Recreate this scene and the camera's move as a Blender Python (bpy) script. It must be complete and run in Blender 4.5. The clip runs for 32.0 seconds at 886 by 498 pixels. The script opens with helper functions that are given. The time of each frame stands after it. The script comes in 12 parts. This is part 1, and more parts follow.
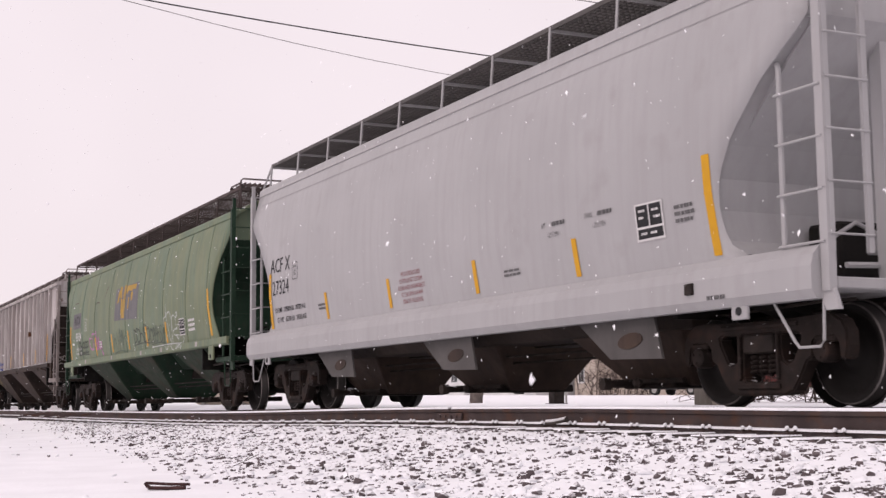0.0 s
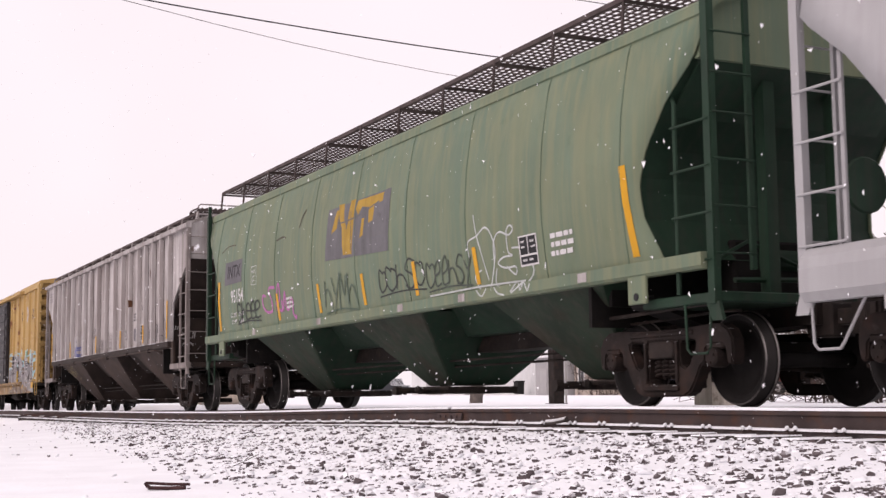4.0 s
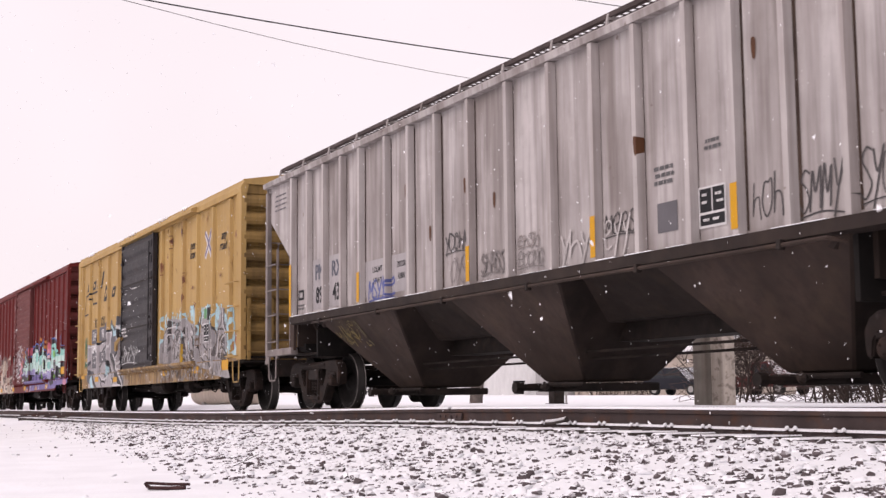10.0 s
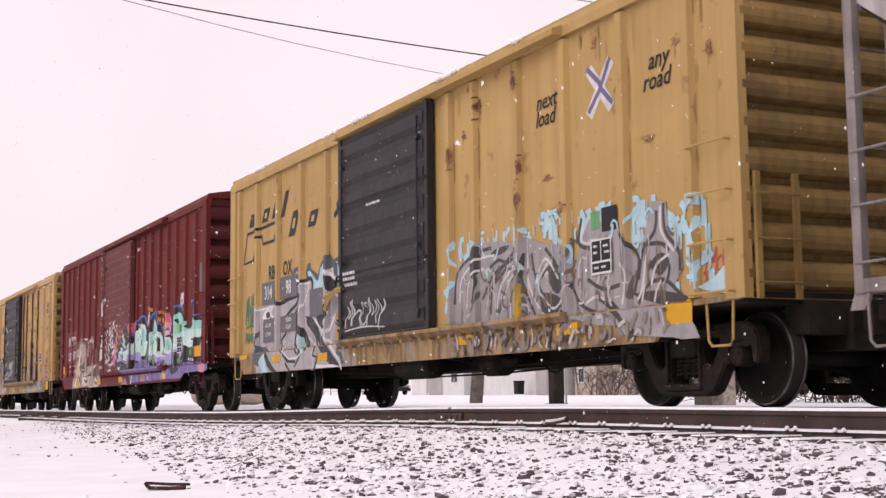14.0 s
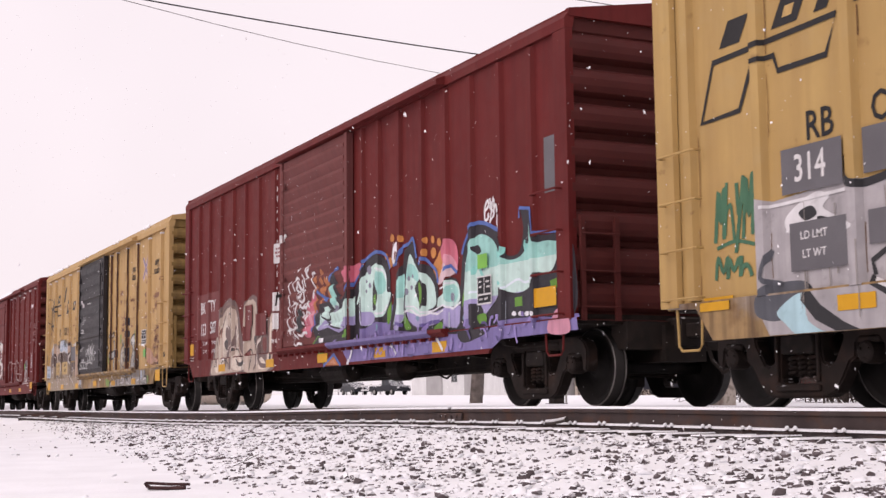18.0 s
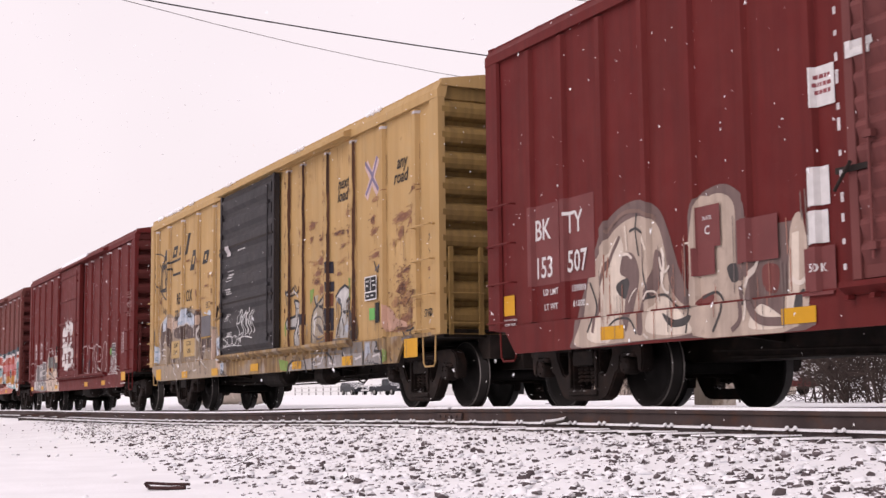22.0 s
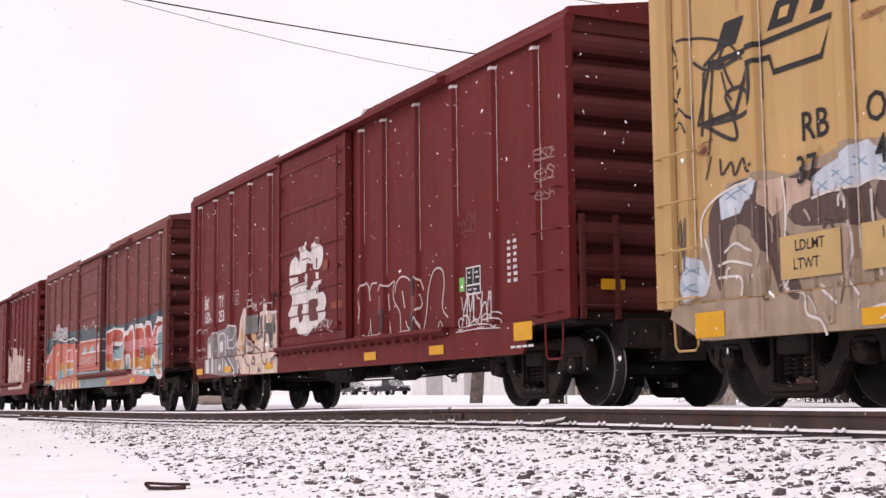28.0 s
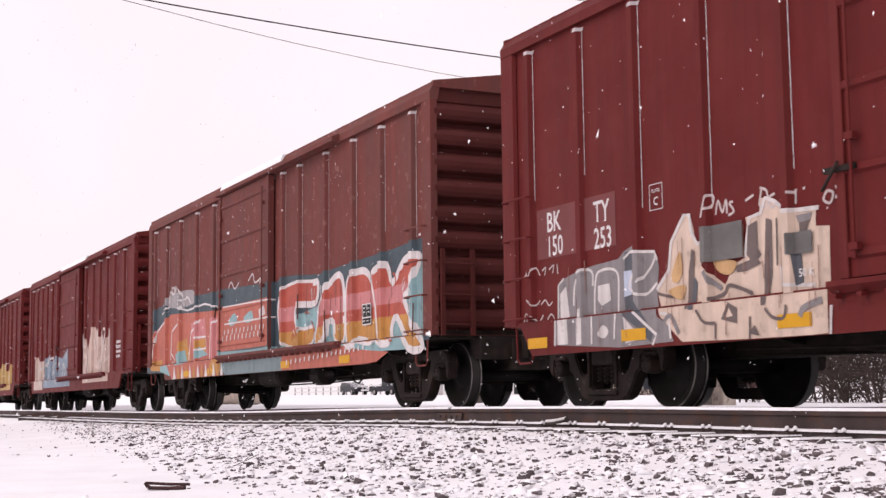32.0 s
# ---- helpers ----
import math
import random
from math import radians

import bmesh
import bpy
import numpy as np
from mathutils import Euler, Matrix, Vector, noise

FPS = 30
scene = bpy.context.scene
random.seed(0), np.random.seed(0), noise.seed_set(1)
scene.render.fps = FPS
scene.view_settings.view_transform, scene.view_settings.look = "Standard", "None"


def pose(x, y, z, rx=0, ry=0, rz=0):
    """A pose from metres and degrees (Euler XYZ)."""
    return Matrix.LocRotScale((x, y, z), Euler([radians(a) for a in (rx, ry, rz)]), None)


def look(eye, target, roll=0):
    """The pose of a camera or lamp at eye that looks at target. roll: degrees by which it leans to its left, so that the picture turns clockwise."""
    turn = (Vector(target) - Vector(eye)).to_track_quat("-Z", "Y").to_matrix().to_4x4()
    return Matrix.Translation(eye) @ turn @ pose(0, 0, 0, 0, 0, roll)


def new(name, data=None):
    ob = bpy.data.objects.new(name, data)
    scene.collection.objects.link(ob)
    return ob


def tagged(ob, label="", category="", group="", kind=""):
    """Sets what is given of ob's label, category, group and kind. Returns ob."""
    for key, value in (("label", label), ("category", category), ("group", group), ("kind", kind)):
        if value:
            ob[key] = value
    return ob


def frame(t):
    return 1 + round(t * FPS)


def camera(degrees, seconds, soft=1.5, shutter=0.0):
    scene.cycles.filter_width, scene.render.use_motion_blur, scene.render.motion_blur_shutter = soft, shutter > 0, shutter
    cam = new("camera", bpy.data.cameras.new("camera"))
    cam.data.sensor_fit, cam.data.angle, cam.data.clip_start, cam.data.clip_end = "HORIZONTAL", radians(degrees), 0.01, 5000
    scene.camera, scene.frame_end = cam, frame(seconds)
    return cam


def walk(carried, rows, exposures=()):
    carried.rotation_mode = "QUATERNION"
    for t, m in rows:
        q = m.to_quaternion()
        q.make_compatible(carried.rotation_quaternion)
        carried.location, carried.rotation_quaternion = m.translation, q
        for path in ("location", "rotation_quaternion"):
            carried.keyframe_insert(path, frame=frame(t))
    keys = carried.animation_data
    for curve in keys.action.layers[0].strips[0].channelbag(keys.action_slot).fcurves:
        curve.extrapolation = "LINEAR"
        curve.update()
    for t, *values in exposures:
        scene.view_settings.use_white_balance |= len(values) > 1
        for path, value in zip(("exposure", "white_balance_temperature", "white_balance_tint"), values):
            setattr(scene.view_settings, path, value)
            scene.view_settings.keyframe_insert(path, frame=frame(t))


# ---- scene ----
# The track runs along x, z = 0 is the top of the rails on which the train runs.
EYE = (0.0, 0.0, 0.12)
HEADING, PITCH, LEAN = 63.914, 6.520, -0.628
cam = camera(36.2, 32.0, soft=1.45, shutter=0.15)
AIM = (EYE[0] - math.sin(radians(HEADING)) * math.cos(radians(PITCH)),
       EYE[1] + math.cos(radians(HEADING)) * math.cos(radians(PITCH)),
       EYE[2] + math.sin(radians(PITCH)))
walk(cam, [(0.0, look(EYE, AIM, LEAN)), (32.0, look(EYE, AIM, LEAN))],
     [(0.0, -0.07, 6900, 26), (1.0, -0.05, 6900, 26), (3.0, 0.05, 6900, 26), (4.5, 0.09, 6900, 26), (8.0, 0.11, 6900, 26), (10.0, 0.06, 6900, 26), (13.0, 0.03, 6900, 26), (27.0, 0.03, 6900, 26), (28.0, 0.12, 6900, 26), (30.0, 0.13, 6900, 26), (32.0, 0.11, 6900, 26)])

# ---- light: an overcast winter sky ----
world = bpy.data.worlds.new("winter_sky")
scene.world = world
world.use_nodes = True
wn, wl = world.node_tree.nodes, world.node_tree.links
wn.clear()
w_out = wn.new("ShaderNodeOutputWorld")
w_bg = wn.new("ShaderNodeBackground")
w_sky = wn.new("ShaderNodeTexSky")
w_sky.sky_type, w_sky.sun_disc = "NISHITA", False
w_sky.sun_elevation, w_sky.sun_rotation = radians(39), radians(166.5)
w_sky.air_density, w_sky.dust_density, w_sky.ozone_density = 1.0, 6.0, 1.0
w_mix = wn.new("ShaderNodeMix")
w_mix.data_type = "RGBA"
w_mix.inputs[0].default_value = 0.9
w_mix.inputs[7].default_value = (9.8, 9.9, 10.1, 1)      # the cloud deck
wl.new(w_sky.outputs[0], w_mix.inputs[6])
w_tc, w_noise, w_range, w_mul = wn.new("ShaderNodeTexCoord"), wn.new("ShaderNodeTexNoise"), wn.new("ShaderNodeMapRange"), wn.new("ShaderNodeVectorMath")
w_noise.inputs["Scale"].default_value, w_noise.inputs["Detail"].default_value = 3.0, 3.0
w_range.inputs["From Min"].default_value, w_range.inputs["From Max"].default_value = 0.3, 0.7
w_range.inputs["To Min"].default_value, w_range.inputs["To Max"].default_value = 0.965, 1.05
w_mul.operation = "SCALE"
wl.new(w_tc.outputs["Generated"], w_noise.inputs["Vector"])
wl.new(w_noise.outputs["Fac"], w_range.inputs["Value"])
wl.new(w_mix.outputs[2], w_mul.inputs[0])
wl.new(w_range.outputs["Result"], w_mul.inputs["Scale"])
wl.new(w_mul.outputs[0], w_bg.inputs[0])
w_bg.inputs[1].default_value = 0.096
wl.new(w_bg.outputs[0], w_out.inputs[0])
sun_data = bpy.data.lights.new("sun", "SUN")
sun_data.energy, sun_data.angle, sun_data.color = 0.95, radians(45), (0.98, 0.97, 0.95)
sun = new("sun", sun_data)
sun.matrix_world = look((12, -50, 42), (0, 0, 0))

# ---- helpers ----
YC = 9.31          # the train's centre line


def link(nt, a, b):
    nt.links.new(a, b)


def mat(name, base, rough=0.7, metal=0.0, spots=(), scale=6.0, contrast=0.25, bump=0.15, bump_scale=60.0,
        streak=None, streak_amount=0.0, coat=0.0, snow=0.0, spec=0.22, flat=0.25, stain=None, stain_amount=0.0):
    """Paint, metal or soil: a base colour varied at two scales, patches of other colours, streaks that run down, fine relief, snow on top."""
    m = bpy.data.materials.new(name)
    m.use_nodes = True
    nt = m.node_tree
    b = nt.nodes["Principled BSDF"]
    tc = nt.nodes.new("ShaderNodeTexCoord")
    inf = nt.nodes.new("ShaderNodeObjectInfo")
    add = nt.nodes.new("ShaderNodeVectorMath")
    add.operation = "ADD"
    sc = nt.nodes.new("ShaderNodeVectorMath")
    sc.operation = "SCALE"
    comb = nt.nodes.new("ShaderNodeCombineXYZ")
    link(nt, inf.outputs["Random"], comb.inputs[0])
    link(nt, inf.outputs["Random"], comb.inputs[1])
    link(nt, comb.outputs[0], sc.inputs[0])
    sc.inputs["Scale"].default_value = 40.0
    link(nt, tc.outputs["Object"], add.inputs[0])
    link(nt, sc.outputs[0], add.inputs[1])

    def noisy(s, detail=4.0, stretch=None):
        n = nt.nodes.new("ShaderNodeTexNoise")
        n.inputs["Scale"].default_value, n.inputs["Detail"].default_value = s, detail
        src = add.outputs[0]
        if stretch:
            mp = nt.nodes.new("ShaderNodeMapping")
            mp.inputs["Scale"].default_value = stretch
            link(nt, src, mp.inputs[0])
            src = mp.outputs[0]
        link(nt, src, n.inputs["Vector"])
        return n.outputs["Fac"]

    def ramp(fac, a, c):
        r = nt.nodes.new("ShaderNodeMapRange")
        r.inputs["From Min"].default_value, r.inputs["From Max"].default_value = a, c
        link(nt, fac, r.inputs["Value"])
        return r.outputs["Result"]

    def mixed(fac, a, c):
        x = nt.nodes.new("ShaderNodeMix")
        x.data_type = "RGBA"
        if hasattr(fac, "default_value"):
            link(nt, fac, x.inputs[0])
        else:
            x.inputs[0].default_value = fac
        for k, q in ((6, a), (7, c)):
            if isinstance(q, tuple):
                x.inputs[k].default_value = (*q[:3], 1)
            else:
                link(nt, q, x.inputs[k])
        return x.outputs[2]

    def times(a, c):
        x = nt.nodes.new("ShaderNodeMath")
        x.operation = "MULTIPLY"
        link(nt, a, x.inputs[0])
        if isinstance(c, float):
            x.inputs[1].default_value = c
        else:
            link(nt, c, x.inputs[1])
        return x.outputs[0]

    dark = tuple(c * (1 - contrast) for c in base)
    lite = tuple(min(1.0, c * (1 + contrast)) for c in base)
    col = mixed(ramp(noisy(scale), 0.3, 0.7), dark, lite)
    col = mixed(times(ramp(noisy(scale * 9, 5.0), 0.35, 0.75), 0.35), col, dark)
    for k, (c, s, lo, hi, amount) in enumerate(spots):
        col = mixed(times(ramp(noisy(s, 7.0), lo, hi), amount), col, c)
    if stain:
        col = mixed(times(ramp(noisy(1.0, 5.0, (2.6, 2.6, 0.32)), 0.40, 0.66), stain_amount), col, stain)
    if streak:
        col = mixed(times(ramp(noisy(1.0, 6.0, (9.0, 9.0, 0.5)), 0.45, 0.72), streak_amount), col, streak)
    if snow > 0:
        geo = nt.nodes.new("ShaderNodeNewGeometry")
        sep = nt.nodes.new("ShaderNodeSeparateXYZ")
        link(nt, geo.outputs["Normal"], sep.inputs[0])
        lie = times(ramp(sep.outputs[2], flat, flat + 0.25), ramp(noisy(14.0, 4.0), 0.62 - snow * 0.5, 0.72 - snow * 0.5))
        col = mixed(lie, col, (0.86, 0.87, 0.9))
    link(nt, col, b.inputs["Base Color"])
    rg = nt.nodes.new("ShaderNodeMapRange")
    rg.inputs["To Min"].default_value, rg.inputs["To Max"].default_value = max(0.05, rough - 0.12), min(1.0, rough + 0.15)
    link(nt, noisy(scale * 4), rg.inputs["Value"])
    link(nt, rg.outputs["Result"], b.inputs["Roughness"])
    b.inputs["Metallic"].default_value = metal
    b.inputs["Specular IOR Level"].default_value = spec
    if coat:
        b.inputs["Coat Weight"].default_value = coat
    if bump:
        bp = nt.nodes.new("ShaderNodeBump")
        bp.inputs["Strength"].default_value, bp.inputs["Distance"].default_value = bump, 0.01
        link(nt, noisy(bump_scale, 6.0), bp.inputs["Height"])
        link(nt, bp.outputs[0], b.inputs["Normal"])
    return m


RUST = (0.10, 0.042, 0.02)
M = {}
M["snow"] = mat("snow", (0.84, 0.85, 0.88), 0.85, scale=1.5, contrast=0.05, bump=0.5, bump_scale=25)
M["ballast"] = mat("ballast_stone", (0.105, 0.085, 0.088), 0.9, scale=8, contrast=0.5, bump=0.6, bump_scale=40, snow=0.82, flat=0.55)
# Ballast darkened to paint the shade under the rail.
M["bare_ballast"] = mat("shaded_ballast_stone", (0.05, 0.04, 0.04), 0.9, scale=20, contrast=0.6, bump=0.8, bump_scale=40)
M["rail"] = mat("rusty_rail", (0.062, 0.045, 0.043), 0.8, 0.2, scale=3, contrast=0.3, spots=((RUST, 5, 0.5, 0.7, 0.5),), bump=0.3)
M["tie"] = mat("weathered_tie", (0.06, 0.05, 0.045), 0.9, scale=5, contrast=0.4, snow=0.9)
M["yellow"] = mat("aged_yellow_paint", (0.43, 0.282, 0.105), 0.62, scale=1.2, contrast=0.1, streak=(0.26, 0.15, 0.06), streak_amount=0.25, stain=(0.35, 0.215, 0.08), stain_amount=0.6,
                  spots=((RUST, 2.6, 0.655, 0.72, 0.6), ((0.16, 0.08, 0.035), 7, 0.68, 0.74, 0.6), ((0.42, 0.30, 0.14), 4, 0.55, 0.75, 0.5)))
M["yellow_sill"] = mat("grimy_yellow_paint", (0.30, 0.195, 0.09), 0.7, scale=2.5, contrast=0.25, streak=(0.085, 0.05, 0.03), streak_amount=0.9,
                       spots=((RUST, 3.0, 0.55, 0.68, 0.7), ((0.28, 0.25, 0.23), 2.2, 0.52, 0.66, 0.7)))
M["charcoal"] = mat("charcoal_paint", (0.022, 0.020, 0.023), 0.55, scale=2, contrast=0.3, streak=(0.055, 0.048, 0.05), streak_amount=0.3, stain=(0.036, 0.03, 0.03), stain_amount=0.6, spots=(((0.07, 0.035, 0.022), 5, 0.66, 0.74, 0.5),))
M["oxide"] = mat("oxide_red_paint", (0.115, 0.0145, 0.0142), 0.6, spec=0.12, scale=1.2, contrast=0.12, streak=(0.065, 0.011, 0.011), streak_amount=0.4, stain=(0.13, 0.024, 0.021), stain_amount=0.5,
                 spots=(((0.15, 0.028, 0.024), 3, 0.5, 0.8, 0.5),))
M["faded_oxide"] = mat("faded_oxide_paint", (0.15, 0.047, 0.044), 0.75, scale=1.5, contrast=0.12, streak=(0.09, 0.03, 0.03), streak_amount=0.5)
M["grey"] = mat("light_grey_paint", (0.355, 0.352, 0.358), 0.5, scale=0.8, contrast=0.06, streak=(0.29, 0.28, 0.282), streak_amount=0.35, spots=(((0.26, 0.245, 0.24), 2.0, 0.60, 0.74, 0.35),))
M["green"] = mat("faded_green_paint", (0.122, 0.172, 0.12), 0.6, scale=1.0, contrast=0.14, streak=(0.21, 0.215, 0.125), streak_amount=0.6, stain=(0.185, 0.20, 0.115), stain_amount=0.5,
                 spots=(((0.06, 0.10, 0.06), 3, 0.6, 0.8, 0.5),))
M["dirty"] = mat("dirty_pale_paint", (0.455, 0.425, 0.418), 0.7, scale=1.4, contrast=0.16, streak=(0.13, 0.105, 0.098), streak_amount=0.6, stain=(0.165, 0.135, 0.123), stain_amount=0.75,
                 spots=(((0.25, 0.22, 0.21), 2.5, 0.55, 0.78, 0.5), (RUST, 6, 0.68, 0.74, 0.7)))
# Grimy brown; on the pale hopper's chute slopes it paints in their shade.
M["brown"] = mat("grimy_shaded_brown", (0.026, 0.018, 0.0155), 0.75, scale=2, contrast=0.35, spots=(((0.05, 0.034, 0.026), 2.2, 0.52, 0.7, 0.6),), streak=(0.04, 0.028, 0.022), streak_amount=0.4)
M["steel"] = mat("grimy_steel", (0.021, 0.0155, 0.0135), 0.72, 0.1, scale=5, contrast=0.4, spots=(((0.045, 0.024, 0.016), 6, 0.55, 0.75, 0.5), ((0.055, 0.040, 0.034), 3, 0.5, 0.72, 0.5)), snow=0.06, flat=0.6)
M["wheel"] = mat("wheel_steel", (0.013, 0.011, 0.0105), 0.7, 0.2, scale=4, contrast=0.3)
M["reflector"] = mat("yellow_reflector", (0.56, 0.285, 0.012), 0.5, scale=8, contrast=0.06, bump=0)
M["white"] = mat("white_stencil", (0.58, 0.57, 0.57), 0.7, scale=12, contrast=0.1, bump=0)
M["black"] = mat("black_stencil", (0.02, 0.02, 0.022), 0.7, scale=12, contrast=0.2, bump=0)


def part(name, bm, material, parent=None, label="", smooth=False):
    """Links a bmesh as one mesh object, under a thing or a part."""
    me = bpy.data.meshes.new(name)
    bm.to_mesh(me)
    bm.free()
    for m in (material if isinstance(material, (list, tuple)) else (material,)):
        me.materials.append(M[m] if isinstance(m, str) else m)
    if smooth:
        me.shade_smooth()
    ob = new(name, me)
    ob.parent = parent
    if label:
        tagged(ob, label)
    return ob


def box(bm, x0, x1, y0, y1, z0, z1, bevel=0.0, mi=0):
    vs = [bm.verts.new((x, y, z)) for x in (x0, x1) for y in (y0, y1) for z in (z0, z1)]
    fs = [bm.faces.new([vs[i] for i in q]) for q in ((0, 1, 3, 2), (4, 6, 7, 5), (0, 4, 5, 1), (2, 3, 7, 6), (0, 2, 6, 4), (1, 5, 7, 3))]
    for f in fs:
        f.material_index = mi
    if bevel:
        bmesh.ops.bevel(bm, geom=list({e for f in fs for e in f.edges}), offset=bevel, segments=1, affect="EDGES", clamp_overlap=True)
    return bm


def extrude(bm, outline, axis, a, b, mi=0):
    """A prism: a closed outline in the plane across the axis, from a to b. x: (y, z); y: (x, z); z: (x, y)."""
    def at(q, w):
        return {"x": (w, q[0], q[1]), "y": (q[0], w, q[1]), "z": (q[0], q[1], w)}[axis]
    lo, hi = [bm.verts.new(at(q, a)) for q in outline], [bm.verts.new(at(q, b)) for q in outline]
    n = len(outline)
    fs = [bm.faces.new(lo), bm.faces.new(hi[::-1])]
    fs += [bm.faces.new((lo[i], hi[i], hi[(i + 1) % n], lo[(i + 1) % n])) for i in range(n)]
    for f in fs:
        f.material_index = mi
    bmesh.ops.recalc_face_normals(bm, faces=fs)
    return fs


def rod(bm, points, r=0.012, n=6):
    """A round bar along a line of points."""
    pts = [Vector(q) for q in points]
    rings = []
    for i, q in enumerate(pts):
        d = (pts[min(i + 1, len(pts) - 1)] - pts[max(i - 1, 0)]).normalized()
        u = d.cross(Vector((0, 0, 1)) if abs(d.z) < 0.9 else Vector((1, 0, 0))).normalized()
        w = d.cross(u)
        rings.append([bm.verts.new(q + r * (math.cos(2 * math.pi * k / n) * u + math.sin(2 * math.pi * k / n) * w)) for k in range(n)])
    for a, b in zip(rings, rings[1:]):
        for k in range(n):
            bm.faces.new((a[k], a[(k + 1) % n], b[(k + 1) % n], b[k]))
    bm.faces.new(rings[0][::-1])
    bm.faces.new(rings[-1])
    return bm


def lathe(bm, profile, n=24, axis="y", at=(0, 0, 0)):
    """Turns a profile of (along, radius) about an axis."""
    rings = []
    for a, r in profile:
        ring = []
        for k in range(n):
            c, s_ = math.cos(2 * math.pi * k / n) * r, math.sin(2 * math.pi * k / n) * r
            q = {"y": (c, a, s_), "x": (a, c, s_), "z": (c, s_, a)}[axis]
            ring.append(bm.verts.new((q[0] + at[0], q[1] + at[1], q[2] + at[2])))
        rings.append(ring)
    fs = []
    for a, b in zip(rings, rings[1:]):
        for k in range(n):
            fs.append(bm.faces.new((a[k], a[(k + 1) % n], b[(k + 1) % n], b[k])))
    fs += [bm.faces.new(rings[0]), bm.faces.new(rings[-1])]
    bmesh.ops.recalc_face_normals(bm, faces=fs)
    return bm


def thing(name, label, category, group="", m=None):
    ob = tagged(new(name), label, category, group)
    if m:
        ob.matrix_basis = m
    return ob
# ---- the ground, the tracks and what stands beyond them ----
def ease(a, b, v):
    q = min(1.0, max(0.0, (v - a) / (b - a)))
    return q * q * (3 - 2 * q)


def track_z(x):
    """The train's rails climb a little as they come nearer."""
    return 0.02 + 0.05 * ease(-32, -21, x) - 0.03 * ease(-18, -10, x)


def near_z(x):
    """The top of the rail of the siding."""
    return -0.012 + 0.066 * ease(-27, -15, x) - 0.034 * ease(-13.5, -7, x) + 0.06 * ease(-30, -55, x)


NEAR_Y = 7.8


def ground_z(x, y):
    xs = max(-170.0, min(40.0, x))
    t = ease(12, 45, y)
    yy = min(y, 58.0)
    far = 0.12 - xs * (0.0038 + 0.0066 * t) - yy * (0.0103 - 0.0033 * t)
    bed = near_z(x) - 0.17 - 0.075 * ease(6.4, 7.1, y) - 0.02 * ease(7.14, 7.5, y) * (1 - ease(7.9, 8.2, y))
    toe = 2.66 + max(0.0, -7.8 - x) * 0.131
    slope = ease(min(6.8, toe - 1.2), 7.45, y)
    low = -0.44
    z = low + (bed - low) * (0.35 * slope + 0.65 * slope ** 1.6)
    if y > 10.2:
        k = ease(10.2, 13.5, y)
        z = bed + (far - bed) * k
    return z


def grid_lines(*runs):
    out = []
    for a, b, step in runs:
        n = max(1, round((b - a) / step))
        out += [a + (b - a) * i / n for i in range(n)]
    return out + [runs[-1][1]]


gx = grid_lines((-1600, -400, 300), (-400, -80, 40), (-80, -30, 2.5), (-30, 0, 0.3), (0, 20, 2), (20, 100, 20), (100, 1600, 300))
gy = grid_lines((-1600, -100, 500), (-100, -10, 15), (-10, 0.6, 1.5), (0.6, 8.0, 0.12), (8.0, 14, 0.75), (14, 70, 4), (70, 300, 40), (300, 1600, 300))
verts, faces = [], []
for y in gy:
    for x in gx:
        n = 0.0
        if -80 < x < 4 and 0.5 < y < 14:
            n = 0.018 * noise.noise((x * 2.1, y * 2.1, 0)) + 0.010 * noise.noise((x * 6, y * 6, 4))
        verts.append((x, y, ground_z(x, y) + n))
w = len(gx)
for j in range(len(gy) - 1):
    for i in range(w - 1):
        faces.append((j * w + i, j * w + i + 1, (j + 1) * w + i + 1, (j + 1) * w + i))
me = bpy.data.meshes.new("ground")
me.from_pydata(verts, [], faces)
me.shade_smooth()
me.materials.append(M["snow"])
tagged(new("ground", me), "snow-covered ground beside the railway tracks", "ground", kind="structure")


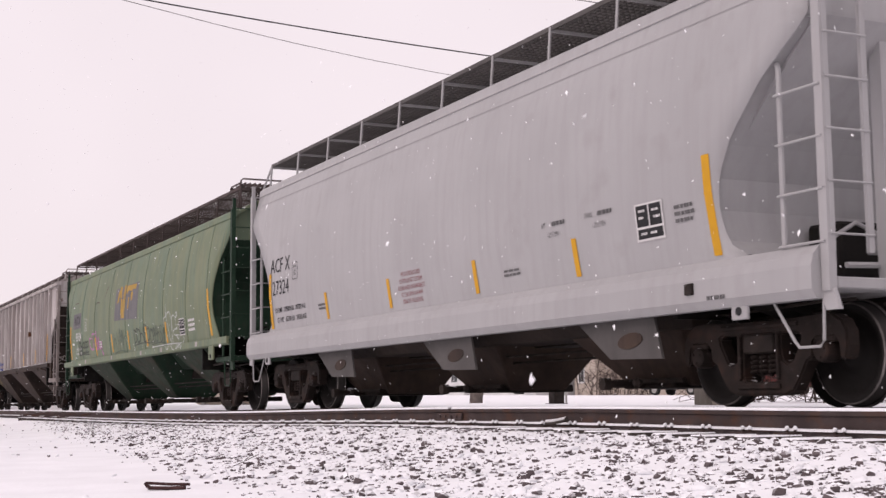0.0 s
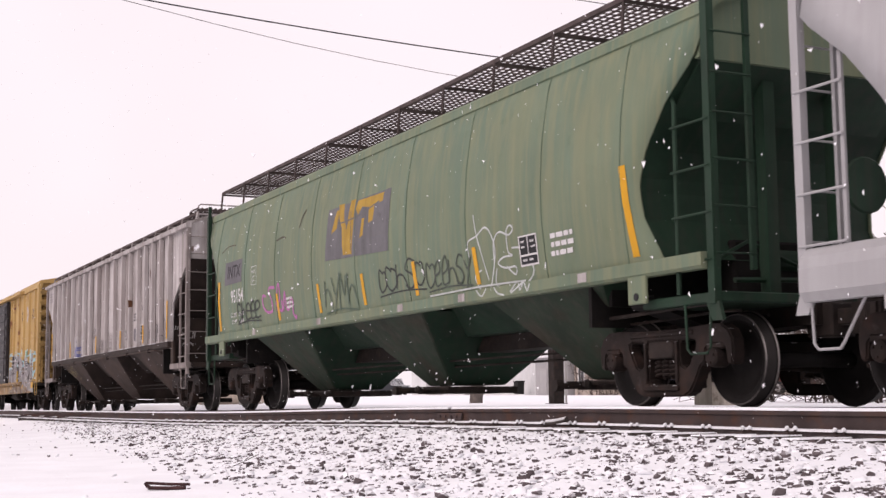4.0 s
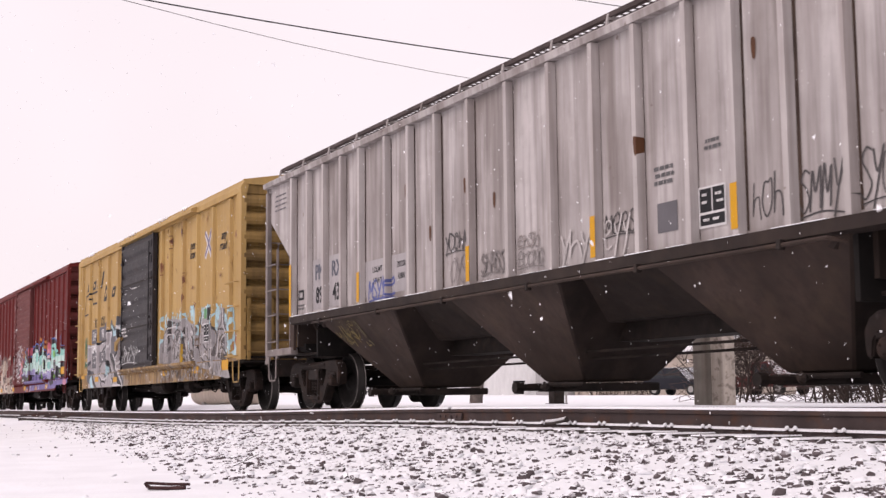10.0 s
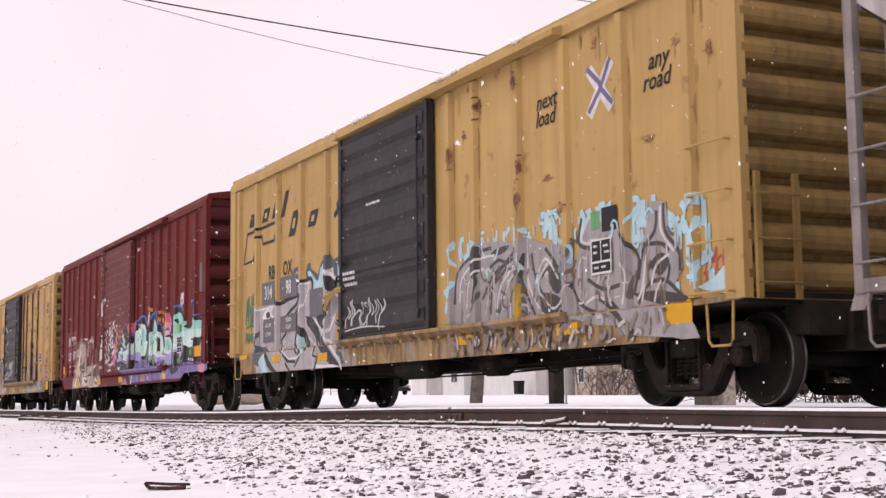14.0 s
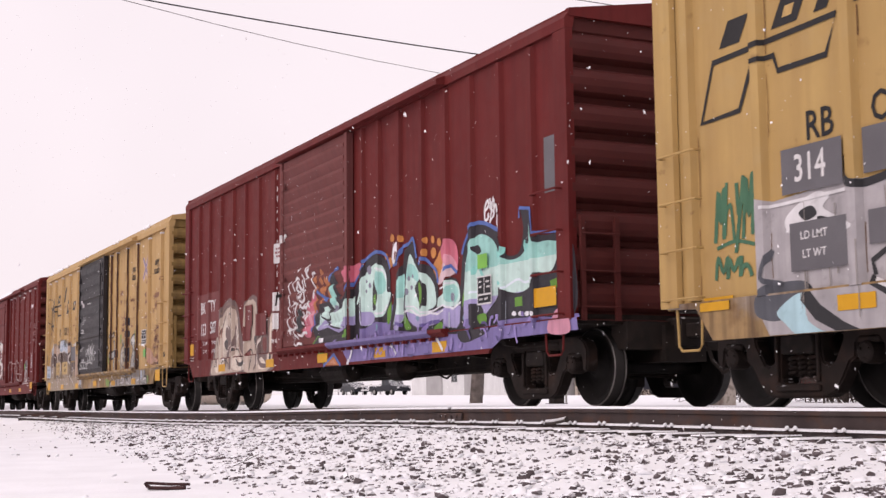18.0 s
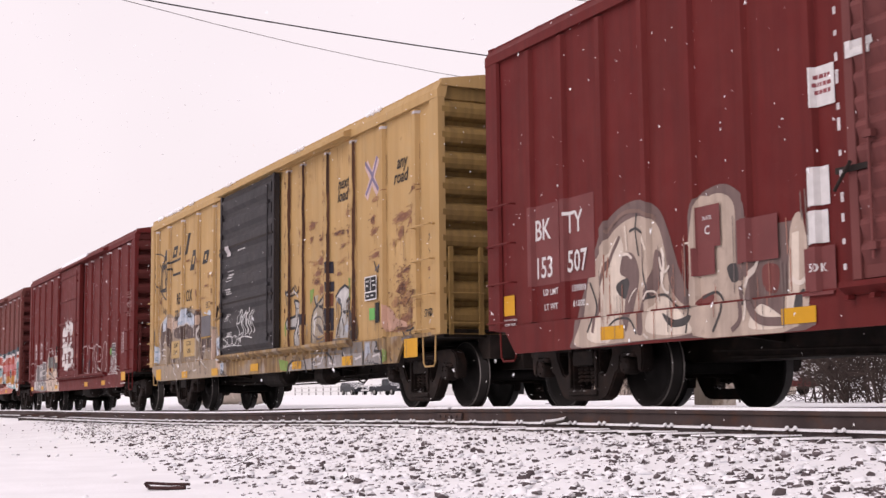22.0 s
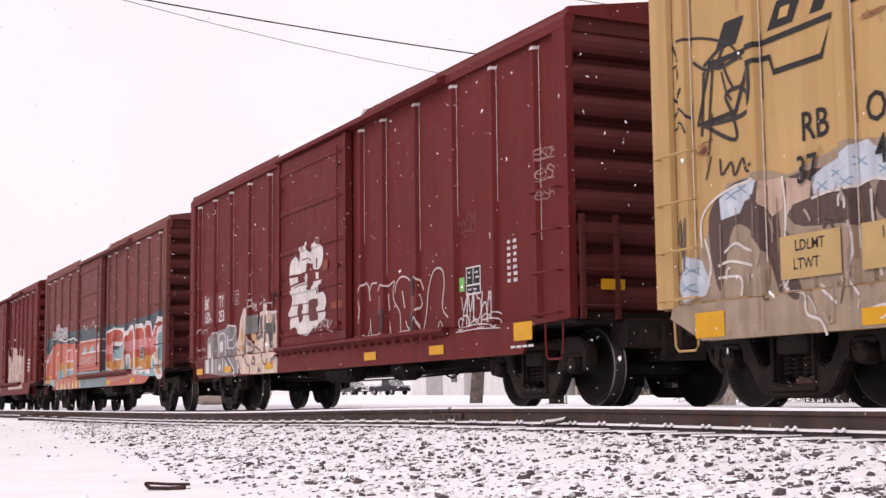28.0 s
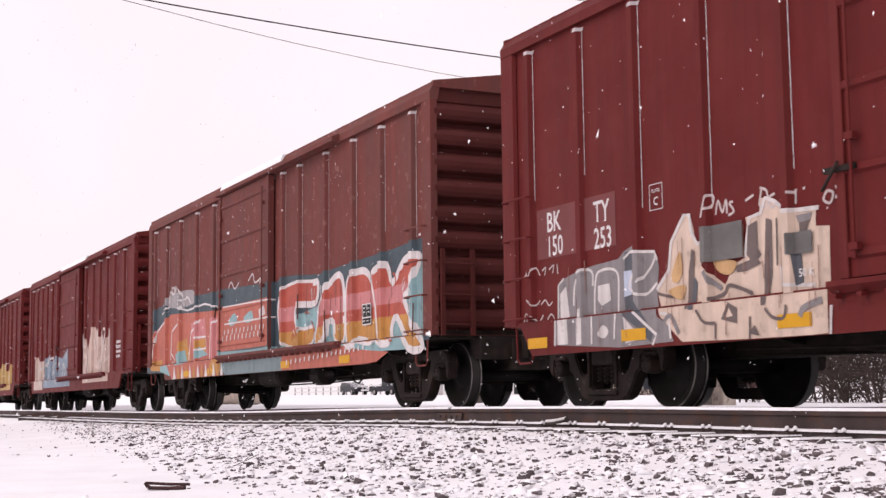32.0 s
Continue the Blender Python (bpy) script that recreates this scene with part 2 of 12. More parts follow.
def stones(name, count, spot, sizes, seed, material, label, category, sink=0.52, tall=0.85):
    """Many broken stones, half sunk in the snow."""
    rng = np.random.default_rng(seed)
    g = (1 + 5 ** 0.5) / 2
    base = np.array([(-1, g, 0), (1, g, 0), (-1, -g, 0), (1, -g, 0), (0, -1, g), (0, 1, g), (0, -1, -g), (0, 1, -g), (g, 0, -1), (g, 0, 1), (-g, 0, -1), (-g, 0, 1)])
    base /= np.linalg.norm(base[0])
    tri = np.array([(0, 11, 5), (0, 5, 1), (0, 1, 7), (0, 7, 10), (0, 10, 11), (1, 5, 9), (5, 11, 4), (11, 10, 2), (10, 7, 6), (7, 1, 8),
                    (3, 9, 4), (3, 4, 2), (3, 2, 6), (3, 6, 8), (3, 8, 9), (4, 9, 5), (2, 4, 11), (6, 2, 10), (8, 6, 7), (9, 8, 1)])
    vs, fs = [], []
    k = 0
    while k < count:
        x, y = spot(rng)
        s = sizes[0] * (sizes[1] / sizes[0]) ** (rng.random() ** 1.8)
        q = base * (1 + 0.17 * rng.standard_normal((12, 1))) * np.array([1.2, 1.0, tall]) * s * 0.5
        a, c = rng.random() * 6.28, rng.standard_normal() * 0.5
        ra = np.array([[math.cos(a), -math.sin(a), 0], [math.sin(a), math.cos(a), 0], [0, 0, 1]])
        rc = np.array([[1, 0, 0], [0, math.cos(c), -math.sin(c)], [0, math.sin(c), math.cos(c)]])
        q = q @ rc.T @ ra.T + np.array([x, y, ground_z(x, y) + s * (0.24 * tall / 0.85 - sink * rng.random())])
        vs.append(q)
        fs.append(tri + 12 * k)
        k += 1
    me = bpy.data.meshes.new(name)
    me.from_pydata(np.concatenate(vs).tolist(), [], np.concatenate(fs).tolist())
    me.materials.append(M[material])
    return tagged(new(name, me), label, category, kind="stuff")


def ballast_spot(rng):
    while True:
        u = rng.random() ** 1.7
        x = -3.2 - 50 * u
        toe = 2.66 + max(0.0, -7.8 - x) * 0.131
        y = 1.6 + 5.55 * rng.random()
        inside = ease(toe - 0.5, toe + 0.9, y) * (1 - 0.55 * ease(6.7, 7.4, y))
        if rng.random() < inside * (0.6 + 0.4 * ease(-0.35, 0.3, noise.noise((x * 1.6, y * 1.6, 7)))) + 0.008:
            return x, y


stones("ballast", 5600, ballast_spot, (0.024, 0.072), 3, "ballast", "dark crushed-stone ballast dusted with snow", "ballast", sink=0.5, tall=0.9)
stones("fine_ballast", 5200, ballast_spot, (0.012, 0.032), 5, "ballast", "small dark chips of ballast in the snow", "ballast", sink=0.45, tall=0.9)
stones("snow_humps", 4200, ballast_spot, (0.05, 0.10), 4, "snow", "small humps of snow over buried ballast", "snow", sink=0.36, tall=0.34).data.shade_smooth()


def rail_strip(name, y, z_of, x0, x1, outline, material, step, parent=None):
    """A bar of constant section that follows the track's rise."""
    bm = bmesh.new()
    n = max(1, round((x1 - x0) / step))
    rings = []
    for i in range(n + 1):
        x = x0 + (x1 - x0) * i / n
        rings.append([bm.verts.new((x, y + a, z_of(x) + b)) for a, b in outline])
    m = len(outline)
    for a, b in zip(rings, rings[1:]):
        for k in range(m):
            bm.faces.new((a[k], b[k], b[(k + 1) % m], a[(k + 1) % m]))
    bm.faces.new(rings[0])
    bm.faces.new(rings[-1][::-1])
    bmesh.ops.recalc_face_normals(bm, faces=bm.faces[:])
    return part(name, bm, material, parent)


RAIL = [(-0.075, -0.18), (0.075, -0.18), (0.075, -0.168), (0.012, -0.14), (0.012, -0.05), (0.036, -0.036), (0.036, -0.004), (0.028, 0),
        (-0.028, 0), (-0.036, -0.004), (-0.036, -0.036), (-0.012, -0.05), (-0.012, -0.14), (-0.075, -0.168)]
for y, z_of, label, x0, x1 in ((NEAR_Y, near_z, "rusty siding rail capped with snow", -140, -15.73), (NEAR_Y, near_z, "rusty siding rail capped with snow", -15.715, 60),
                               (YC - 0.7525, track_z, "running rail under the train", -150, 60), (YC + 0.7525, track_z, "running rail under the train", -150, 60)):
    tagged(rail_strip("rail", y, z_of, x0, x1, RAIL, "rail", 1.0), label, "rail", kind="structure")
for x0, x1 in ((-140, -15.78), (-15.68, 60)):
    cap = tagged(rail_strip("snow_cap", NEAR_Y, near_z, x0, x1, [(-0.033, 0.001), (0.033, 0.001), (0.03, 0.018), (0.012, 0.028), (-0.014, 0.027), (-0.031, 0.016)], "snow", 0.8),
                 "thin ridge of snow on the rail head", "snow", kind="stuff")
    tagged(rail_strip("snow_ledge", NEAR_Y, near_z, x0, x1, [(-0.084, -0.170), (-0.02, -0.152), (-0.016, -0.144), (-0.06, -0.157), (-0.083, -0.163)], "snow", 0.8),
           "thin ledge of snow on the rail foot", "snow", kind="stuff")

# Dark strip that paints the shaded gap under the rail foot.
tagged(rail_strip("ballast_bed", NEAR_Y, near_z, -60, 40, [(-0.070, -0.32), (0.08, -0.32), (0.08, -0.184), (-0.070, -0.184)], "bare_ballast", 0.8),
       "dark ballast strip that paints the shade under the siding rail", "ballast", kind="structure")

# Fish-plate at the rail joint.
joint = thing("rail_joint", "rusty bolted joint bar between two rails", "joint bar", m=pose(-15.73, NEAR_Y, near_z(-15.73)))
bm = bmesh.new()
extrude(bm, [(-0.036, -0.05), (-0.022, -0.05), (-0.02, -0.135), (-0.05, -0.15), (-0.05, -0.13)], "x", -0.36, 0.36)
part("joint_bar", bm, "rail", joint)
for i in range(4):
    bm = bmesh.new()
    lathe(bm, [(-0.062, 0.018), (-0.03, 0.018)], 6, at=(-0.24 + 0.16 * i, 0, -0.095))
    part("bolt", bm, "rail", joint)

# Ties of the siding, with their plates and pairs of spikes.
tie_bm = bmesh.new()
box(tie_bm, -0.115, 0.115, -0.62, 0.55, -0.35, -0.188, bevel=0.012)
tie_me = bpy.data.meshes.new("tie")
tie_bm.to_mesh(tie_me)
tie_bm.free()
tie_me.materials.append(M["tie"])
plate_bm = bmesh.new()
box(plate_bm, -0.09, 0.09, -0.21, 0.15, -0.19, -0.172, bevel=0.004)
plate_me = bpy.data.meshes.new("tie_plate")
plate_bm.to_mesh(plate_me)
plate_bm.free()
plate_me.materials.append(M["rail"])
spike_bm = bmesh.new()
lathe(spike_bm, [(-0.19, 0.011), (-0.155, 0.011), (-0.153, 0.018), (-0.14, 0.021), (-0.128, 0.017), (-0.12, 0.006)], 7, axis="z")
spike_me = bpy.data.meshes.new("spike")
spike_bm.to_mesh(spike_me)
spike_bm.free()
spike_me.materials.append(M["rail"])
spike_me.materials.append(M["snow"])
for p_ in spike_me.polygons:
    if p_.center.z > -0.153:
        p_.material_index = 1
for i in range(74):
    x = -3.81 - 0.587 * i
    t_ = tagged(new("railway_tie", tie_me), "dark timber tie buried under snow", "railway tie", "ties of the siding")
    t_.matrix_basis = pose(x, NEAR_Y, near_z(x) - 0.012 + 0.004 * math.sin(i * 2.3), 0, 0, 1.5 * math.sin(i * 1.7))
    o = new("tie_plate", plate_me)
    o.parent = t_
    if x > -30:
        for sx in (-0.05, 0.05):
            o = new("spike", spike_me)
            o.parent, o.location = t_, (sx + 0.008 * math.sin(i * 3.1), -0.095, 0.004)

# A spare rail anchor on the ties, a charred stick in the snow and a dry twig.
bm = bmesh.new()
rod(bm, [(-0.05, 0.01, 0.014), (0.1, 0.0, 0.02), (0.3, -0.02, 0.05)], 0.028, 8)
ob = tagged(part("timber_scrap", bm, "tie"), "snow-dusted scrap of timber beside the rail", "timber scrap")
ob.matrix_basis = pose(-12.9, NEAR_Y - 0.22, near_z(-12.9) - 0.16, 0, 0, 12)
M["wet_wood"] = mat("wet_dark_wood", (0.055, 0.026, 0.026), 0.8, scale=9, contrast=0.4, bump=0.6, bump_scale=50)
bm = bmesh.new()
for a, b, r in (((-0.15, 0, 0.036), (0.15, 0.02, 0.026), 0.010), ((-0.13, -0.01, 0.004), (0.13, -0.005, 0.006), 0.013), ((-0.155, 0.0, 0.038), (-0.12, -0.012, 0.004), 0.014)):
    rod(bm, [a, ((a[0] + b[0]) / 2, (a[1] + b[1]) / 2 + 0.006, (a[2] + b[2]) / 2 - 0.004), b], r, 7)
ob = tagged(part("broken_stick", bm, "wet_wood"), "dark broken stick lying on the snow", "stick")
ob.matrix_basis = pose(-9.08, 2.37, ground_z(-9.08, 2.37) + 0.012, 0, 0, 55)
bm = bmesh.new()
rod(bm, [(-0.10, 0, 0.0), (0.0, 0.02, 0.04), (0.12, 0.0, 0.10)], 0.007, 5)
rod(bm, [(0.0, 0.02, 0.04), (0.04, -0.03, 0.075)], 0.005, 5)
ob = tagged(part("twig", bm, "tie"), "thin dry twig sticking out of the ballast", "twig")
ob.matrix_basis = pose(-11.1, 3.55, ground_z(-11.1, 3.55) + 0.02, 0, 0, 64)

# Switch stand rods, far along the siding.
for i in range(4):
    bm = bmesh.new()
    x = -44.5 + 2.1 * i
    rod(bm, [(x, NEAR_Y - 0.9, near_z(x) - 0.12), (x + 0.5, NEAR_Y - 0.1, near_z(x) - 0.06)], 0.03, 6)
    tagged(part("switch_rod", bm, "rail"), "rusty switch rod beside the siding", "switch rod", "switch rods")

# ---- far things ----
M["siding_white"] = mat("white_siding", (0.62, 0.62, 0.62), 0.8, scale=1, contrast=0.08)
M["siding_grey"] = mat("grey_siding", (0.36, 0.35, 0.35), 0.8, scale=1, contrast=0.1)
M["tan_wall"] = mat("tan_stucco", (0.42, 0.36, 0.31), 0.85, scale=0.7, contrast=0.08)
M["brick"] = mat("red_brick", (0.22, 0.09, 0.07), 0.85, scale=2, contrast=0.2)
M["roof_snow"] = mat("snowy_shingles", (0.7, 0.7, 0.72), 0.9, scale=1.5, contrast=0.15)
M["bark"] = mat("bark", (0.12, 0.10, 0.09), 0.9, scale=5, contrast=0.4, bump=0.7, bump_scale=30)
M["pale_bark"] = mat("pale_bark", (0.33, 0.29, 0.25), 0.9, scale=5, contrast=0.35, bump=0.7, bump_scale=30)
M["twigs"] = mat("bare_twigs", (0.07, 0.052, 0.046), 0.9, scale=5, contrast=0.3, bump=0)
M["glass"] = mat("dark_window", (0.03, 0.035, 0.04), 0.12, scale=2, contrast=0.1, bump=0, spec=0.5)
M["car_dark"] = mat("dark_car_paint", (0.012, 0.013, 0.019), 0.4, scale=2, contrast=0.1, bump=0, coat=0.15, snow=0.25)
M["car_white"] = mat("white_car_paint", (0.7, 0.7, 0.72), 0.35, scale=2, contrast=0.05, bump=0, coat=0.5)
M["rubber"] = mat("tyre_rubber", (0.02, 0.02, 0.02), 0.9, scale=8, contrast=0.2)
M["cabinet"] = mat("cabinet_grey", (0.30, 0.29, 0.28), 0.7, scale=2, contrast=0.12)
M["wire_pale"] = mat("weathered_wire", (0.16, 0.155, 0.16), 0.6, scale=2, contrast=0.1, bump=0)
M["wire"] = mat("overhead_wire", (0.04, 0.04, 0.045), 0.7, scale=2, contrast=0.1, bump=0)


def house(label, x0, x1, y, height, wall, openings, planks=0.0, roof=1.6, depth=8.0):
    """A far building whose front runs along x: wall, gable roof with snow, doors and windows set into the front."""
    cx = (x0 + x1) / 2
    z = ground_z(cx, y) - 0.25
    h = thing("house", label, "house", m=pose(cx, y, z))
    bm = bmesh.new()
    box(bm, x0 - cx, x1 - cx, 0, depth, 0, height + 0.2)
    part("wall", bm, wall, h)
    if planks:
        n = round((x1 - x0) / planks)
        for i in range(n):
            bm = bmesh.new()
            a = x0 - cx + (x1 - x0) * i / n
            box(bm, a + 0.01, a + (x1 - x0) / n - 0.02, -0.03, -0.002, 0.1, height)
            part("plank", bm, wall, h)
    bm = bmesh.new()
    extrude(bm, [(-0.4, height + 0.1), (depth / 2, height + roof), (depth + 0.4, height + 0.1), (depth + 0.4, height + 0.3), (depth / 2, height + roof + 0.25), (-0.4, height + 0.3)],
            "x", x0 - cx - 0.3, x1 - cx + 0.3)
    part("roof", bm, "roof_snow", h)
    for kind, a, b, lo, hi in openings:
        bm = bmesh.new()
        box(bm, a - cx, b - cx, -0.05, 0.1, lo, hi)
        fr = part("window" if kind == "window" else "door", bm, "siding_white" if kind == "window" else "siding_grey", h)
        if kind == "window":
            bm = bmesh.new()
            box(bm, a - cx + 0.12, (a + b) / 2 - cx - 0.03, -0.06, -0.04, lo + 0.12, hi - 0.12)
            part("pane", bm, "glass", fr)
            bm = bmesh.new()
            box(bm, (a + b) / 2 - cx + 0.03, b - cx - 0.12, -0.06, -0.04, lo + 0.12, hi - 0.12)
            part("pane", bm, "glass", fr)
        else:
            bm = bmesh.new()
            box(bm, a - cx + 0.1, b - cx - 0.1, -0.07, -0.04, lo + 0.1, hi - 0.1)
            part("door_panel", bm, "siding_grey", fr)
    return h


house("white-sided workshop with grey garage doors", -130.4, -110.7, 60, 4.2, "siding_white",
      (("door", -126.7, -123.0, 0.2, 3.0), ("window", -121.0, -119.5, 1.4, 2.6), ("door", -118.1, -114.1, 0.2, 3.2)), roof=2.0)
house("grey board-sided shed with upright planks", -110.2, -101.3, 59, 3.6, "siding_white", (), planks=0.42)
house("small white house with a grey door", -100.8, -95.6, 58, 3.3, "siding_grey", (("door", -100.0, -98.8, 0.3, 2.5), ("window", -98.3, -97.0, 1.1, 2.4)))
house("small pale house with a white window", -95.3, -92.1, 58.5, 3.4, "tan_wall", (("window", -94.7, -93.7, 1.2, 2.5),))
house("low tan stucco building", -91.9, -79.5, 60, 3.2, "tan_wall", ())
M["dark_red_car"] = mat("dark_red_car_paint", (0.09, 0.02, 0.018), 0.35, scale=2, contrast=0.1, bump=0, coat=0.4, snow=0.3)
M["dull_brick"] = mat("weathered_brown_brick", (0.055, 0.042, 0.04), 0.9, scale=2, contrast=0.3)
house("low weathered brown shed behind a thicket", -49.5, -34.5, 50, 1.6, "dull_brick", (), roof=0.7)


def vehicle(label, x, y, turn, length, height, paint, pickup=False):
    """A parked car: a body shaped in profile, windows, four wheels, lights and bumpers."""
    v = thing("parked_car", label, "car", m=pose(x, y, ground_z(x, y), 0, 0, turn))
    l, hh, w_ = length / 2, height, 0.92
    if pickup:
        prof = [(-l, 0.45), (-l, 1.0), (-0.3, 1.02), (-0.2, hh - 0.08), (0.0, hh), (1.0, hh), (1.5, 1.12), (l - 0.1, 1.0), (l, 0.8), (l, 0.4)]
    else:
        prof = [(-l, 0.4), (-l, 1.0), (-l + 0.25, hh - 0.12), (-l + 0.5, hh), (0.5, hh), (1.15, 1.1), (l - 0.1, 0.98), (l, 0.8), (l, 0.35)]
    bm = bmesh.new()
    extrude(bm, prof, "y", -w_, w_)
    bmesh.ops.bevel(bm, geom=bm.edges[:], offset=0.05, segments=1, affect="EDGES", clamp_overlap=True)
    body = part("body", bm, paint, v)
    for s_ in (-1, 1):
        for a, b in (((-0.1, 0.45), (0.5, 1.15)) if pickup else ((-l + 0.45, -0.6), (-0.5, 0.75))):
            bm = bmesh.new()
            extrude(bm, [(a, 1.08), (a + 0.08, hh - 0.14), (b - 0.25, hh - 0.14), (b, 1.08)], "y", s_ * (w_ - 0.02), s_ * (w_ + 0.012))
            part("side_window", bm, "glass", body)
        for ax in (-l * 0.6, l * 0.62):
            bm = bmesh.new()
            lathe(bm, [(-0.11, 0.3), (-0.1, 0.36), (0.1, 0.36), (0.11, 0.3)], 18, at=(ax, s_ * (w_ - 0.08), 0.36))
            wh = part("wheel", bm, "rubber", v)
            bm = bmesh.new()
            lathe(bm, [(-0.01, 0.21), (0.01, 0.19)], 14, at=(ax, s_ * (w_ + 0.03), 0.36))
            part("rim", bm, "cabinet", wh)
        for ax, nm in ((l, "headlight"), (-l, "tail_light")):
            bm = bmesh.new()
            box(bm, ax - 0.03, ax + 0.03, s_ * 0.75 - 0.14, s_ * 0.75 + 0.14, 0.72, 0.88, bevel=0.01)
            part(nm, bm, "car_white" if ax > 0 else "brick", v)
    bm = bmesh.new()
    box(bm, -l - 0.06, -l + 0.05, -0.9, 0.9, 0.4, 0.6, bevel=0.02)
    part("bumper", bm, "cabinet", v)
    return v


vehicle("dark parked sport utility vehicle on the snow", -72.2, 52.3, 18, 4.7, 1.78, "car_dark")
vehicle("dark red parked pickup truck behind a thicket", -56.0, 46.0, 6, 5.4, 1.75, "dark_red_car", pickup=True)
vehicle("dark blue parked pickup truck", -137.3, 60.5, 10, 5.6, 1.8, "car_dark", pickup=True)
vehicle("dark parked car by the workshop", -151.2, 62.0, 0, 4.6, 1.5, "car_dark")


def bush(name, label, category, x, y, spread, height, stems, seed, material, twigs=5, r=0.012):
    """Bare arching stems that fork into a tangle of thin twigs."""
    rng = random.Random(seed)
    z = ground_z(x, y)
    t_ = thing(name, label, category, m=pose(x, y, z))
    trunk, fine = bmesh.new(), bmesh.new()
    for k in range(stems):
        a, lean = rng.uniform(0, 6.28), rng.uniform(0.2, 1.3)
        bx, by = rng.uniform(-0.35, 0.35) * spread, rng.uniform(-0.3, 0.3) * spread
        h = height * rng.uniform(0.45, 1.0)
        pts = []
        for i in range(5):
            q = i / 4
            pts.append((bx + math.cos(a) * lean * spread * 0.5 * q ** 1.3 + rng.uniform(-1, 1) * 0.05 * height * q,
                        by + math.sin(a) * lean * spread * 0.5 * q ** 1.3 + rng.uniform(-1, 1) * 0.05 * height * q, h * (1.25 * q - 0.25 * q * q * lean) - 0.05))
        rod(trunk, pts, r * rng.uniform(0.7, 1.2), 4)
        for j in range(twigs):
            i = rng.choice((0, 1, 1, 2, 2, 3, 3, 4))
            p0 = Vector(pts[i]) + Vector((0, 0, 0.04 * height))
            d = Vector((rng.uniform(-1, 1), rng.uniform(-1, 1), rng.uniform(-0.15, 0.7))).normalized() * height * rng.uniform(0.2, 0.5)
            p1 = p0 + d * 0.5 + Vector((0, 0, 0.05 * height))
            p2 = p0 + d
            p2.z = max(p2.z, 0.03)
            rod(fine, [p0, p1, p2], r * 0.42, 3)
            for u in range(3):
                b0 = p1 if u < 2 else p2
                e = b0 + Vector((rng.uniform(-1, 1), rng.uniform(-1, 1), rng.uniform(-0.4, 1))).normalized() * height * rng.uniform(0.08, 0.2)
                e.z = max(e.z, 0.02)
                rod(fine, [b0, e], r * 0.3, 3)
    part("trunk", trunk, material, t_, "bare forking stems")
    part("crown", fine, "twigs", t_, "tangle of thin bare twigs")
    return t_


for i, (x, y, sp, h) in enumerate(((-88, 56, 4.5, 2.6), (-83.5, 55.5, 4, 2.4), (-80.0, 55, 3, 2.2))):
    bush("shrub", "bare leafless shrub before a tan wall", "shrub", x, y, sp, h, 16, 50 + i, "twigs", 6, 0.03)
for i in range(13):
    x = -30.5 + 2.05 * i + 0.7 * math.sin(i * 2.1)
    bush("thicket_bush", "bare tangled bush behind the tracks", "bush", x, 24.0 + 1.6 * math.sin(i * 1.3) - 0.1 * x * 0, 3.0, 2.9 + 0.5 * math.sin(i * 1.9), 18, 80 + i, "twigs", 15, 0.024)


def bare_tree(label, x, y, height, trunk_r, seed, material, z0=0.0):
    """A leafless tree: tapered trunk, limbs and many fine branches."""
    rng = random.Random(seed)
    t_ = thing("bare_tree", label, "tree", m=pose(x, y, ground_z(x, y) - 0.1 + z0))
    trunk, crown = bmesh.new(), bmesh.new()

    def limb(p, d, length, r, depth):
        q, pts = p.copy(), [p.copy()]
        for i in range(3):
            d = (d + Vector((rng.uniform(-1, 1), rng.uniform(-1, 1), rng.uniform(-0.3, 0.6))) * 0.16).normalized()
            q = q + d * length / 3
            pts.append(q.copy())
        if depth <= 1:
            for i in range(3):
                rod(trunk, [pts[i], pts[i + 1]], r * (1 - 0.13 * i), 8 if depth == 0 else 5)
        else:
            rod(crown, pts, r, 3)
        if depth < 4:
            for k in range(3 if depth else 5):
                s0 = pts[rng.choice((1, 2, 3))] if depth else pts[rng.choice((2, 3, 3))]
                nd = (d + Vector((rng.uniform(-1, 1), rng.uniform(-1, 1), rng.uniform(-0.1, 0.7))) * 0.9).normalized()
                limb(s0, nd, length * rng.uniform(0.5, 0.68), r * 0.5, depth + 1)

    limb(Vector((0, 0, 0)), Vector((0, 0, 1)), height * 0.42, trunk_r, 0)
    part("trunk", trunk, material, t_)
    part("crown", crown, "twigs", t_)
    return t_


bare_tree("grey-barked bare tree behind the tracks", -42.46, 22.0, 9.0, 0.24, 5, "bark")
for i, (x, y, h) in enumerate(((-372, 52, 27), (-350, 54.5, 24), (-392, 54, 25), (-410, 57, 30))):
    bare_tree("far bare tree against the pale sky", x, y, h, 0.5, 20 + i, "twigs")

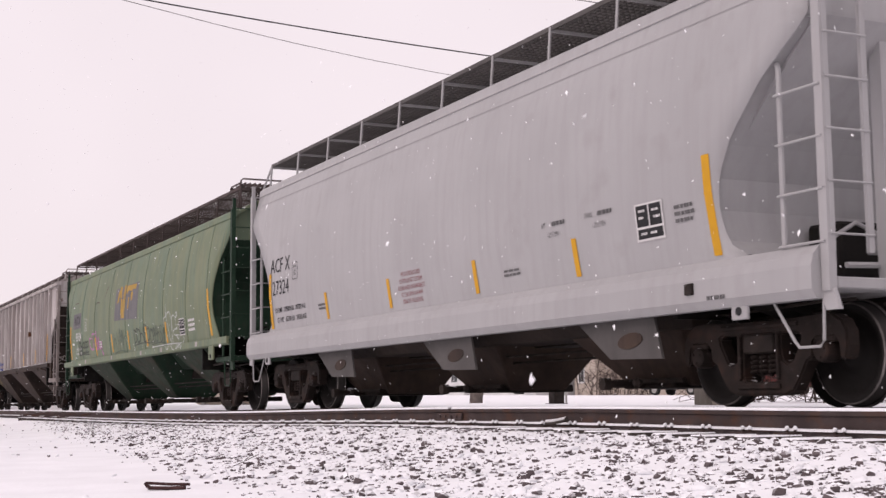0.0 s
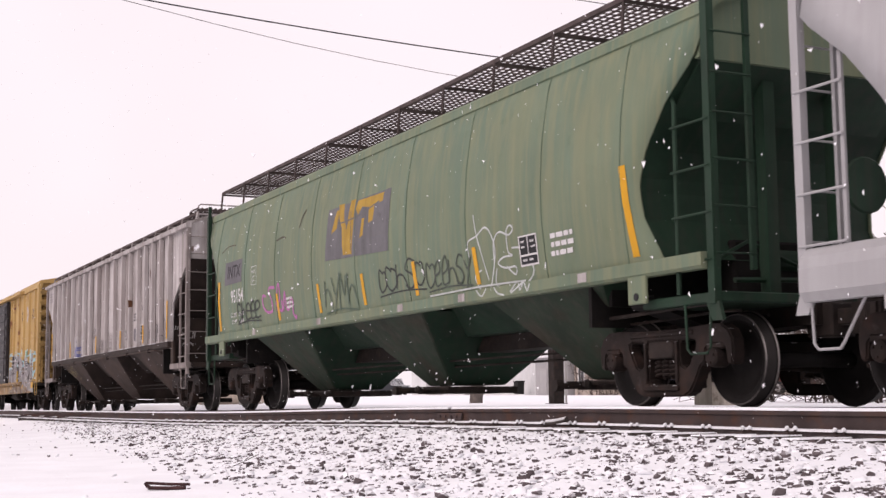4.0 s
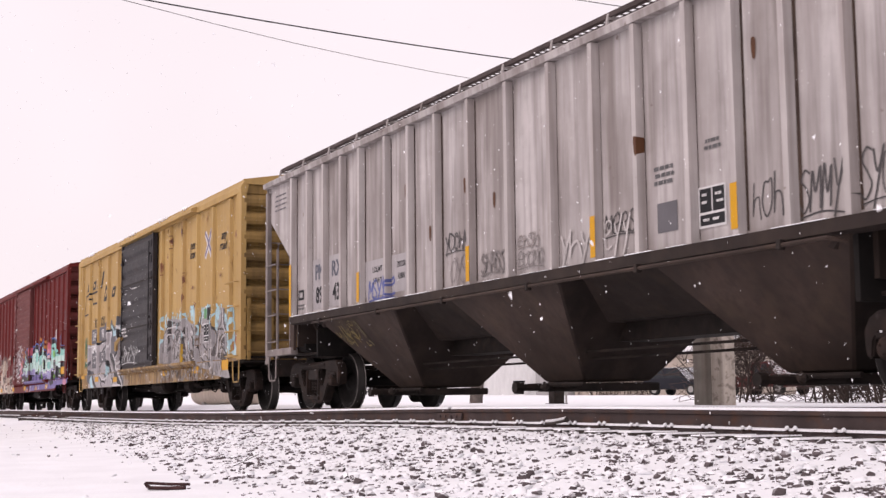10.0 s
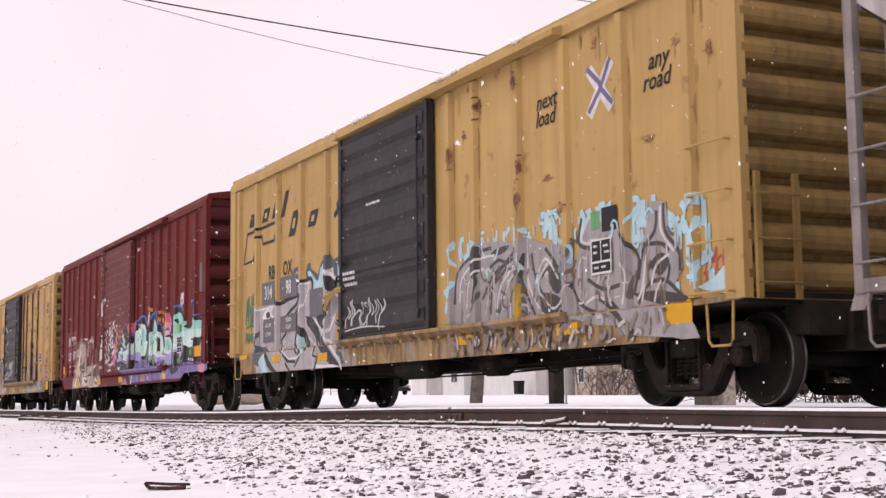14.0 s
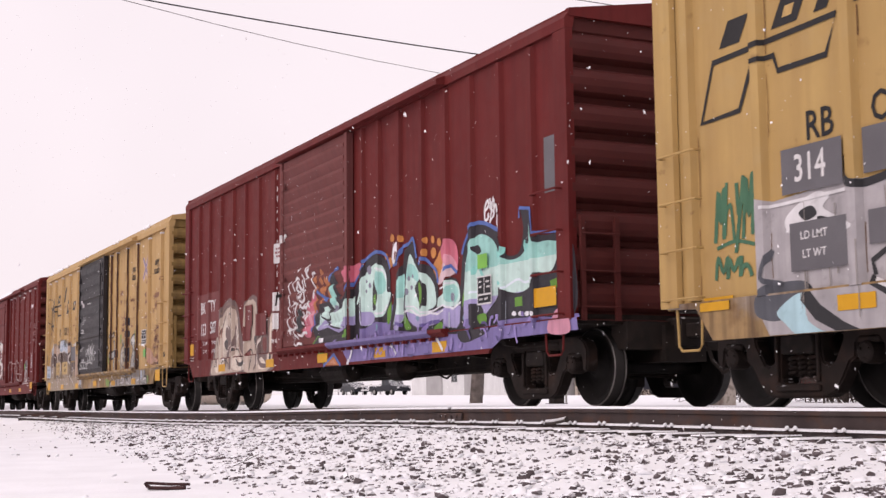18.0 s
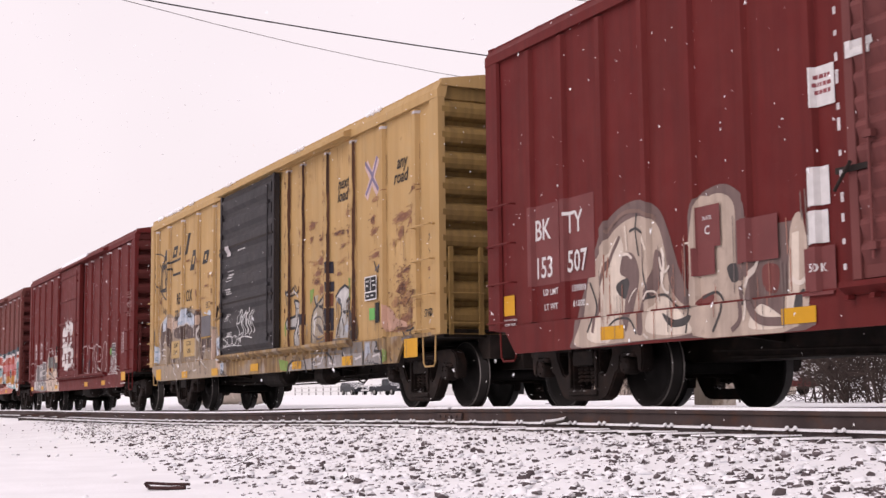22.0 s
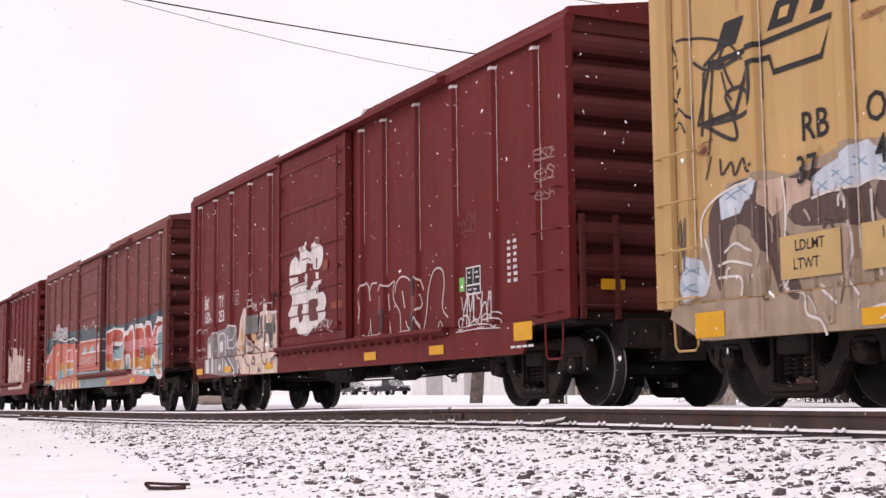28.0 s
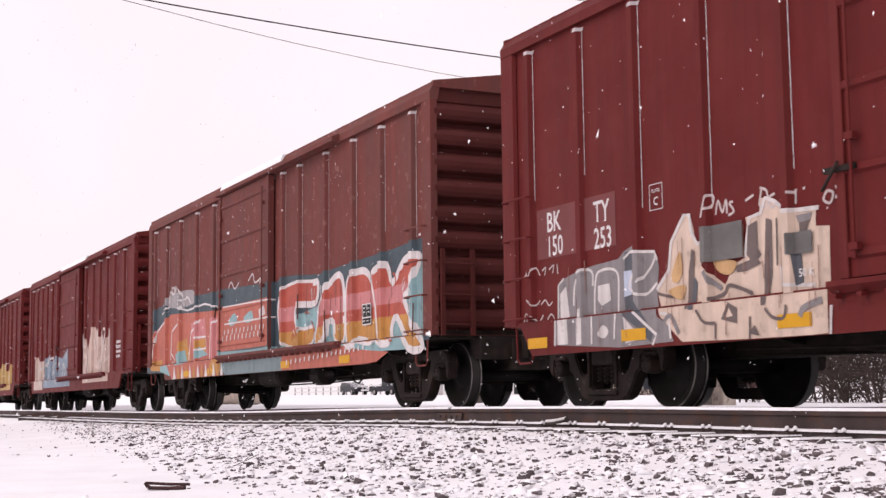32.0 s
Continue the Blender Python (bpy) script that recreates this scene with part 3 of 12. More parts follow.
# Posts and a litter bin.
M["plank"] = mat("weathered_pale_timber", (0.26, 0.235, 0.205), 0.85, scale=3, contrast=0.2, streak=(0.18, 0.14, 0.11), streak_amount=0.6, bump=0.4)
M["flaked_plank"] = mat("flaking_cream_timber", (0.50, 0.44, 0.38), 0.85, scale=4, contrast=0.15, spots=(((0.16, 0.13, 0.11), 9, 0.52, 0.64, 0.7),), streak=(0.24, 0.20, 0.16), streak_amount=0.5, bump=0.5)
for px_, mm, text in ((-18.36, "plank", "weathered grey square timber post behind the tracks"), (-17.88, "flaked_plank", "cream timber post with flaking paint behind the tracks")):
    cab = thing("timber_post", text, "post", m=pose(px_, 13.8, ground_z(px_, 13.8) - 0.1))
    bm = bmesh.new()
    box(bm, -0.155, 0.155, -0.13, 0.13, 0, 3.1, bevel=0.015)
    part("shaft", bm, mm, cab)
    bm = bmesh.new()
    box(bm, -0.17, 0.17, -0.145, 0.145, 3.1, 3.16, bevel=0.01)
    part("cap", bm, mm, cab)
post = thing("steel_post", "dark square steel post behind the tracks", "post", m=pose(-33.58, 20.0, ground_z(-33.58, 20.0) - 0.1))
bm = bmesh.new()
box(bm, -0.17, 0.17, -0.17, 0.17, 0, 4.2, bevel=0.02)
part("shaft", bm, "steel", post)
bm = bmesh.new()
box(bm, -0.24, 0.24, -0.24, 0.24, 0.05, 0.12, bevel=0.01)
part("base_plate", bm, "steel", post)
pole = thing("sign_pole", "thin galvanised pole behind the tracks", "pole", m=pose(-38.0, 23.0, ground_z(-38.0, 23.0) - 0.1))
bm = bmesh.new()
rod(bm, [(0, 0, 0), (0, 0, 3.8)], 0.035, 8)
part("shaft", bm, "cabinet", pole)
bm = bmesh.new()
lathe(bm, [(3.8, 0.04), (3.83, 0.02)], 8, axis="z")
part("cap", bm, "cabinet", pole)
M["cream"] = mat("aged_cream_paint", (0.50, 0.43, 0.36), 0.6, scale=1.5, contrast=0.1, streak=(0.3, 0.24, 0.19), streak_amount=0.5)
tank = thing("storage_tank", "aged cream steel storage tank lying on the snow", "tank", m=pose(-54.0, 16.6, ground_z(-54.0, 16.6) - 0.02))
bm = bmesh.new()
lathe(bm, [(-4.6, 0.05), (-4.5, 0.28), (-4.25, 0.40), (-4.0, 0.43), (4.0, 0.43), (4.25, 0.40), (4.5, 0.28), (4.6, 0.05)], 24, axis="x", at=(0, 0, 0.47))
part("shell", bm, "cream", tank, smooth=True)
for q in (-2.6, 2.6):
    bm = bmesh.new()
    box(bm, q - 0.15, q + 0.15, -0.35, 0.35, 0, 0.14, bevel=0.01)
    part("saddle", bm, "cabinet", tank)
bm = bmesh.new()
lathe(bm, [(0.88, 0.12), (0.98, 0.12), (1.0, 0.06)], 14, axis="z")
part("filler_cap", bm, "cabinet", tank)
bin_ = thing("litter_bin", "dark wheeled bin in front of a house", "bin", m=pose(-103.0, 57.6, ground_z(-103.0, 57.6)))
bm = bmesh.new()
extrude(bm, [(-0.3, 0.1), (0.3, 0.1), (0.38, 1.15), (-0.38, 1.15)], "y", -0.32, 0.32)
part("body", bm, "rubber", bin_)
bm = bmesh.new()
box(bm, -0.42, 0.42, -0.38, 0.38, 1.15, 1.25, bevel=0.03)
part("lid", bm, "rubber", bin_)
fence = thing("rail_fence", "low pale rail fence beyond the snow field", "fence", m=pose(-160, 62, ground_z(-160, 62)))
for i in range(12):
    bm = bmesh.new()
    box(bm, -12 + 2.6 * i, -11.86 + 2.6 * i, -0.07, 0.07, -0.1, 1.1)
    part("fence_post", bm, "siding_grey", fence)
for zz in (0.45, 0.95):
    bm = bmesh.new()
    box(bm, -12, 16.8, -0.1, -0.07, zz - 0.08, zz + 0.08)
    part("fence_rail", bm, "siding_white", fence)

# Overhead wires that cross the tracks from pole to pole.
POLES = ((-28.74, 44.0, 10.9), (-34.56, 44.0, 13.6), (-24.8, -9.0, 10.0), (-18.8, -9.0, 9.7))
for x, y, top in POLES:
    zz = ground_z(x, y) - 0.3
    up = thing("utility_pole", "dark weathered wooden utility pole", "utility pole", "utility poles", pose(x, y, zz))
    bm = bmesh.new()
    lathe(bm, [(0.0, 0.16), (0.5 * top, 0.135), (top - zz, 0.10), (top - zz + 0.02, 0.03)], 12, axis="z")
    part("shaft", bm, "bark", up)
    bm = bmesh.new()
    box(bm, -0.9, 0.9, -0.05, 0.05, top - zz - 0.8, top - zz - 0.68, bevel=0.01)
    arm = part("crossarm", bm, "bark", up)
    for q in (-0.8, 0.0, 0.8):
        bm = bmesh.new()
        lathe(bm, [(top - zz - 0.679, 0.02), (top - zz - 0.62, 0.05), (top - zz - 0.56, 0.03)], 8, axis="z", at=(q, 0, 0))
        part("insulator", bm, "cabinet", arm)
for near, far, low, k, mid, r in ((POLES[2], POLES[0], 7.955, 1.9, 0.85, 0.016), (POLES[3], POLES[1], 7.02, 4.0, 0.71, 0.007), (POLES[2], POLES[0], 9.55, 0.6, 0.6, 0.011)):
    bm = bmesh.new()
    rod(bm, [(near[0] + (far[0] - near[0]) * i / 30, near[1] + 53.0 * i / 30, low + k * (53.0 / 26.9 * i / 30 - mid) ** 2) for i in range(31)], r, 5)
    tagged(part("overhead_wire", bm, "wire" if r > 0.01 else "wire_pale"), "dark overhead wire across the pale sky", "wire", "overhead wires")
M["yellow_worn"] = mat("worn_yellow_paint", (0.44, 0.285, 0.125), 0.65, scale=1.2, contrast=0.1, streak=(0.30, 0.18, 0.075), streak_amount=0.4, stain=(0.40, 0.25, 0.10), stain_amount=0.6,
                       spots=((RUST, 3.4, 0.68, 0.75, 0.6), ((0.40, 0.29, 0.15), 4, 0.5, 0.75, 0.5)))
M["faded_red"] = mat("faded_red_paint", (0.15, 0.038, 0.032), 0.72, scale=1.5, contrast=0.15, streak=(0.10, 0.035, 0.03), streak_amount=0.5, stain=(0.10, 0.05, 0.043), stain_amount=0.5, spots=(((0.28, 0.14, 0.12), 7, 0.62, 0.7, 0.6),))
# End walls: darker yellow that holds soot and the end's painted shade.
M["yellow_end"] = mat("sooty_shaded_yellow", (0.27, 0.168, 0.057), 0.7, scale=1.6, contrast=0.25, streak=(0.09, 0.055, 0.028), streak_amount=0.5, spots=(((0.05, 0.034, 0.024), 0.8, 0.52, 0.68, 0.6),))
# End walls of red cars: darker red with the end's shade painted in.
M["oxide_dark"] = mat("shaded_oxide_paint", (0.085, 0.017, 0.015), 0.7, scale=1.5, contrast=0.15)
M["tan_patch"] = mat("tan_patch_paint", (0.42, 0.29, 0.13), 0.7, scale=3, contrast=0.1)
M["steel_plate"] = mat("bare_steel_plate", (0.16, 0.155, 0.15), 0.5, 0.6, scale=4, contrast=0.2)
# ---- parts that all cars share ----
KEPT = {}


def shared(key, build, material, smooth=False):
    """A mesh that is built once and used by many parts."""
    if key not in KEPT:
        bm = bmesh.new()
        build(bm)
        me = bpy.data.meshes.new(key)
        bm.to_mesh(me)
        bm.free()
        for m in (material if isinstance(material, (list, tuple)) else (material,)):
            me.materials.append(M[m])
        if smooth:
            me.shade_smooth()
        KEPT[key] = me
    return KEPT[key]


def put(name, me, parent, m=None, label=""):
    o = new(name, me)
    o.parent = parent
    if m is not None:
        o.matrix_basis = m
    if label:
        tagged(o, label)
    return o


WHEEL_R = 0.457
WHEELSETS = []


def wheelset_mesh(bm):
    for s_ in (-1, 1):
        # outer face, rim, tread, flange, back
        prof = [(0.825, 0.0), (0.825, 0.075), (0.80, 0.115), (0.745, 0.15), (0.735, 0.34), (0.80, 0.375), (0.818, 0.40), (0.818, 0.437),
                (0.809, 0.452), (0.70, 0.458), (0.69, 0.470), (0.682, 0.484), (0.672, 0.484), (0.668, 0.46), (0.668, 0.38), (0.70, 0.35), (0.70, 0.14), (0.66, 0.10), (0.66, 0.08)]
        lathe(bm, [(s_ * a, max(r, 0.004)) for a, r in prof], 40)
    lathe(bm, [(-0.67, 0.08), (0.67, 0.08)], 14)
    for f in bm.faces:
        c = f.calc_center_median()
        r = math.hypot(c.x, c.z)
        if 0.447 < r < 0.468 and 0.70 < abs(c.y) < 0.80:
            f.material_index = 1
        if 0.438 < r < 0.451 and abs(c.y) > 0.80 or 0.474 < r and abs(c.y) > 0.684:
            f.material_index = 2


def plate(bm, outline, holes, y0, y1):
    """A flat casting: an outline in the x-z plane with holes through it, from y0 to y1."""
    edges = []
    for loop in [outline] + holes:
        vs = [bm.verts.new((x, y0, z)) for x, z in loop]
        edges += [bm.edges.new((vs[i], vs[(i + 1) % len(vs)])) for i in range(len(vs))]
    got = bmesh.ops.triangle_fill(bm, use_beauty=True, edges=edges)
    fs = [f for f in got["geom"] if isinstance(f, bmesh.types.BMFace)]
    out = bmesh.ops.extrude_face_region(bm, geom=fs)
    for v in out["geom"]:
        if isinstance(v, bmesh.types.BMVert):
            v.co.y = y1
    bmesh.ops.recalc_face_normals(bm, faces=bm.faces[:])


def side_frame_mesh(bm):
    """A one-piece cast side frame: arched top, two windows, spring pocket, pedestal jaws."""
    half_ = [(0.0, 0.785), (0.45, 0.79), (0.82, 0.81), (1.0, 0.80), (1.11, 0.745), (1.17, 0.65), (1.175, 0.52), (1.15, 0.40), (1.075, 0.40), (1.055, 0.55), (1.0, 0.605), (0.80, 0.605), (0.74, 0.56),
             (0.725, 0.43), (0.655, 0.40), (0.56, 0.25), (0.47, 0.14), (0.36, 0.10), (0.0, 0.095)]
    line = half_ + [(-x, z) for x, z in half_[-2:0:-1]]
    window = [(0.31, 0.665), (0.52, 0.675), (0.585, 0.65), (0.57, 0.59), (0.46, 0.41), (0.40, 0.385), (0.33, 0.42), (0.305, 0.52)]
    pocket = [(-0.235, 0.67), (0.235, 0.67), (0.245, 0.26), (0.20, 0.225), (-0.20, 0.225), (-0.245, 0.26)]
    plate(bm, line, [window, [(-x, z) for x, z in window], pocket], -0.085, 0.07)
    sharp = [e for e in bm.edges if len(e.link_faces) == 2 and e.calc_face_angle(0) > 0.9]
    bmesh.ops.bevel(bm, geom=sharp, offset=0.018, segments=2, affect="EDGES", clamp_overlap=True)
    # lips round the pocket and under the arch
    box(bm, -0.30, 0.30, -0.115, -0.08, 0.155, 0.215, bevel=0.012)
    box(bm, -0.56, 0.56, -0.105, -0.08, 0.715, 0.765, bevel=0.012)
    for s_ in (-1, 1):
        box(bm, s_ * 0.90 - 0.13, s_ * 0.90 + 0.13, -0.10, 0.06, 0.555, 0.615, bevel=0.015)
        box(bm, s_ * 0.275 - 0.02, s_ * 0.275 + 0.02, -0.112, -0.08, 0.24, 0.66, bevel=0.01)


def spring_mesh(bm):
    for cx in (-0.13, 0.0, 0.13):
        pts = [(cx + 0.055 * math.cos(a), 0.055 * math.sin(a), 0.29 + 0.20 * a / (2 * math.pi * 4.5)) for a in [i * math.pi / 4 for i in range(37)]]
        rod(bm, pts, 0.017, 5)


def bolster_mesh(bm):
    extrude(bm, [(-0.21, 0.49), (0.21, 0.49), (0.23, 0.56), (0.2, 0.67), (-0.2, 0.67), (-0.23, 0.56)], "y", -1.10, 1.10)
    lathe(bm, [(0.67, 0.2), (0.74, 0.2)], 16, axis="z")
    bmesh.ops.bevel(bm, geom=[e for e in bm.edges if abs(e.verts[0].co.y) > 1.05], offset=0.015, segments=1, affect="EDGES", clamp_overlap=True)


def bearing_mesh(bm):
    lathe(bm, [(-0.10, 0.02), (-0.10, 0.075), (-0.085, 0.095), (-0.02, 0.105), (0.06, 0.105), (0.10, 0.08)], 18)
    for k in range(3):
        a = k * 2.09 + 0.5
        lathe(bm, [(-0.112, 0.014), (-0.09, 0.014)], 6, at=(0.055 * math.cos(a), 0, 0.055 * math.sin(a)))


def brake_beam_mesh(bm):
    rod(bm, [(0, -0.72, 0.36), (0.05, 0, 0.40), (0, 0.72, 0.36)], 0.035, 6)
    for s_ in (-1, 1):
        extrude(bm, [(-0.10, 0.24), (-0.03, 0.24), (-0.01, 0.38), (-0.03, 0.54), (-0.10, 0.56), (-0.06, 0.40)], "y", s_ * 0.7, s_ * 0.8)


def truck(car, x):
    """A two-axle freight truck under a car."""
    t_ = put("truck", shared("truck_bolster", bolster_mesh, "steel"), car, pose(x, 0, 0), "dark grimy cast-steel freight truck")
    for s_ in (-1, 1):
        put("side_frame", shared("side_frame", side_frame_mesh, "cast"), t_, pose(0, s_ * 1.0, 0, 0, 0, 0 if s_ < 0 else 180))
        put("spring", shared("spring", spring_mesh, "cast"), t_, pose(0, s_ * 1.0, 0))
        for ax in (-0.89, 0.89):
            put("bearing_cap", shared("bearing", bearing_mesh, "cast"), t_, pose(ax, s_ * 1.04, WHEEL_R + 0.02, 0, 0, 0 if s_ < 0 else 180))
    for ax in (-0.89, 0.89):
        w_ = put("wheelset", shared("wheelset", wheelset_mesh, ("wheel", "tread", "rim_edge"), True), t_, pose(ax, 0, WHEEL_R), "worn steel wheelset")
        WHEELSETS.append((w_, ax))
    for ax, turn in ((-0.42, 0), (0.42, 180)):
        put("brake_beam", shared("brake_beam", brake_beam_mesh, "steel"), t_, pose(ax, 0, 0, 0, 0, turn))
    return t_


M["cast"] = mat("rusty_cast_steel", (0.019, 0.0125, 0.0105), 0.75, 0.0, scale=5, contrast=0.4, spots=(((0.05, 0.024, 0.016), 5, 0.54, 0.74, 0.5), ((0.075, 0.062, 0.058), 7, 0.63, 0.74, 0.4)), snow=0.05, flat=0.6)
# Near-black that paints the shade of the recesses at the hopper ends.
M["soot"] = mat("void_shade_paint", (0.009, 0.0075, 0.007), 0.85, scale=3, contrast=0.4, spots=(((0.03, 0.022, 0.018), 4, 0.6, 0.75, 0.5),))
M["rim_edge"] = mat("bright_rim_ring", (0.17, 0.155, 0.15), 0.45, 0.7, scale=4, contrast=0.7, bump=0)
M["tread"] = mat("worn_tread", (0.03, 0.027, 0.026), 0.5, 0.4, scale=4, contrast=0.2, bump=0)


def coupler_mesh(bm):
    box(bm, 0.0, 0.52, -0.08, 0.08, 0.77, 0.93, bevel=0.015)
    extrude(bm, [(0.48, -0.16), (0.62, -0.19), (0.72, -0.10), (0.70, 0.02), (0.78, 0.06), (0.80, 0.16), (0.66, 0.2), (0.5, 0.15)], "z", 0.70, 1.0)
    rod(bm, [(0.2, 0.12, 0.75), (0.3, 0.14, 0.5), (0.52, 0.12, 0.36), (0.72, 0.06, 0.4)], 0.025, 6)
    box(bm, -0.25, 0.12, -0.16, 0.16, 0.66, 1.0, bevel=0.02)


def coupler(car, half, gap):
    for s_ in (-1, 1):
        put("coupler", shared("coupler", coupler_mesh, "steel"), car, pose(s_ * (half + gap), 0, 0, 0, 0, 0 if s_ > 0 else 180), "dark knuckle coupler with air hose")


def underframe(car, half, top, seed, low=0.62):
    """Centre sill, cross-bearers, reservoir and brake rods, all dark."""
    rng = random.Random(seed)
    bm = bmesh.new()
    box(bm, -half - 0.05, half + 0.05, -0.28, 0.28, top - 0.42, top - 0.002)
    part("centre_sill", bm, "steel", car)
    for i in range(7):
        bm = bmesh.new()
        x = (i - 3) * half * 0.25
        extrude(bm, [(-1.32, top - 0.05), (1.32, top - 0.05), (1.25, top - 0.16), (0.3, low), (-0.3, low), (-1.25, top - 0.16)], "x", x - 0.05, x + 0.05)
        part("cross_bearer", bm, "steel", car)
    bm = bmesh.new()
    lathe(bm, [(-0.62, 0.04), (-0.58, 0.16), (-0.5, 0.2), (0.5, 0.2), (0.58, 0.16), (0.62, 0.04)], 16, axis="x", at=(-0.8, -0.72, 0.62))
    part("air_reservoir", bm, "steel", car)
    bm = bmesh.new()
    lathe(bm, [(-0.3, 0.04), (-0.3, 0.19), (0.12, 0.19), (0.2, 0.08), (0.5, 0.03)], 14, axis="x", at=(1.5, -0.6, 0.6))
    part("brake_cylinder", bm, "steel", car)
    for y, z in ((-0.55, 0.52), (-0.35, 0.46)):
        bm = bmesh.new()
        rod(bm, [(-half + 3.2, y, z + 0.08), (-1, y, z), (1, y, z), (half - 3.2, y, z + 0.08)], 0.014, 5)
        part("brake_rod", bm, "steel", car)
    bm = bmesh.new()
    rod(bm, [(2.4, -0.5, 0.62), (2.6, -0.5, 0.46), (2.8, -0.5, 0.42), (3.0, -0.5, 0.5), (3.1, -0.5, 0.64)], 0.016, 5)
    part("chain", bm, "steel", car)


from mathutils.geometry import delaunay_2d_cdt


# ---- painted signs: flat shapes laid on the relief of a side ----
def drape(bm, surface):
    """Cuts a flat shape in the x-z plane at the relief's edges and lays it on the relief. The shape's y is its layer."""
    xs, zs = surface["x"], surface["z"]
    if bm.verts:
        lo = min(v.co.x for v in bm.verts), min(v.co.z for v in bm.verts)
        hi = max(v.co.x for v in bm.verts), max(v.co.z for v in bm.verts)
        for k, cuts in ((0, xs), (1, zs)):
            n = Vector((1, 0, 0)) if k == 0 else Vector((0, 0, 1))
            for c in cuts:
                if lo[k] < c < hi[k]:
                    bmesh.ops.bisect_plane(bm, geom=bm.verts[:] + bm.edges[:] + bm.faces[:], plane_co=n * c, plane_no=n, dist=1e-5)
    depth = surface["depth"]
    for v in bm.verts:
        v.co.y = -depth(v.co.x, v.co.z) - 0.004 + v.co.y
    return bm


def smooth_line(pts, closed=False, n=5):
    """A rounded line through the points."""
    out, m = [], len(pts)
    for i in range(m if closed else m - 1):
        p0, p1, p2, p3 = (pts[(i + k) % m] if closed else pts[min(max(i + k, 0), m - 1)] for k in (-1, 0, 1, 2))
        for j in range(n):
            t = j / n
            out.append(tuple(0.5 * (2 * b + (c - a) * t + (2 * a - 5 * b + 4 * c - d) * t * t + (3 * b - a - 3 * c + d) * t ** 3) for a, b, c, d in zip(p0, p1, p2, p3)))
    return out if closed else out + [pts[-1]]


def fill(bm, pts, layer, mi):
    co, _, tris, _, _, _ = delaunay_2d_cdt([Vector(q) for q in pts], [], [list(range(len(pts)))], 1, 1e-5)
    vs = [bm.verts.new((q.x, -0.0004 * layer, q.y)) for q in co]
    for t in tris:
        f = bm.faces.new([vs[k] for k in t])
        f.material_index = mi


def ribbon(bm, pts, width, layer, mi, closed=False):
    m = len(pts)
    left, right = [], []
    for i in range(m):
        a = pts[(i - 1) % m] if closed else pts[max(i - 1, 0)]
        b = pts[(i + 1) % m] if closed else pts[min(i + 1, m - 1)]
        dx, dz = b[0] - a[0], b[1] - a[1]
        l = math.hypot(dx, dz) or 1.0
        nx, nz = -dz / l * width / 2, dx / l * width / 2
        left.append(bm.verts.new((pts[i][0] + nx, -0.0004 * layer - 0.00003 * i, pts[i][1] + nz)))
        right.append(bm.verts.new((pts[i][0] - nx, -0.0004 * layer - 0.00003 * i, pts[i][1] - nz)))
    for i in range(m if closed else m - 1):
        j = (i + 1) % m
        f = bm.faces.new((left[i], left[j], right[j], right[i]))
        f.material_index = mi


INK = {}


def ink(rgb, rough=0.55):
    key = tuple(rgb)
    if key not in INK:
        INK[key] = mat("spray_paint", rgb, rough, scale=5, contrast=0.12, spots=((tuple(c * 0.45 for c in rgb), 9, 0.6, 0.75, 0.5),), bump=0.05, streak=tuple(c * 0.5 for c in rgb), streak_amount=0.45)
    return INK[key]


def painting(name, car, items, surface, label=""):
    """Spray-painted shapes: ('fill', colour, points[, sharp]) and ('line', colour, width, points[, closed])."""
    colours, bm, layer = [], bmesh.new(), 0.37 * (len(INK) % 9)
    for it in items:
        kind, rgb = it[0], tuple(it[1])
        if rgb not in colours:
            colours.append(rgb)
        mi = colours.index(rgb)
        layer += min(1.0, 48.0 / len(items))
        if kind == "fill":
            pts = it[2] if len(it) > 3 and it[3] else smooth_line(it[2], True)
            fill(bm, [(a, max(b, surface.get("bottom", 0.0))) for a, b in pts], layer, mi)
        elif kind == "line":
            closed = len(it) > 4 and it[4]
            ribbon(bm, smooth_line(it[3], closed), it[2], layer, mi, closed)
        elif kind == "sharp":
            ribbon(bm, it[3], it[2], layer, mi, len(it) > 4 and it[4])
    drape(bm, surface)
    bmesh.ops.recalc_face_normals(bm, faces=bm.faces[:])
    return part(name, bm, [ink(c) for c in colours], car, label)


def lettering(car, text, x, z, size, material, surface, label="", slant=0.0, squeeze=1.0, layer=9, name="lettering", weight=0.012):
    """Stencilled words, by the built-in font."""
    cu = bpy.data.curves.new("words", "FONT")
    cu.body, cu.size, cu.shear, cu.align_x, cu.align_y = text, size, slant, "CENTER", "CENTER"
    cu.resolution_u = 2
    cu.offset = weight * size
    o = bpy.data.objects.new("words", cu)
    me = bpy.data.meshes.new_from_object(o)
    bm = bmesh.new()
    bm.from_mesh(me)
    bpy.data.objects.remove(o)
    bpy.data.meshes.remove(me)
    for v in bm.verts:
        v.co = Vector((x + v.co.x * squeeze, -0.0004 * layer, z + v.co.y))
    drape(bm, surface)
    for f in bm.faces:
        f.material_index = 0
    return part(name, bm, material, car, label)


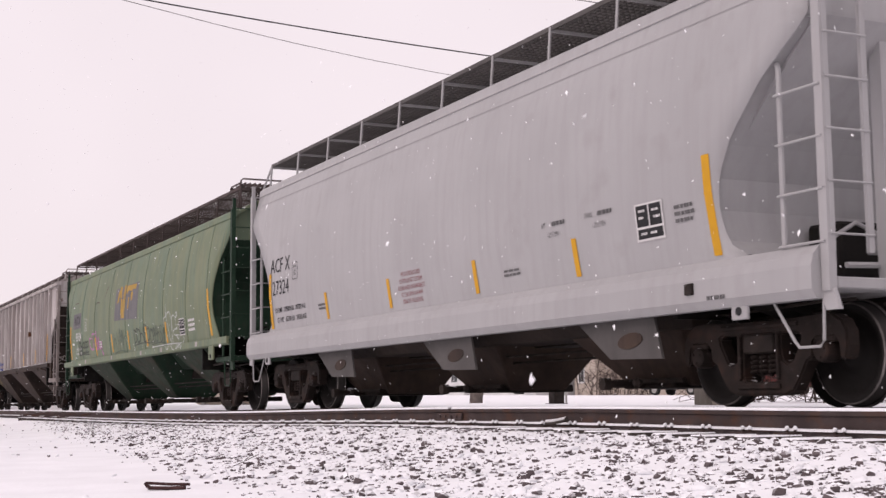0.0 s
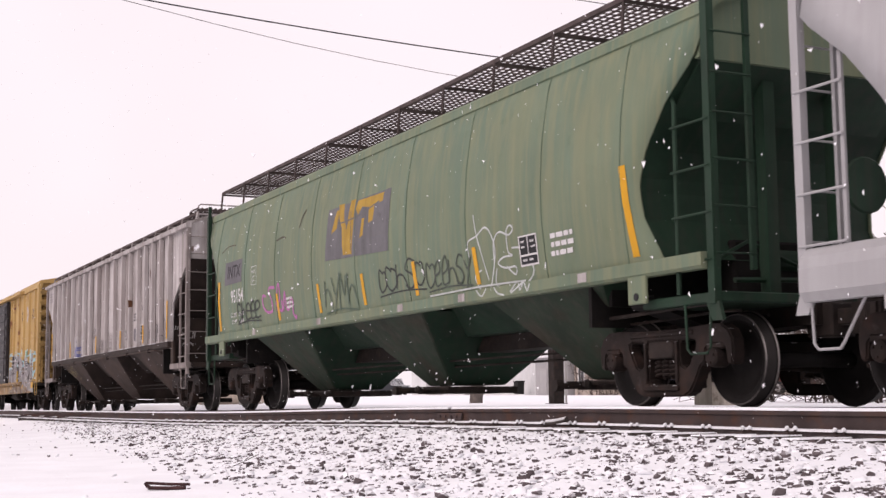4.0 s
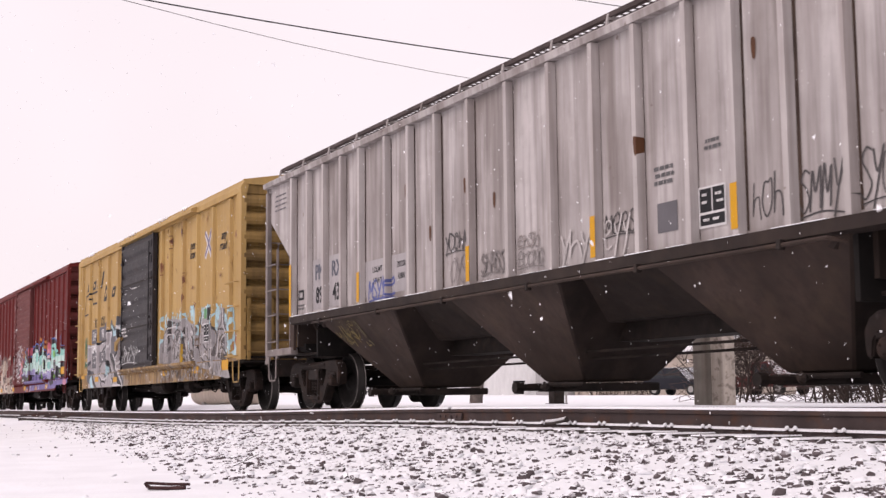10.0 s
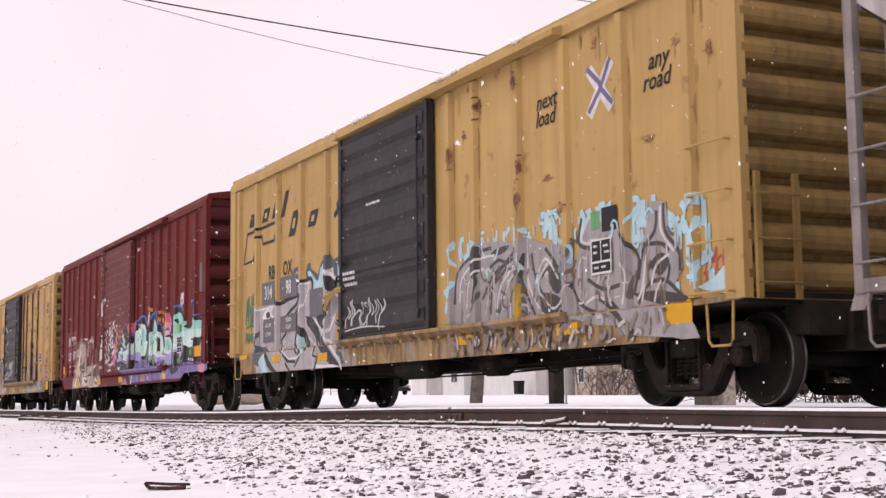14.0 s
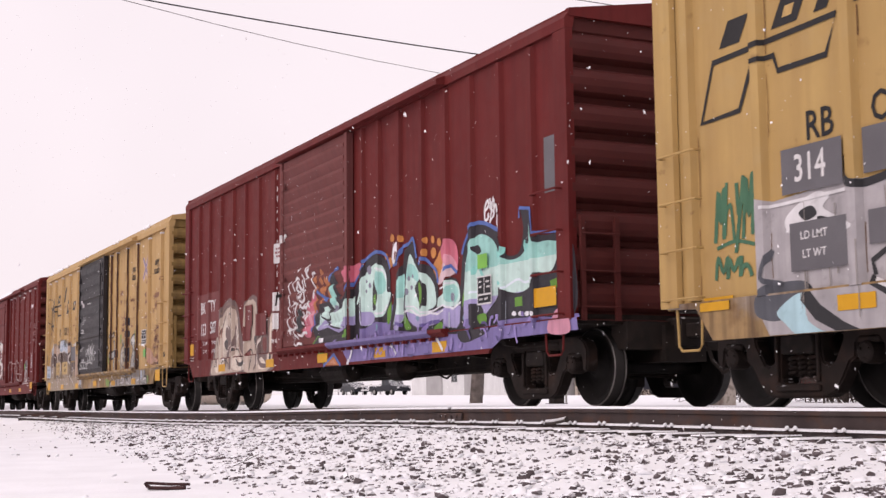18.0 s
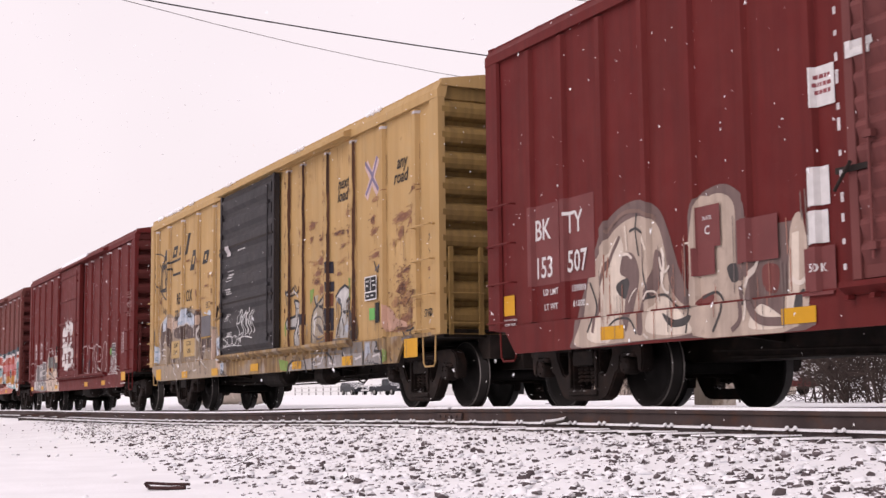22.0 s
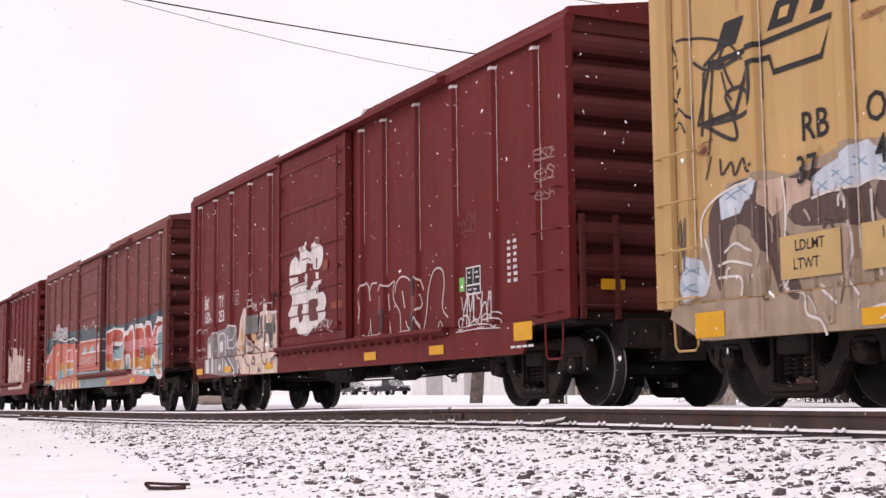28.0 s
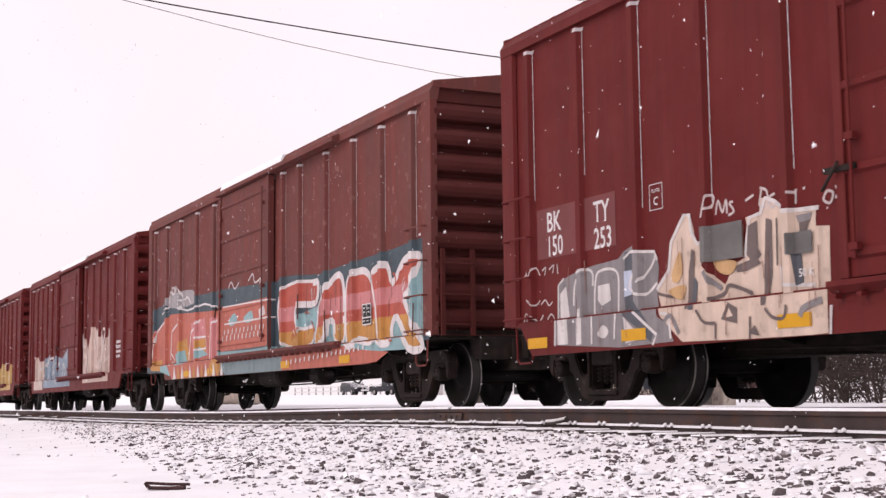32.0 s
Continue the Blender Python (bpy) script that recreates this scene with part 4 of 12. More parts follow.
def bars(car, x, z, w_, h, rows, material, surface, seed=0, name="small_print", layer=9):
    """Writing too small to read: rows of short bars."""
    rng = random.Random(seed)
    bm = bmesh.new()
    rh = h / rows
    for r in range(rows):
        a = -w_ / 2 + rng.uniform(0, 0.08) * w_
        while a < w_ / 2 - 0.02:
            l = rng.uniform(0.10, 0.3) * w_
            b = min(a + l, w_ / 2)
            zz = z + h / 2 - rh * (r + 0.75)
            fill(bm, [(x + a, zz), (x + b, zz), (x + b, zz + rh * 0.55), (x + a, zz + rh * 0.55)], layer, 0)
            a = b + 0.05 * w_
    drape(bm, surface)
    return part(name, bm, material, car)


def patch(name, car, x0, x1, z0, z1, material, surface, layer=7, label="", lean=0.0):
    """A flat painted or stuck-on rectangle."""
    bm = bmesh.new()
    fill(bm, [(x0, z0), (x1, z0), (x1 + lean, z1), (x0 + lean, z1)], layer, 0)
    drape(bm, surface)
    return part(name, bm, material, car, label)


def stencil_panel(car, x, z, w_, h, surface):
    """The black inspection stencil with a white border and divided fields."""
    p_ = patch("stencil_panel", car, x - w_ / 2, x + w_ / 2, z - h / 2, z + h / 2, "white", surface, 10, "black inspection stencil with a white border")
    for a, b, c, d in ((0.05, 0.48, 0.38, 0.95), (0.52, 0.95, 0.38, 0.95), (0.05, 0.95, 0.06, 0.32)):
        patch("stencil_field", p_, x - w_ / 2 + a * w_, x - w_ / 2 + b * w_, z - h / 2 + c * h, z - h / 2 + d * h, "black", surface, 12)
    for i, (a, c) in enumerate(((0.12, 0.8), (0.12, 0.62), (0.6, 0.78), (0.66, 0.6), (0.15, 0.19), (0.5, 0.19))):
        bars(p_, x - w_ / 2 + (a + 0.12) * w_, z - h / 2 + c * h, 0.24 * w_, 0.12 * h, 1, "white", surface, i, layer=14)
    return p_


def scrawl(x, z, w_, h, n, seed, rgb, width, slant=0.2):
    """Quick handwriting: a run of looping and zigzag spray strokes, like letters."""
    rng = random.Random(seed)
    shapes = ([(0.0, 0.75), (-0.4, 0.9), (-0.5, 0.4), (-0.1, 0.05), (0.4, 0.3), (0.3, 0.8), (-0.1, 0.85)], [(-0.45, 0.0), (-0.35, 0.95), (0.0, 0.35), (0.3, 1.0), (0.45, 0.05)],
              [(0.4, 0.85), (-0.1, 1.0), (-0.4, 0.7), (0.1, 0.5), (0.4, 0.25), (0.0, 0.0), (-0.45, 0.15)], [(-0.4, 1.0), (-0.4, 0.1), (-0.3, 0.5), (0.1, 0.6), (0.35, 0.3), (0.5, 0.0)],
              [(-0.4, 0.5), (0.3, 0.6), (0.1, 1.0), (-0.4, 0.7), (-0.3, 0.1), (0.45, 0.15)], [(-0.4, 0.9), (0.0, 0.45), (0.4, 1.0), (0.05, 0.4), (-0.2, -0.2)])
    out = []
    for i in range(n):
        cx, k = x + w_ * (i + 0.5) / n, rng.uniform(0.8, 1.25)
        out.append(("line", rgb, width * rng.uniform(0.8, 1.1), [(cx + a * k * w_ / n * 1.1 + slant * h * (b - 0.5) * 0.5 + rng.uniform(-0.05, 0.05) * w_ / n, z + h * b * rng.uniform(0.85, 1.1)) for a, b in rng.choice(shapes)]))
    if n > 3:
        out.append(("line", rgb, width * 0.7, [(x, z - 0.1 * h), (x + 0.5 * w_, z - 0.02 * h), (x + w_, z - 0.12 * h)]))
    return out


def curls(x0, x1, z0, z1, n, seed, rgb, width, size=0.3):
    """Quick curved spray strokes."""
    rng = random.Random(seed)
    out = []
    for i in range(n):
        x, z, a, bend = rng.uniform(x0, x1), rng.uniform(z0, z1), rng.uniform(0, 6.28), rng.uniform(-2.6, 2.6)
        l = size * rng.uniform(0.4, 1.2)
        pts = []
        for k in range(4):
            pts.append((min(max(x, x0), x1), min(max(z, z0), z1)))
            x, z, a = x + 0.6 * l / 3 * math.cos(a), z + l / 3 * math.sin(a), a + bend / 3
        if math.hypot(pts[0][0] - pts[3][0], pts[0][1] - pts[3][1]) > 0.04:
            out.append(("line", rgb, width * rng.uniform(0.5, 1.5), pts))
    return out


def drips(x0, x1, z0, z1, n, seed, rgb, width):
    """Thin runs of paint and dirt that hang straight down."""
    rng = random.Random(seed)
    out = []
    for i in range(n):
        x, z = rng.uniform(x0, x1), rng.uniform(z0 + 0.3 * (z1 - z0), z1)
        out.append(("sharp", rgb, width * rng.uniform(0.5, 1.4), [(x, z), (x + rng.uniform(-0.012, 0.012), max(z0, z - rng.uniform(0.15, 0.6) * (z1 - z0)))]))
    return out


def ladder(car, x0, x1, y, zs, material, rail_r=0.02, rails=True, name="ladder"):
    """An upright ladder in the x-z plane at depth y."""
    bm = bmesh.new()
    if rails:
        for x in (x0, x1):
            box(bm, x - rail_r, x + rail_r, y - 0.012, y + 0.028, zs[0] - 0.15, zs[-1] + 0.25)
    else:
        bm.free()
        for z in zs:
            bm = bmesh.new()
            s_ = 1 if y < 0 else -1
            rod(bm, [(x0, y + 0.07 * s_, z), (x0, y - 0.01 * s_, z), (x0 + 0.03, y - 0.02 * s_, z), (x1 - 0.03, y - 0.02 * s_, z), (x1, y - 0.01 * s_, z), (x1, y + 0.07 * s_, z)], 0.013, 6)
            part("grab_iron", bm, material, car)
        return None
    l = part(name, bm, material, car)
    for z in zs:
        bm = bmesh.new()
        rod(bm, [(x0 - 0.02, y - 0.02, z), (x1 + 0.02, y - 0.02, z)], 0.011, 6)
        part("rung", bm, material, l)
    return l


def end_ladder(car, x, y0, y1, zs, material, name="end_ladder"):
    """An upright ladder across a car's end, at x."""
    bm = bmesh.new()
    for y in (y0, y1):
        box(bm, x - 0.015, x + 0.025, y - 0.03, y + 0.03, zs[0] - 0.15, zs[-1] + 0.2)
    l = part(name, bm, material, car)
    for z in zs:
        bm = bmesh.new()
        s_ = 1 if x > 0 else -1
        rod(bm, [(x + 0.03 * s_, y0 - 0.03, z), (x + 0.03 * s_, y1 + 0.03, z)], 0.011, 6)
        part("rung", bm, material, l)
    return l


def stirrup(car, x, y, top, low, material, w_=0.36, skew=0.0):
    bm = bmesh.new()
    rod(bm, [(x - w_ / 2 - 0.02 + min(0.0, skew), y, top), (x - w_ / 2, y, low + 0.05), (x - w_ / 2 + 0.05, y, low), (x + w_ / 2 - 0.05, y, low), (x + w_ / 2, y, low + 0.05), (x + w_ / 2 + 0.02 + max(0.0, skew), y, top)], 0.014, 6)
    return part("sill_step", bm, material, car)


# ---- boxcars ----
def boxcar(label, x, half, w_, body, door_m, posts, door, sill_to, roof_z=4.39, eave=4.18, floor=1.0, low=0.64, end_ribs=9, door_style="panel", roof_m=None, post_w=0.11, snow_seam=True, post_h=0.065, sill_end=1.3, end_m=None, sill_m=None):
    """A boxcar: panelled sides with hat posts, sliding door, ribbed ends, peaked roof, deep side sills, running gear."""
    car = thing("boxcar", label, "boxcar", "cars of the freight train", pose(x, YC, 0))
    panel = w_ - post_h
    h0, h1 = post_w / 2, post_w / 2 + 0.03
    d0, d1 = door

    def depth(px, pz):
        if pz < floor - 0.001:
            return w_ - 0.015
        if d0 < px < d1:
            if not d0 + 0.1 < px < d1 - 0.1:
                return w_ + 0.083
            if door_style == "ribs":
                q = ((pz - floor - 0.16) / rib_dz) % 1.0
                return w_ + 0.046 + (0.072 * q if q < 0.62 else 0.045 - 0.03 * (q - 0.62) if q < 0.8 else 0.04 * max(0.0, (0.97 - q) / 0.17))
            rise = 0.0
            for z in door_ribs:
                rise = max(rise, min(1.0, (rib_h - abs(pz - z)) / (rib_h * 0.5)))
            return w_ + 0.05 + ((0.05 if door_style == "charcoal" else 0.028) * rise if d0 + 0.1 < px < d1 - 0.1 else 0.0)
        best = panel
        for q in posts:
            a = abs(px - q)
            if a <= h0:
                return w_
            if a < h1:
                best = max(best, panel + post_h * (h1 - a) / (h1 - h0))
        return best

    cuts = [d0 - 0.004, d0 + 0.004, d1 - 0.004, d1 + 0.004, d0 + 0.096, d0 + 0.104, d1 - 0.104, d1 - 0.096]
    for q in posts:
        cuts += [q - h1, q - h0, q + h0, q + h1]
    surface = {"x": cuts, "z": [floor - 0.004, floor + 0.004], "depth": depth, "bottom": low + 0.005}
    rib_dz = (eave - floor - 0.3) / 15
    count_ = 0 if door_style == "ribs" else 8 if door_style == "charcoal" else 5
    rib_h = 0.05 if door_style == "panel" else 0.16
    door_ribs = [floor + 0.25 + (eave - floor - 0.5) * i / (count_ - 1) for i in range(count_)]
    surface["z"] = surface["z"] + [z + rib_h * q for z in door_ribs for q in (-1, -0.5, 0.5, 1)]
    if door_style == "ribs":
        surface["z"] = surface["z"] + [floor + 0.16 + rib_dz * (i + q) for i in range(9) for q in (0.001, 0.62, 0.8, 0.97)]
    # sides
    for s_ in (-1, 1):
        bm = bmesh.new()
        box(bm, -half + 0.14, half - 0.14, *sorted((s_ * panel, s_ * (panel - 0.05))), floor + 0.02, eave)
        wall = part("side_wall", bm, body, car)
        for q in posts:
            me = shared("post_%s_%.2f_%.2f" % (body, post_w, post_h), lambda bm: extrude(bm, [(-h1, 0), (-h0, -post_h), (h0, -post_h), (h1, 0)], "z", floor + 0.03, eave - 0.04), body)
            put("post", me, wall, pose(q, s_ * panel, 0, 0, 0, 0 if s_ < 0 else 180))
        # top chord and roof edge
        bm = bmesh.new()
        extrude(bm, [(s_ * (panel - 0.05), eave - 0.01), (s_ * (w_ + 0.005), eave - 0.01), (s_ * (w_ + 0.005), eave + 0.10), (s_ * (w_ - 0.06), roof_z), (s_ * (panel - 0.1), roof_z)], "x", -half, half)
        part("side_plate", bm, body, car)
        # sill
        bm = bmesh.new()
        e = half - sill_end
        pts = [(-half + 0.1, floor + 0.015), (-half + 0.1, floor - 0.03)]
        pts += [(-sill_to[0] - 0.25, floor - 0.05), (-sill_to[0], low), (sill_to[1], low), (sill_to[1] + 0.25, floor - 0.05)]
        pts += [(half - 0.1, floor - 0.03), (half - 0.1, floor + 0.015)]
        extrude(bm, pts, "y", *sorted((s_ * (w_ - 0.015), s_ * (w_ - 0.05))))
        part("side_sill", bm, sill_m or body, car)
        # corner posts
        for e in (-1, 1):
            bm = bmesh.new()
            extrude(bm, [(e * (half - 0.30), s_ * (panel + 0.012)), (e * (half - 0.28), s_ * w_), (e * half, s_ * w_), (e * half, s_ * (w_ - 0.1)), (e * (half - 0.06), s_ * (panel - 0.04))], "z", floor - 0.02, eave - 0.012)
            part("corner_post", bm, body, car)
    # roof
    bm = bmesh.new()
    extrude(bm, [(-w_ + 0.07, roof_z - 0.02), (0, roof_z + 0.20), (w_ - 0.07, roof_z - 0.02), (w_ - 0.07, roof_z + 0.03), (0, roof_z + 0.25), (-w_ + 0.07, roof_z + 0.03)], "x", -half, half)
    top = part("roof", bm, roof_m or body, car)
    for i in range(15):
        a = -half + 0.05 + (2 * half - 0.1) * i / 14
        bm = bmesh.new()
        extrude(bm, [(-w_ + 0.075, roof_z - 0.03), (0, roof_z + 0.215), (w_ - 0.075, roof_z - 0.03), (w_ - 0.075, roof_z + 0.037), (0, roof_z + 0.262), (-w_ + 0.075, roof_z + 0.037)], "x", a - 0.04, a + 0.04)
        part("roof_rib", bm, roof_m or body, top)
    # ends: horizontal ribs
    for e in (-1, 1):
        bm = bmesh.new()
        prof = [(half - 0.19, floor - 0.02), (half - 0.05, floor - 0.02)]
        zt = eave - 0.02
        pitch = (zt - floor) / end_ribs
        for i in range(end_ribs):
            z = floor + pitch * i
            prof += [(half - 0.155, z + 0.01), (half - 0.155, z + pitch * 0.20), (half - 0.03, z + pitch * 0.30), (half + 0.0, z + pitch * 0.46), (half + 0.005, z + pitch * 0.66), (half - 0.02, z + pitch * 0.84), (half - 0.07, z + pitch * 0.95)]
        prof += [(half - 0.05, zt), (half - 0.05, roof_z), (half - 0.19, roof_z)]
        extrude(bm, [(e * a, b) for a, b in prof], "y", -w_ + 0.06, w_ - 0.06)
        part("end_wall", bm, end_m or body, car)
        bm = bmesh.new()
        extrude(bm, [(-w_ + 0.05, roof_z - 0.06), (w_ - 0.05, roof_z - 0.06), (w_ - 0.05, roof_z + 0.03), (0, roof_z + 0.27), (-w_ + 0.05, roof_z + 0.03)], "x", e * (half - 0.06), e * (half + 0.012))
        part("end_gable", bm, body, car)
        bm = bmesh.new()
        box(bm, *sorted((e * (half - 0.35), e * (half - 0.02))), -0.75, 0.75, floor - 0.34, floor - 0.025)
        part("end_sill", bm, "steel", car)
        for s_ in (-1, 1):
            ladder(car, *sorted((e * (half - 0.72), e * (half - 0.14))), s_ * w_ - (0.075 if s_ < 0 else -0.075), [floor + 0.05, floor + 0.52, floor + 0.99, floor + 1.46], body, rails=False, name="grab_irons")
            stirrup(car, e * (half - 0.42), s_ * (w_ - 0.04), floor - 0.03, low - 0.08, body)
            end_ladder(car, e * (half + 0.03), *sorted((s_ * (w_ - 0.15), s_ * (w_ - 0.6))), [floor + 0.12, floor + 0.52, floor + 0.94], end_m or body)
    bm = bmesh.new()
    box(bm, -half + 0.1, half - 0.1, -w_ + 0.1, w_ - 0.1, floor - 0.06, floor + 0.05)
    part("floor", bm, "steel", car)
    # doors
    for s_ in (-1, 1):
        if s_ > 0:
            bm = bmesh.new()
            box(bm, d0, d1, w_ - 0.02, w_ + 0.04, floor + 0.06, eave - 0.03)
            part("door", bm, door_m, car)
            continue
        bm = bmesh.new()
        y0 = -w_ - 0.045
        box(bm, d0, d1, y0, -w_ + 0.03, floor + 0.06, eave - 0.03)
        dr = part("door", bm, door_m, car, "sliding door")
        if door_style == "ribs":
            k = 15
            for i in range(k):
                z = floor + 0.16 + (eave - floor - 0.3) * i / k
                bm = bmesh.new()
                dz = (eave - floor - 0.3) / k
                extrude(bm, [(y0 + 0.002, z), (y0 - 0.045, z + dz * 0.62), (y0 - 0.04, z + dz * 0.8), (y0 + 0.002, z + dz * 0.97)], "x", d0 + 0.12, d1 - 0.12)
                part("door_rib", bm, door_m, dr)
        else:
            for z in door_ribs:
                bm, hgt = bmesh.new(), rib_h
                out = y0 - (0.052 if door_style == "charcoal" else 0.03)
                extrude(bm, [(y0 + 0.002, z - hgt), (out, z - hgt * 0.5), (out, z + hgt * 0.5), (y0 + 0.002, z + hgt)], "x", d0 + 0.1, d1 - 0.1)
                part("door_rib", bm, door_m, dr)
            if door_style == "charcoal":
                for z in (floor + 1.02, floor + 2.1):
                    bm = bmesh.new()
                    box(bm, d0 + 0.02, d1 - 0.02, y0 - 0.056, y0 + 0.002, z - 0.02, z + 0.02)
                    part("door_seam", bm, "steel", dr)
        for xx, wd in ((d0 + 0.05, 0.05), (d1 - 0.05, 0.05)):
            bm = bmesh.new()
            box(bm, xx - wd, xx + wd, y0 - 0.035, y0 + 0.002, floor + 0.05, eave - 0.02, bevel=0.006)
            part("door_stile", bm, door_m, dr)
        for xx in ((d0 + 0.28,) if door_style == "ribs" else (d0 + 0.22, d1 - 0.25)):
            bm = bmesh.new()
            rod(bm, [(xx, y0 - 0.07, floor + 0.2), (xx, y0 - 0.07, eave - 0.2)], 0.014, 6)
            for zz in (floor + 0.3, floor + 1.2, eave - 0.5):
                box(bm, xx - 0.05, xx + 0.05, y0 - 0.09, y0 - 0.03, zz - 0.03, zz + 0.03)
            part("lock_rod", bm, door_m, dr)
        bm = bmesh.new()
        box(bm, d0 - 0.12, d0 + 0.25, y0 - 0.06, y0 - 0.035, floor + 0.93, floor + 0.98)
        rod(bm, [(d0 - 0.15, y0 - 0.05, floor + 0.8), (d0 + 0.1, y0 - 0.1, floor + 1.0)], 0.016, 6)
        part("door_latch", bm, "steel", dr)
    # door tracks
    reach = d1 + (d1 - d0) + 0.2
    bm = bmesh.new()
    extrude(bm, [(-w_ + 0.02, floor + 0.045), (-w_ - 0.10, floor + 0.045), (-w_ - 0.10, floor), (-w_ - 0.02, floor - 0.06), (-w_ + 0.02, floor - 0.06)], "x", d0 - 0.15, min(reach, half - 1.0))
    tr = part("door_track", bm, sill_m or body, car)
    for i in range(22):
        bm = bmesh.new()
        xx = d0 - 0.1 + (min(reach, half - 1.0) - d0) * i / 22
        box(bm, xx, xx + 0.05, -w_ - 0.09, -w_ - 0.016, floor - 0.10, floor - 0.062)
        part("bracket", bm, sill_m or body, tr)
    bm = bmesh.new()
    extrude(bm, [(-w_ + 0.0, eave + 0.0), (-w_ - 0.13, eave - 0.0), (-w_ - 0.13, eave + 0.07), (-w_ + 0.0, eave + 0.12)], "x", d0 - 0.1, min(reach, half - 1.0))
    part("door_track", bm, body, car)
    if snow_seam:
        for q in posts:
            if not (d0 - 0.3 < q < d1 + 0.1):
                if snow_seam is True:
                    patch("frost_line", car, q + h1 + 0.004, q + h1 + 0.016, floor + 0.9 + 0.7 * math.sin(q * 5) ** 2, eave - 0.08, "frost", surface, 3)
                patch("frost_line", car, q - 0.03, q + h1 + 0.03, eave - 0.10, eave - 0.06, "frost", surface, 4, lean=0.02)
    if sill_m:
        rng = random.Random(int(-x * 10))
        for i in range(9):
            a, l = rng.uniform(-half + 0.3, half - 0.3), rng.uniform(0.12, 0.5)
            bm = bmesh.new()
            for k in range(5):
                r_ = rng.uniform(0.03, 0.06)
                bmesh.ops.create_icosphere(bm, subdivisions=1, radius=r_, matrix=pose(a + l * k / 4, -w_ + 0.03 + rng.uniform(0, 0.04), roof_z + 0.02))
            part("roof_snow", bm, "snow", top, "small clump of snow on the roof edge", smooth=True)
    if snow_seam is True and not sill_m:
        bm = bmesh.new()
        extrude(bm, [(-w_ - 0.012, eave + 0.104), (-w_ + 0.055, roof_z + 0.006), (-w_ + 0.12, roof_z + 0.05), (-w_ + 0.02, roof_z + 0.045), (-w_ - 0.02, eave + 0.14)], "x", d0 - 0.1, d1 + 0.5)
        part("roof_snow", bm, "snow", car, "thin lip of snow on the roof edge")
    underframe(car, half, floor - 0.06, int(abs(x)), low=low)
    truck(car, half - 1.52)
    truck(car, -half + 1.5)
    coupler(car, half, 0.05)
    return car, surface


M["frost"] = mat("frost_streak", (0.5, 0.47, 0.48), 0.9, scale=9, contrast=0.25, bump=0)
CARS = []
# ---- covered hoppers ----
def along(table, z):
    """Reads a table of (z, value) from top to bottom."""
    for (za, va), (zb, vb) in zip(table, table[1:]):
        if z >= zb:
            return va + (vb - va) * (za - min(z, za)) / (za - zb)
    return table[-1][1]


def bay_mesh(bm, cx, tw, bw, zt, zb, wt, wb, shift=0.0, split=False):
    """A discharge chute: an upside-down pyramid."""
    top = [(cx - tw, -wt, zt), (cx + tw, -wt, zt), (cx + tw, wt, zt), (cx - tw, wt, zt)]
    bot = [(cx - bw + shift, -wb, zb), (cx + bw + shift, -wb, zb), (cx + bw + shift, wb, zb), (cx - bw + shift, wb, zb)]
    t_, b_ = [bm.verts.new(q) for q in top], [bm.verts.new(q) for q in bot]
    fs = [bm.faces.new(t_), bm.faces.new(b_[::-1])]
    for i in range(4):
        fs.append(bm.faces.new((t_[i], b_[i], b_[(i + 1) % 4], t_[(i + 1) % 4])))
    bmesh.ops.recalc_face_normals(bm, faces=fs)
    bmesh.ops.bevel(bm, geom=bm.edges[:], offset=0.02, segments=1, affect="EDGES", clamp_overlap=True)
    bm.normal_update()
    # With split, the sloping x faces take a darker copy: painted shade.
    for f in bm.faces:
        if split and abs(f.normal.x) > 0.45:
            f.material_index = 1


def outlet_mesh(bm):
    box(bm, -0.5, 0.5, -0.6, 0.6, -0.10, 0.0, bevel=0.015)
    lathe(bm, [(-1.15, 0.02), (-1.15, 0.07), (-1.05, 0.07), (-1.04, 0.045), (-0.6, 0.045)], 10, at=(-0.1, 0, -0.05))
    lathe(bm, [(-1.0, 0.03), (-0.96, 0.06), (-0.9, 0.03)], 8, at=(0.3, 0, -0.04))
    rod(bm, [(-0.6, -0.66, -0.02), (0.75, -0.66, -0.02)], 0.03, 6)


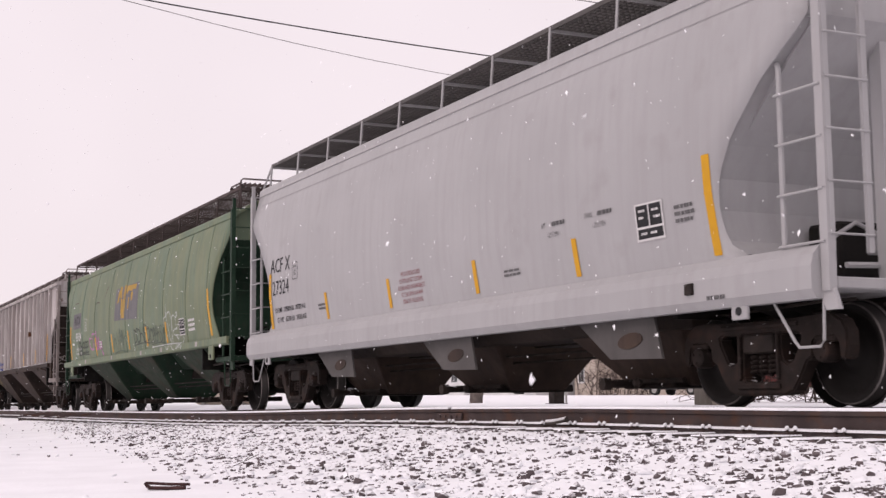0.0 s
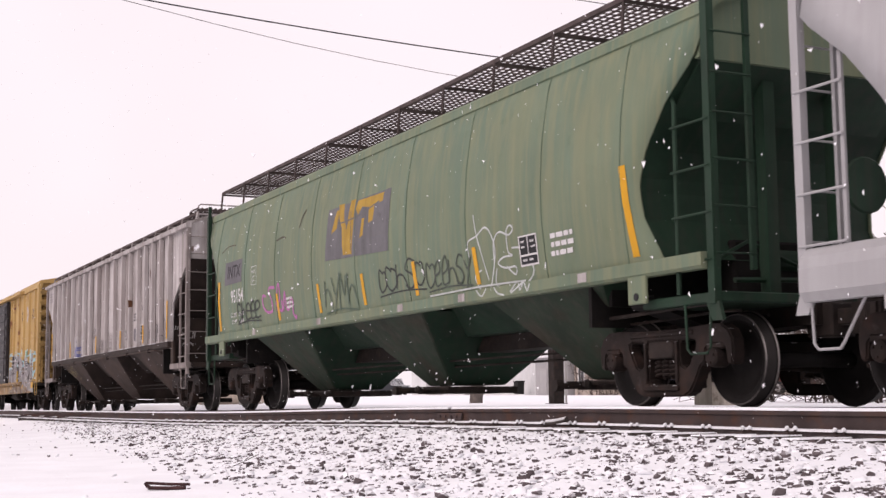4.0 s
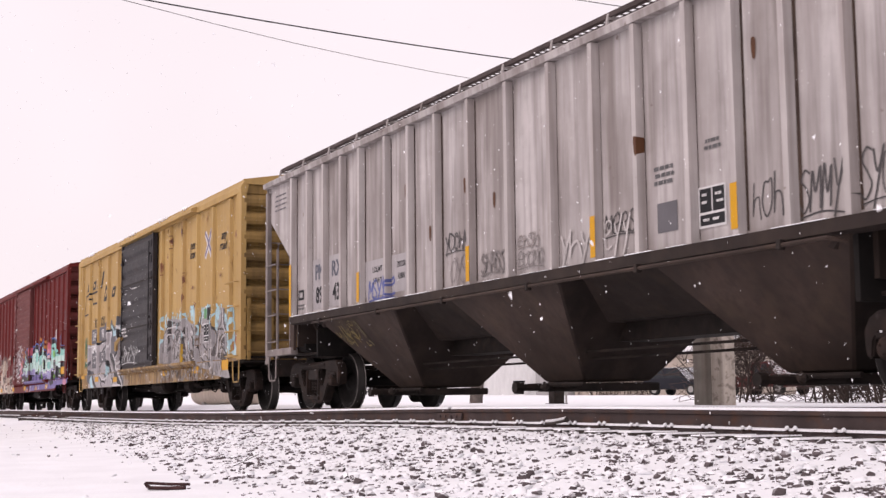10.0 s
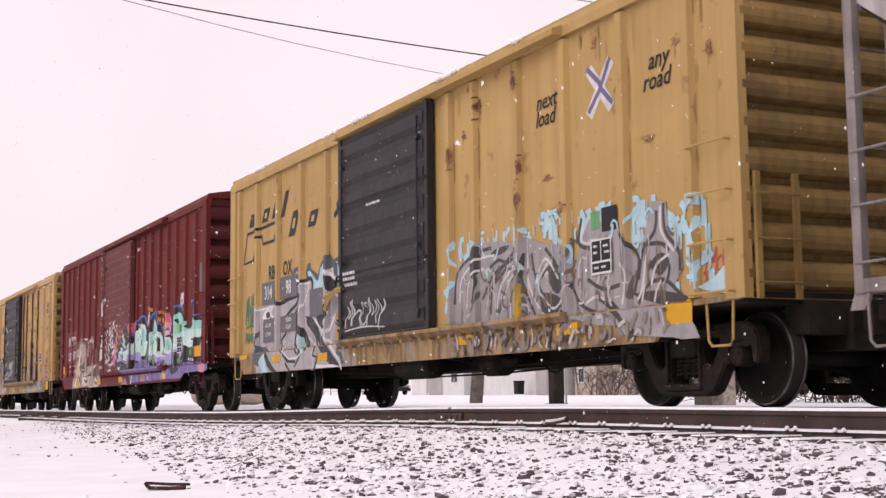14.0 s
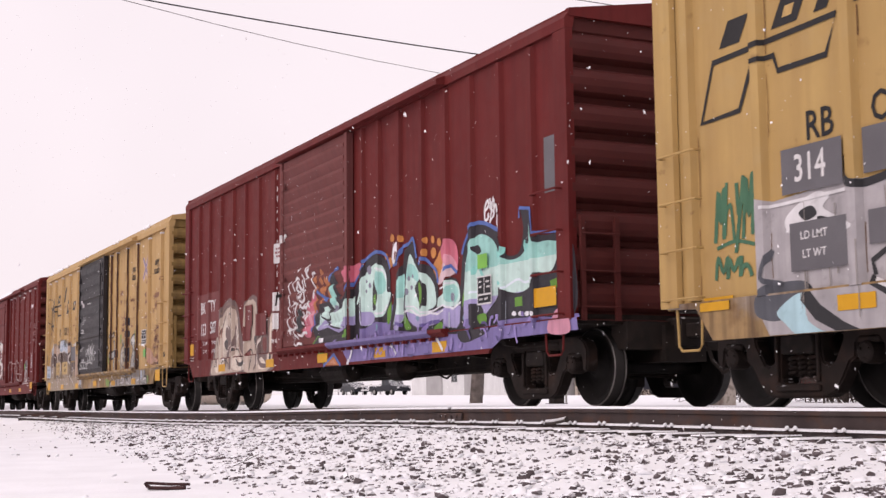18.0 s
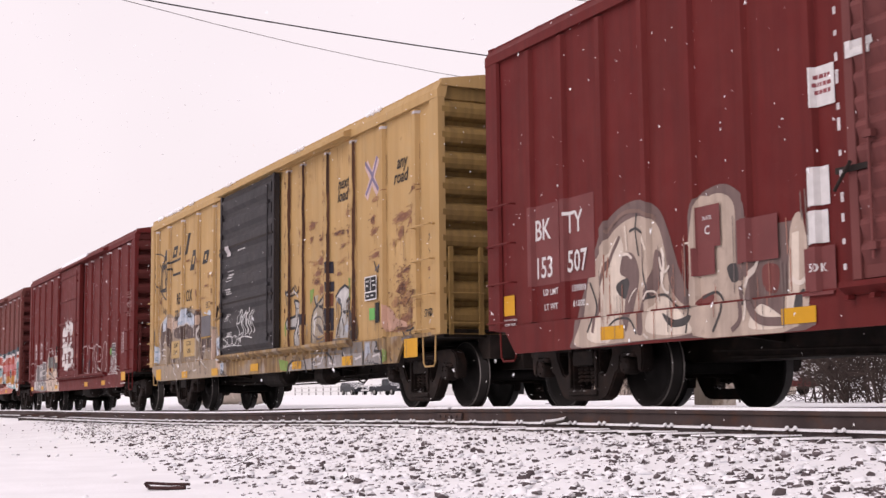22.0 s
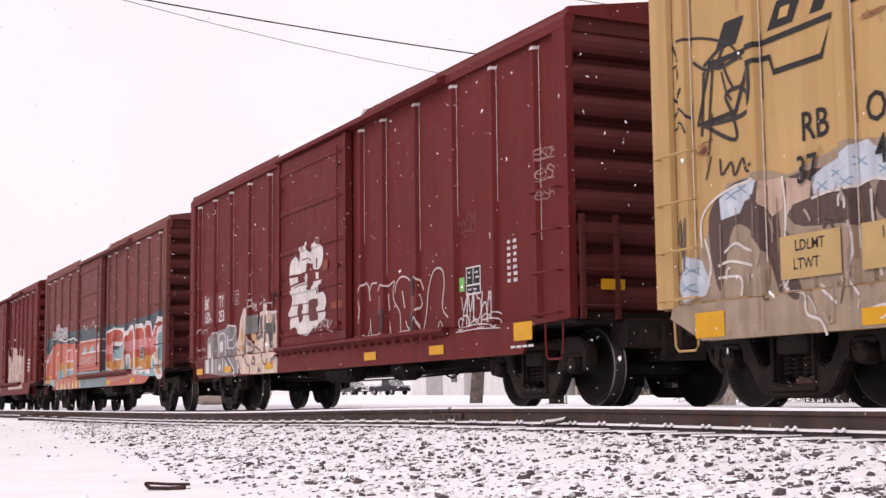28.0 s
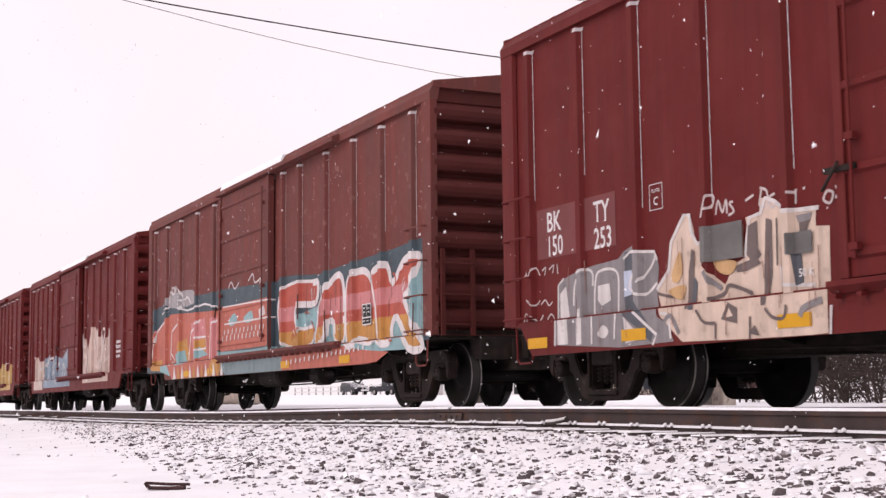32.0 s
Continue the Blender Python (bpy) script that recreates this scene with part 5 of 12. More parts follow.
def walkway(car, half, z, y0, y1, material, post_m, roof_at, spacing, sloped=False, bars_=12, pitch_=0.13, deep=0.022):
    """Roof walks on both sides, on short posts, and a raised slatted platform with a rail across each end."""
    for s_ in (-1, 1):
        bm = bmesh.new()
        a, b = sorted((s_ * y0, s_ * y1))
        n = bars_
        for i in range(n):
            y = a + (b - a) * i / (n - 1)
            box(bm, -half, half, y - 0.006, y + 0.006, z - deep, z)
        k = round(2 * half / pitch_)
        for i in range(k + 1):
            x = -half + 2 * half * i / k
            box(bm, x - 0.006, x + 0.006, a, b, z - deep, z - 0.006)
        deck = part("roof_walk", bm, material, car, "see-through steel roof walk")
        bm = bmesh.new()
        box(bm, -half, half, s_ * y0 - 0.014, s_ * y0 + 0.014, z - 0.05, z + 0.006)
        part("edge_bar", bm, material, deck)
        m = round(2 * half / spacing)
        for i in range(m + 1):
            x = -half + 2 * half * i / m
            bm = bmesh.new()
            rod(bm, [(x, s_ * (y0 + 0.012), z - 0.01), (x, s_ * (y0 + 0.05), roof_at(y0) - 0.03)], 0.02, 5)
            box(bm, x - 0.02, x + 0.02, a, b, z - 0.07, z - 0.036)
            part("bracket", bm, post_m, deck)
        for e in (-1, 1):
            if sloped:
                bm = bmesh.new()
                rod(bm, [(e * half, s_ * y0, z), (e * (half + 0.55), s_ * (y0 + 0.06), roof_at(y0) - 0.12)], 0.022, 6)
                rod(bm, [(e * half, s_ * y1, z), (e * (half + 0.4), s_ * y1, roof_at(y1) - 0.05)], 0.022, 6)
                part("sloped_brace", bm, post_m, deck)
    if sloped:
        return car
    for e in (1,):
        x0, x1 = sorted((e * (half - 0.62), e * (half + 0.02)))
        zz = z + 0.09
        bm = bmesh.new()
        for i in range(25):
            y = -y0 + 2 * y0 * i / 24
            box(bm, x0, x1, y - 0.012, y + 0.012, zz - 0.03, zz)
        pf = part("end_walk", bm, material, car, "slatted platform across the roof end")
        for x in (x0, x1):
            bm = bmesh.new()
            box(bm, x - 0.025, x + 0.025, -y0 - 0.02, y0 + 0.02, zz - 0.085, zz - 0.031)
            part("cross_beam", bm, material, pf)
        for s_ in (-1, 1):
            bm = bmesh.new()
            rod(bm, [(x1 if e > 0 else x0, s_ * y0, roof_at(y0) - 0.04), (x1 if e > 0 else x0, s_ * y0, zz + 0.03), (x1 if e > 0 else x0, s_ * (y0 - 0.05), zz + 0.07), (x1 if e > 0 else x0, s_ * 0.3, zz + 0.07), (x1 if e > 0 else x0, s_ * 0.25, zz)], 0.018, 6)
            part("grab_rail", bm, post_m, pf)
    return car


def hopper_end(car, half, cap_z, cap_x, low_x, low_z, w_, body, dark, platform_z, lad, zs, ladder_m, skew=0.0):
    """Slope sheets, end posts, ladders and platforms of a covered hopper's ends."""
    # The green car's hidden end parts get the painted recess shade.
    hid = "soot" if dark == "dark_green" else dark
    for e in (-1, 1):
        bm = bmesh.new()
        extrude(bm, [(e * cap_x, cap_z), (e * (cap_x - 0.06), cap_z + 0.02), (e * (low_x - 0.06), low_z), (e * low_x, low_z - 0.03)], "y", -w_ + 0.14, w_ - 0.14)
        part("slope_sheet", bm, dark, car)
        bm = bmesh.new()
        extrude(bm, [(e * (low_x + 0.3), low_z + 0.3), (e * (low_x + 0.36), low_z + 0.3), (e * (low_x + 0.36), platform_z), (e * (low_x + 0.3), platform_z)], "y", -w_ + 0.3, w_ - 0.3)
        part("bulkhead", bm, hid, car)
        # Plate added to close the sky gap through the car's end.
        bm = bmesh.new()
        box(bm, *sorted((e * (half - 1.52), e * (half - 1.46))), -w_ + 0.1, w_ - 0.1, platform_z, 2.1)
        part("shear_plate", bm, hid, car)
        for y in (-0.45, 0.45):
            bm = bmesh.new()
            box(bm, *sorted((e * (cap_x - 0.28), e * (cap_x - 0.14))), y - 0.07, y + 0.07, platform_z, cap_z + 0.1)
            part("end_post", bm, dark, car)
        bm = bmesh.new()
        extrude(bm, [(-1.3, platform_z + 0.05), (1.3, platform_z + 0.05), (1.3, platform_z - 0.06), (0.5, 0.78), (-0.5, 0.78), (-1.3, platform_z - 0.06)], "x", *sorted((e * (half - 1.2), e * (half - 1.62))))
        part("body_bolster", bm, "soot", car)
        # Cross plate added only to block light from behind the truck.
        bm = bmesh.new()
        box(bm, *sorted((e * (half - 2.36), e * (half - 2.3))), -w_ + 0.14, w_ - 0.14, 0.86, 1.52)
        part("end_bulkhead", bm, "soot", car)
        # Box added to block the bright gap above the platform.
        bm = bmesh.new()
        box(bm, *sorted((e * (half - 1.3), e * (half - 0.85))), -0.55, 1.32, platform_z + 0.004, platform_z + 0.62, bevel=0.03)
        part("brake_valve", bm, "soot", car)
        for y, z, r in ((-1.22, platform_z - 0.10, 0.022), (-0.95, platform_z - 0.16, 0.016), (-0.62, platform_z - 0.20, 0.02)):
            bm = bmesh.new()
            rod(bm, [(e * (half - 0.25), y, z), (e * (half - 0.6), y, z + 0.01), (e * (half - 1.9), y + 0.06, z - 0.02), (e * (half - 2.3), y + 0.1, z - 0.02)], r, 6)
            part("train_pipe", bm, "steel", car)
        bm = bmesh.new()
        lathe(bm, [(-0.45, 0.03), (-0.42, 0.15), (0.42, 0.15), (0.45, 0.03)], 14, axis="y", at=(e * (half - 0.95), 0.2, platform_z + 0.42))
        part("air_reservoir", bm, dark, car)
        bm = bmesh.new()
        lathe(bm, [(-0.02, 0.28), (0.0, 0.3), (0.02, 0.28)], 18, axis="x", at=(e * (half - 0.16), 0.62, platform_z + 1.15))
        part("brake_wheel", bm, dark, car)
        bm = bmesh.new()
        rod(bm, [(e * (half - 0.6), -1.0, platform_z + 0.35), (e * (half - 0.8), -0.4, platform_z + 0.6), (e * (half - 0.7), 0.3, platform_z + 0.3)], 0.022, 6)
        rod(bm, [(e * (half - 0.4), -0.9, platform_z + 0.15), (e * (half - 0.45), 0.9, platform_z + 0.2)], 0.03, 6)
        part("brake_pipe", bm, dark, car)
        bm = bmesh.new()
        box(bm, *sorted((e * (half - 1.3), e * half)), -w_ + 0.12, w_ - 0.12, platform_z - 0.10, platform_z, bevel=0.012)
        part("end_platform", bm, dark, car)
        for s_ in (-1, 1):
            y = s_ * (w_ - 0.06) if s_ < 0 else s_ * (w_ - 0.08)
            xs = sorted((e * lad[0], e * lad[1]))
            bm = bmesh.new()
            box(bm, *sorted((e * (lad[1] - 0.04), e * (lad[1] + 0.06))), y - 0.03, y + 0.05, platform_z - 0.12, cap_z + 0.55)
            part("corner_post", bm, ladder_m, car)
            bm = bmesh.new()
            extrude(bm, [(e * (lad[1] - 0.10), platform_z - 0.1), (e * (lad[1] + 0.08), platform_z - 0.1), (e * (lad[1] + 0.14), 0.80), (e * (lad[1] - 0.02), 0.80)], "y", y - 0.01, y + 0.03)
            part("post_foot", bm, ladder_m, car)
            bm = bmesh.new()
            kink = zs[-1] + 0.25
            rod(bm, [(e * lad[0], y, zs[0] - 0.3), (e * lad[0], y, kink), (e * (lad[0] - 0.06), y + 0.0, kink + 0.12)], 0.026, 6)
            l = part("ladder", bm, ladder_m, car)
            for z in zs:
                bm = bmesh.new()
                rod(bm, [(xs[0] - 0.03, y - 0.035, z), (xs[1] + 0.03, y - 0.035, z)], 0.013, 6)
                part("rung", bm, ladder_m, l)
            end_ladder(car, e * (lad[1] + 0.04), *sorted((y + 0.02 * -s_, y - s_ * 0.45)), [z + 0.06 for z in zs] + [zs[-1] + 0.45, zs[-1] + 0.85, zs[-1] + 1.22], ladder_m)
            stirrup(car, e * (lad[1] - 0.25), y, platform_z - 0.1, 0.5, ladder_m, 0.36, skew=-e * skew)


def round_hopper(label, x, half, body, table, ends, sill, bays, roof_z, dark, seams=(), sill_m=None, walk_z=4.5, walk_m="steel", walk_post="grey", ladder_m=None, lad=(7.85, 8.4), plates=False, platform=1.08, lug=(1.135, 0.12, 0.115)):
    """A centre-flow covered hopper with rounded sides."""
    car = thing("covered_hopper", label, "covered hopper", "cars of the freight train", pose(x, YC, 0))
    surface = {"x": [], "z": [q[0] for q in table] + [q[0] for q in sill[1:]], "depth": lambda px, pz: along(table, pz) if pz >= table[-1][0] else along(sill, pz)}
    ztop, zlow = table[0][0], table[-1][0]
    for s_ in (-1, 1):
        bm = bmesh.new()
        nz, nx = 22, 36
        layers = []
        for inset in (0.0, 0.02):
            rows_ = []
            for j in range(nz + 1):
                z = ztop + (zlow - ztop) * j / nz
                e = along(ends, z)
                rows_.append([bm.verts.new((-e + 2 * e * i / nx, s_ * (along(table, z) - inset), z)) for i in range(nx + 1)])
            for a, b in zip(rows_, rows_[1:]):
                for i in range(nx):
                    bm.faces.new((a[i], a[i + 1], b[i + 1], b[i]))
            layers.append(rows_)
        for col in (0, nx):
            for j in range(nz):
                bm.faces.new((layers[0][j][col], layers[0][j + 1][col], layers[1][j + 1][col], layers[1][j][col]))
        bmesh.ops.recalc_face_normals(bm, faces=bm.faces[:])
        wall = part("side_sheet", bm, body, car, smooth=True)
        for q in seams:
            bm = bmesh.new()
            pts = [(q, s_ * (along(table, z) + 0.002), z) for z in [ztop - (ztop - zlow) * j / 14 for j in range(15)]]
            rod(bm, pts, 0.008, 5)
            part("weld_seam", bm, "green_seam", wall)
        # sill
        bm = bmesh.new()
        prof = [(s_ * v, z) for z, v in sill] + [(s_ * (v - 0.12), z) for z, v in sill[::-1]]
        extrude(bm, prof, "x", -half + 0.1, half - 0.1)
        part("side_sill", bm, sill_m or body, car, smooth=False)
        # eave bar
        bm = bmesh.new()
        wt = table[0][1]
        extrude(bm, [(s_ * (wt - 0.03), ztop + 0.11), (s_ * (wt + 0.03), ztop + 0.06), (s_ * (wt + 0.045), ztop - 0.05), (s_ * (wt + 0.01), ztop - 0.07), (s_ * (wt - 0.03), ztop)], "x", -along(ends, ztop) - 0.02, along(ends, ztop) + 0.02)
        part("eave_bar", bm, body, car)
        for e_ in (-1, 1):
            a, low_ = e_ * (half - lug[0]), sill[-1][0] - lug[1]
            bm = bmesh.new()
            box(bm, a - lug[2], a + lug[2], *sorted((s_ * 1.48, s_ * 1.52)), low_, sill[-1][0] + 0.02, bevel=0.01)
            lg = part("jacking_lug", bm, body, car)
            bm = bmesh.new()
            lathe(bm, [(-0.03, 0.04), (0.03, 0.04)], 12, at=(a, s_ * 1.50, low_ + 0.075))
            part("lug_hole", bm, "black", lg)
    wt = table[0][1]

    def roof_at(y):
        return ztop + 0.03 + (roof_z - ztop) * (1 - (y / wt) ** 2)

    bm = bmesh.new()
    ysr = [-wt + 2 * wt * i / 12 for i in range(13)]
    e = along(ends, ztop)
    extrude(bm, [(y, roof_at(y)) for y in ysr] + [(y, roof_at(y) - 0.06) for y in ysr[::-1]], "x", -e, e)
    part("roof", bm, body, car)
    for e_ in (-1, 1):
        bm = bmesh.new()
        extrude(bm, [(y, roof_at(y) - 0.03) for y in ysr] + [(along(table, 3.36) - 0.04, 3.36), (-along(table, 3.36) + 0.04, 3.36)], "x", e_ * (along(ends, 3.6) - 0.10), e_ * (along(ends, 3.6) - 0.03))
        part("end_cap", bm, body, car)
    # The green car's end sheets use a darker copy that paints their shade.
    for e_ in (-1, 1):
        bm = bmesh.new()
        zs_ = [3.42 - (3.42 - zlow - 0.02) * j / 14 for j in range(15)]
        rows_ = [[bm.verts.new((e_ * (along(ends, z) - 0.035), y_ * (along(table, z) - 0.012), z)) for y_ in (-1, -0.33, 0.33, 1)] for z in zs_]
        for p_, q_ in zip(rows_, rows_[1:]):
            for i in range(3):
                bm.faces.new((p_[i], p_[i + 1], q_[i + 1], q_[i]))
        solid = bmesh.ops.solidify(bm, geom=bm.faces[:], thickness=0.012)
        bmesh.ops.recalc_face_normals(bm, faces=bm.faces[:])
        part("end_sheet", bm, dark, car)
    for i in range(8):
        bm = bmesh.new()
        xx = -e * 0.8 + e * 1.6 * i / 7
        box(bm, xx - 0.5, xx + 0.5, -0.3, 0.3, roof_z + 0.03, roof_z + 0.12, bevel=0.03)
        part("hatch", bm, body, car)
    walkway(car, along(ends, ztop) - (0.35 if plates else 0.2), walk_z, 1.21, 0.10, walk_m, walk_post, roof_at, 1.5, plates, *((15, 0.1, 0.035) if plates else ()))
    hopper_end(car, half, 3.38, along(ends, 3.4), half - 2.5, 1.35, 1.5, body, dark, platform, lad, [1.38, 1.83, 2.28, 2.73], ladder_m or body, 0.3 if plates else 0.0)
    for cx in bays:
        if plates:
            bm = bmesh.new()
            bay_mesh(bm, cx - 1.15, 1.25, 0.58, sill[-1][0] + 0.08, 0.22, 0.95, 0.42, shift=0.23)
            b_ = part("hopper_bay", bm, "umber", car)
            bm = bmesh.new()
            extrude(bm, [(cx - 1.15, sill[-1][0] + 0.03), (cx + 0.32, sill[-1][0] + 0.03), (cx + 0.46, 0.48), (cx - 0.48, 0.50)], "y", -1.38, -1.35)
            p_ = part("gusset_plate", bm, "gusset_grey", car)
            bm = bmesh.new()
            extrude(bm, [(cx - 0.10 + 0.22 * math.cos(a) + 0.06 * math.sin(a), 0.68 + 0.085 * math.sin(a)) for a in [k * math.pi / 7 for k in range(14)]], "y", -1.39, -1.375)
            part("gusset_slot", bm, "umber", p_)
        else:
            bm = bmesh.new()
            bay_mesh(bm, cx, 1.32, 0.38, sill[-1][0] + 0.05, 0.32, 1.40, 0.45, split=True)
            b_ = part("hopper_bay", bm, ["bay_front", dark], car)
        put("outlet_gate", shared("outlet", outlet_mesh, "steel"), b_, pose(cx - (0.92 if plates else 0), 0, 0.30))
    bm = bmesh.new()
    if plates:
        bay_mesh(bm, 0, half - 2.3, half - 2.7, sill[-1][0] + 0.35, sill[-1][0] - 0.10, 1.3, 0.9)
    else:
        bay_mesh(bm, 0, half - 2.2, half - 3.2, sill[-1][0] + 0.35, sill[-1][0] - 0.30, 1.2, 0.5)
    # On the plated car the brown belly also paints the sill's shade.
    part("belly", bm, "brown" if plates else dark, car)
    bm = bmesh.new()
    box(bm, -half, half, -0.24, 0.24, 0.78, 1.1)
    part("centre_sill", bm, "steel", car)
    for y, z in ((-0.62, 0.66), (-0.5, 0.58)):
        bm = bmesh.new()
        rod(bm, [(-half + 3, y, z), (half - 3, y, z)], 0.016, 5)
        part("brake_rod", bm, "steel", car)
    truck(car, half - 1.41)
    truck(car, -half + 1.42)
    coupler(car, half, 0.0)
    return car, surface


def ribbed_hopper(label, x, half, body, ribs, w_=1.5):
    """A three-bay covered hopper with flat, ribbed sides."""
    car = thing("covered_hopper", label, "covered hopper", "cars of the freight train", pose(x, YC, 0))
    panel, top, low = w_ - 0.10, 4.02, 1.56

    def depth(px, pz):
        for q in ribs:
            if abs(px - q) < 0.042:
                return w_
        return panel

    cuts = []
    for q in ribs:
        cuts += [q - 0.046, q - 0.038, q + 0.038, q + 0.046]
    surface = {"x": cuts, "z": [], "depth": depth}
    for s_ in (-1, 1):
        bm = bmesh.new()
        extrude(bm, [(-half + 0.02, top), (-half + 0.02, 3.40), (-half + 1.38, 2.42), (-half + 1.42, low), (half - 1.42, low), (half - 1.38, 2.42), (half - 0.02, 3.40), (half - 0.02, top)],
                "y", *sorted((s_ * panel, s_ * (panel - 0.03))))
        wall = part("side_sheet", bm, body, car)
        me = shared("hopper_rib", lambda b: extrude(b, [(-0.043, 0), (-0.038, -0.10), (0.038, -0.10), (0.043, 0)], "z", low, top - 0.06), "rib_pale")
        for q in ribs:
            put("rib", me, wall, pose(q, s_ * panel, 0, 0, 0, 0 if s_ < 0 else 180))
        bm = bmesh.new()
        extrude(bm, [(s_ * (panel - 0.03), top - 0.05), (s_ * (w_ + 0.01), top - 0.05), (s_ * (w_ + 0.02), top + 0.03), (s_ * (w_ - 0.06), top + 0.08), (s_ * (panel - 0.03), top + 0.08)], "x", -half - 0.02, half + 0.02)
        part("eave_bar", bm, body, car)
        bm = bmesh.new()
        extrude(bm, [(s_ * (panel - 0.06), low - 0.002), (s_ * (w_ + 0.01), low - 0.002), (s_ * (w_ + 0.01), low - 0.12), (s_ * (panel - 0.06), low - 0.14)], "x", -half + 1.4, half - 1.4)
        sl = part("side_sill", bm, "brown", car)
        rng, xx = random.Random(17), -half + 1.45
        while xx < half - 1.6:
            l = rng.uniform(0.15, 0.75)
            bm = bmesh.new()
            box(bm, xx, min(xx + l, half - 1.42), *sorted((s_ * (panel + 0.02 * rng.random() + 0.01), s_ * (w_ + 0.012))), low, low + rng.uniform(0.004, 0.012))
            part("snow_ledge", bm, "snow", sl, "thin snow lying on the ledge")
            xx += l + rng.uniform(0.05, 0.6)
        for e in (-1, 1):
            bm = bmesh.new()
            extrude(bm, [(e * (half - 1.42), low - 0.004), (e * (half - 1.22), low - 0.004), (e * (half - 1.18), 1.0), (e * (half - 1.38), 1.0)], "y", *sorted((s_ * (panel - 0.02), s_ * (panel + 0.03))))
            part("jacking_post", bm, "umber", car)
            bm = bmesh.new()
            box(bm, *sorted((e * (half - 1.35), e * half)), *sorted((s_ * (w_ - 0.16), s_ * (w_ - 0.03))), 0.93, 1.05, bevel=0.01)
            part("end_sill", bm, "ladder_grey", car)

    def roof_at(y):
        return top + 0.06 + 0.30 * (1 - (y / w_) ** 2)

    ysr = [-w_ + 0.06 + 2 * (w_ - 0.06) * i / 12 for i in range(13)]
    bm = bmesh.new()
    extrude(bm, [(y, roof_at(y)) for y in ysr] + [(y, roof_at(y) - 0.06) for y in ysr[::-1]], "x", -half + 0.02, half - 0.02)
    part("roof", bm, body, car)
    for e_ in (-1, 1):
        bm = bmesh.new()
        extrude(bm, [(y, roof_at(y) - 0.03) for y in ysr] + [(panel - 0.04, 3.30), (-panel + 0.04, 3.30)], "x", e_ * (half - 0.10), e_ * (half - 0.04))
        part("end_cap", bm, body, car)
    for i in range(8):
        bm = bmesh.new()
        xx = -6.2 + 12.4 * i / 7
        box(bm, xx - 0.5, xx + 0.5, -0.3, 0.3, top + 0.36, top + 0.46, bevel=0.03)
        part("hatch", bm, body, car)
    walkway(car, half - 0.1, 4.34, 1.2, 0.10, "walk_brown", "dirty", roof_at, 1.2)
    hopper_end(car, half, 3.34, half - 0.06, half - 2.6, 1.35, w_, body, "brown", 1.05, (half - 0.58, half - 0.06), [1.18, 1.65, 2.1, 2.55], "ladder_grey")
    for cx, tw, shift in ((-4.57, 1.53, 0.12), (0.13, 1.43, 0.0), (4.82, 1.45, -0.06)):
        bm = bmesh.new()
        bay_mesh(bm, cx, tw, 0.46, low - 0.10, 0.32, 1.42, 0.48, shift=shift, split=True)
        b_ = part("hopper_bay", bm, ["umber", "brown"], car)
        put("outlet_gate", shared("outlet", outlet_mesh, "steel"), b_, pose(cx + shift, 0, 0.30))
    bm = bmesh.new()
    rod(bm, [(-6.15, -w_ + 0.1, 1.30), (-6.05, -w_ - 0.02, 1.40), (-3.4, -w_ - 0.02, 1.405), (1.0, -w_ - 0.02, 1.41), (6.1, -w_ - 0.02, 1.40), (6.2, -w_ + 0.1, 1.36)], 0.021, 6)
    pipe = part("train_pipe", bm, "umber", car, "long brown pipe under the sill")
    for xx in (-5.7, -3.4, -1.2, 1.05, 3.3, 5.5):
        bm = bmesh.new()
        box(bm, xx - 0.03, xx + 0.03, -w_ - 0.05, -w_ + 0.02, 1.36, 1.45, bevel=0.008)
        part("clamp", bm, "steel", pipe)
    bm = bmesh.new()
    for pts in (((-1.30, 1.90), (-1.33, 1.82)), ((-1.25, 1.90), (-1.27, 1.83)), ((-1.08, 1.88), (-1.18, 1.86), (-1.16, 1.75), (-1.05, 1.72), (-1.08, 1.62), (-1.20, 1.64)), ((-0.98, 1.80), (-1.02, 1.66), (-0.92, 1.64), (-0.90, 1.78), (-0.98, 1.80)),
                ((-0.86, 1.78), (-0.88, 1.64)), ((-1.15, 1.50), (-1.05, 1.56), (-0.95, 1.52), (-0.90, 1.47))):
        rod(bm, [(half - 1.457, y, z) for y, z in pts], 0.013, 4)
    part("graffiti", bm, "faded_chalk", car, "white scrawl on the end plate")
    bm = bmesh.new()
    bay_mesh(bm, 0, half - 2.2, half - 3.2, low, 1.0, 1.2, 0.5)
    part("belly", bm, "brown", car)
    bm = bmesh.new()
    box(bm, -half, half, -0.24, 0.24, 0.78, 1.1)
    part("centre_sill", bm, "steel", car)
    for y, z in ((-0.62, 0.66), (-0.5, 0.58)):
        bm = bmesh.new()
        rod(bm, [(-half + 3, y, z), (half - 3, y, z)], 0.016, 5)
        part("brake_rod", bm, "steel", car)
    truck(car, half - 1.41)
    truck(car, -half + 1.42)
    coupler(car, half, 0.0)
    return car, surface


M["faded_chalk"] = mat("faded_chalk_paint", (0.30, 0.285, 0.28), 0.8, scale=10, contrast=0.3, bump=0)
M["pale_patch"] = mat("pale_patch_paint", (0.36, 0.34, 0.345), 0.65, scale=2, contrast=0.12, streak=(0.24, 0.22, 0.215), streak_amount=0.5)
M["walk_brown"] = mat("rusty_grating", (0.075, 0.058, 0.056), 0.8, 0.1, scale=4, contrast=0.35)
M["green_seam"] = mat("green_weld", (0.105, 0.15, 0.105), 0.65, scale=2, contrast=0.3)
M["crease"] = mat("shaded_grey_paint", (0.28, 0.275, 0.28), 0.6, scale=2, contrast=0.1)
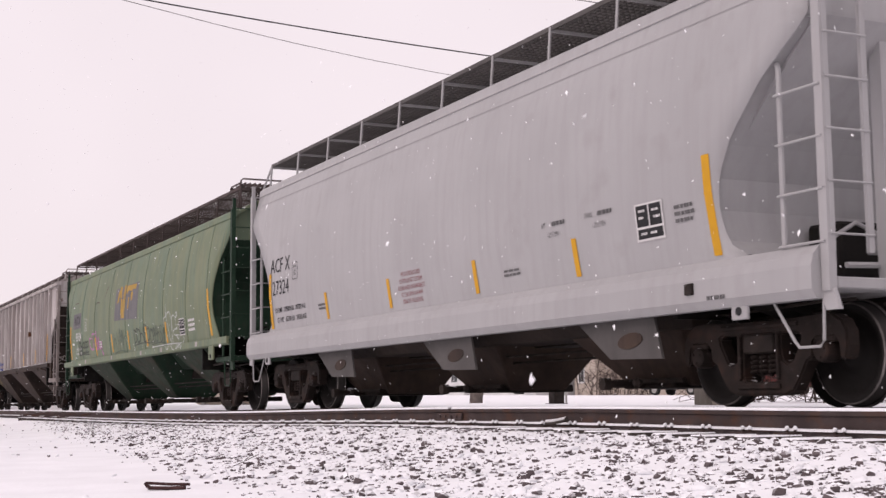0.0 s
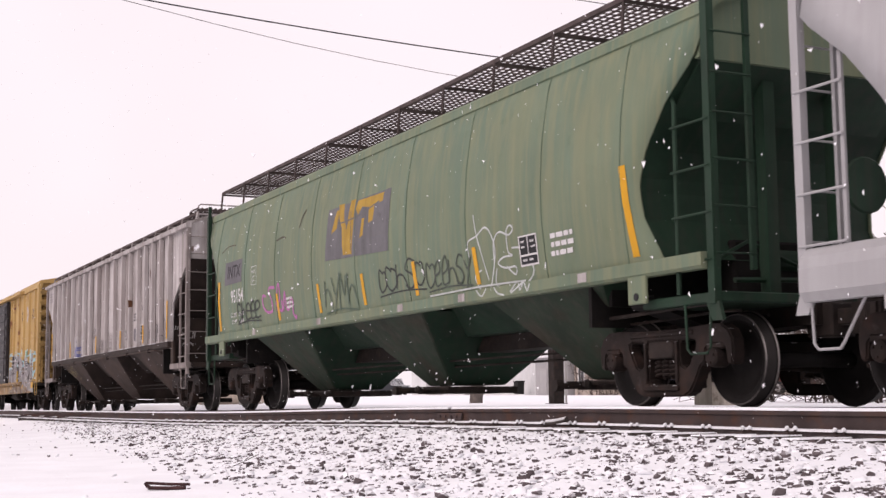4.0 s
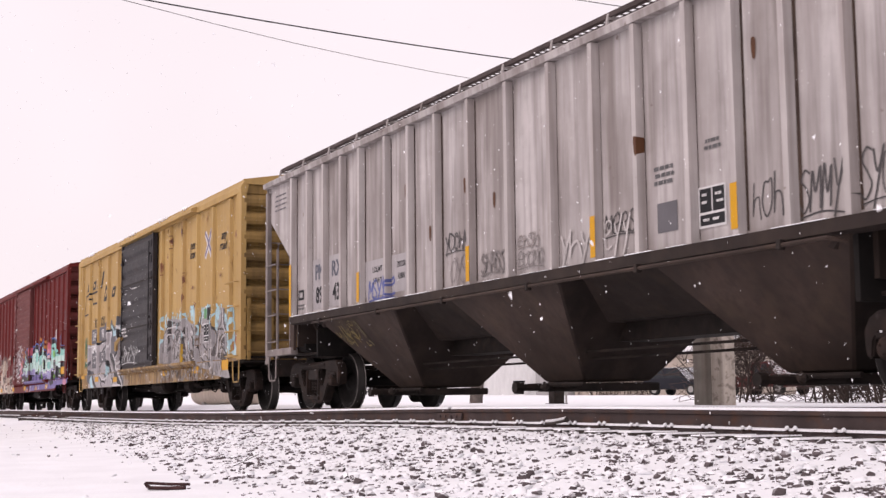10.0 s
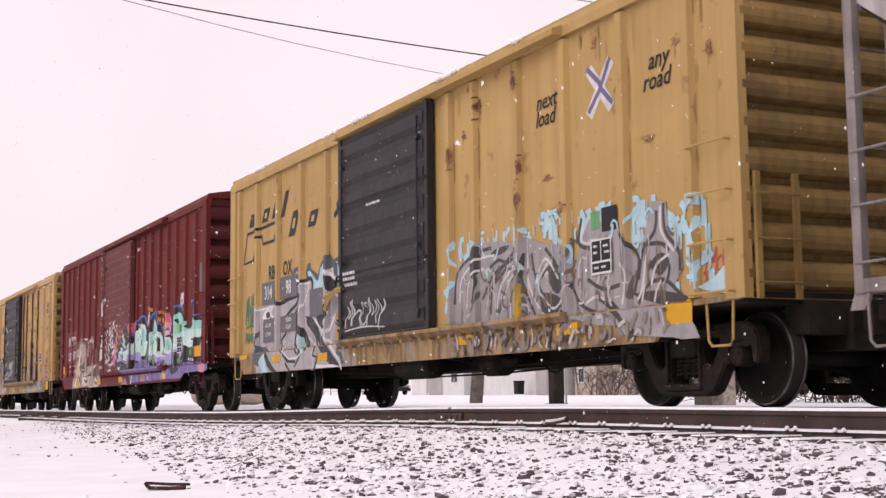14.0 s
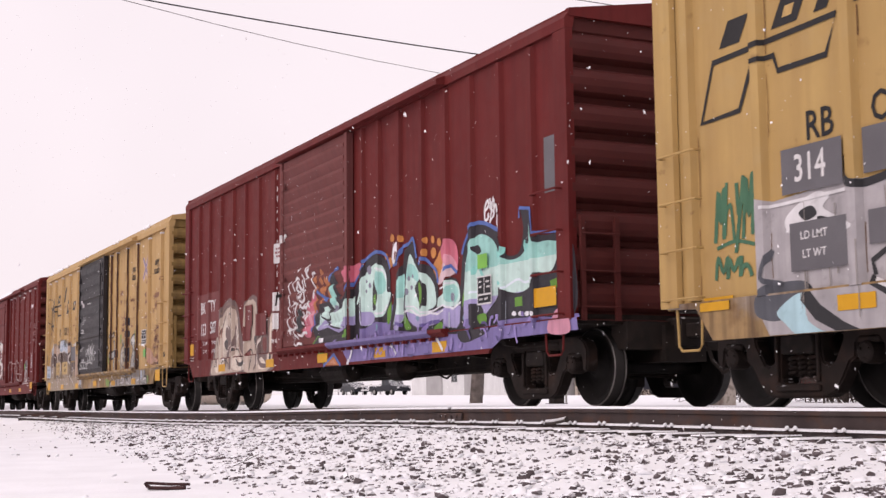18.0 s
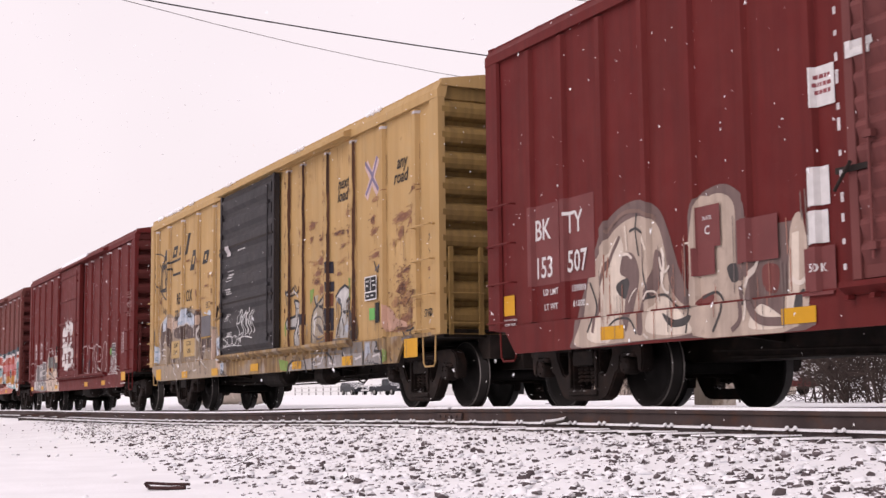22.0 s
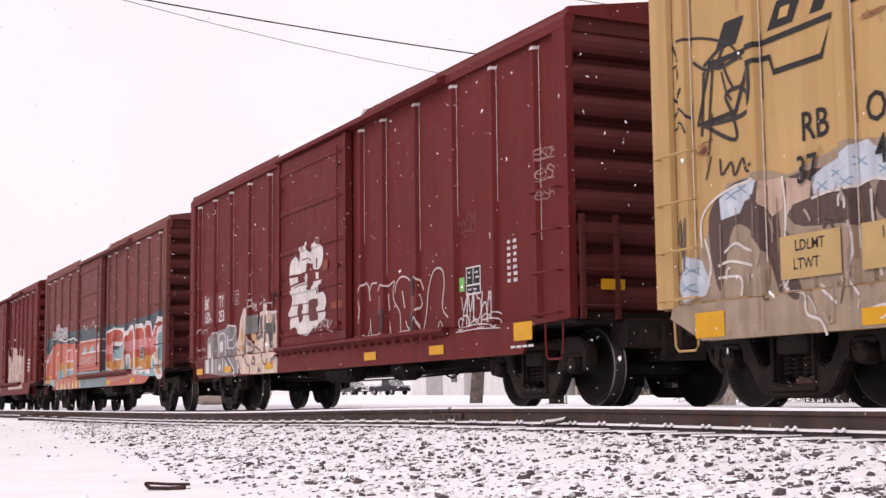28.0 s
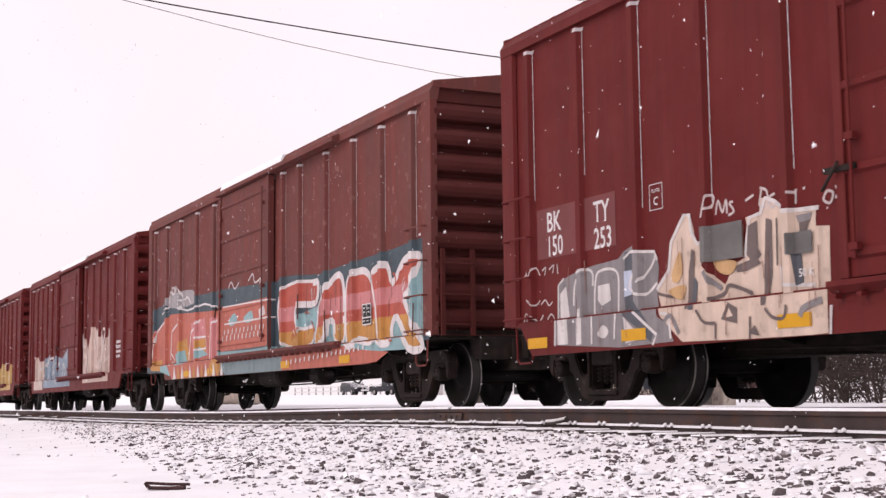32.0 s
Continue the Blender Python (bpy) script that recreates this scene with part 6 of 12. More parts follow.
M["faded_print"] = mat("faded_black_print", (0.11, 0.108, 0.11), 0.7, scale=12, contrast=0.3, bump=0)
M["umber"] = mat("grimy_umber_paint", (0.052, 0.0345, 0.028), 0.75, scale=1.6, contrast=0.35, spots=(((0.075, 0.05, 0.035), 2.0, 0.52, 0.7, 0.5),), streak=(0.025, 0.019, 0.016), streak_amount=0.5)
# Lit copy for the chute fronts; their slopes use the shaded green.
M["bay_front"] = mat("dusty_lit_green", (0.024, 0.040, 0.026), 0.75, scale=1.6, contrast=0.3, spots=(((0.05, 0.036, 0.026), 2.0, 0.5, 0.68, 0.6),), streak=(0.055, 0.05, 0.04), streak_amount=0.6)
M["ladder_grey"] = mat("grimy_pale_paint", (0.23, 0.20, 0.19), 0.7, scale=3, contrast=0.3, streak=(0.09, 0.07, 0.06), streak_amount=0.6)
# Worn paint for the ribs, lightened to paint in their highlights.
M["rib_pale"] = mat("worn_lit_pale_paint", (0.48, 0.45, 0.44), 0.7, scale=1.4, contrast=0.14, streak=(0.24, 0.20, 0.19), streak_amount=0.6, stain=(0.25, 0.215, 0.20), stain_amount=0.6, spots=((RUST, 7, 0.7, 0.76, 0.6),))
M["gusset_grey"] = mat("dirty_grey_paint", (0.085, 0.079, 0.077), 0.7, scale=2, contrast=0.25, streak=(0.09, 0.082, 0.08), streak_amount=0.6)
# Dark green for ladders, and for end sheets and slopes with shade painted in.
M["dark_green"] = mat("dark_shaded_green_paint", (0.013, 0.036, 0.021), 0.6, scale=1.5, contrast=0.3, streak=(0.03, 0.034, 0.026), streak_amount=0.5)
M["red_print"] = mat("faded_red_print", (0.23, 0.06, 0.07), 0.7, scale=12, contrast=0.15, bump=0)
M["slate_print"] = mat("faded_slate_print", (0.105, 0.11, 0.135), 0.7, scale=10, contrast=0.25, bump=0)
M["grey_patch"] = mat("grey_patch_paint", (0.12, 0.115, 0.125), 0.65, scale=3, contrast=0.12)
M["mauve_patch"] = mat("mauve_patch_paint", (0.155, 0.046, 0.045), 0.7, scale=3, contrast=0.12)
M["gold_faded"] = mat("faded_gold_paint", (0.42, 0.25, 0.02), 0.7, scale=3, contrast=0.3, spots=(((0.12, 0.14, 0.08), 6, 0.5, 0.65, 0.8),))

# ---- the train, from its head to its tail ----
# A light grey covered hopper.
car, sf = round_hopper("light grey round-sided covered hopper with yellow reflectors", 32.4, 7.75, "grey",
    [(3.98, 1.30), (3.85, 1.36), (3.5, 1.45), (3.0, 1.52), (2.5, 1.55), (2.0, 1.54), (1.65, 1.50), (1.36, 1.46)],
    [(3.98, 7.6), (3.36, 7.62), (2.9, 7.02), (2.47, 6.62), (2.13, 6.42), (1.8, 6.38), (1.5, 6.46), (1.36, 6.7)],
    [(1.36, 1.46), (1.28, 1.54), (1.18, 1.57), (0.98, 1.57), (0.90, 1.52)], (-3.35, 0.70, 4.75), 4.32, "grey", plates=True, lad=(7.18, 7.7), ladder_m="grey", walk_m="gusset_grey")
CARS.append((car, 32.4))
# Flat painted line for the shade of the side's crease.
patch("body_crease", car, -7.3, 7.3, 3.715, 3.728, "crease", sf, 1)
lettering(car, "ACF X", -5.84, 2.47, 0.36, "black", sf, "black stencilled reporting mark", squeeze=0.98, weight=-0.006)
lettering(car, "27324", -5.83, 2.08, 0.36, "black", sf, "black stencilled number", squeeze=0.95, weight=-0.006)
lettering(car, "LD LMT  197800 LB   89700 KG", -5.45, 1.70, 0.115, "black", sf)
lettering(car, "LT WT   65200 LB   29550 KG", -5.42, 1.53, 0.115, "black", sf)
painting("plate_frame", car, [("sharp", (0.03, 0.03, 0.035), 0.014, [(-5.22, 2.18), (-4.98, 2.18), (-4.98, 2.46), (-5.22, 2.46)], True)], sf)
lettering(car, "C", -5.10, 2.28, 0.12, "black", sf)
lettering(car, "PLATE", -5.10, 2.39, 0.05, "black", sf)
for i, words in enumerate(("THIS CAR SPECIALLY LINED", "CAUTION DO NOT USE STEAM.", "BOILING WATER OR SHARP OBJECTS", "TO CLEAN ENTER CAR WITH", "CLEAN SOFT SOLED SHOES")):
    lettering(car, words, -0.49, 1.855 - 0.095 * i, 0.085, "red_print", sf, "small faded red printing" if i == 0 else "", squeeze=0.62, weight=0.0)
bars(car, -3.95, 1.63, 0.3, 0.12, 2, "faded_print", sf, 4)
bars(car, 2.35, 1.60, 0.42, 0.10, 2, "faded_print", sf, 5)
for q, words in ((3.4, "EXT"), (4.35, "LINING")):
    lettering(car, words, q - 0.2, 2.05, 0.085, "faded_print", sf, squeeze=0.6, weight=-0.01)
    bars(car, q + 0.12, 2.05, 0.32, 0.085, 1, "faded_print", sf, 6)
    lettering(car, "1-2015 MRH", q, 1.93, 0.085, "faded_print", sf, squeeze=0.6, weight=-0.01)
bars(car, 5.85, 1.86, 0.32, 0.20, 3, "faded_print", sf, 8)
bars(car, 6.35, 1.00, 0.28, 0.07, 1, "faded_print", sf, 9)
stencil_panel(car, 5.27, 1.85, 0.48, 0.38, sf)
for q in (-3.72, -1.25, 1.43, 3.83):
    patch("reflector", car, q - 0.045, q + 0.055, 1.42, 1.84, "reflector", sf, 8, "yellow reflector strip", lean=-0.03)
for q, k in ((6.29, 1), (-6.42, -1)):
    patch("reflector", car, q - 0.06, q + 0.06, 1.40, 2.36, "reflector", sf, 8, "yellow reflector strip", lean=-0.06 * k)
bm = bmesh.new()
box(bm, 5.9, 6.02, -1.60, -1.55, 1.05, 1.16, bevel=0.008)
part("rope_eye", bm, "steel", car)

# A faded green covered hopper.
GX = 15.05
car, sf = round_hopper("faded green round-sided covered hopper with graffiti", GX, 8.4, "green",
    [(3.86, 1.34), (3.7, 1.40), (3.4, 1.46), (3.0, 1.52), (2.5, 1.55), (2.1, 1.54), (1.75, 1.50), (1.46, 1.46)],
    [(3.86, 8.35), (3.38, 8.2), (3.03, 7.8), (2.6, 7.47), (2.25, 7.33), (1.9, 7.36), (1.56, 7.55), (1.46, 7.6)],
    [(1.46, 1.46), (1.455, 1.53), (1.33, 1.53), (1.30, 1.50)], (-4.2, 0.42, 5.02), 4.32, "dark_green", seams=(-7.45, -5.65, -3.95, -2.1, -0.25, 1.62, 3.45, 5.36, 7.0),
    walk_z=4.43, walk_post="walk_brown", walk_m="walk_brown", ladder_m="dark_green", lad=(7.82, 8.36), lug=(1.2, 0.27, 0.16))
CARS.append((car, GX))
patch("renumber_patch", car, -6.88, -5.82, 2.38, 2.82, "grey_patch", sf, 3, "grey repainted patch")
lettering(car, "INTX", -6.32, 2.60, 0.34, "black", sf, "black stencilled reporting mark", layer=6)
lettering(car, "95154", -6.12, 2.12, 0.34, "white", sf, "white stencilled number", squeeze=0.9)
lettering(car, "LD LMT   200000", -6.2, 1.78, 0.11, "white", sf)
lettering(car, "LT WT     60900", -6.2, 1.65, 0.11, "white", sf)
painting("plate_frame", car, [("sharp", (0.55, 0.56, 0.55), 0.016, [(-5.24, 2.26), (-4.97, 2.26), (-4.97, 2.6), (-5.24, 2.6)], True)], sf)
lettering(car, "C", -5.105, 2.37, 0.14, "white", sf)
lettering(car, "PLATE", -5.105, 2.5, 0.06, "white", sf)
painting("logo_patch", car, [("fill", (0.12, 0.118, 0.125), [(-1.47, 2.33), (-1.40, 3.14), (1.06, 3.15), (1.02, 2.24)], True)], sf, "grey patch with a faded gold emblem")
emblem_art = [
    ("fill", (0.36, 0.22, 0.03), [(-0.97, 3.17), (-0.74, 3.16), (-0.70, 2.91), (-0.58, 2.75), (-0.47, 3.17), (-0.28, 3.17), (-0.32, 2.70), (-0.36, 2.33), (-0.71, 2.35), (-0.79, 2.79), (-0.89, 2.93)], True),
    ("fill", (0.36, 0.22, 0.03), [(-0.25, 3.01), (-0.17, 3.13), (0.81, 3.12), (0.78, 2.99), (0.49, 2.99), (0.44, 2.75), (0.27, 2.73), (0.28, 2.97), (0.01, 3.01), (-0.13, 2.90)], True),
    ("fill", (0.36, 0.22, 0.03), [(-1.22, 2.74), (-1.04, 3.08), (-0.89, 3.09), (-1.00, 2.79)], True),
    ("fill", (0.36, 0.22, 0.03), [(-0.04, 2.54), (0.02, 2.83), (0.12, 2.83), (0.08, 2.57)], True),
]
painting("emblem", car, [("fill", c, q, f) for _, c, q, f in emblem_art] + [("sharp", (0.11, 0.11, 0.11), 0.02, q) for q in ([(-0.60, 2.74), (-0.43, 3.01), (-0.38, 2.38)], [(-0.97, 2.87), (-0.60, 2.86), (0.01, 2.90), (0.67, 3.01)])], sf, "faded flaking gold emblem")
for q in (-3.83, -1.83, 0.02, 1.86, 3.68):
    patch("reflector", car, q - 0.05, q + 0.05, 1.53, 2.0, "reflector", sf, 8, "yellow reflector strip", lean=-0.04)
for q, k in ((7.16, 1), (-7.36, -1)):
    patch("reflector", car, q - 0.06, q + 0.06, 1.52, 2.48, "reflector", sf, 8, "yellow reflector strip", lean=-0.12 * k)
stencil_panel(car, 5.0, 1.82, 0.42, 0.36, sf)
bars(car, 5.75, 1.82, 0.5, 0.3, 3, "white", sf, 11)
bars(car, -3.25, 1.80, 0.3, 0.22, 3, "white", sf, 12)
for q in (-5.2, -1.9, 1.3, 3.2, 6.1):
    patch("sill_patch", car, q, q + 0.18, 1.34, 1.44, "dirty", sf, 3)


painting("graffiti", car, scrawl(0.60, 1.64, 1.58, 0.38, 5, 1, (0.04, 0.045, 0.04), 0.03) + scrawl(2.24, 1.58, 1.29, 0.37, 6, 2, (0.06, 0.075, 0.06), 0.028)
         + scrawl(-6.21, 1.63, 1.40, 0.35, 5, 3, (0.03, 0.035, 0.03), 0.035) + scrawl(-1.59, 1.55, 1.33, 0.53, 4, 4, (0.08, 0.12, 0.085), 0.035), sf, "black scrawled graffiti")
painting("graffiti", car, [("line", (0.50, 0.53, 0.52), 0.022, q) for q in (
    [(3.68, 2.40), (3.72, 2.22), (3.85, 1.84), (3.95, 1.56)],
    [(3.50, 1.88), (3.50, 2.07), (3.75, 2.13), (3.98, 2.21), (4.15, 2.07), (4.17, 1.81), (3.87, 1.37), (3.60, 1.61), (3.79, 1.70)],
    [(4.15, 1.77), (4.17, 1.99), (4.33, 2.11), (4.57, 2.05), (4.68, 2.11), (4.60, 2.16), (4.52, 2.09), (4.51, 1.86), (4.61, 1.80), (4.39, 1.80), (4.24, 1.74), (4.40, 1.67), (4.66, 1.66), (4.63, 1.57), (4.45, 1.68)],
    [(4.61, 1.89), (4.87, 1.85), (5.05, 1.66), (5.01, 1.51), (4.60, 1.35)],
    [(4.19, 1.68), (4.13, 1.52), (4.26, 1.38), (4.43, 1.34)],
    [(2.24, 1.49), (3.68, 1.50), (4.85, 1.48)],
    [(4.58, 1.36), (4.76, 1.47), (4.82, 1.37), (4.91, 1.45), (4.99, 1.35), (5.05, 1.43)])], sf, "white outlined graffiti tag")
painting("graffiti", car, [("line", (0.40, 0.13, 0.31), 0.05, q) for q in (
    [(-4.45, 1.99), (-4.62, 2.01), (-4.64, 1.83), (-4.43, 1.71), (-4.16, 1.73), (-4.18, 1.93), (-4.27, 2.04), (-4.23, 2.13), (-3.95, 2.11)],
    [(-3.90, 1.70), (-3.81, 2.12), (-3.72, 2.12), (-3.74, 1.88), (-3.96, 1.84), (-3.68, 1.68), (-3.63, 1.87)],
    [(-3.59, 1.67), (-3.46, 2.01), (-3.43, 1.72), (-3.28, 1.71), (-3.19, 1.87), (-3.08, 1.81), (-3.13, 1.63), (-3.02, 1.52), (-2.99, 1.58)])], sf, "pink scrawled graffiti")
painting("rust_mark", car, [("line", (0.06, 0.05, 0.03), 0.03, [(-3.9, 2.93), (-3.6, 2.96), (-3.4, 2.93)]), ("line", (0.06, 0.05, 0.03), 0.04, [(-2.75, 3.02), (-2.65, 3.2), (-2.5, 3.3)]), ("line", (0.07, 0.05, 0.03), 0.02, [(-7.2, 3.05), (-6.8, 3.14), (-6.3, 3.12)])], sf)

# A dirty pale covered hopper with ribbed sides.
PX = -3.49
car, sf = ribbed_hopper("dirty pale ribbed covered hopper with scrawled graffiti", PX, 8.58, "dirty",
    [-7.16, -6.39, -5.65, -4.89, -4.14, -3.16, -2.35, -1.48, -0.5, 0.52, 1.54, 2.46, 3.28, 4.16, 4.87, 5.59, 6.33, 7.09])
CARS.append((car, PX))
for k in (-1, 0, 1):
    lettering(car, "PM", -6.03 + 0.016 * k, 2.22, 0.37, "slate_print", sf, "faded stencilled reporting mark", squeeze=0.76, weight=0.0, layer=10 + k)
    lettering(car, "RX", -5.26 + 0.016 * k, 2.22, 0.37, "slate_print", sf, squeeze=0.88, weight=0.0, layer=10 + k)
lettering(car, "89", -6.03, 1.84, 0.37, "black", sf, "black stencilled number", squeeze=0.84, weight=0.03)
lettering(car, "43", -5.27, 1.84, 0.37, "black", sf, squeeze=0.84, weight=0.03)
patch("stencil_panel", car, -7.02, -6.76, 1.83, 2.0, "black", sf, 8, "small black inspection stencil")
patch("stencil_field", car, -6.97, -6.81, 1.87, 1.96, "faded_chalk", sf, 10)
bars(car, -6.9, 1.71, 0.36, 0.11, 2, "faded_print", sf, 51)
bay = {"x": [], "z": [], "depth": lambda a, b: 1.425 - (1.46 - b) * 0.8246 + 0.006}
painting("graffiti", car, curls(-5.8, -4.7, 0.98, 1.36, 16, 61, (0.20, 0.15, 0.05), 0.026, 0.35) + curls(-5.6, -4.6, 0.98, 1.36, 8, 62, (0.13, 0.11, 0.05), 0.02, 0.3), bay, "faded yellow scrawl on the chute")
for a, b in ((-6.33, -5.71), (-5.59, -4.95)):
    patch("renumber_patch", car, a, b, 1.62, 2.45, "pale_patch", sf, 2)
for a, b in ((-4.08, -3.22), (-3.1, -2.41)):
    patch("renumber_patch", car, a, b, 1.66, 2.2, "pale_patch", sf, 2)
lettering(car, "LDLMT", -3.62, 2.05, 0.12, "black", sf)
lettering(car, "LTWT", -3.62, 1.88, 0.12, "black", sf)
lettering(car, "200200", -2.76, 2.05, 0.12, "black", sf, squeeze=0.8)
lettering(car, "62800", -2.76, 1.88, 0.12, "black", sf, squeeze=0.8)
for i in range(4):
    bars(car, -7.95, 3.78 - 0.085 * i, 0.62, 0.05, 1, "grey_patch", sf, 20 + 7 * i)
# Dark strip beside each rib: its painted shadow, with some dirt.
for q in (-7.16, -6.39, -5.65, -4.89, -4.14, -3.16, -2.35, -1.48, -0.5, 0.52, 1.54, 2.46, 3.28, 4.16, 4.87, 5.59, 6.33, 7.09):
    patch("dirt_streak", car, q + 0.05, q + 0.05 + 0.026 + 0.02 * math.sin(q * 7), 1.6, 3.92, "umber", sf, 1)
bars(car, 3.65, 2.32, 0.34, 0.22, 3, "faded_print", sf, 21)
bars(car, 4.45, 2.5, 0.26, 0.13, 2, "faded_print", sf, 22)
stencil_panel(car, 4.42, 1.90, 0.42, 0.40, sf)
patch("faded_square", car, 3.52, 3.86, 1.74, 2.04, "grey_patch", sf, 4)
for q, z0, z1 in ((-7.16, 1.57, 2.45), (7.09, 1.62, 2.48), (-4.14, 1.6, 2.05), (-0.5, 1.6, 2.05), (2.46, 1.6, 2.05), (4.87, 1.62, 2.05)):
    patch("reflector", car, q - 0.05, q + 0.05, z0, z1, "reflector", {"x": [], "z": [], "depth": lambda a, b: 1.503}, 8, "yellow reflector strip")
blk = (0.07, 0.065, 0.066)
painting("graffiti", car, scrawl(5.0, 1.68, 0.45, 0.40, 3, 31, blk, 0.017) + scrawl(5.65, 1.66, 0.55, 0.43, 4, 32, blk, 0.021) + scrawl(6.4, 1.68, 0.5, 0.43, 4, 33, blk, 0.017)
         + scrawl(2.56, 1.82, 0.6, 0.22, 4, 34, blk, 0.016) + scrawl(-1.32, 2.05, 0.66, 0.26, 5, 35, blk, 0.02) + scrawl(-1.15, 1.62, 0.45, 0.36, 3, 30, (0.16, 0.14, 0.14), 0.014) + scrawl(-0.3, 1.68, 0.62, 0.26, 5, 36, (0.19, 0.17, 0.165), 0.03) + scrawl(0.66, 1.9, 0.5, 0.16, 4, 29, (0.24, 0.21, 0.20), 0.02)
         + scrawl(0.66, 1.66, 0.6, 0.2, 5, 37, (0.2, 0.18, 0.175), 0.02) + scrawl(1.66, 1.64, 0.62, 0.34, 3, 38, (0.46, 0.43, 0.42), 0.03) + scrawl(2.56, 1.66, 0.5, 0.36, 3, 28, (0.5, 0.47, 0.46), 0.022), sf, "black scrawled graffiti")
painting("graffiti", car, scrawl(-3.95, 1.62, 0.95, 0.28, 6, 39, (0.10, 0.12, 0.30), 0.042), sf, "blue scrawled graffiti")
painting("rust_mark", car, [("fill", RUST, [(q + a, z + b) for a, b in ((-0.03, 0.06), (0.03, 0.05), (0.02, -0.12), (-0.02, -0.1))]) for q, z in ((-0.75, 2.9), (0.05, 2.6), (-2.6, 3.1), (-1.8, 2.4), (3.3, 2.7), (5.1, 3.3))], sf)
# ---- graffiti pieces for the boxcars ----
def cut_below(pts, z):
    """The part of a closed shape that lies below a height."""
    out = []
    for (xa, za), (xb, zb) in zip(pts, pts[1:] + pts[:1]):
        if za <= z:
            out.append((xa, za))
        if (za <= z) != (zb <= z):
            t = (z - za) / (zb - za)
            out.append((xa + (xb - xa) * t, z))
    return out


def backdrop(x0, x1, z0, z1, seed, bumps=9, rough=0.25):
    """A closed shape with a flat foot and a ragged, bulging top."""
    rng = random.Random(seed)
    top = [(x0 + (x1 - x0) * i / bumps, z1 - (z1 - z0) * rough * rng.random()) for i in range(bumps + 1)]
    return [(x0, z0)] + top + [(x1, z0)]


def shards(x0, x1, z0, z1, n, seed, rgb, width, lean=0.4, length=0.5):
    """Quick slanting strokes within a box."""
    rng = random.Random(seed)
    out = []
    for i in range(n):
        x, z = rng.uniform(x0, x1), rng.uniform(z0, z1)
        l = rng.uniform(0.4, 1.0) * length * (z1 - z0)
        a = rng.choice((1, -1)) * rng.uniform(0.2, 1.3) if rng.random() < 0.6 else lean
        p1 = (min(max(x + l * 0.5 * math.sin(a) + rng.uniform(-0.08, 0.08), x0), x1), min(z + l * 0.5, z1))
        p2 = (min(max(x + l * math.sin(a), x0), x1), min(max(z + l * math.cos(a), z0), z1))
        out.append(("line", rgb, width * rng.uniform(0.6, 1.4), [(x, z), p1, p2]))
    return out


def railbox_art(car, sf, cross=(0.58, 0.54, 0.53), violet=(0.14, 0.125, 0.22), stencil=(5.38, 1.60, 0.40, 0.38)):
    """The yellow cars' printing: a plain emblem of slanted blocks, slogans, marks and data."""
    dark = (0.022, 0.021, 0.022)
    out = []
    for cx, cz, w_, h in ((-6.6, 3.50, 0.30, 0.24), (-5.83, 3.50, 0.34, 0.24), (-5.33, 3.56, 0.16, 0.34), (-4.80, 3.57, 0.18, 0.44), (-4.33, 3.17, 0.32, 0.42), (-3.40, 3.14, 0.36, 0.26)):
        s_ = 0.3 * h
        out.append(("fill", dark, [(cx - w_ / 2 - s_, cz - h / 2), (cx + w_ / 2 - s_, cz - h / 2), (cx + w_ / 2 + s_, cz + h / 2), (cx - w_ / 2 + s_, cz + h / 2)], True))
        if w_ > 0.3:
            out.append(("fill", (0.47, 0.30, 0.115), [(cx - w_ / 5 - s_ * 0.3, cz - h / 5), (cx + w_ / 6 - s_ * 0.3, cz - h / 5), (cx + w_ / 6 + s_ * 0.3, cz + h / 5), (cx - w_ / 5 + s_ * 0.3, cz + h / 5)], True))
    out.append(("sharp", dark, 0.055, [(-7.12, 2.72), (-6.92, 3.27), (-5.24, 3.31), (-5.38, 2.99), (-6.0, 2.99), (-6.05, 3.14), (-6.35, 3.14), (-6.55, 2.74)], True))
    out += [("sharp", dark, 0.09, [(-2.44, 3.05), (-2.04, 3.25)]), ("sharp", dark, 0.11, [(-2.31, 3.26), (-2.16, 3.03)])]
    painting("emblem", car, out, sf, "dark slanted block emblem")
    for text, cx, cz in (("next", 4.25, 3.53), ("load", 4.22, 3.33), ("any", 6.48, 3.50), ("road", 6.44, 3.29)):
        lettering(car, text, cx, cz, 0.27, "black", sf, slant=0.25, squeeze=0.95)
    painting("cross_emblem", car, [("sharp", cross, 0.15, [(5.17, 3.16), (5.62, 3.70)]), ("sharp", cross, 0.15, [(5.18, 3.68), (5.62, 3.18)]),
                                   ("sharp", violet, 0.06, [(5.16, 3.20), (5.40, 3.42), (5.60, 3.72)]), ("sharp", violet, 0.06, [(5.14, 3.70), (5.38, 3.50), (5.44, 3.40), (5.64, 3.22)])], sf, "pale and violet crossed-bars emblem")
    lettering(car, "RB", -5.5, 2.41, 0.36, "black", sf, "black stencilled reporting mark", squeeze=0.85)
    lettering(car, "OX", -4.66, 2.42, 0.36, "black", sf, squeeze=0.85)
    stencil_panel(car, *stencil, dict(sf, depth=lambda a, b, d=sf["depth"]: d(a, b) + 0.024))


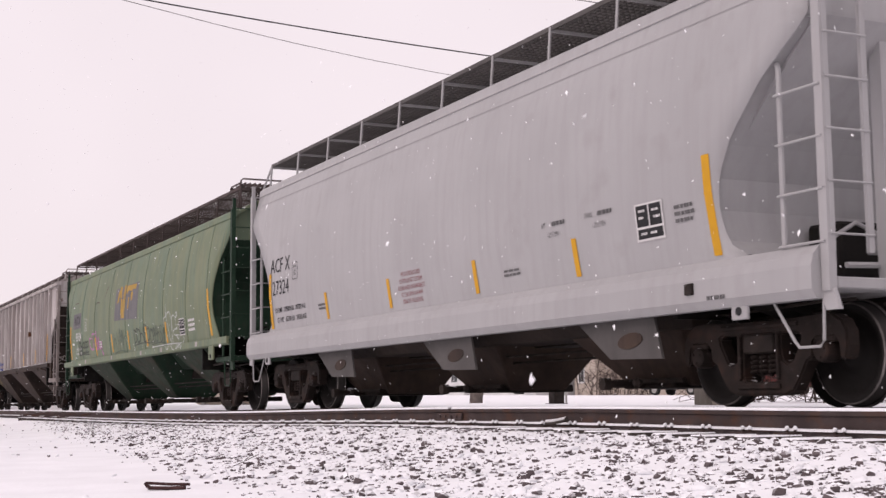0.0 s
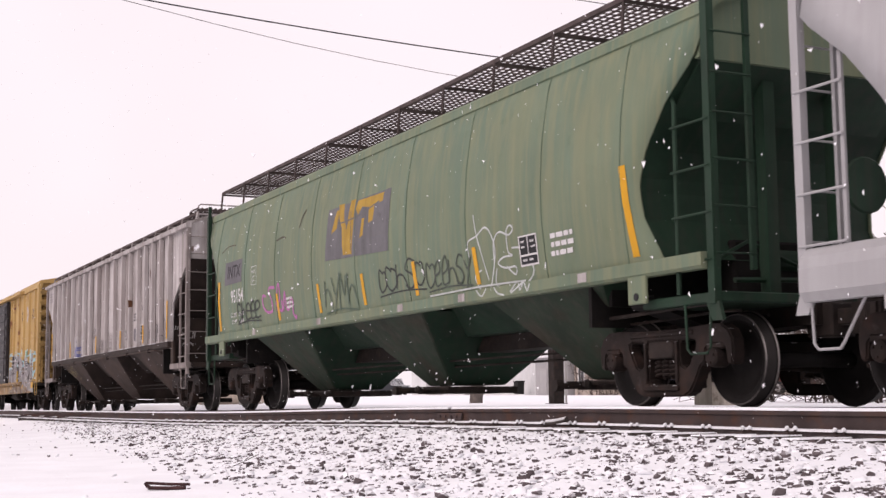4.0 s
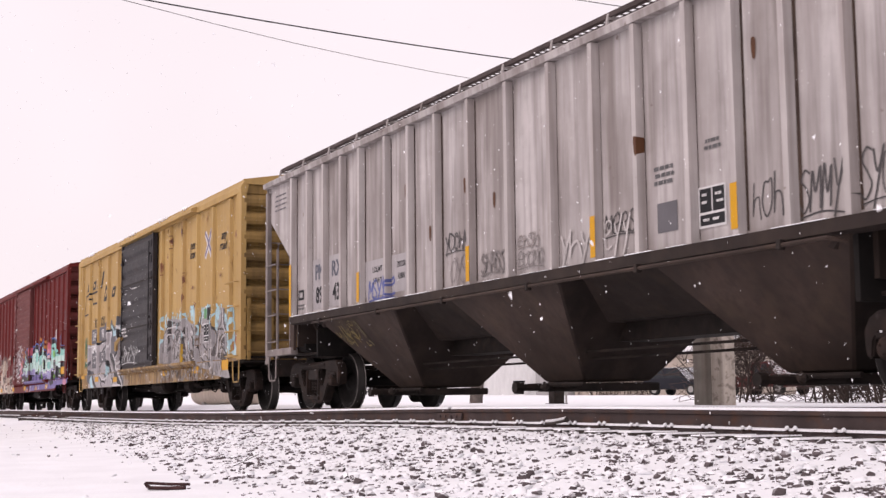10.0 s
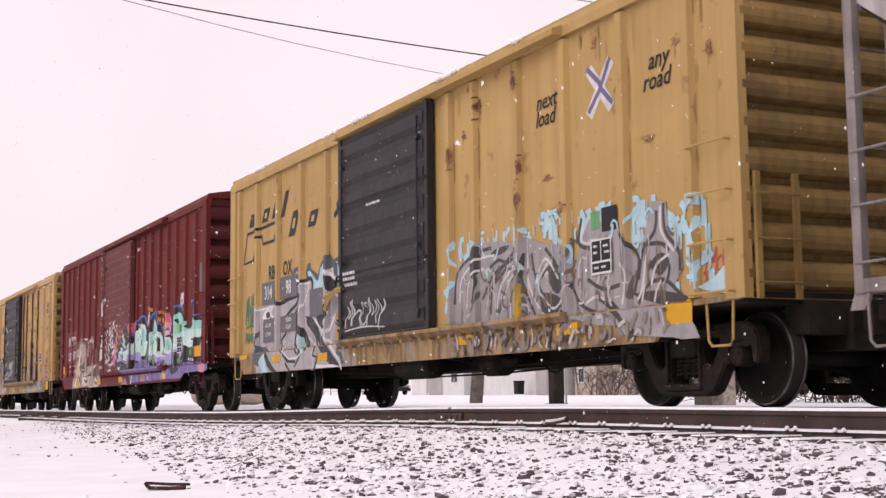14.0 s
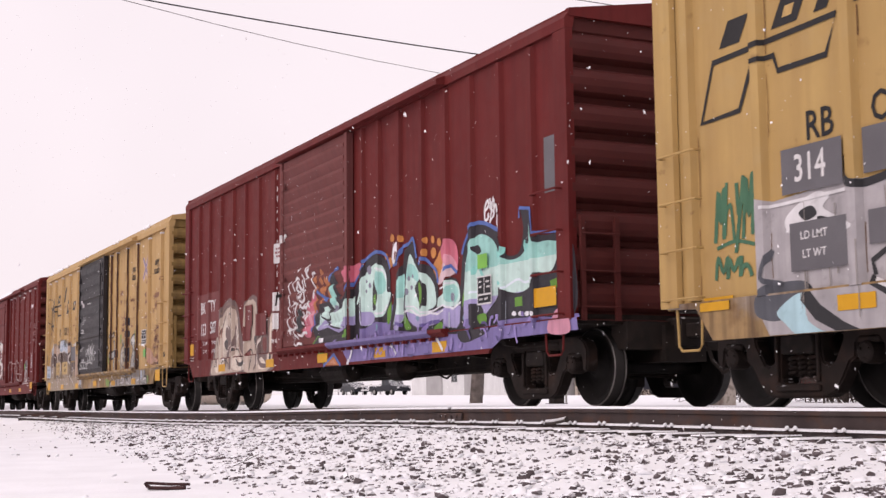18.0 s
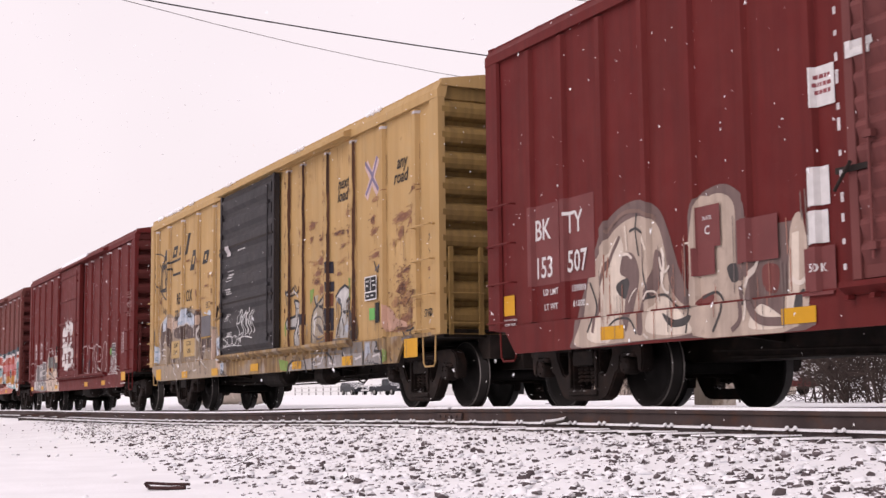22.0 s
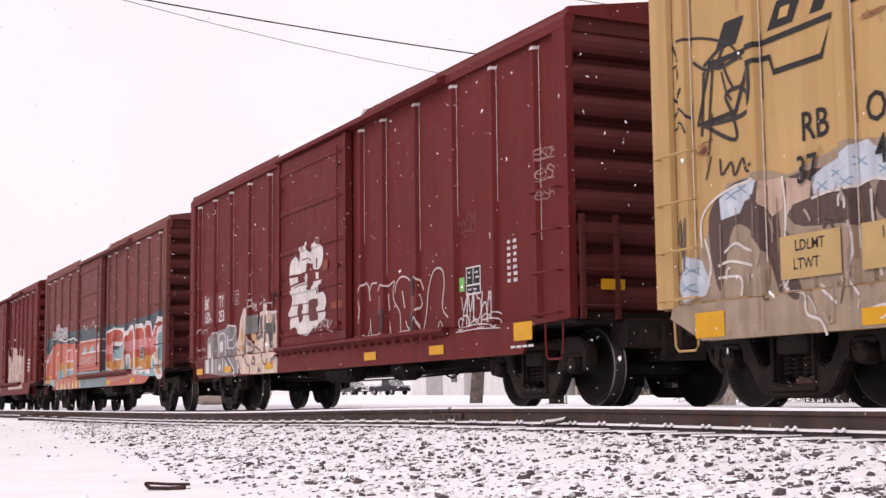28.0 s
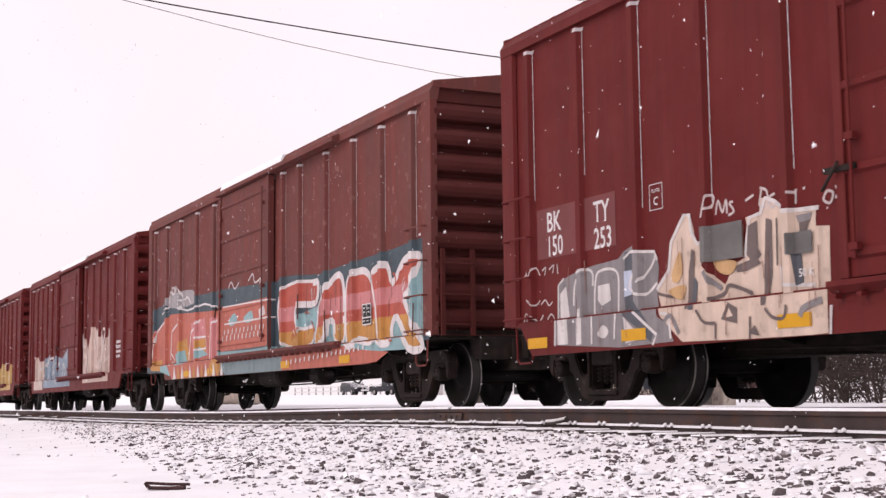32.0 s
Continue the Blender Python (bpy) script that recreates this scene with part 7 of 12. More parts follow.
def seam_rust(car, sf, seed, eave=4.12):
    """Rust that runs down from the roof edge and along the posts."""
    rng = random.Random(seed)
    art = []
    for q in YPOSTS:
        for side in (-1, 1):
            z = eave
            while z > 1.2:
                l = rng.uniform(0.15, 0.7)
                if rng.random() < 0.6:
                    x = q + side * (0.095 + 0.02 * rng.random())
                    art.append(("sharp", rng.choice(((0.20, 0.105, 0.045), (0.13, 0.065, 0.03), (0.27, 0.155, 0.062))), rng.uniform(0.006, 0.016), [(x, z), (x + rng.uniform(-0.012, 0.012), z - l * 0.5), (x, max(1.1, z - l))]))
                z -= l + rng.uniform(0.05, 0.3)
    for i in range(26):
        x = rng.uniform(-7.5, 7.5)
        if -2.0 < x < 1.4:
            continue
        l = rng.uniform(0.08, 0.5)
        art.append(("sharp", rng.choice(((0.24, 0.13, 0.05), (0.31, 0.185, 0.07))), rng.uniform(0.006, 0.02), [(x, eave), (x + 0.01, eave - l * 0.6), (x + 0.005, eave - l)]))
    painting("seam_rust", car, art, sf, "rust running down the seams")


def flaked(x, z, a, b, tone, rng):
    """A ragged flake of rust: a pale edge, a darker heart, small dabs and short runs about it."""
    def ragged(k, sq):
        return [(x + a * k * math.cos(t) * rng.uniform(0.55, 1.25), z + 0.25 * a * k * math.cos(t) * sq + b * k * math.sin(t) * rng.uniform(0.5, 1.3)) for t in [6.283 * i / 15 for i in range(15)]]
    pale = ((0.34, 0.19, 0.085), (0.28, 0.145, 0.068), (0.25, 0.12, 0.055))[tone]
    deep = ((0.27, 0.135, 0.06), (0.18, 0.075, 0.04), (0.10, 0.04, 0.024))[tone]
    out = [("fill", pale, ragged(1.1, 0.3), True), ("fill", deep, ragged(0.75, 0.3), True)]
    for i in range(int(5 + 60 * a)):
        dx, dz, l = a * rng.gauss(0, 0.9), b * rng.gauss(0, 1.1) + 0.01, rng.uniform(0.008, 0.05)
        out.append(("sharp", rng.choice((pale, deep, deep)), rng.uniform(0.006, 0.018), [(x + dx - l, z + dz - 0.2 * l), (x + dx, z + dz + 0.004), (x + dx + l, z + dz + 0.15 * l)]))
    for i in range(int(1 + 5 * a)):
        dx = a * rng.uniform(-0.8, 0.8)
        out.append(("sharp", pale, rng.uniform(0.006, 0.012), [(x + dx, z), (x + dx + 0.004, z - b - rng.uniform(0.03, 0.2))]))
    return out


def road_marks(car, sf, q, z, s_=0.14):
    patch("reflector", car, q - 0.22, q + 0.22, z - s_ / 2, z + s_ / 2, "reflector", sf, 20, "yellow reflector patch")


YPOSTS = [-7.3, -6.26, -5.1, -3.9, -2.72, 1.75, 2.46, 3.59, 4.68, 5.85, 7.0]
SILVER, SOOT, SKYB = (0.36, 0.34, 0.35), (0.03, 0.03, 0.033), (0.36, 0.55, 0.60)
PALE, SLATE, DUSK, MIDGREY, COAL, CHALKY = (0.62, 0.61, 0.62), (0.085, 0.09, 0.105), (0.12, 0.105, 0.11), (0.29, 0.275, 0.28), (0.06, 0.055, 0.055), (0.55, 0.53, 0.53)

# A yellow boxcar with silver graffiti.
X4 = -21.23
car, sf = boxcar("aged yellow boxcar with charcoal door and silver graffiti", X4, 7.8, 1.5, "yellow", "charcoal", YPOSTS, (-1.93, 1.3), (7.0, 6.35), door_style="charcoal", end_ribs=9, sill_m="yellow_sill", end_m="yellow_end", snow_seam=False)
CARS.append((car, X4))
seam_rust(car, sf, 301)
railbox_art(car, sf)
FRINGE = ((1.54, 3.56, 1.25, 2.18), (3.62, 4.56, 1.85, 2.21), (5.97, 6.34, 1.64, 2.13), (6.56, 7.27, 1.11, 2.01), (4.92, 5.16, 1.76, 2.12), (5.28, 5.56, 2.01, 2.15))
fringe = []
for k, (a, b, c, d) in enumerate(FRINGE):
    fringe += curls(a, b, c, d, int(10 + 26 * (b - a) * (d - c)), 600 + k, SKYB, 0.06, 0.4) + drips(a, b, c, d, 8, 620 + k, SKYB, 0.03)
art = fringe + [
    ("fill", MIDGREY, [(1.70, 1.09), (1.78, 1.48), (1.96, 1.79), (2.33, 1.95), (2.54, 2.06), (3.19, 2.01), (3.53, 1.94), (3.67, 2.01), (4.18, 1.86), (4.57, 1.82), (4.85, 1.62), (4.92, 1.78), (5.12, 2.03), (5.59, 1.96), (5.83, 1.77), (5.98, 1.54), (6.15, 1.70), (6.29, 2.07), (6.55, 2.03), (6.60, 1.72), (6.78, 1.55), (6.81, 1.35), (6.66, 1.18), (6.86, 0.96), (7.04, 0.76), (7.11, 0.60), (6.82, 0.59), (6.69, 0.67), (5.85, 0.73), (5.70, 0.84), (5.27, 0.87), (4.91, 0.95), (3.93, 1.01), (2.80, 1.01)], True),
    ("fill", COAL, [(2.83, 1.85), (2.95, 1.93), (3.31, 1.95), (3.19, 1.87)]),
    ("fill", COAL, [(4.27, 1.63), (4.56, 1.49), (4.45, 1.27), (4.26, 1.40)]),
    ("fill", COAL, [(4.05, 1.30), (4.45, 1.24), (4.63, 1.03), (4.14, 1.06)]),
    ("fill", COAL, [(6.25, 1.42), (6.44, 1.53), (6.59, 1.43), (6.43, 1.30)]),
    ("fill", COAL, [(5.96, 1.14), (6.42, 1.15), (6.92, 1.04), (6.56, 0.99)]),
    ("fill", COAL, [(5.28, 1.15), (5.54, 1.12), (5.86, 0.84), (5.62, 0.96)]),
    ("fill", COAL, [(2.46, 2.01), (2.59, 1.94), (2.51, 1.62), (2.39, 1.70)]),
    ("line", COAL, 0.045, [(1.85, 1.33), (1.93, 1.73), (2.43, 1.93), (2.86, 1.96)]),
    ("line", COAL, 0.045, [(2.83, 1.14), (2.91, 1.52), (3.30, 1.78), (3.55, 1.89)]),
    ("line", COAL, 0.045, [(2.61, 1.34), (2.94, 1.63), (3.41, 1.77)]),
    ("line", COAL, 0.045, [(3.04, 1.14), (3.29, 1.49), (3.63, 1.64)]),
    ("line", COAL, 0.045, [(3.69, 1.81), (3.65, 1.46), (3.83, 1.20), (3.93, 1.05)]),
    ("line", COAL, 0.045, [(3.86, 1.79), (3.95, 1.49), (4.19, 1.18)]),
    ("line", COAL, 0.045, [(4.17, 1.82), (4.46, 1.55), (4.59, 1.20), (4.63, 1.03)]),
    ("line", COAL, 0.045, [(4.05, 1.48), (4.37, 1.62), (4.56, 1.43)]),
    ("line", COAL, 0.045, [(4.97, 2.06), (4.91, 1.79), (5.13, 1.71)]),
    ("line", COAL, 0.045, [(5.67, 1.91), (5.91, 1.67), (6.06, 1.49), (5.96, 1.14)]),
    ("line", COAL, 0.045, [(5.28, 1.15), (5.54, 1.07), (5.78, 0.87), (6.01, 0.76)]),
    ("line", COAL, 0.045, [(6.39, 1.96), (6.35, 1.76), (6.14, 1.59), (6.05, 1.29)]),
    ("line", COAL, 0.045, [(6.51, 2.02), (6.53, 1.74), (6.74, 1.52), (6.77, 1.32)]),
    ("line", COAL, 0.045, [(6.14, 1.64), (6.45, 1.62), (6.59, 1.53)]),
    ("line", COAL, 0.045, [(6.21, 1.38), (6.40, 1.46), (6.58, 1.39), (6.54, 1.24)]),
    ("line", COAL, 0.045, [(6.03, 1.04), (6.20, 1.22), (6.50, 1.25), (6.78, 1.07)]),
    ("line", COAL, 0.045, [(5.07, 1.38), (5.38, 1.25), (5.72, 1.27)]),
    ("line", COAL, 0.045, [(2.82, 1.72), (3.07, 1.79), (3.24, 1.68), (2.94, 1.52)]),
    ("line", COAL, 0.045, [(4.75, 1.36), (4.92, 1.12), (5.28, 0.99)]),
    ("line", COAL, 0.045, [(2.33, 1.83), (2.51, 1.62), (2.44, 1.30)]),
    ("line", CHALKY, 0.03, [(1.98, 1.34), (2.06, 1.66), (2.52, 1.85), (2.95, 1.86)]),
    ("line", CHALKY, 0.03, [(2.98, 1.11), (3.08, 1.44), (3.47, 1.72)]),
    ("line", CHALKY, 0.03, [(3.77, 1.77), (3.79, 1.44), (4.02, 1.13)]),
    ("line", CHALKY, 0.03, [(4.22, 1.64), (3.95, 1.43), (4.17, 1.70), (4.46, 1.44)]),
    ("line", CHALKY, 0.03, [(4.05, 1.30), (4.34, 1.11), (4.60, 1.26)]),
    ("line", CHALKY, 0.03, [(5.01, 2.00), (4.97, 1.81), (5.16, 1.76)]),
    ("line", CHALKY, 0.03, [(6.18, 1.53), (6.12, 1.23), (6.03, 1.09)]),
    ("line", CHALKY, 0.03, [(6.46, 2.00), (6.46, 1.75), (6.67, 1.52)]),
    ("line", CHALKY, 0.03, [(6.27, 1.22), (6.36, 1.41), (6.55, 1.49)]),
    ("line", CHALKY, 0.03, [(5.01, 1.11), (5.24, 1.18), (5.46, 1.11)]),
    ("line", CHALKY, 0.03, [(2.18, 1.26), (2.25, 1.58), (2.64, 1.74)]),
    ("line", CHALKY, 0.03, [(5.73, 1.53), (5.89, 1.36), (5.83, 1.05)]),
    ("line", CHALKY, 0.03, [(3.16, 1.31), (3.35, 1.54), (3.59, 1.64)]),
]
art += curls(2.0, 6.7, 1.0, 1.85, 34, 63, (0.12, 0.11, 0.11), 0.035, 0.4) + curls(2.1, 6.5, 0.95, 1.6, 34, 61, (0.15, 0.105, 0.075), 0.03, 0.25) + curls(2.0, 6.7, 1.0, 1.8, 40, 64, (0.50, 0.47, 0.47), 0.022, 0.35) + curls(1.9, 6.9, 1.3, 2.0, 16, 65, SKYB, 0.03, 0.3)
art += drips(1.9, 6.8, 0.95, 1.8, 50, 69, (0.20, 0.15, 0.11), 0.01) + drips(1.9, 6.9, 1.5, 2.3, 24, 60, (0.55, 0.58, 0.58), 0.009)
art += curls(1.8, 6.6, 0.68, 0.95, 60, 67, (0.22, 0.19, 0.17), 0.05, 0.3) + curls(1.8, 6.6, 0.68, 0.95, 30, 59, (0.45, 0.42, 0.4), 0.03, 0.25) + curls(1.8, 6.6, 0.68, 0.95, 30, 58, (0.07, 0.05, 0.04), 0.03, 0.2)
art += [("fill", (0.40, 0.58, 0.62), [(7.08, 1.12), (7.3, 1.2), (7.55, 1.34), (7.66, 1.2), (7.6, 1.04)])]
painting("graffiti", car, art, sf, "silver and pale blue spray-painted graffiti")
art = [
    ("fill", SLATE, [(-4.44, 2.13), (-4.38, 2.34), (-4.18, 2.40), (-4.01, 2.28), (-3.99, 2.07)]),
    ("fill", SKYB, [(-4.32, 2.15), (-4.28, 2.28), (-4.17, 2.32), (-4.08, 2.23), (-4.10, 2.11)]),
    ("fill", SLATE, [(-3.74, 2.27), (-3.66, 2.40), (-3.52, 2.41), (-3.49, 2.29), (-3.31, 2.24), (-3.17, 2.17), (-3.10, 2.29), (-3.00, 2.38), (-2.80, 2.44), (-2.60, 2.45), (-2.47, 2.35), (-2.32, 2.38), (-2.03, 2.36), (-1.84, 2.23), (-1.87, 1.76), (-3.63, 1.94)], True),
    ("fill", SKYB, [(-3.65, 2.24), (-3.55, 2.27), (-3.36, 2.16), (-3.18, 2.08), (-3.05, 2.27), (-2.89, 2.35), (-2.85, 2.29), (-2.87, 1.89), (-3.50, 1.93), (-3.52, 2.07)]),
    ("fill", SKYB, [(-2.18, 2.17), (-2.09, 2.24), (-1.95, 2.24), (-1.88, 2.12), (-1.89, 1.88), (-1.99, 1.85), (-2.11, 2.01)]),
    ("fill", SILVER, [(-6.34, 1.88), (-6.13, 1.83), (-5.54, 1.87), (-5.17, 1.93), (-5.12, 1.87), (-4.89, 1.87), (-4.07, 1.91), (-4.01, 2.13), (-3.50, 2.14), (-3.42, 2.01), (-3.55, 1.55), (-2.90, 1.50), (-2.82, 2.19), (-2.50, 2.24), (-2.06, 1.84), (-2.35, 1.48), (-2.42, 1.09), (-1.90, 1.06), (-1.93, 0.57), (-5.05, 0.56), (-6.18, 0.57), (-6.35, 0.91)], True),
    ("fill", SLATE, [(-6.35, 1.02), (-6.16, 1.10), (-5.75, 1.09), (-5.67, 0.94), (-6.03, 0.77), (-6.35, 0.83)]),
    ("fill", SKYB, [(-6.07, 0.85), (-5.75, 0.99), (-5.68, 0.75), (-5.44, 0.61), (-5.76, 0.60), (-5.96, 0.73)]),
    ("fill", SOOT, [(-5.71, 1.07), (-5.52, 0.87), (-5.24, 0.71), (-5.07, 0.60), (-5.35, 0.61), (-5.59, 0.75), (-5.77, 0.93)], True),
    ("fill", DUSK, [(-3.49, 1.94), (-2.94, 1.91), (-2.93, 1.55), (-3.57, 1.56)], True),
    ("fill", SOOT, [(-3.74, 1.53), (-3.41, 1.50), (-3.00, 1.21), (-2.39, 0.83), (-2.05, 0.63), (-2.11, 0.59), (-2.43, 0.65), (-2.82, 0.82), (-3.25, 1.15), (-3.68, 1.39)], True),
    ("fill", SOOT, [(-3.25, 1.48), (-2.97, 1.53), (-2.85, 1.38), (-2.80, 1.17), (-2.98, 1.23), (-3.14, 1.35)], True),
    ("fill", SOOT, [(-2.79, 2.13), (-2.60, 2.10), (-2.20, 1.91), (-2.23, 1.81), (-2.40, 1.77), (-2.65, 1.87), (-2.73, 1.96)], True),
    ("fill", SLATE, [(-2.47, 2.22), (-2.35, 2.23), (-2.19, 2.09), (-2.05, 1.85), (-2.17, 1.89), (-2.44, 2.08)], True),
    ("fill", SOOT, [(-2.88, 1.63), (-2.66, 1.69), (-2.66, 1.47), (-2.85, 1.38), (-2.99, 1.29), (-3.09, 1.38), (-2.90, 1.49)], True),
    ("fill", PALE, [(-3.17, 0.72), (-2.87, 0.69), (-2.42, 0.69), (-2.02, 0.63), (-2.01, 0.58), (-3.20, 0.59)], True),
    ("fill", SOOT, [(-3.98, 1.38), (-3.79, 1.32), (-3.53, 1.08), (-3.58, 0.98), (-3.72, 0.95), (-3.70, 1.06), (-3.90, 1.19), (-4.09, 1.24)]),
    ("fill", SKYB, [(-4.19, 1.18), (-3.99, 1.25), (-3.80, 1.16), (-3.77, 1.02), (-3.72, 0.92), (-4.00, 0.92), (-4.10, 1.04)]),
    ("fill", SOOT, [(-4.95, 1.08), (-4.53, 0.86), (-4.09, 0.80), (-4.13, 0.76), (-4.53, 0.78), (-4.99, 1.02)], True),
    ("fill", SOOT, [(-4.00, 1.01), (-3.85, 0.93), (-3.96, 0.81), (-4.15, 0.69), (-4.20, 0.69), (-4.02, 0.83)], True),
    ("fill", PALE, [(-5.97, 1.66), (-5.72, 1.80), (-5.54, 1.84), (-5.41, 1.78), (-5.48, 1.68), (-5.10, 1.50), (-5.34, 1.46), (-5.56, 1.56), (-5.90, 1.51)]),
    ("fill", SOOT, [(-5.80, 1.69), (-5.64, 1.73), (-5.57, 1.65), (-5.71, 1.61)]),
    ("fill", SOOT, [(-5.55, 1.63), (-5.35, 1.57), (-5.42, 1.53), (-5.55, 1.58)]),
    ("line", SOOT, 0.07, [(-5.19, 2.08), (-5.17, 1.89), (-5.00, 1.83), (-4.58, 1.88), (-4.09, 1.92), (-3.99, 2.08), (-3.71, 2.13), (-3.50, 2.14), (-3.42, 2.06), (-3.44, 1.93)]),
    ("sharp", SOOT, 0.06, [(-4.05, 1.91), (-4.18, 1.76), (-4.49, 1.67), (-4.72, 1.58), (-4.74, 1.47), (-4.50, 1.44), (-4.28, 1.59), (-3.96, 1.78), (-3.89, 1.92)]),
    ("sharp", SOOT, 0.05, [(-4.47, 1.60), (-4.18, 1.58), (-3.97, 1.75)]),
    ("sharp", SOOT, 0.06, [(-3.98, 1.39), (-4.20, 1.26), (-4.27, 1.09), (-4.05, 0.91)]),
    ("sharp", SOOT, 0.05, [(-4.70, 1.40), (-4.73, 1.29), (-4.94, 1.19), (-4.91, 1.07)]),
    ("sharp", SOOT, 0.06, [(-3.26, 1.18), (-3.17, 1.01), (-3.30, 0.86), (-3.09, 0.83), (-3.19, 0.62)]),
    ("sharp", SOOT, 0.05, [(-4.63, 0.78), (-4.40, 0.63)]),
    ("line", PALE, 0.035, [(-3.55, 2.10), (-3.63, 1.95), (-3.97, 1.56), (-4.10, 1.41)]),
    ("line", PALE, 0.03, [(-3.94, 2.02), (-3.84, 2.08), (-3.57, 2.07)]),
    ("sharp", PALE, 0.035, [(-4.91, 1.04), (-4.43, 0.84), (-4.01, 0.85), (-3.77, 0.97)]),
    ("sharp", PALE, 0.03, [(-3.63, 1.20), (-3.25, 1.02), (-3.35, 0.86), (-3.22, 0.79), (-3.31, 0.62)]),
    ("sharp", PALE, 0.05, [(-3.40, 1.51), (-3.15, 1.35), (-2.84, 1.17), (-2.60, 1.05), (-2.13, 0.75), (-2.01, 0.60)]),
    ("sharp", PALE, 0.06, [(-2.83, 2.15), (-2.78, 2.21), (-2.51, 2.10), (-2.18, 1.96), (-2.02, 1.84)]),
    ("sharp", PALE, 0.05, [(-2.81, 2.20), (-2.86, 1.90), (-2.77, 1.70), (-2.85, 1.52)]),
    ("sharp", PALE, 0.05, [(-2.38, 1.48), (-2.56, 1.31), (-2.80, 1.11), (-2.86, 1.18), (-2.74, 1.27)]),
    ("sharp", PALE, 0.05, [(-3.09, 1.29), (-3.00, 1.18), (-2.87, 1.29), (-2.67, 1.42)]),
    ("sharp", PALE, 0.04, [(-2.52, 2.22), (-2.45, 2.08), (-2.53, 2.10)]),
    ("sharp", PALE, 0.05, [(-2.46, 1.84), (-2.29, 1.76), (-2.20, 1.87)]),
    ("sharp", PALE, 0.03, [(-4.80, 1.53), (-4.53, 1.33), (-4.41, 1.39)]),
    ("line", PALE, 0.03, [(-6.25, 1.79), (-6.01, 1.79), (-5.21, 1.81)]),
    ("line", SLATE, 0.05, [(-6.15, 1.40), (-6.26, 1.16), (-6.04, 1.09)]),
    ("line", SLATE, 0.07, [(-2.23, 0.88), (-2.05, 0.82), (-1.95, 0.68)]),
    ("sharp", SLATE, 0.04, [(-2.34, 1.38), (-2.09, 1.33), (-1.91, 1.34)]),
    ("sharp", SOOT, 0.03, [(-2.38, 1.34), (-1.92, 1.19)]),
]
art += drips(-5.9, -2.0, 0.7, 1.8, 30, 57, (0.25, 0.22, 0.2), 0.01)
painting("graffiti", car, art, sf, "silver and black block-letter graffiti")
for a, b, c, d in ((-5.98, -5.22, 1.86, 2.26), (-4.98, -4.10, 1.90, 2.28), (-5.9, -5.2, 1.18, 1.6), (-4.95, -4.15, 1.32, 1.6)):
    patch("renumber_patch", car, a, b, c, d, "grey_patch", sf, 60)
lettering(car, "314", -5.62, 2.06, 0.34, "white", sf, "white stencilled number", squeeze=0.8, layer=62)
lettering(car, "98", -4.55, 2.08, 0.34, "white", sf, squeeze=0.8, layer=62)
lettering(car, "LD LMT", -5.6, 1.48, 0.1, "white", sf, layer=62)
lettering(car, "LT WT", -5.6, 1.32, 0.1, "white", sf, layer=62)
lettering(car, "157800", -4.55, 1.52, 0.1, "white", sf, layer=62)
lettering(car, "62200", -4.55, 1.40, 0.1, "white", sf, layer=62)
painting("graffiti", car, scrawl(-6.95, 1.55, 0.55, 0.55, 4, 76, (0.05, 0.14, 0.08), 0.05) + scrawl(-6.95, 1.2, 0.5, 0.2, 3, 77, (0.05, 0.14, 0.08), 0.05), sf, "green scrawled graffiti")
patch("blank_plate", car, -3.50, -2.90, 1.50, 1.95, "grey_patch", sf, 70, "dark metal plate bolted to the side")
bm = bmesh.new()
rod(bm, [(-2.55, -1.55, 1.56), (-2.3, -1.60, 1.70), (-2.0, -1.60, 1.82), (-1.75, -1.58, 1.82)], 0.045, 4)
rod(bm, [(-2.6, -1.54, 1.75), (-2.2, -1.58, 1.78)], 0.05, 4)
part("door_stop", bm, "yellow", car, "yellow steel door stop")
painting("graffiti", car, scrawl(7.12, 1.28, 0.42, 0.2, 4, 78, (0.40, 0.08, 0.07), 0.02) + scrawl(7.15, 1.15, 0.3, 0.12, 3, 79, (0.40, 0.08, 0.07), 0.02), sf, "small red scrawl")
bars(car, -0.6, 3.0, 0.55, 0.06, 1, "white", sf, 41)
bars(car, -1.45, 1.95, 0.5, 0.25, 3, "white", sf, 42)
painting("graffiti", car, scrawl(-1.6, 1.2, 1.5, 0.4, 5, 43, (0.5, 0.5, 0.5), 0.03), sf, "white scrawl on the door")
for q, z in ((6.78, 0.91), (-5.09, 0.87), (-2.84, 0.82), (-6.95, 0.98), (2.2, 0.86), (4.7, 0.86)):
    road_marks(car, sf, q, z, 0.22 if q > 6 else 0.13)
rng, art = random.Random(171), []
for x, z, a, b, tone in ((3.60, 2.44, 0.05, 0.13, 2), (3.64, 2.85, 0.04, 0.10, 1), (2.14, 3.5, 0.05, 0.03, 1), (6.79, 3.6, 0.05, 0.03, 0), (4.23, 2.62, 0.06, 0.03, 1), (2.57, 3.82, 0.06, 0.08, 2), (5.3, 3.95, 0.05, 0.05, 0), (6.29, 2.7, 0.07, 0.02, 0), (7.32, 3.41, 0.04, 0.06, 1), (3.58, 3.9, 0.06, 0.08, 2), (1.8, 3.3, 0.04, 0.12, 1), (4.6, 2.2, 0.08, 0.03, 1)):
    art += flaked(x, z, a, b, tone, rng)
painting("rust", car, art, sf, "small rusty flakes")
patch("green_sticker", car, 5.16, 5.34, 1.9, 2.1, ink((0.12, 0.32, 0.14)), sf, 30)
patch("dark_panel", car, 5.38, 5.68, 1.86, 2.12, "black", sf, 30)
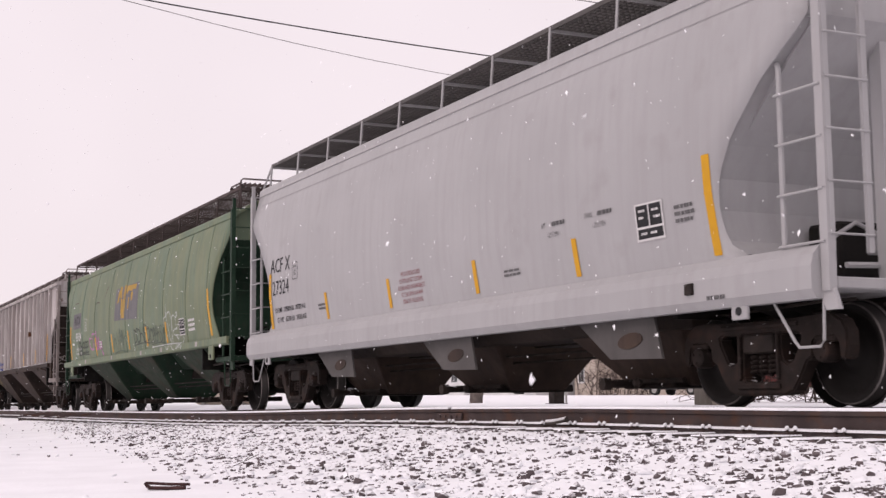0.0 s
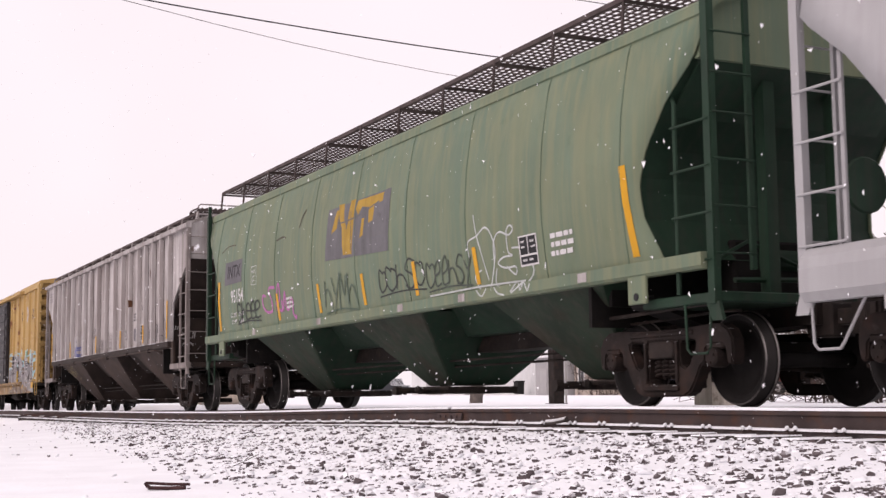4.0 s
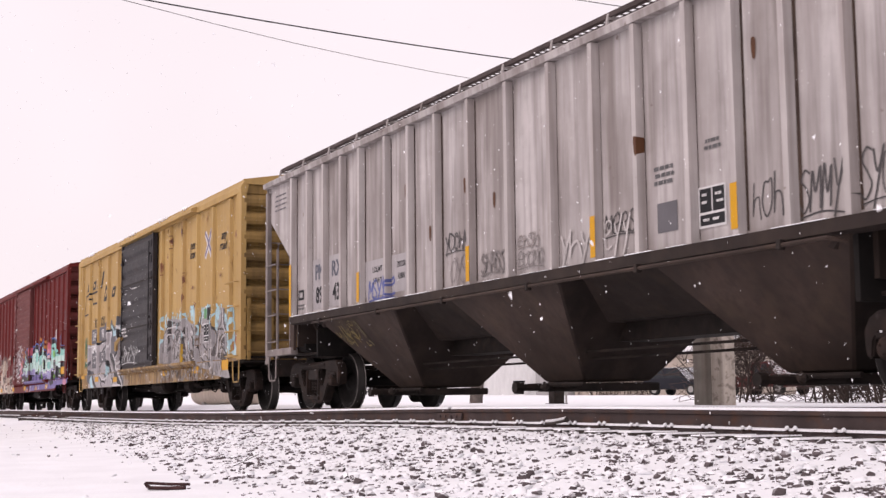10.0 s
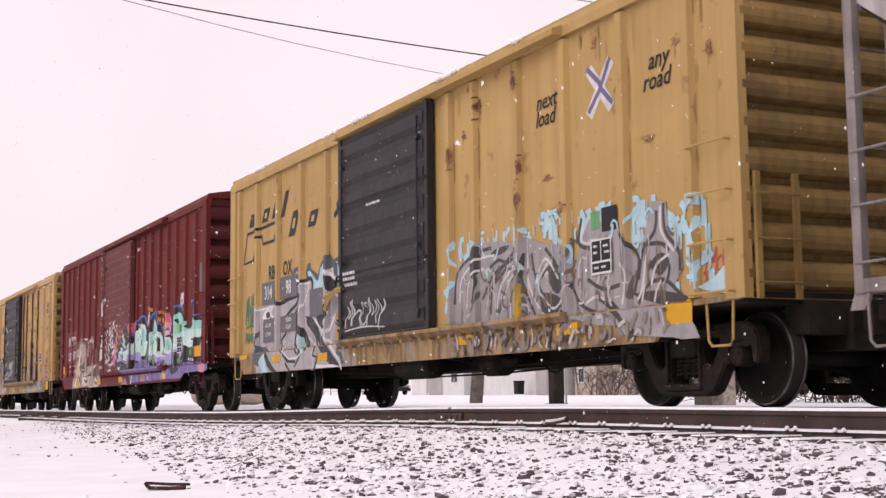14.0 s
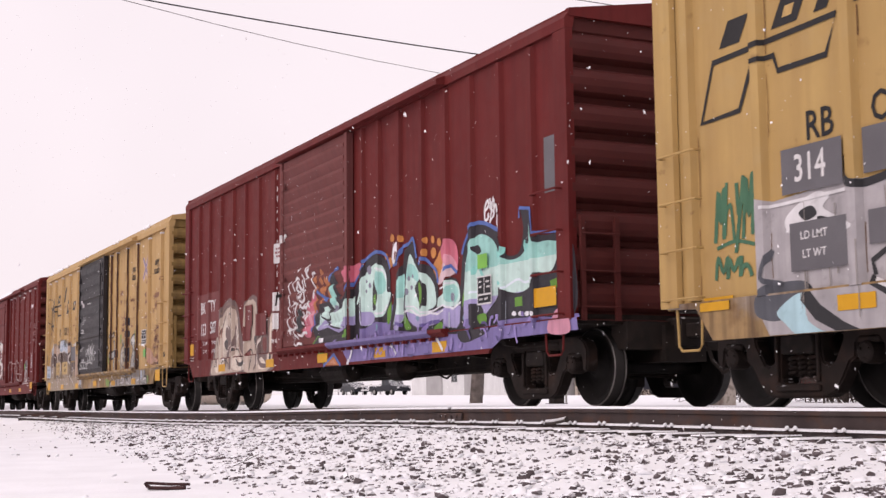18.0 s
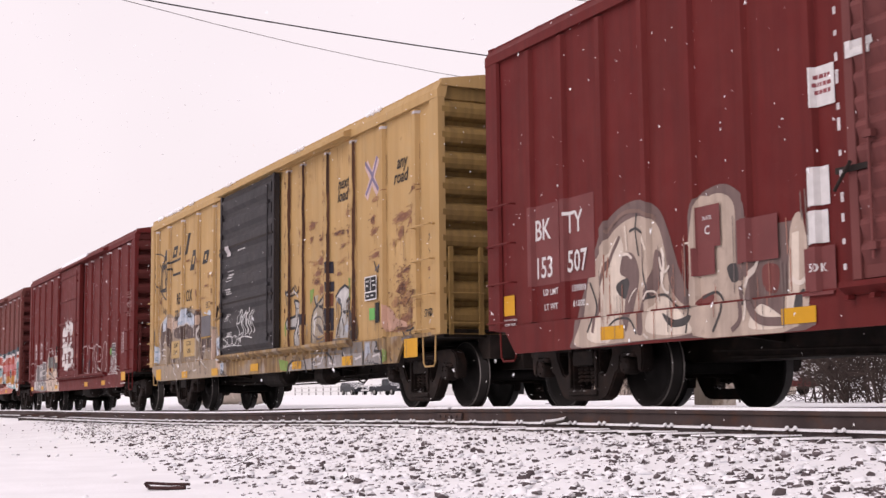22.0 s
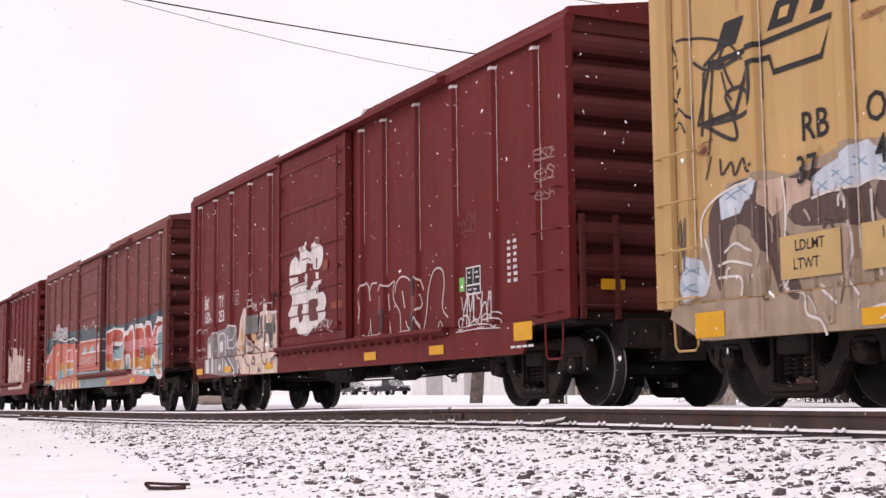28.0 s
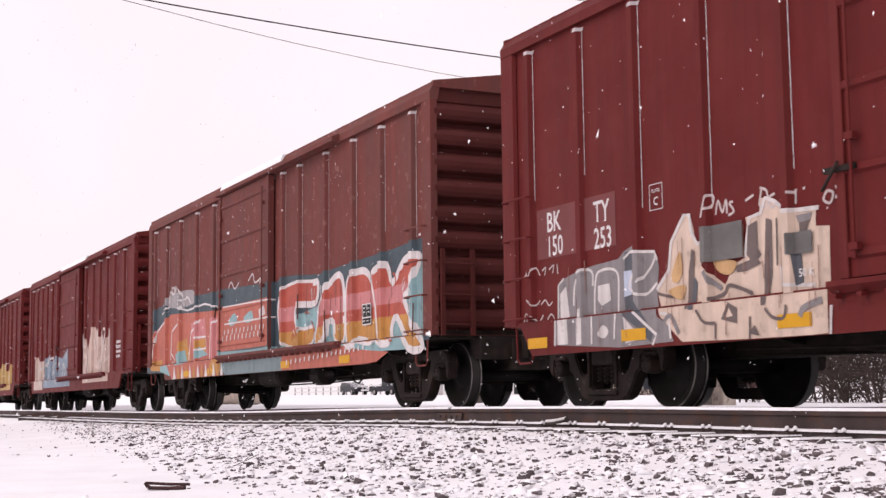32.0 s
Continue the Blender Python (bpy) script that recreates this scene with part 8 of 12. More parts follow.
patch("reflector", car, 3.5, 3.66, 1.05, 1.45, "gold_faded", sf, 31)

# An oxide red boxcar with teal and violet graffiti.
X5 = -38.66
RPOSTS = [-6.9, -6.16, -5.36, -4.56, -3.78, -2.97, -2.07, 1.93, 2.56, 3.3, 4.06, 4.8, 5.53, 6.31, 7.09]
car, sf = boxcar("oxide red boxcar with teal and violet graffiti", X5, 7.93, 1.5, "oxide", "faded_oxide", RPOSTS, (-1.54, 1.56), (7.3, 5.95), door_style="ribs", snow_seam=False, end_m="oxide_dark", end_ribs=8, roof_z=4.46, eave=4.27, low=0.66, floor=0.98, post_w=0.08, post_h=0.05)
CARS.append((car, X5))
TEAL, VIOLET, INKB, HALO = (0.27, 0.55, 0.50), (0.19, 0.155, 0.35), (0.032, 0.028, 0.034), (0.08, 0.14, 0.38)
PINK, ORANGE, LIME = (0.50, 0.13, 0.18), (0.42, 0.15, 0.06), (0.11, 0.27, 0.04)
# Heights at which the letters change from teal to mint, lilac and violet.
def shaded(shape):
    line = smooth_line(shape, True, 4)
    return [("fill", TEAL, line, True)] + [("fill", c, low, True) for c, low in ((MINT, cut_below(line, 1.72)), (LILAC, cut_below(line, 1.36)), (VIOLET, cut_below(line, 1.12))) if len(low) > 2]


MINT, LILAC = (0.48, 0.66, 0.61), (0.33, 0.295, 0.50)
ROSEATE, DUSKY, SALMONY, PALER, CHALKW = (0.60, 0.27, 0.33), (0.2, 0.2, 0.26), (0.5, 0.22, 0.12), (0.66, 0.66, 0.70), (0.68, 0.66, 0.67)
TANGERINE, PALEPINK, SEA, DEEPV = (0.50, 0.20, 0.055), (0.60, 0.44, 0.47), (0.16, 0.27, 0.36), (0.12, 0.09, 0.27)
DUSKR, BROWNY, SAND = (0.17, 0.05, 0.045), (0.20, 0.13, 0.11), (0.62, 0.54, 0.46)
art = []
for q, z, r in ((0.6, 1.85, 0.06), (0.75, 1.98, 0.06), (0.5, 1.68, 0.07), (0.82, 1.78, 0.06), (7.62, 1.95, 0.06), (7.64, 1.75, 0.07), (7.62, 1.55, 0.06)):
    art.append(("fill", ORANGE, [(q + r * 0.8 * math.cos(a), z + r * 1.2 * math.sin(a)) for a in (0, 1.05, 2.1, 3.14, 4.2, 5.25)]))
art += [
    ("fill", VIOLET, [(0.62, 1.19), (1.59, 1.41), (3.05, 1.47), (4.49, 1.41), (5.61, 1.37), (6.15, 1.14), (6.54, 1.08), (8.03, 1.02), (8.06, 0.84), (6.31, 0.82), (6.07, 0.72), (1.38, 0.70), (1.01, 1.01)], True),
    ("fill", PINK, [(-0.30, 1.19), (-0.27, 1.47), (-0.03, 1.74), (0.21, 1.85), (0.26, 1.54), (0.12, 1.32), (-0.04, 1.16)]),
    ("fill", ROSEATE, [(-0.05, 1.33), (-0.02, 1.57), (0.12, 1.67), (0.08, 1.38)]),
    ("fill", ORANGE, [(0.16, 2.07), (0.24, 2.13), (0.31, 2.05), (0.23, 2.00)]),
    ("fill", ORANGE, [(0.38, 2.16), (0.45, 2.22), (0.52, 2.14), (0.45, 2.09)]),
    ("fill", ORANGE, [(0.41, 2.03), (0.49, 2.08), (0.56, 2.01), (0.48, 1.95)]),
    ("fill", ORANGE, [(0.60, 2.01), (0.67, 2.07), (0.73, 2.00), (0.66, 1.94)]),
    ("fill", ORANGE, [(0.18, 1.93), (0.25, 1.98), (0.32, 1.91), (0.25, 1.85)]),
    ("fill", ORANGE, [(0.45, 1.88), (0.52, 1.94), (0.59, 1.86), (0.52, 1.81)]),
    ("fill", ORANGE, [(0.61, 1.90), (0.68, 1.95), (0.75, 1.88), (0.68, 1.83)]),
    ("fill", ORANGE, [(0.15, 1.49), (0.18, 1.72), (0.27, 1.77), (0.27, 1.48)]),
    ("fill", INKB, [(0.14, 1.24), (0.25, 1.48), (0.43, 1.65), (0.69, 1.66), (0.90, 1.66), (0.82, 2.00), (1.04, 2.13), (1.19, 1.79), (1.35, 1.65), (1.56, 1.80), (1.74, 1.93), (1.79, 1.60), (1.76, 1.07), (1.68, 0.93), (0.15, 1.03)], True),
    ("sharp", HALO, 0.06, [(0.31, 1.87), (0.59, 1.74), (0.79, 1.69)]),
    ("sharp", HALO, 0.05, [(0.78, 1.99), (1.04, 2.15), (1.19, 2.17)]),
    ("sharp", HALO, 0.05, [(1.45, 1.79), (1.74, 2.01), (1.99, 2.12)]),
    ("sharp", HALO, 0.05, [(0.05, 1.23), (0.19, 1.43), (0.24, 1.57)]),
    ("fill", MINT, [(0.46, 1.45), (0.59, 1.59), (0.78, 1.60), (0.91, 1.48), (1.22, 1.50), (1.31, 1.55), (1.53, 1.63), (1.54, 1.44), (1.43, 1.34), (1.38, 1.23), (1.15, 1.22), (0.83, 1.31), (0.36, 1.23), (0.29, 1.30)], True),
    ("fill", LILAC, [(0.34, 1.23), (0.45, 1.35), (0.68, 1.40), (0.87, 1.33), (1.15, 1.23), (1.40, 1.23), (1.44, 1.37), (1.55, 1.40), (1.54, 1.22), (1.19, 1.16), (0.82, 1.26)], True),
    ("fill", TEAL, [(0.84, 1.86), (0.99, 1.93), (1.08, 1.74), (1.22, 1.61), (1.14, 1.53), (0.94, 1.61)]),
    ("fill", MINT, [(1.00, 1.66), (1.22, 1.62), (1.16, 1.53), (0.98, 1.56)]),
    ("line", INKB, 0.035, [(0.58, 1.56), (0.53, 1.45), (0.77, 1.38), (0.89, 1.42), (0.84, 1.54)]),
    ("line", INKB, 0.03, [(0.68, 1.38), (0.96, 1.27), (1.28, 1.22)]),
    ("fill", DUSKY, [(1.03, 1.58), (1.16, 1.58), (1.20, 1.51), (1.08, 1.48)]),
    ("fill", LIME, [(0.13, 1.04), (0.26, 1.16), (0.38, 1.13), (0.35, 0.86), (0.12, 0.86)], True),
    ("fill", LIME, [(0.37, 0.83), (0.55, 0.87), (0.32, 0.69)], True),
    ("fill", LIME, [(1.38, 1.15), (1.54, 1.20), (1.54, 1.09), (1.41, 1.08)]),
    ("fill", ORANGE, [(0.42, 0.68), (0.78, 0.81), (1.02, 0.66)], True),
    ("fill", SALMONY, [(0.60, 0.71), (0.78, 0.76), (0.89, 0.69)], True),
    ("sharp", HALO, 0.05, [(0.34, 0.67), (0.79, 0.84), (1.08, 0.66)]),
    ("fill", PALER, [(0.38, 1.11), (0.58, 1.11), (0.58, 1.04), (0.40, 1.04)], True),
    ("fill", PALER, [(1.32, 0.67), (1.38, 0.75), (1.45, 0.73), (1.39, 0.66)]),
    ("fill", PALER, [(1.02, 0.93), (1.13, 0.98), (1.27, 0.96), (1.13, 0.91)]),
    ("fill", INKB, [(5.14, 0.90), (5.20, 1.76), (5.33, 2.12), (5.55, 2.29), (5.85, 2.28), (6.20, 2.15), (6.33, 1.95), (6.45, 1.82), (6.73, 1.84), (6.83, 2.11), (6.78, 2.35), (7.07, 2.30), (7.12, 2.01), (7.65, 1.98), (7.89, 2.22), (7.92, 1.86), (7.98, 1.63), (7.95, 1.03), (7.16, 1.04), (6.28, 1.04), (5.74, 0.87)]),
    ("fill", PINK, [(1.44, 1.96), (1.38, 2.12), (1.59, 2.17), (1.86, 2.19), (1.96, 2.12), (1.74, 2.01), (1.55, 1.91)]),
    ("fill", TANGERINE, [(4.36, 1.88), (4.48, 1.99), (4.59, 2.08), (4.67, 1.91), (4.57, 1.75), (4.47, 1.65)]),
    ("fill", PINK, [(4.59, 2.07), (4.67, 2.18), (4.85, 2.21), (5.02, 2.14), (5.10, 2.01), (5.10, 1.84), (5.00, 1.79), (4.83, 1.86), (4.66, 1.91)]),
    ("fill", ROSEATE, [(4.64, 1.89), (4.80, 2.01), (5.01, 1.91), (5.09, 1.77), (4.90, 1.80), (4.68, 1.80)]),
    ("fill", PALEPINK, [(4.51, 1.63), (4.61, 1.81), (4.73, 1.90), (4.86, 1.84), (5.04, 1.75), (4.82, 1.70)]),
    ("fill", TANGERINE, [(3.08, 2.41), (3.04, 2.37), (2.97, 2.38), (2.94, 2.43), (2.98, 2.48), (3.05, 2.47)]),
    ("fill", TANGERINE, [(3.41, 2.37), (3.38, 2.33), (3.32, 2.34), (3.29, 2.39), (3.32, 2.43), (3.38, 2.41)]),
    ("fill", TANGERINE, [(4.20, 2.26), (4.17, 2.22), (4.12, 2.23), (4.10, 2.28), (4.13, 2.31), (4.18, 2.30)]),
    ("fill", TANGERINE, [(4.18, 2.09), (4.15, 2.05), (4.09, 2.06), (4.06, 2.11), (4.10, 2.15), (4.16, 2.14)]),
    ("fill", TANGERINE, [(4.41, 2.24), (4.38, 2.20), (4.33, 2.21), (4.30, 2.26), (4.33, 2.30), (4.39, 2.29)]),
    ("fill", TANGERINE, [(4.46, 2.06), (4.41, 2.00), (4.33, 2.01), (4.29, 2.09), (4.34, 2.14), (4.42, 2.13)]),
    ("fill", TANGERINE, [(4.61, 2.19), (4.58, 2.14), (4.51, 2.16), (4.49, 2.21), (4.52, 2.25), (4.58, 2.24)]),
    ("fill", TANGERINE, [(3.04, 2.07), (2.99, 2.01), (2.90, 2.02), (2.85, 2.09), (2.90, 2.15), (3.00, 2.14)]),
    ("fill", TANGERINE, [(3.82, 2.19), (3.80, 2.17), (3.76, 2.17), (3.75, 2.20), (3.77, 2.23), (3.80, 2.22)]),
    ("fill", TANGERINE, [(2.85, 2.18), (2.82, 2.14), (2.76, 2.15), (2.74, 2.20), (2.77, 2.23), (2.82, 2.22)]),
    ("fill", INKB, [(1.76, 1.32), (1.79, 1.50), (1.62, 1.69), (1.79, 1.91), (1.94, 2.05), (2.04, 2.18), (2.23, 2.26), (2.48, 2.26), (2.72, 2.17), (2.87, 2.04), (2.94, 1.86), (2.94, 1.69), (3.00, 1.60), (2.91, 1.39), (2.81, 1.23), (2.38, 1.26), (1.97, 1.18), (1.85, 1.22)]),
    ("fill", INKB, [(2.90, 1.11), (3.00, 1.38), (3.08, 1.59), (3.16, 1.80), (3.30, 1.92), (3.39, 2.02), (3.43, 2.20), (3.58, 2.27), (3.71, 2.29), (3.78, 2.17), (3.84, 2.01), (3.92, 1.94), (4.09, 1.95), (4.28, 1.89), (4.43, 1.77), (4.51, 1.61), (4.52, 1.43), (4.67, 1.52), (4.71, 1.63), (4.89, 1.70), (5.06, 1.66), (5.18, 1.52), (5.20, 1.31), (5.18, 1.08), (5.11, 0.94), (4.63, 0.97), (4.12, 1.01), (3.72, 1.04), (3.30, 1.08)], True),
    ("fill", MINT, [(1.94, 1.24), (1.88, 1.43), (1.86, 1.64), (1.67, 1.56), (1.81, 1.80), (2.01, 1.98), (2.22, 2.08), (2.47, 2.12), (2.69, 2.03), (2.80, 1.88), (2.81, 1.68), (2.95, 1.64), (2.87, 1.50), (2.72, 1.35), (2.53, 1.31), (2.33, 1.33), (2.28, 1.25), (2.13, 1.22)]),
    ("fill", TEAL, [(2.42, 2.01), (2.66, 1.95), (2.77, 1.82), (2.75, 1.69), (2.55, 1.65), (2.40, 1.75), (2.36, 1.90)]),
    ("fill", LILAC, [(1.88, 1.42), (2.29, 1.40), (2.34, 1.27), (2.07, 1.22), (1.93, 1.25)]),
    ("fill", INKB, [(2.29, 1.45), (2.29, 1.74), (2.33, 1.88), (2.40, 1.75), (2.55, 1.71), (2.57, 1.59), (2.49, 1.49), (2.39, 1.44)]),
    ("fill", LIME, [(2.33, 1.65), (2.45, 1.66), (2.49, 1.57), (2.39, 1.51), (2.32, 1.55)]),
    ("fill", DUSKY, [(2.25, 2.03), (2.21, 1.98), (2.12, 1.99), (2.08, 2.06), (2.13, 2.11), (2.21, 2.10)]),
    ("fill", DUSKY, [(2.24, 1.80), (2.21, 1.77), (2.16, 1.78), (2.13, 1.81), (2.16, 1.85), (2.21, 1.84)]),
    ("fill", DUSKY, [(2.10, 1.88), (2.08, 1.86), (2.05, 1.86), (2.03, 1.89), (2.05, 1.91), (2.08, 1.90)]),
    ("fill", DUSKY, [(2.09, 1.73), (2.07, 1.71), (2.04, 1.71), (2.02, 1.74), (2.04, 1.76), (2.08, 1.76)]),
    ("line", INKB, 0.035, [(1.95, 1.29), (1.93, 1.48), (1.92, 1.66)]),
    ("line", PALER, 0.03, [(2.52, 2.04), (2.71, 1.97), (2.80, 1.85)]),
    ("line", PALER, 0.03, [(2.35, 1.39), (2.63, 1.37), (2.83, 1.48)]),
    ("line", HALO, 0.05, [(1.96, 2.18), (2.12, 2.24), (2.43, 2.29), (2.72, 2.23), (2.86, 2.12), (2.93, 1.99)]),
    ("fill", LIME, [(2.83, 1.37), (2.92, 1.47), (2.98, 1.50), (2.95, 1.28), (2.84, 1.19)]),
    ("fill", MINT, [(3.10, 1.10), (3.04, 1.19), (3.12, 1.37), (3.19, 1.58), (3.25, 1.77), (3.43, 1.88), (3.44, 1.66), (3.39, 1.45), (3.41, 1.29), (3.30, 1.09)], True),
    ("fill", TEAL, [(3.25, 1.76), (3.43, 1.87), (3.43, 1.66), (3.39, 1.55), (3.22, 1.56)]),
    ("fill", LILAC, [(3.10, 1.32), (3.40, 1.30), (3.30, 1.08), (3.04, 1.12)], True),
    ("fill", MINT, [(3.48, 1.33), (3.46, 1.61), (3.50, 1.87), (3.58, 2.10), (3.65, 2.12), (3.77, 1.99), (3.91, 1.84), (3.92, 1.66), (3.85, 1.59), (3.89, 1.45), (3.98, 1.37), (4.12, 1.37), (4.21, 1.28), (3.97, 1.23), (3.73, 1.27)]),
    ("fill", TEAL, [(3.50, 1.79), (3.55, 1.99), (3.77, 1.95), (3.89, 1.83), (3.87, 1.72), (3.68, 1.80)]),
    ("fill", LILAC, [(3.48, 1.34), (3.73, 1.29), (4.05, 1.24), (4.43, 1.27), (4.73, 1.31), (4.72, 1.19), (4.50, 1.12), (4.20, 1.09), (3.88, 1.09), (3.72, 1.13), (3.56, 1.21)], True),
    ("fill", MINT, [(4.01, 1.84), (4.16, 1.80), (4.35, 1.68), (4.42, 1.57), (4.45, 1.39), (4.33, 1.33), (4.15, 1.33), (4.16, 1.47), (4.14, 1.65), (4.04, 1.74)]),
    ("fill", INKB, [(3.78, 1.65), (3.90, 1.74), (4.04, 1.74), (4.14, 1.63), (4.14, 1.45), (4.04, 1.34), (3.94, 1.39), (3.83, 1.54)]),
    ("fill", LIME, [(3.90, 1.70), (4.01, 1.71), (4.09, 1.61), (4.09, 1.46), (4.02, 1.38), (3.94, 1.42), (3.91, 1.55)]),
    ("fill", MINT, [(4.50, 1.45), (4.70, 1.51), (4.74, 1.36), (4.47, 1.33)], True),
    ("fill", MINT, [(4.75, 1.63), (4.89, 1.66), (5.06, 1.62), (5.14, 1.53), (5.16, 1.41), (5.07, 1.32), (4.83, 1.32), (4.73, 1.40)]),
    ("fill", TEAL, [(4.78, 1.55), (4.95, 1.60), (5.09, 1.54), (5.11, 1.44), (5.01, 1.36), (4.80, 1.40)]),
    ("fill", LILAC, [(4.73, 1.30), (5.17, 1.31), (5.14, 1.08), (5.05, 1.02), (4.71, 1.07)], True),
    ("fill", DUSKY, [(3.62, 1.79), (3.60, 1.76), (3.55, 1.77), (3.53, 1.80), (3.56, 1.83), (3.60, 1.82)]),
    ("fill", DUSKY, [(3.57, 1.60), (3.53, 1.57), (3.48, 1.57), (3.45, 1.62), (3.48, 1.66), (3.54, 1.65)]),
    ("fill", DUSKY, [(3.71, 1.66), (3.69, 1.63), (3.65, 1.63), (3.63, 1.67), (3.65, 1.69), (3.69, 1.69)]),
    ("fill", DUSKY, [(3.74, 1.81), (3.73, 1.79), (3.70, 1.79), (3.68, 1.82), (3.70, 1.84), (3.73, 1.83)]),
    ("fill", DUSKY, [(5.00, 1.43), (4.97, 1.38), (4.91, 1.39), (4.89, 1.44), (4.92, 1.49), (4.98, 1.48)]),
    ("fill", SEA, [(3.91, 1.22), (3.88, 1.18), (3.83, 1.19), (3.80, 1.23), (3.83, 1.27), (3.89, 1.26)]),
    ("fill", SEA, [(2.59, 1.17), (2.55, 1.13), (2.49, 1.13), (2.46, 1.18), (2.49, 1.22), (2.56, 1.22)]),
    ("fill", SEA, [(5.32, 1.14), (5.29, 1.10), (5.25, 1.11), (5.23, 1.15), (5.25, 1.18), (5.30, 1.18)]),
    ("sharp", PALER, 0.028, [(3.42, 1.34), (3.65, 1.35), (3.83, 1.27), (4.05, 1.24), (4.25, 1.27), (4.49, 1.24), (4.73, 1.30)]),
    ("sharp", PALER, 0.022, [(3.45, 1.41), (3.74, 1.39), (3.98, 1.29), (4.36, 1.29), (4.70, 1.36)]),
    ("sharp", PALER, 0.03, [(4.74, 1.34), (4.95, 1.28), (5.18, 1.35)]),
    ("sharp", PALER, 0.022, [(4.56, 1.57), (4.82, 1.62), (5.02, 1.62)]),
    ("sharp", DEEPV, 0.05, [(3.93, 1.11), (4.12, 1.11), (4.28, 1.14), (4.56, 1.14)]),
    ("sharp", DEEPV, 0.05, [(3.08, 1.18), (3.22, 1.20), (3.37, 1.15)]),
    ("line", HALO, 0.05, [(3.03, 2.03), (3.26, 2.07), (3.36, 2.20), (3.41, 2.26), (3.58, 2.28), (3.71, 2.34), (3.77, 2.26), (3.84, 2.05)]),
    ("line", HALO, 0.05, [(3.90, 1.96), (3.97, 2.02), (4.13, 2.01), (4.32, 1.91), (4.47, 1.81), (4.51, 1.65)]),
    ("sharp", HALO, 0.05, [(4.68, 1.78), (4.90, 1.85), (5.08, 1.74)]),
    ("fill", PALER, [(3.05, 2.29), (3.13, 2.35), (3.21, 2.33), (3.20, 2.24), (3.14, 2.16), (3.12, 2.08), (3.05, 2.05), (3.00, 2.13)]),
    ("fill", DUSKR, [(3.09, 2.21), (3.15, 2.22), (3.11, 2.11), (3.08, 2.12)]),
    ("fill", LIME, [(3.42, 1.29), (3.53, 1.22), (3.65, 1.09), (3.45, 1.10)]),
    ("fill", LIME, [(4.39, 1.07), (4.61, 1.13), (4.64, 1.03), (4.42, 1.00)]),
    ("fill", LIME, [(5.22, 1.28), (5.27, 1.48), (5.45, 1.60), (5.45, 1.49), (5.31, 1.39)]),
    *shaded([(5.30, 0.99), (5.30, 1.65), (5.42, 2.01), (5.71, 2.16), (6.05, 2.07), (6.24, 1.89), (6.44, 1.77), (6.76, 1.78), (6.96, 1.94), (7.03, 2.18), (7.11, 1.92), (7.37, 1.90), (7.65, 1.84), (7.59, 1.67), (7.44, 1.53), (7.12, 1.55), (7.05, 1.42), (6.74, 1.35), (6.42, 1.39), (6.27, 1.45), (6.16, 1.33), (5.81, 1.13)]),
    ("line", HALO, 0.05, [(5.23, 1.96), (5.33, 2.12), (5.55, 2.30), (5.85, 2.29), (6.21, 2.16)]),
    ("sharp", HALO, 0.04, [(6.74, 2.24), (6.75, 2.36), (7.08, 2.31), (7.11, 2.02), (7.64, 1.98), (7.90, 2.28), (7.90, 1.90)]),
    ("fill", INKB, [(5.56, 2.01), (5.69, 2.03), (5.77, 1.94), (5.64, 1.92)]),
    ("fill", (0.2, 0.2, 0.26), [(5.66, 1.82), (5.80, 1.86), (5.85, 1.74), (5.73, 1.68)]),
    ("fill", (0.035, 0.033, 0.04), [(6.26, 1.04), (6.32, 1.32), (6.74, 1.33), (7.11, 1.44), (7.24, 1.54), (7.97, 1.50), (7.95, 1.07), (7.16, 1.05), (6.67, 1.11)], True),
    ("fill", LIME, [(6.61, 1.30), (6.79, 1.30), (6.79, 1.19), (6.61, 1.19)], True),
    ("fill", LIME, [(7.44, 1.43), (7.58, 1.45), (7.63, 1.35), (7.46, 1.34)], True),
    ("fill", INKB, [(5.47, 1.28), (5.75, 1.26), (5.81, 1.06), (5.53, 1.01)]),
    ("fill", LIME, [(5.64, 1.14), (5.85, 1.16), (5.88, 1.06), (5.71, 1.04)]),
    ("fill", (0.58, 0.26, 0.34), [(7.43, 0.84), (7.51, 1.06), (7.68, 1.11), (7.86, 1.03), (7.89, 0.82)]),
    ("fill", (0.7, 0.7, 0.74), [(6.52, 1.11), (6.58, 1.14), (6.64, 1.11), (6.60, 1.08)]),
    ("fill", (0.7, 0.7, 0.74), [(6.68, 1.10), (6.73, 1.13), (6.79, 1.11), (6.76, 1.07)]),
    ("fill", (0.7, 0.7, 0.74), [(6.83, 1.09), (6.89, 1.12), (6.95, 1.10), (6.91, 1.06)]),
    ("fill", (0.7, 0.7, 0.74), [(7.01, 1.08), (7.07, 1.11), (7.13, 1.08), (7.09, 1.05)]),
    ("line", (0.66, 0.74, 0.8), 0.03, [(6.33, 1.43), (6.68, 1.51), (6.87, 1.46), (7.11, 1.50)]),
    ("line", (0.66, 0.74, 0.8), 0.03, [(5.47, 1.44), (5.68, 1.44), (5.89, 1.35)]),
    ("line", (0.7, 0.7, 0.74), 0.05, [(2.86, 0.95), (3.04, 0.88), (3.20, 0.75)]),
    ("line", (0.7, 0.7, 0.74), 0.05, [(4.48, 0.96), (4.59, 0.86), (4.71, 0.75)]),
    ("line", (0.7, 0.7, 0.74), 0.05, [(1.59, 1.06), (1.57, 0.90), (1.48, 0.75)]),
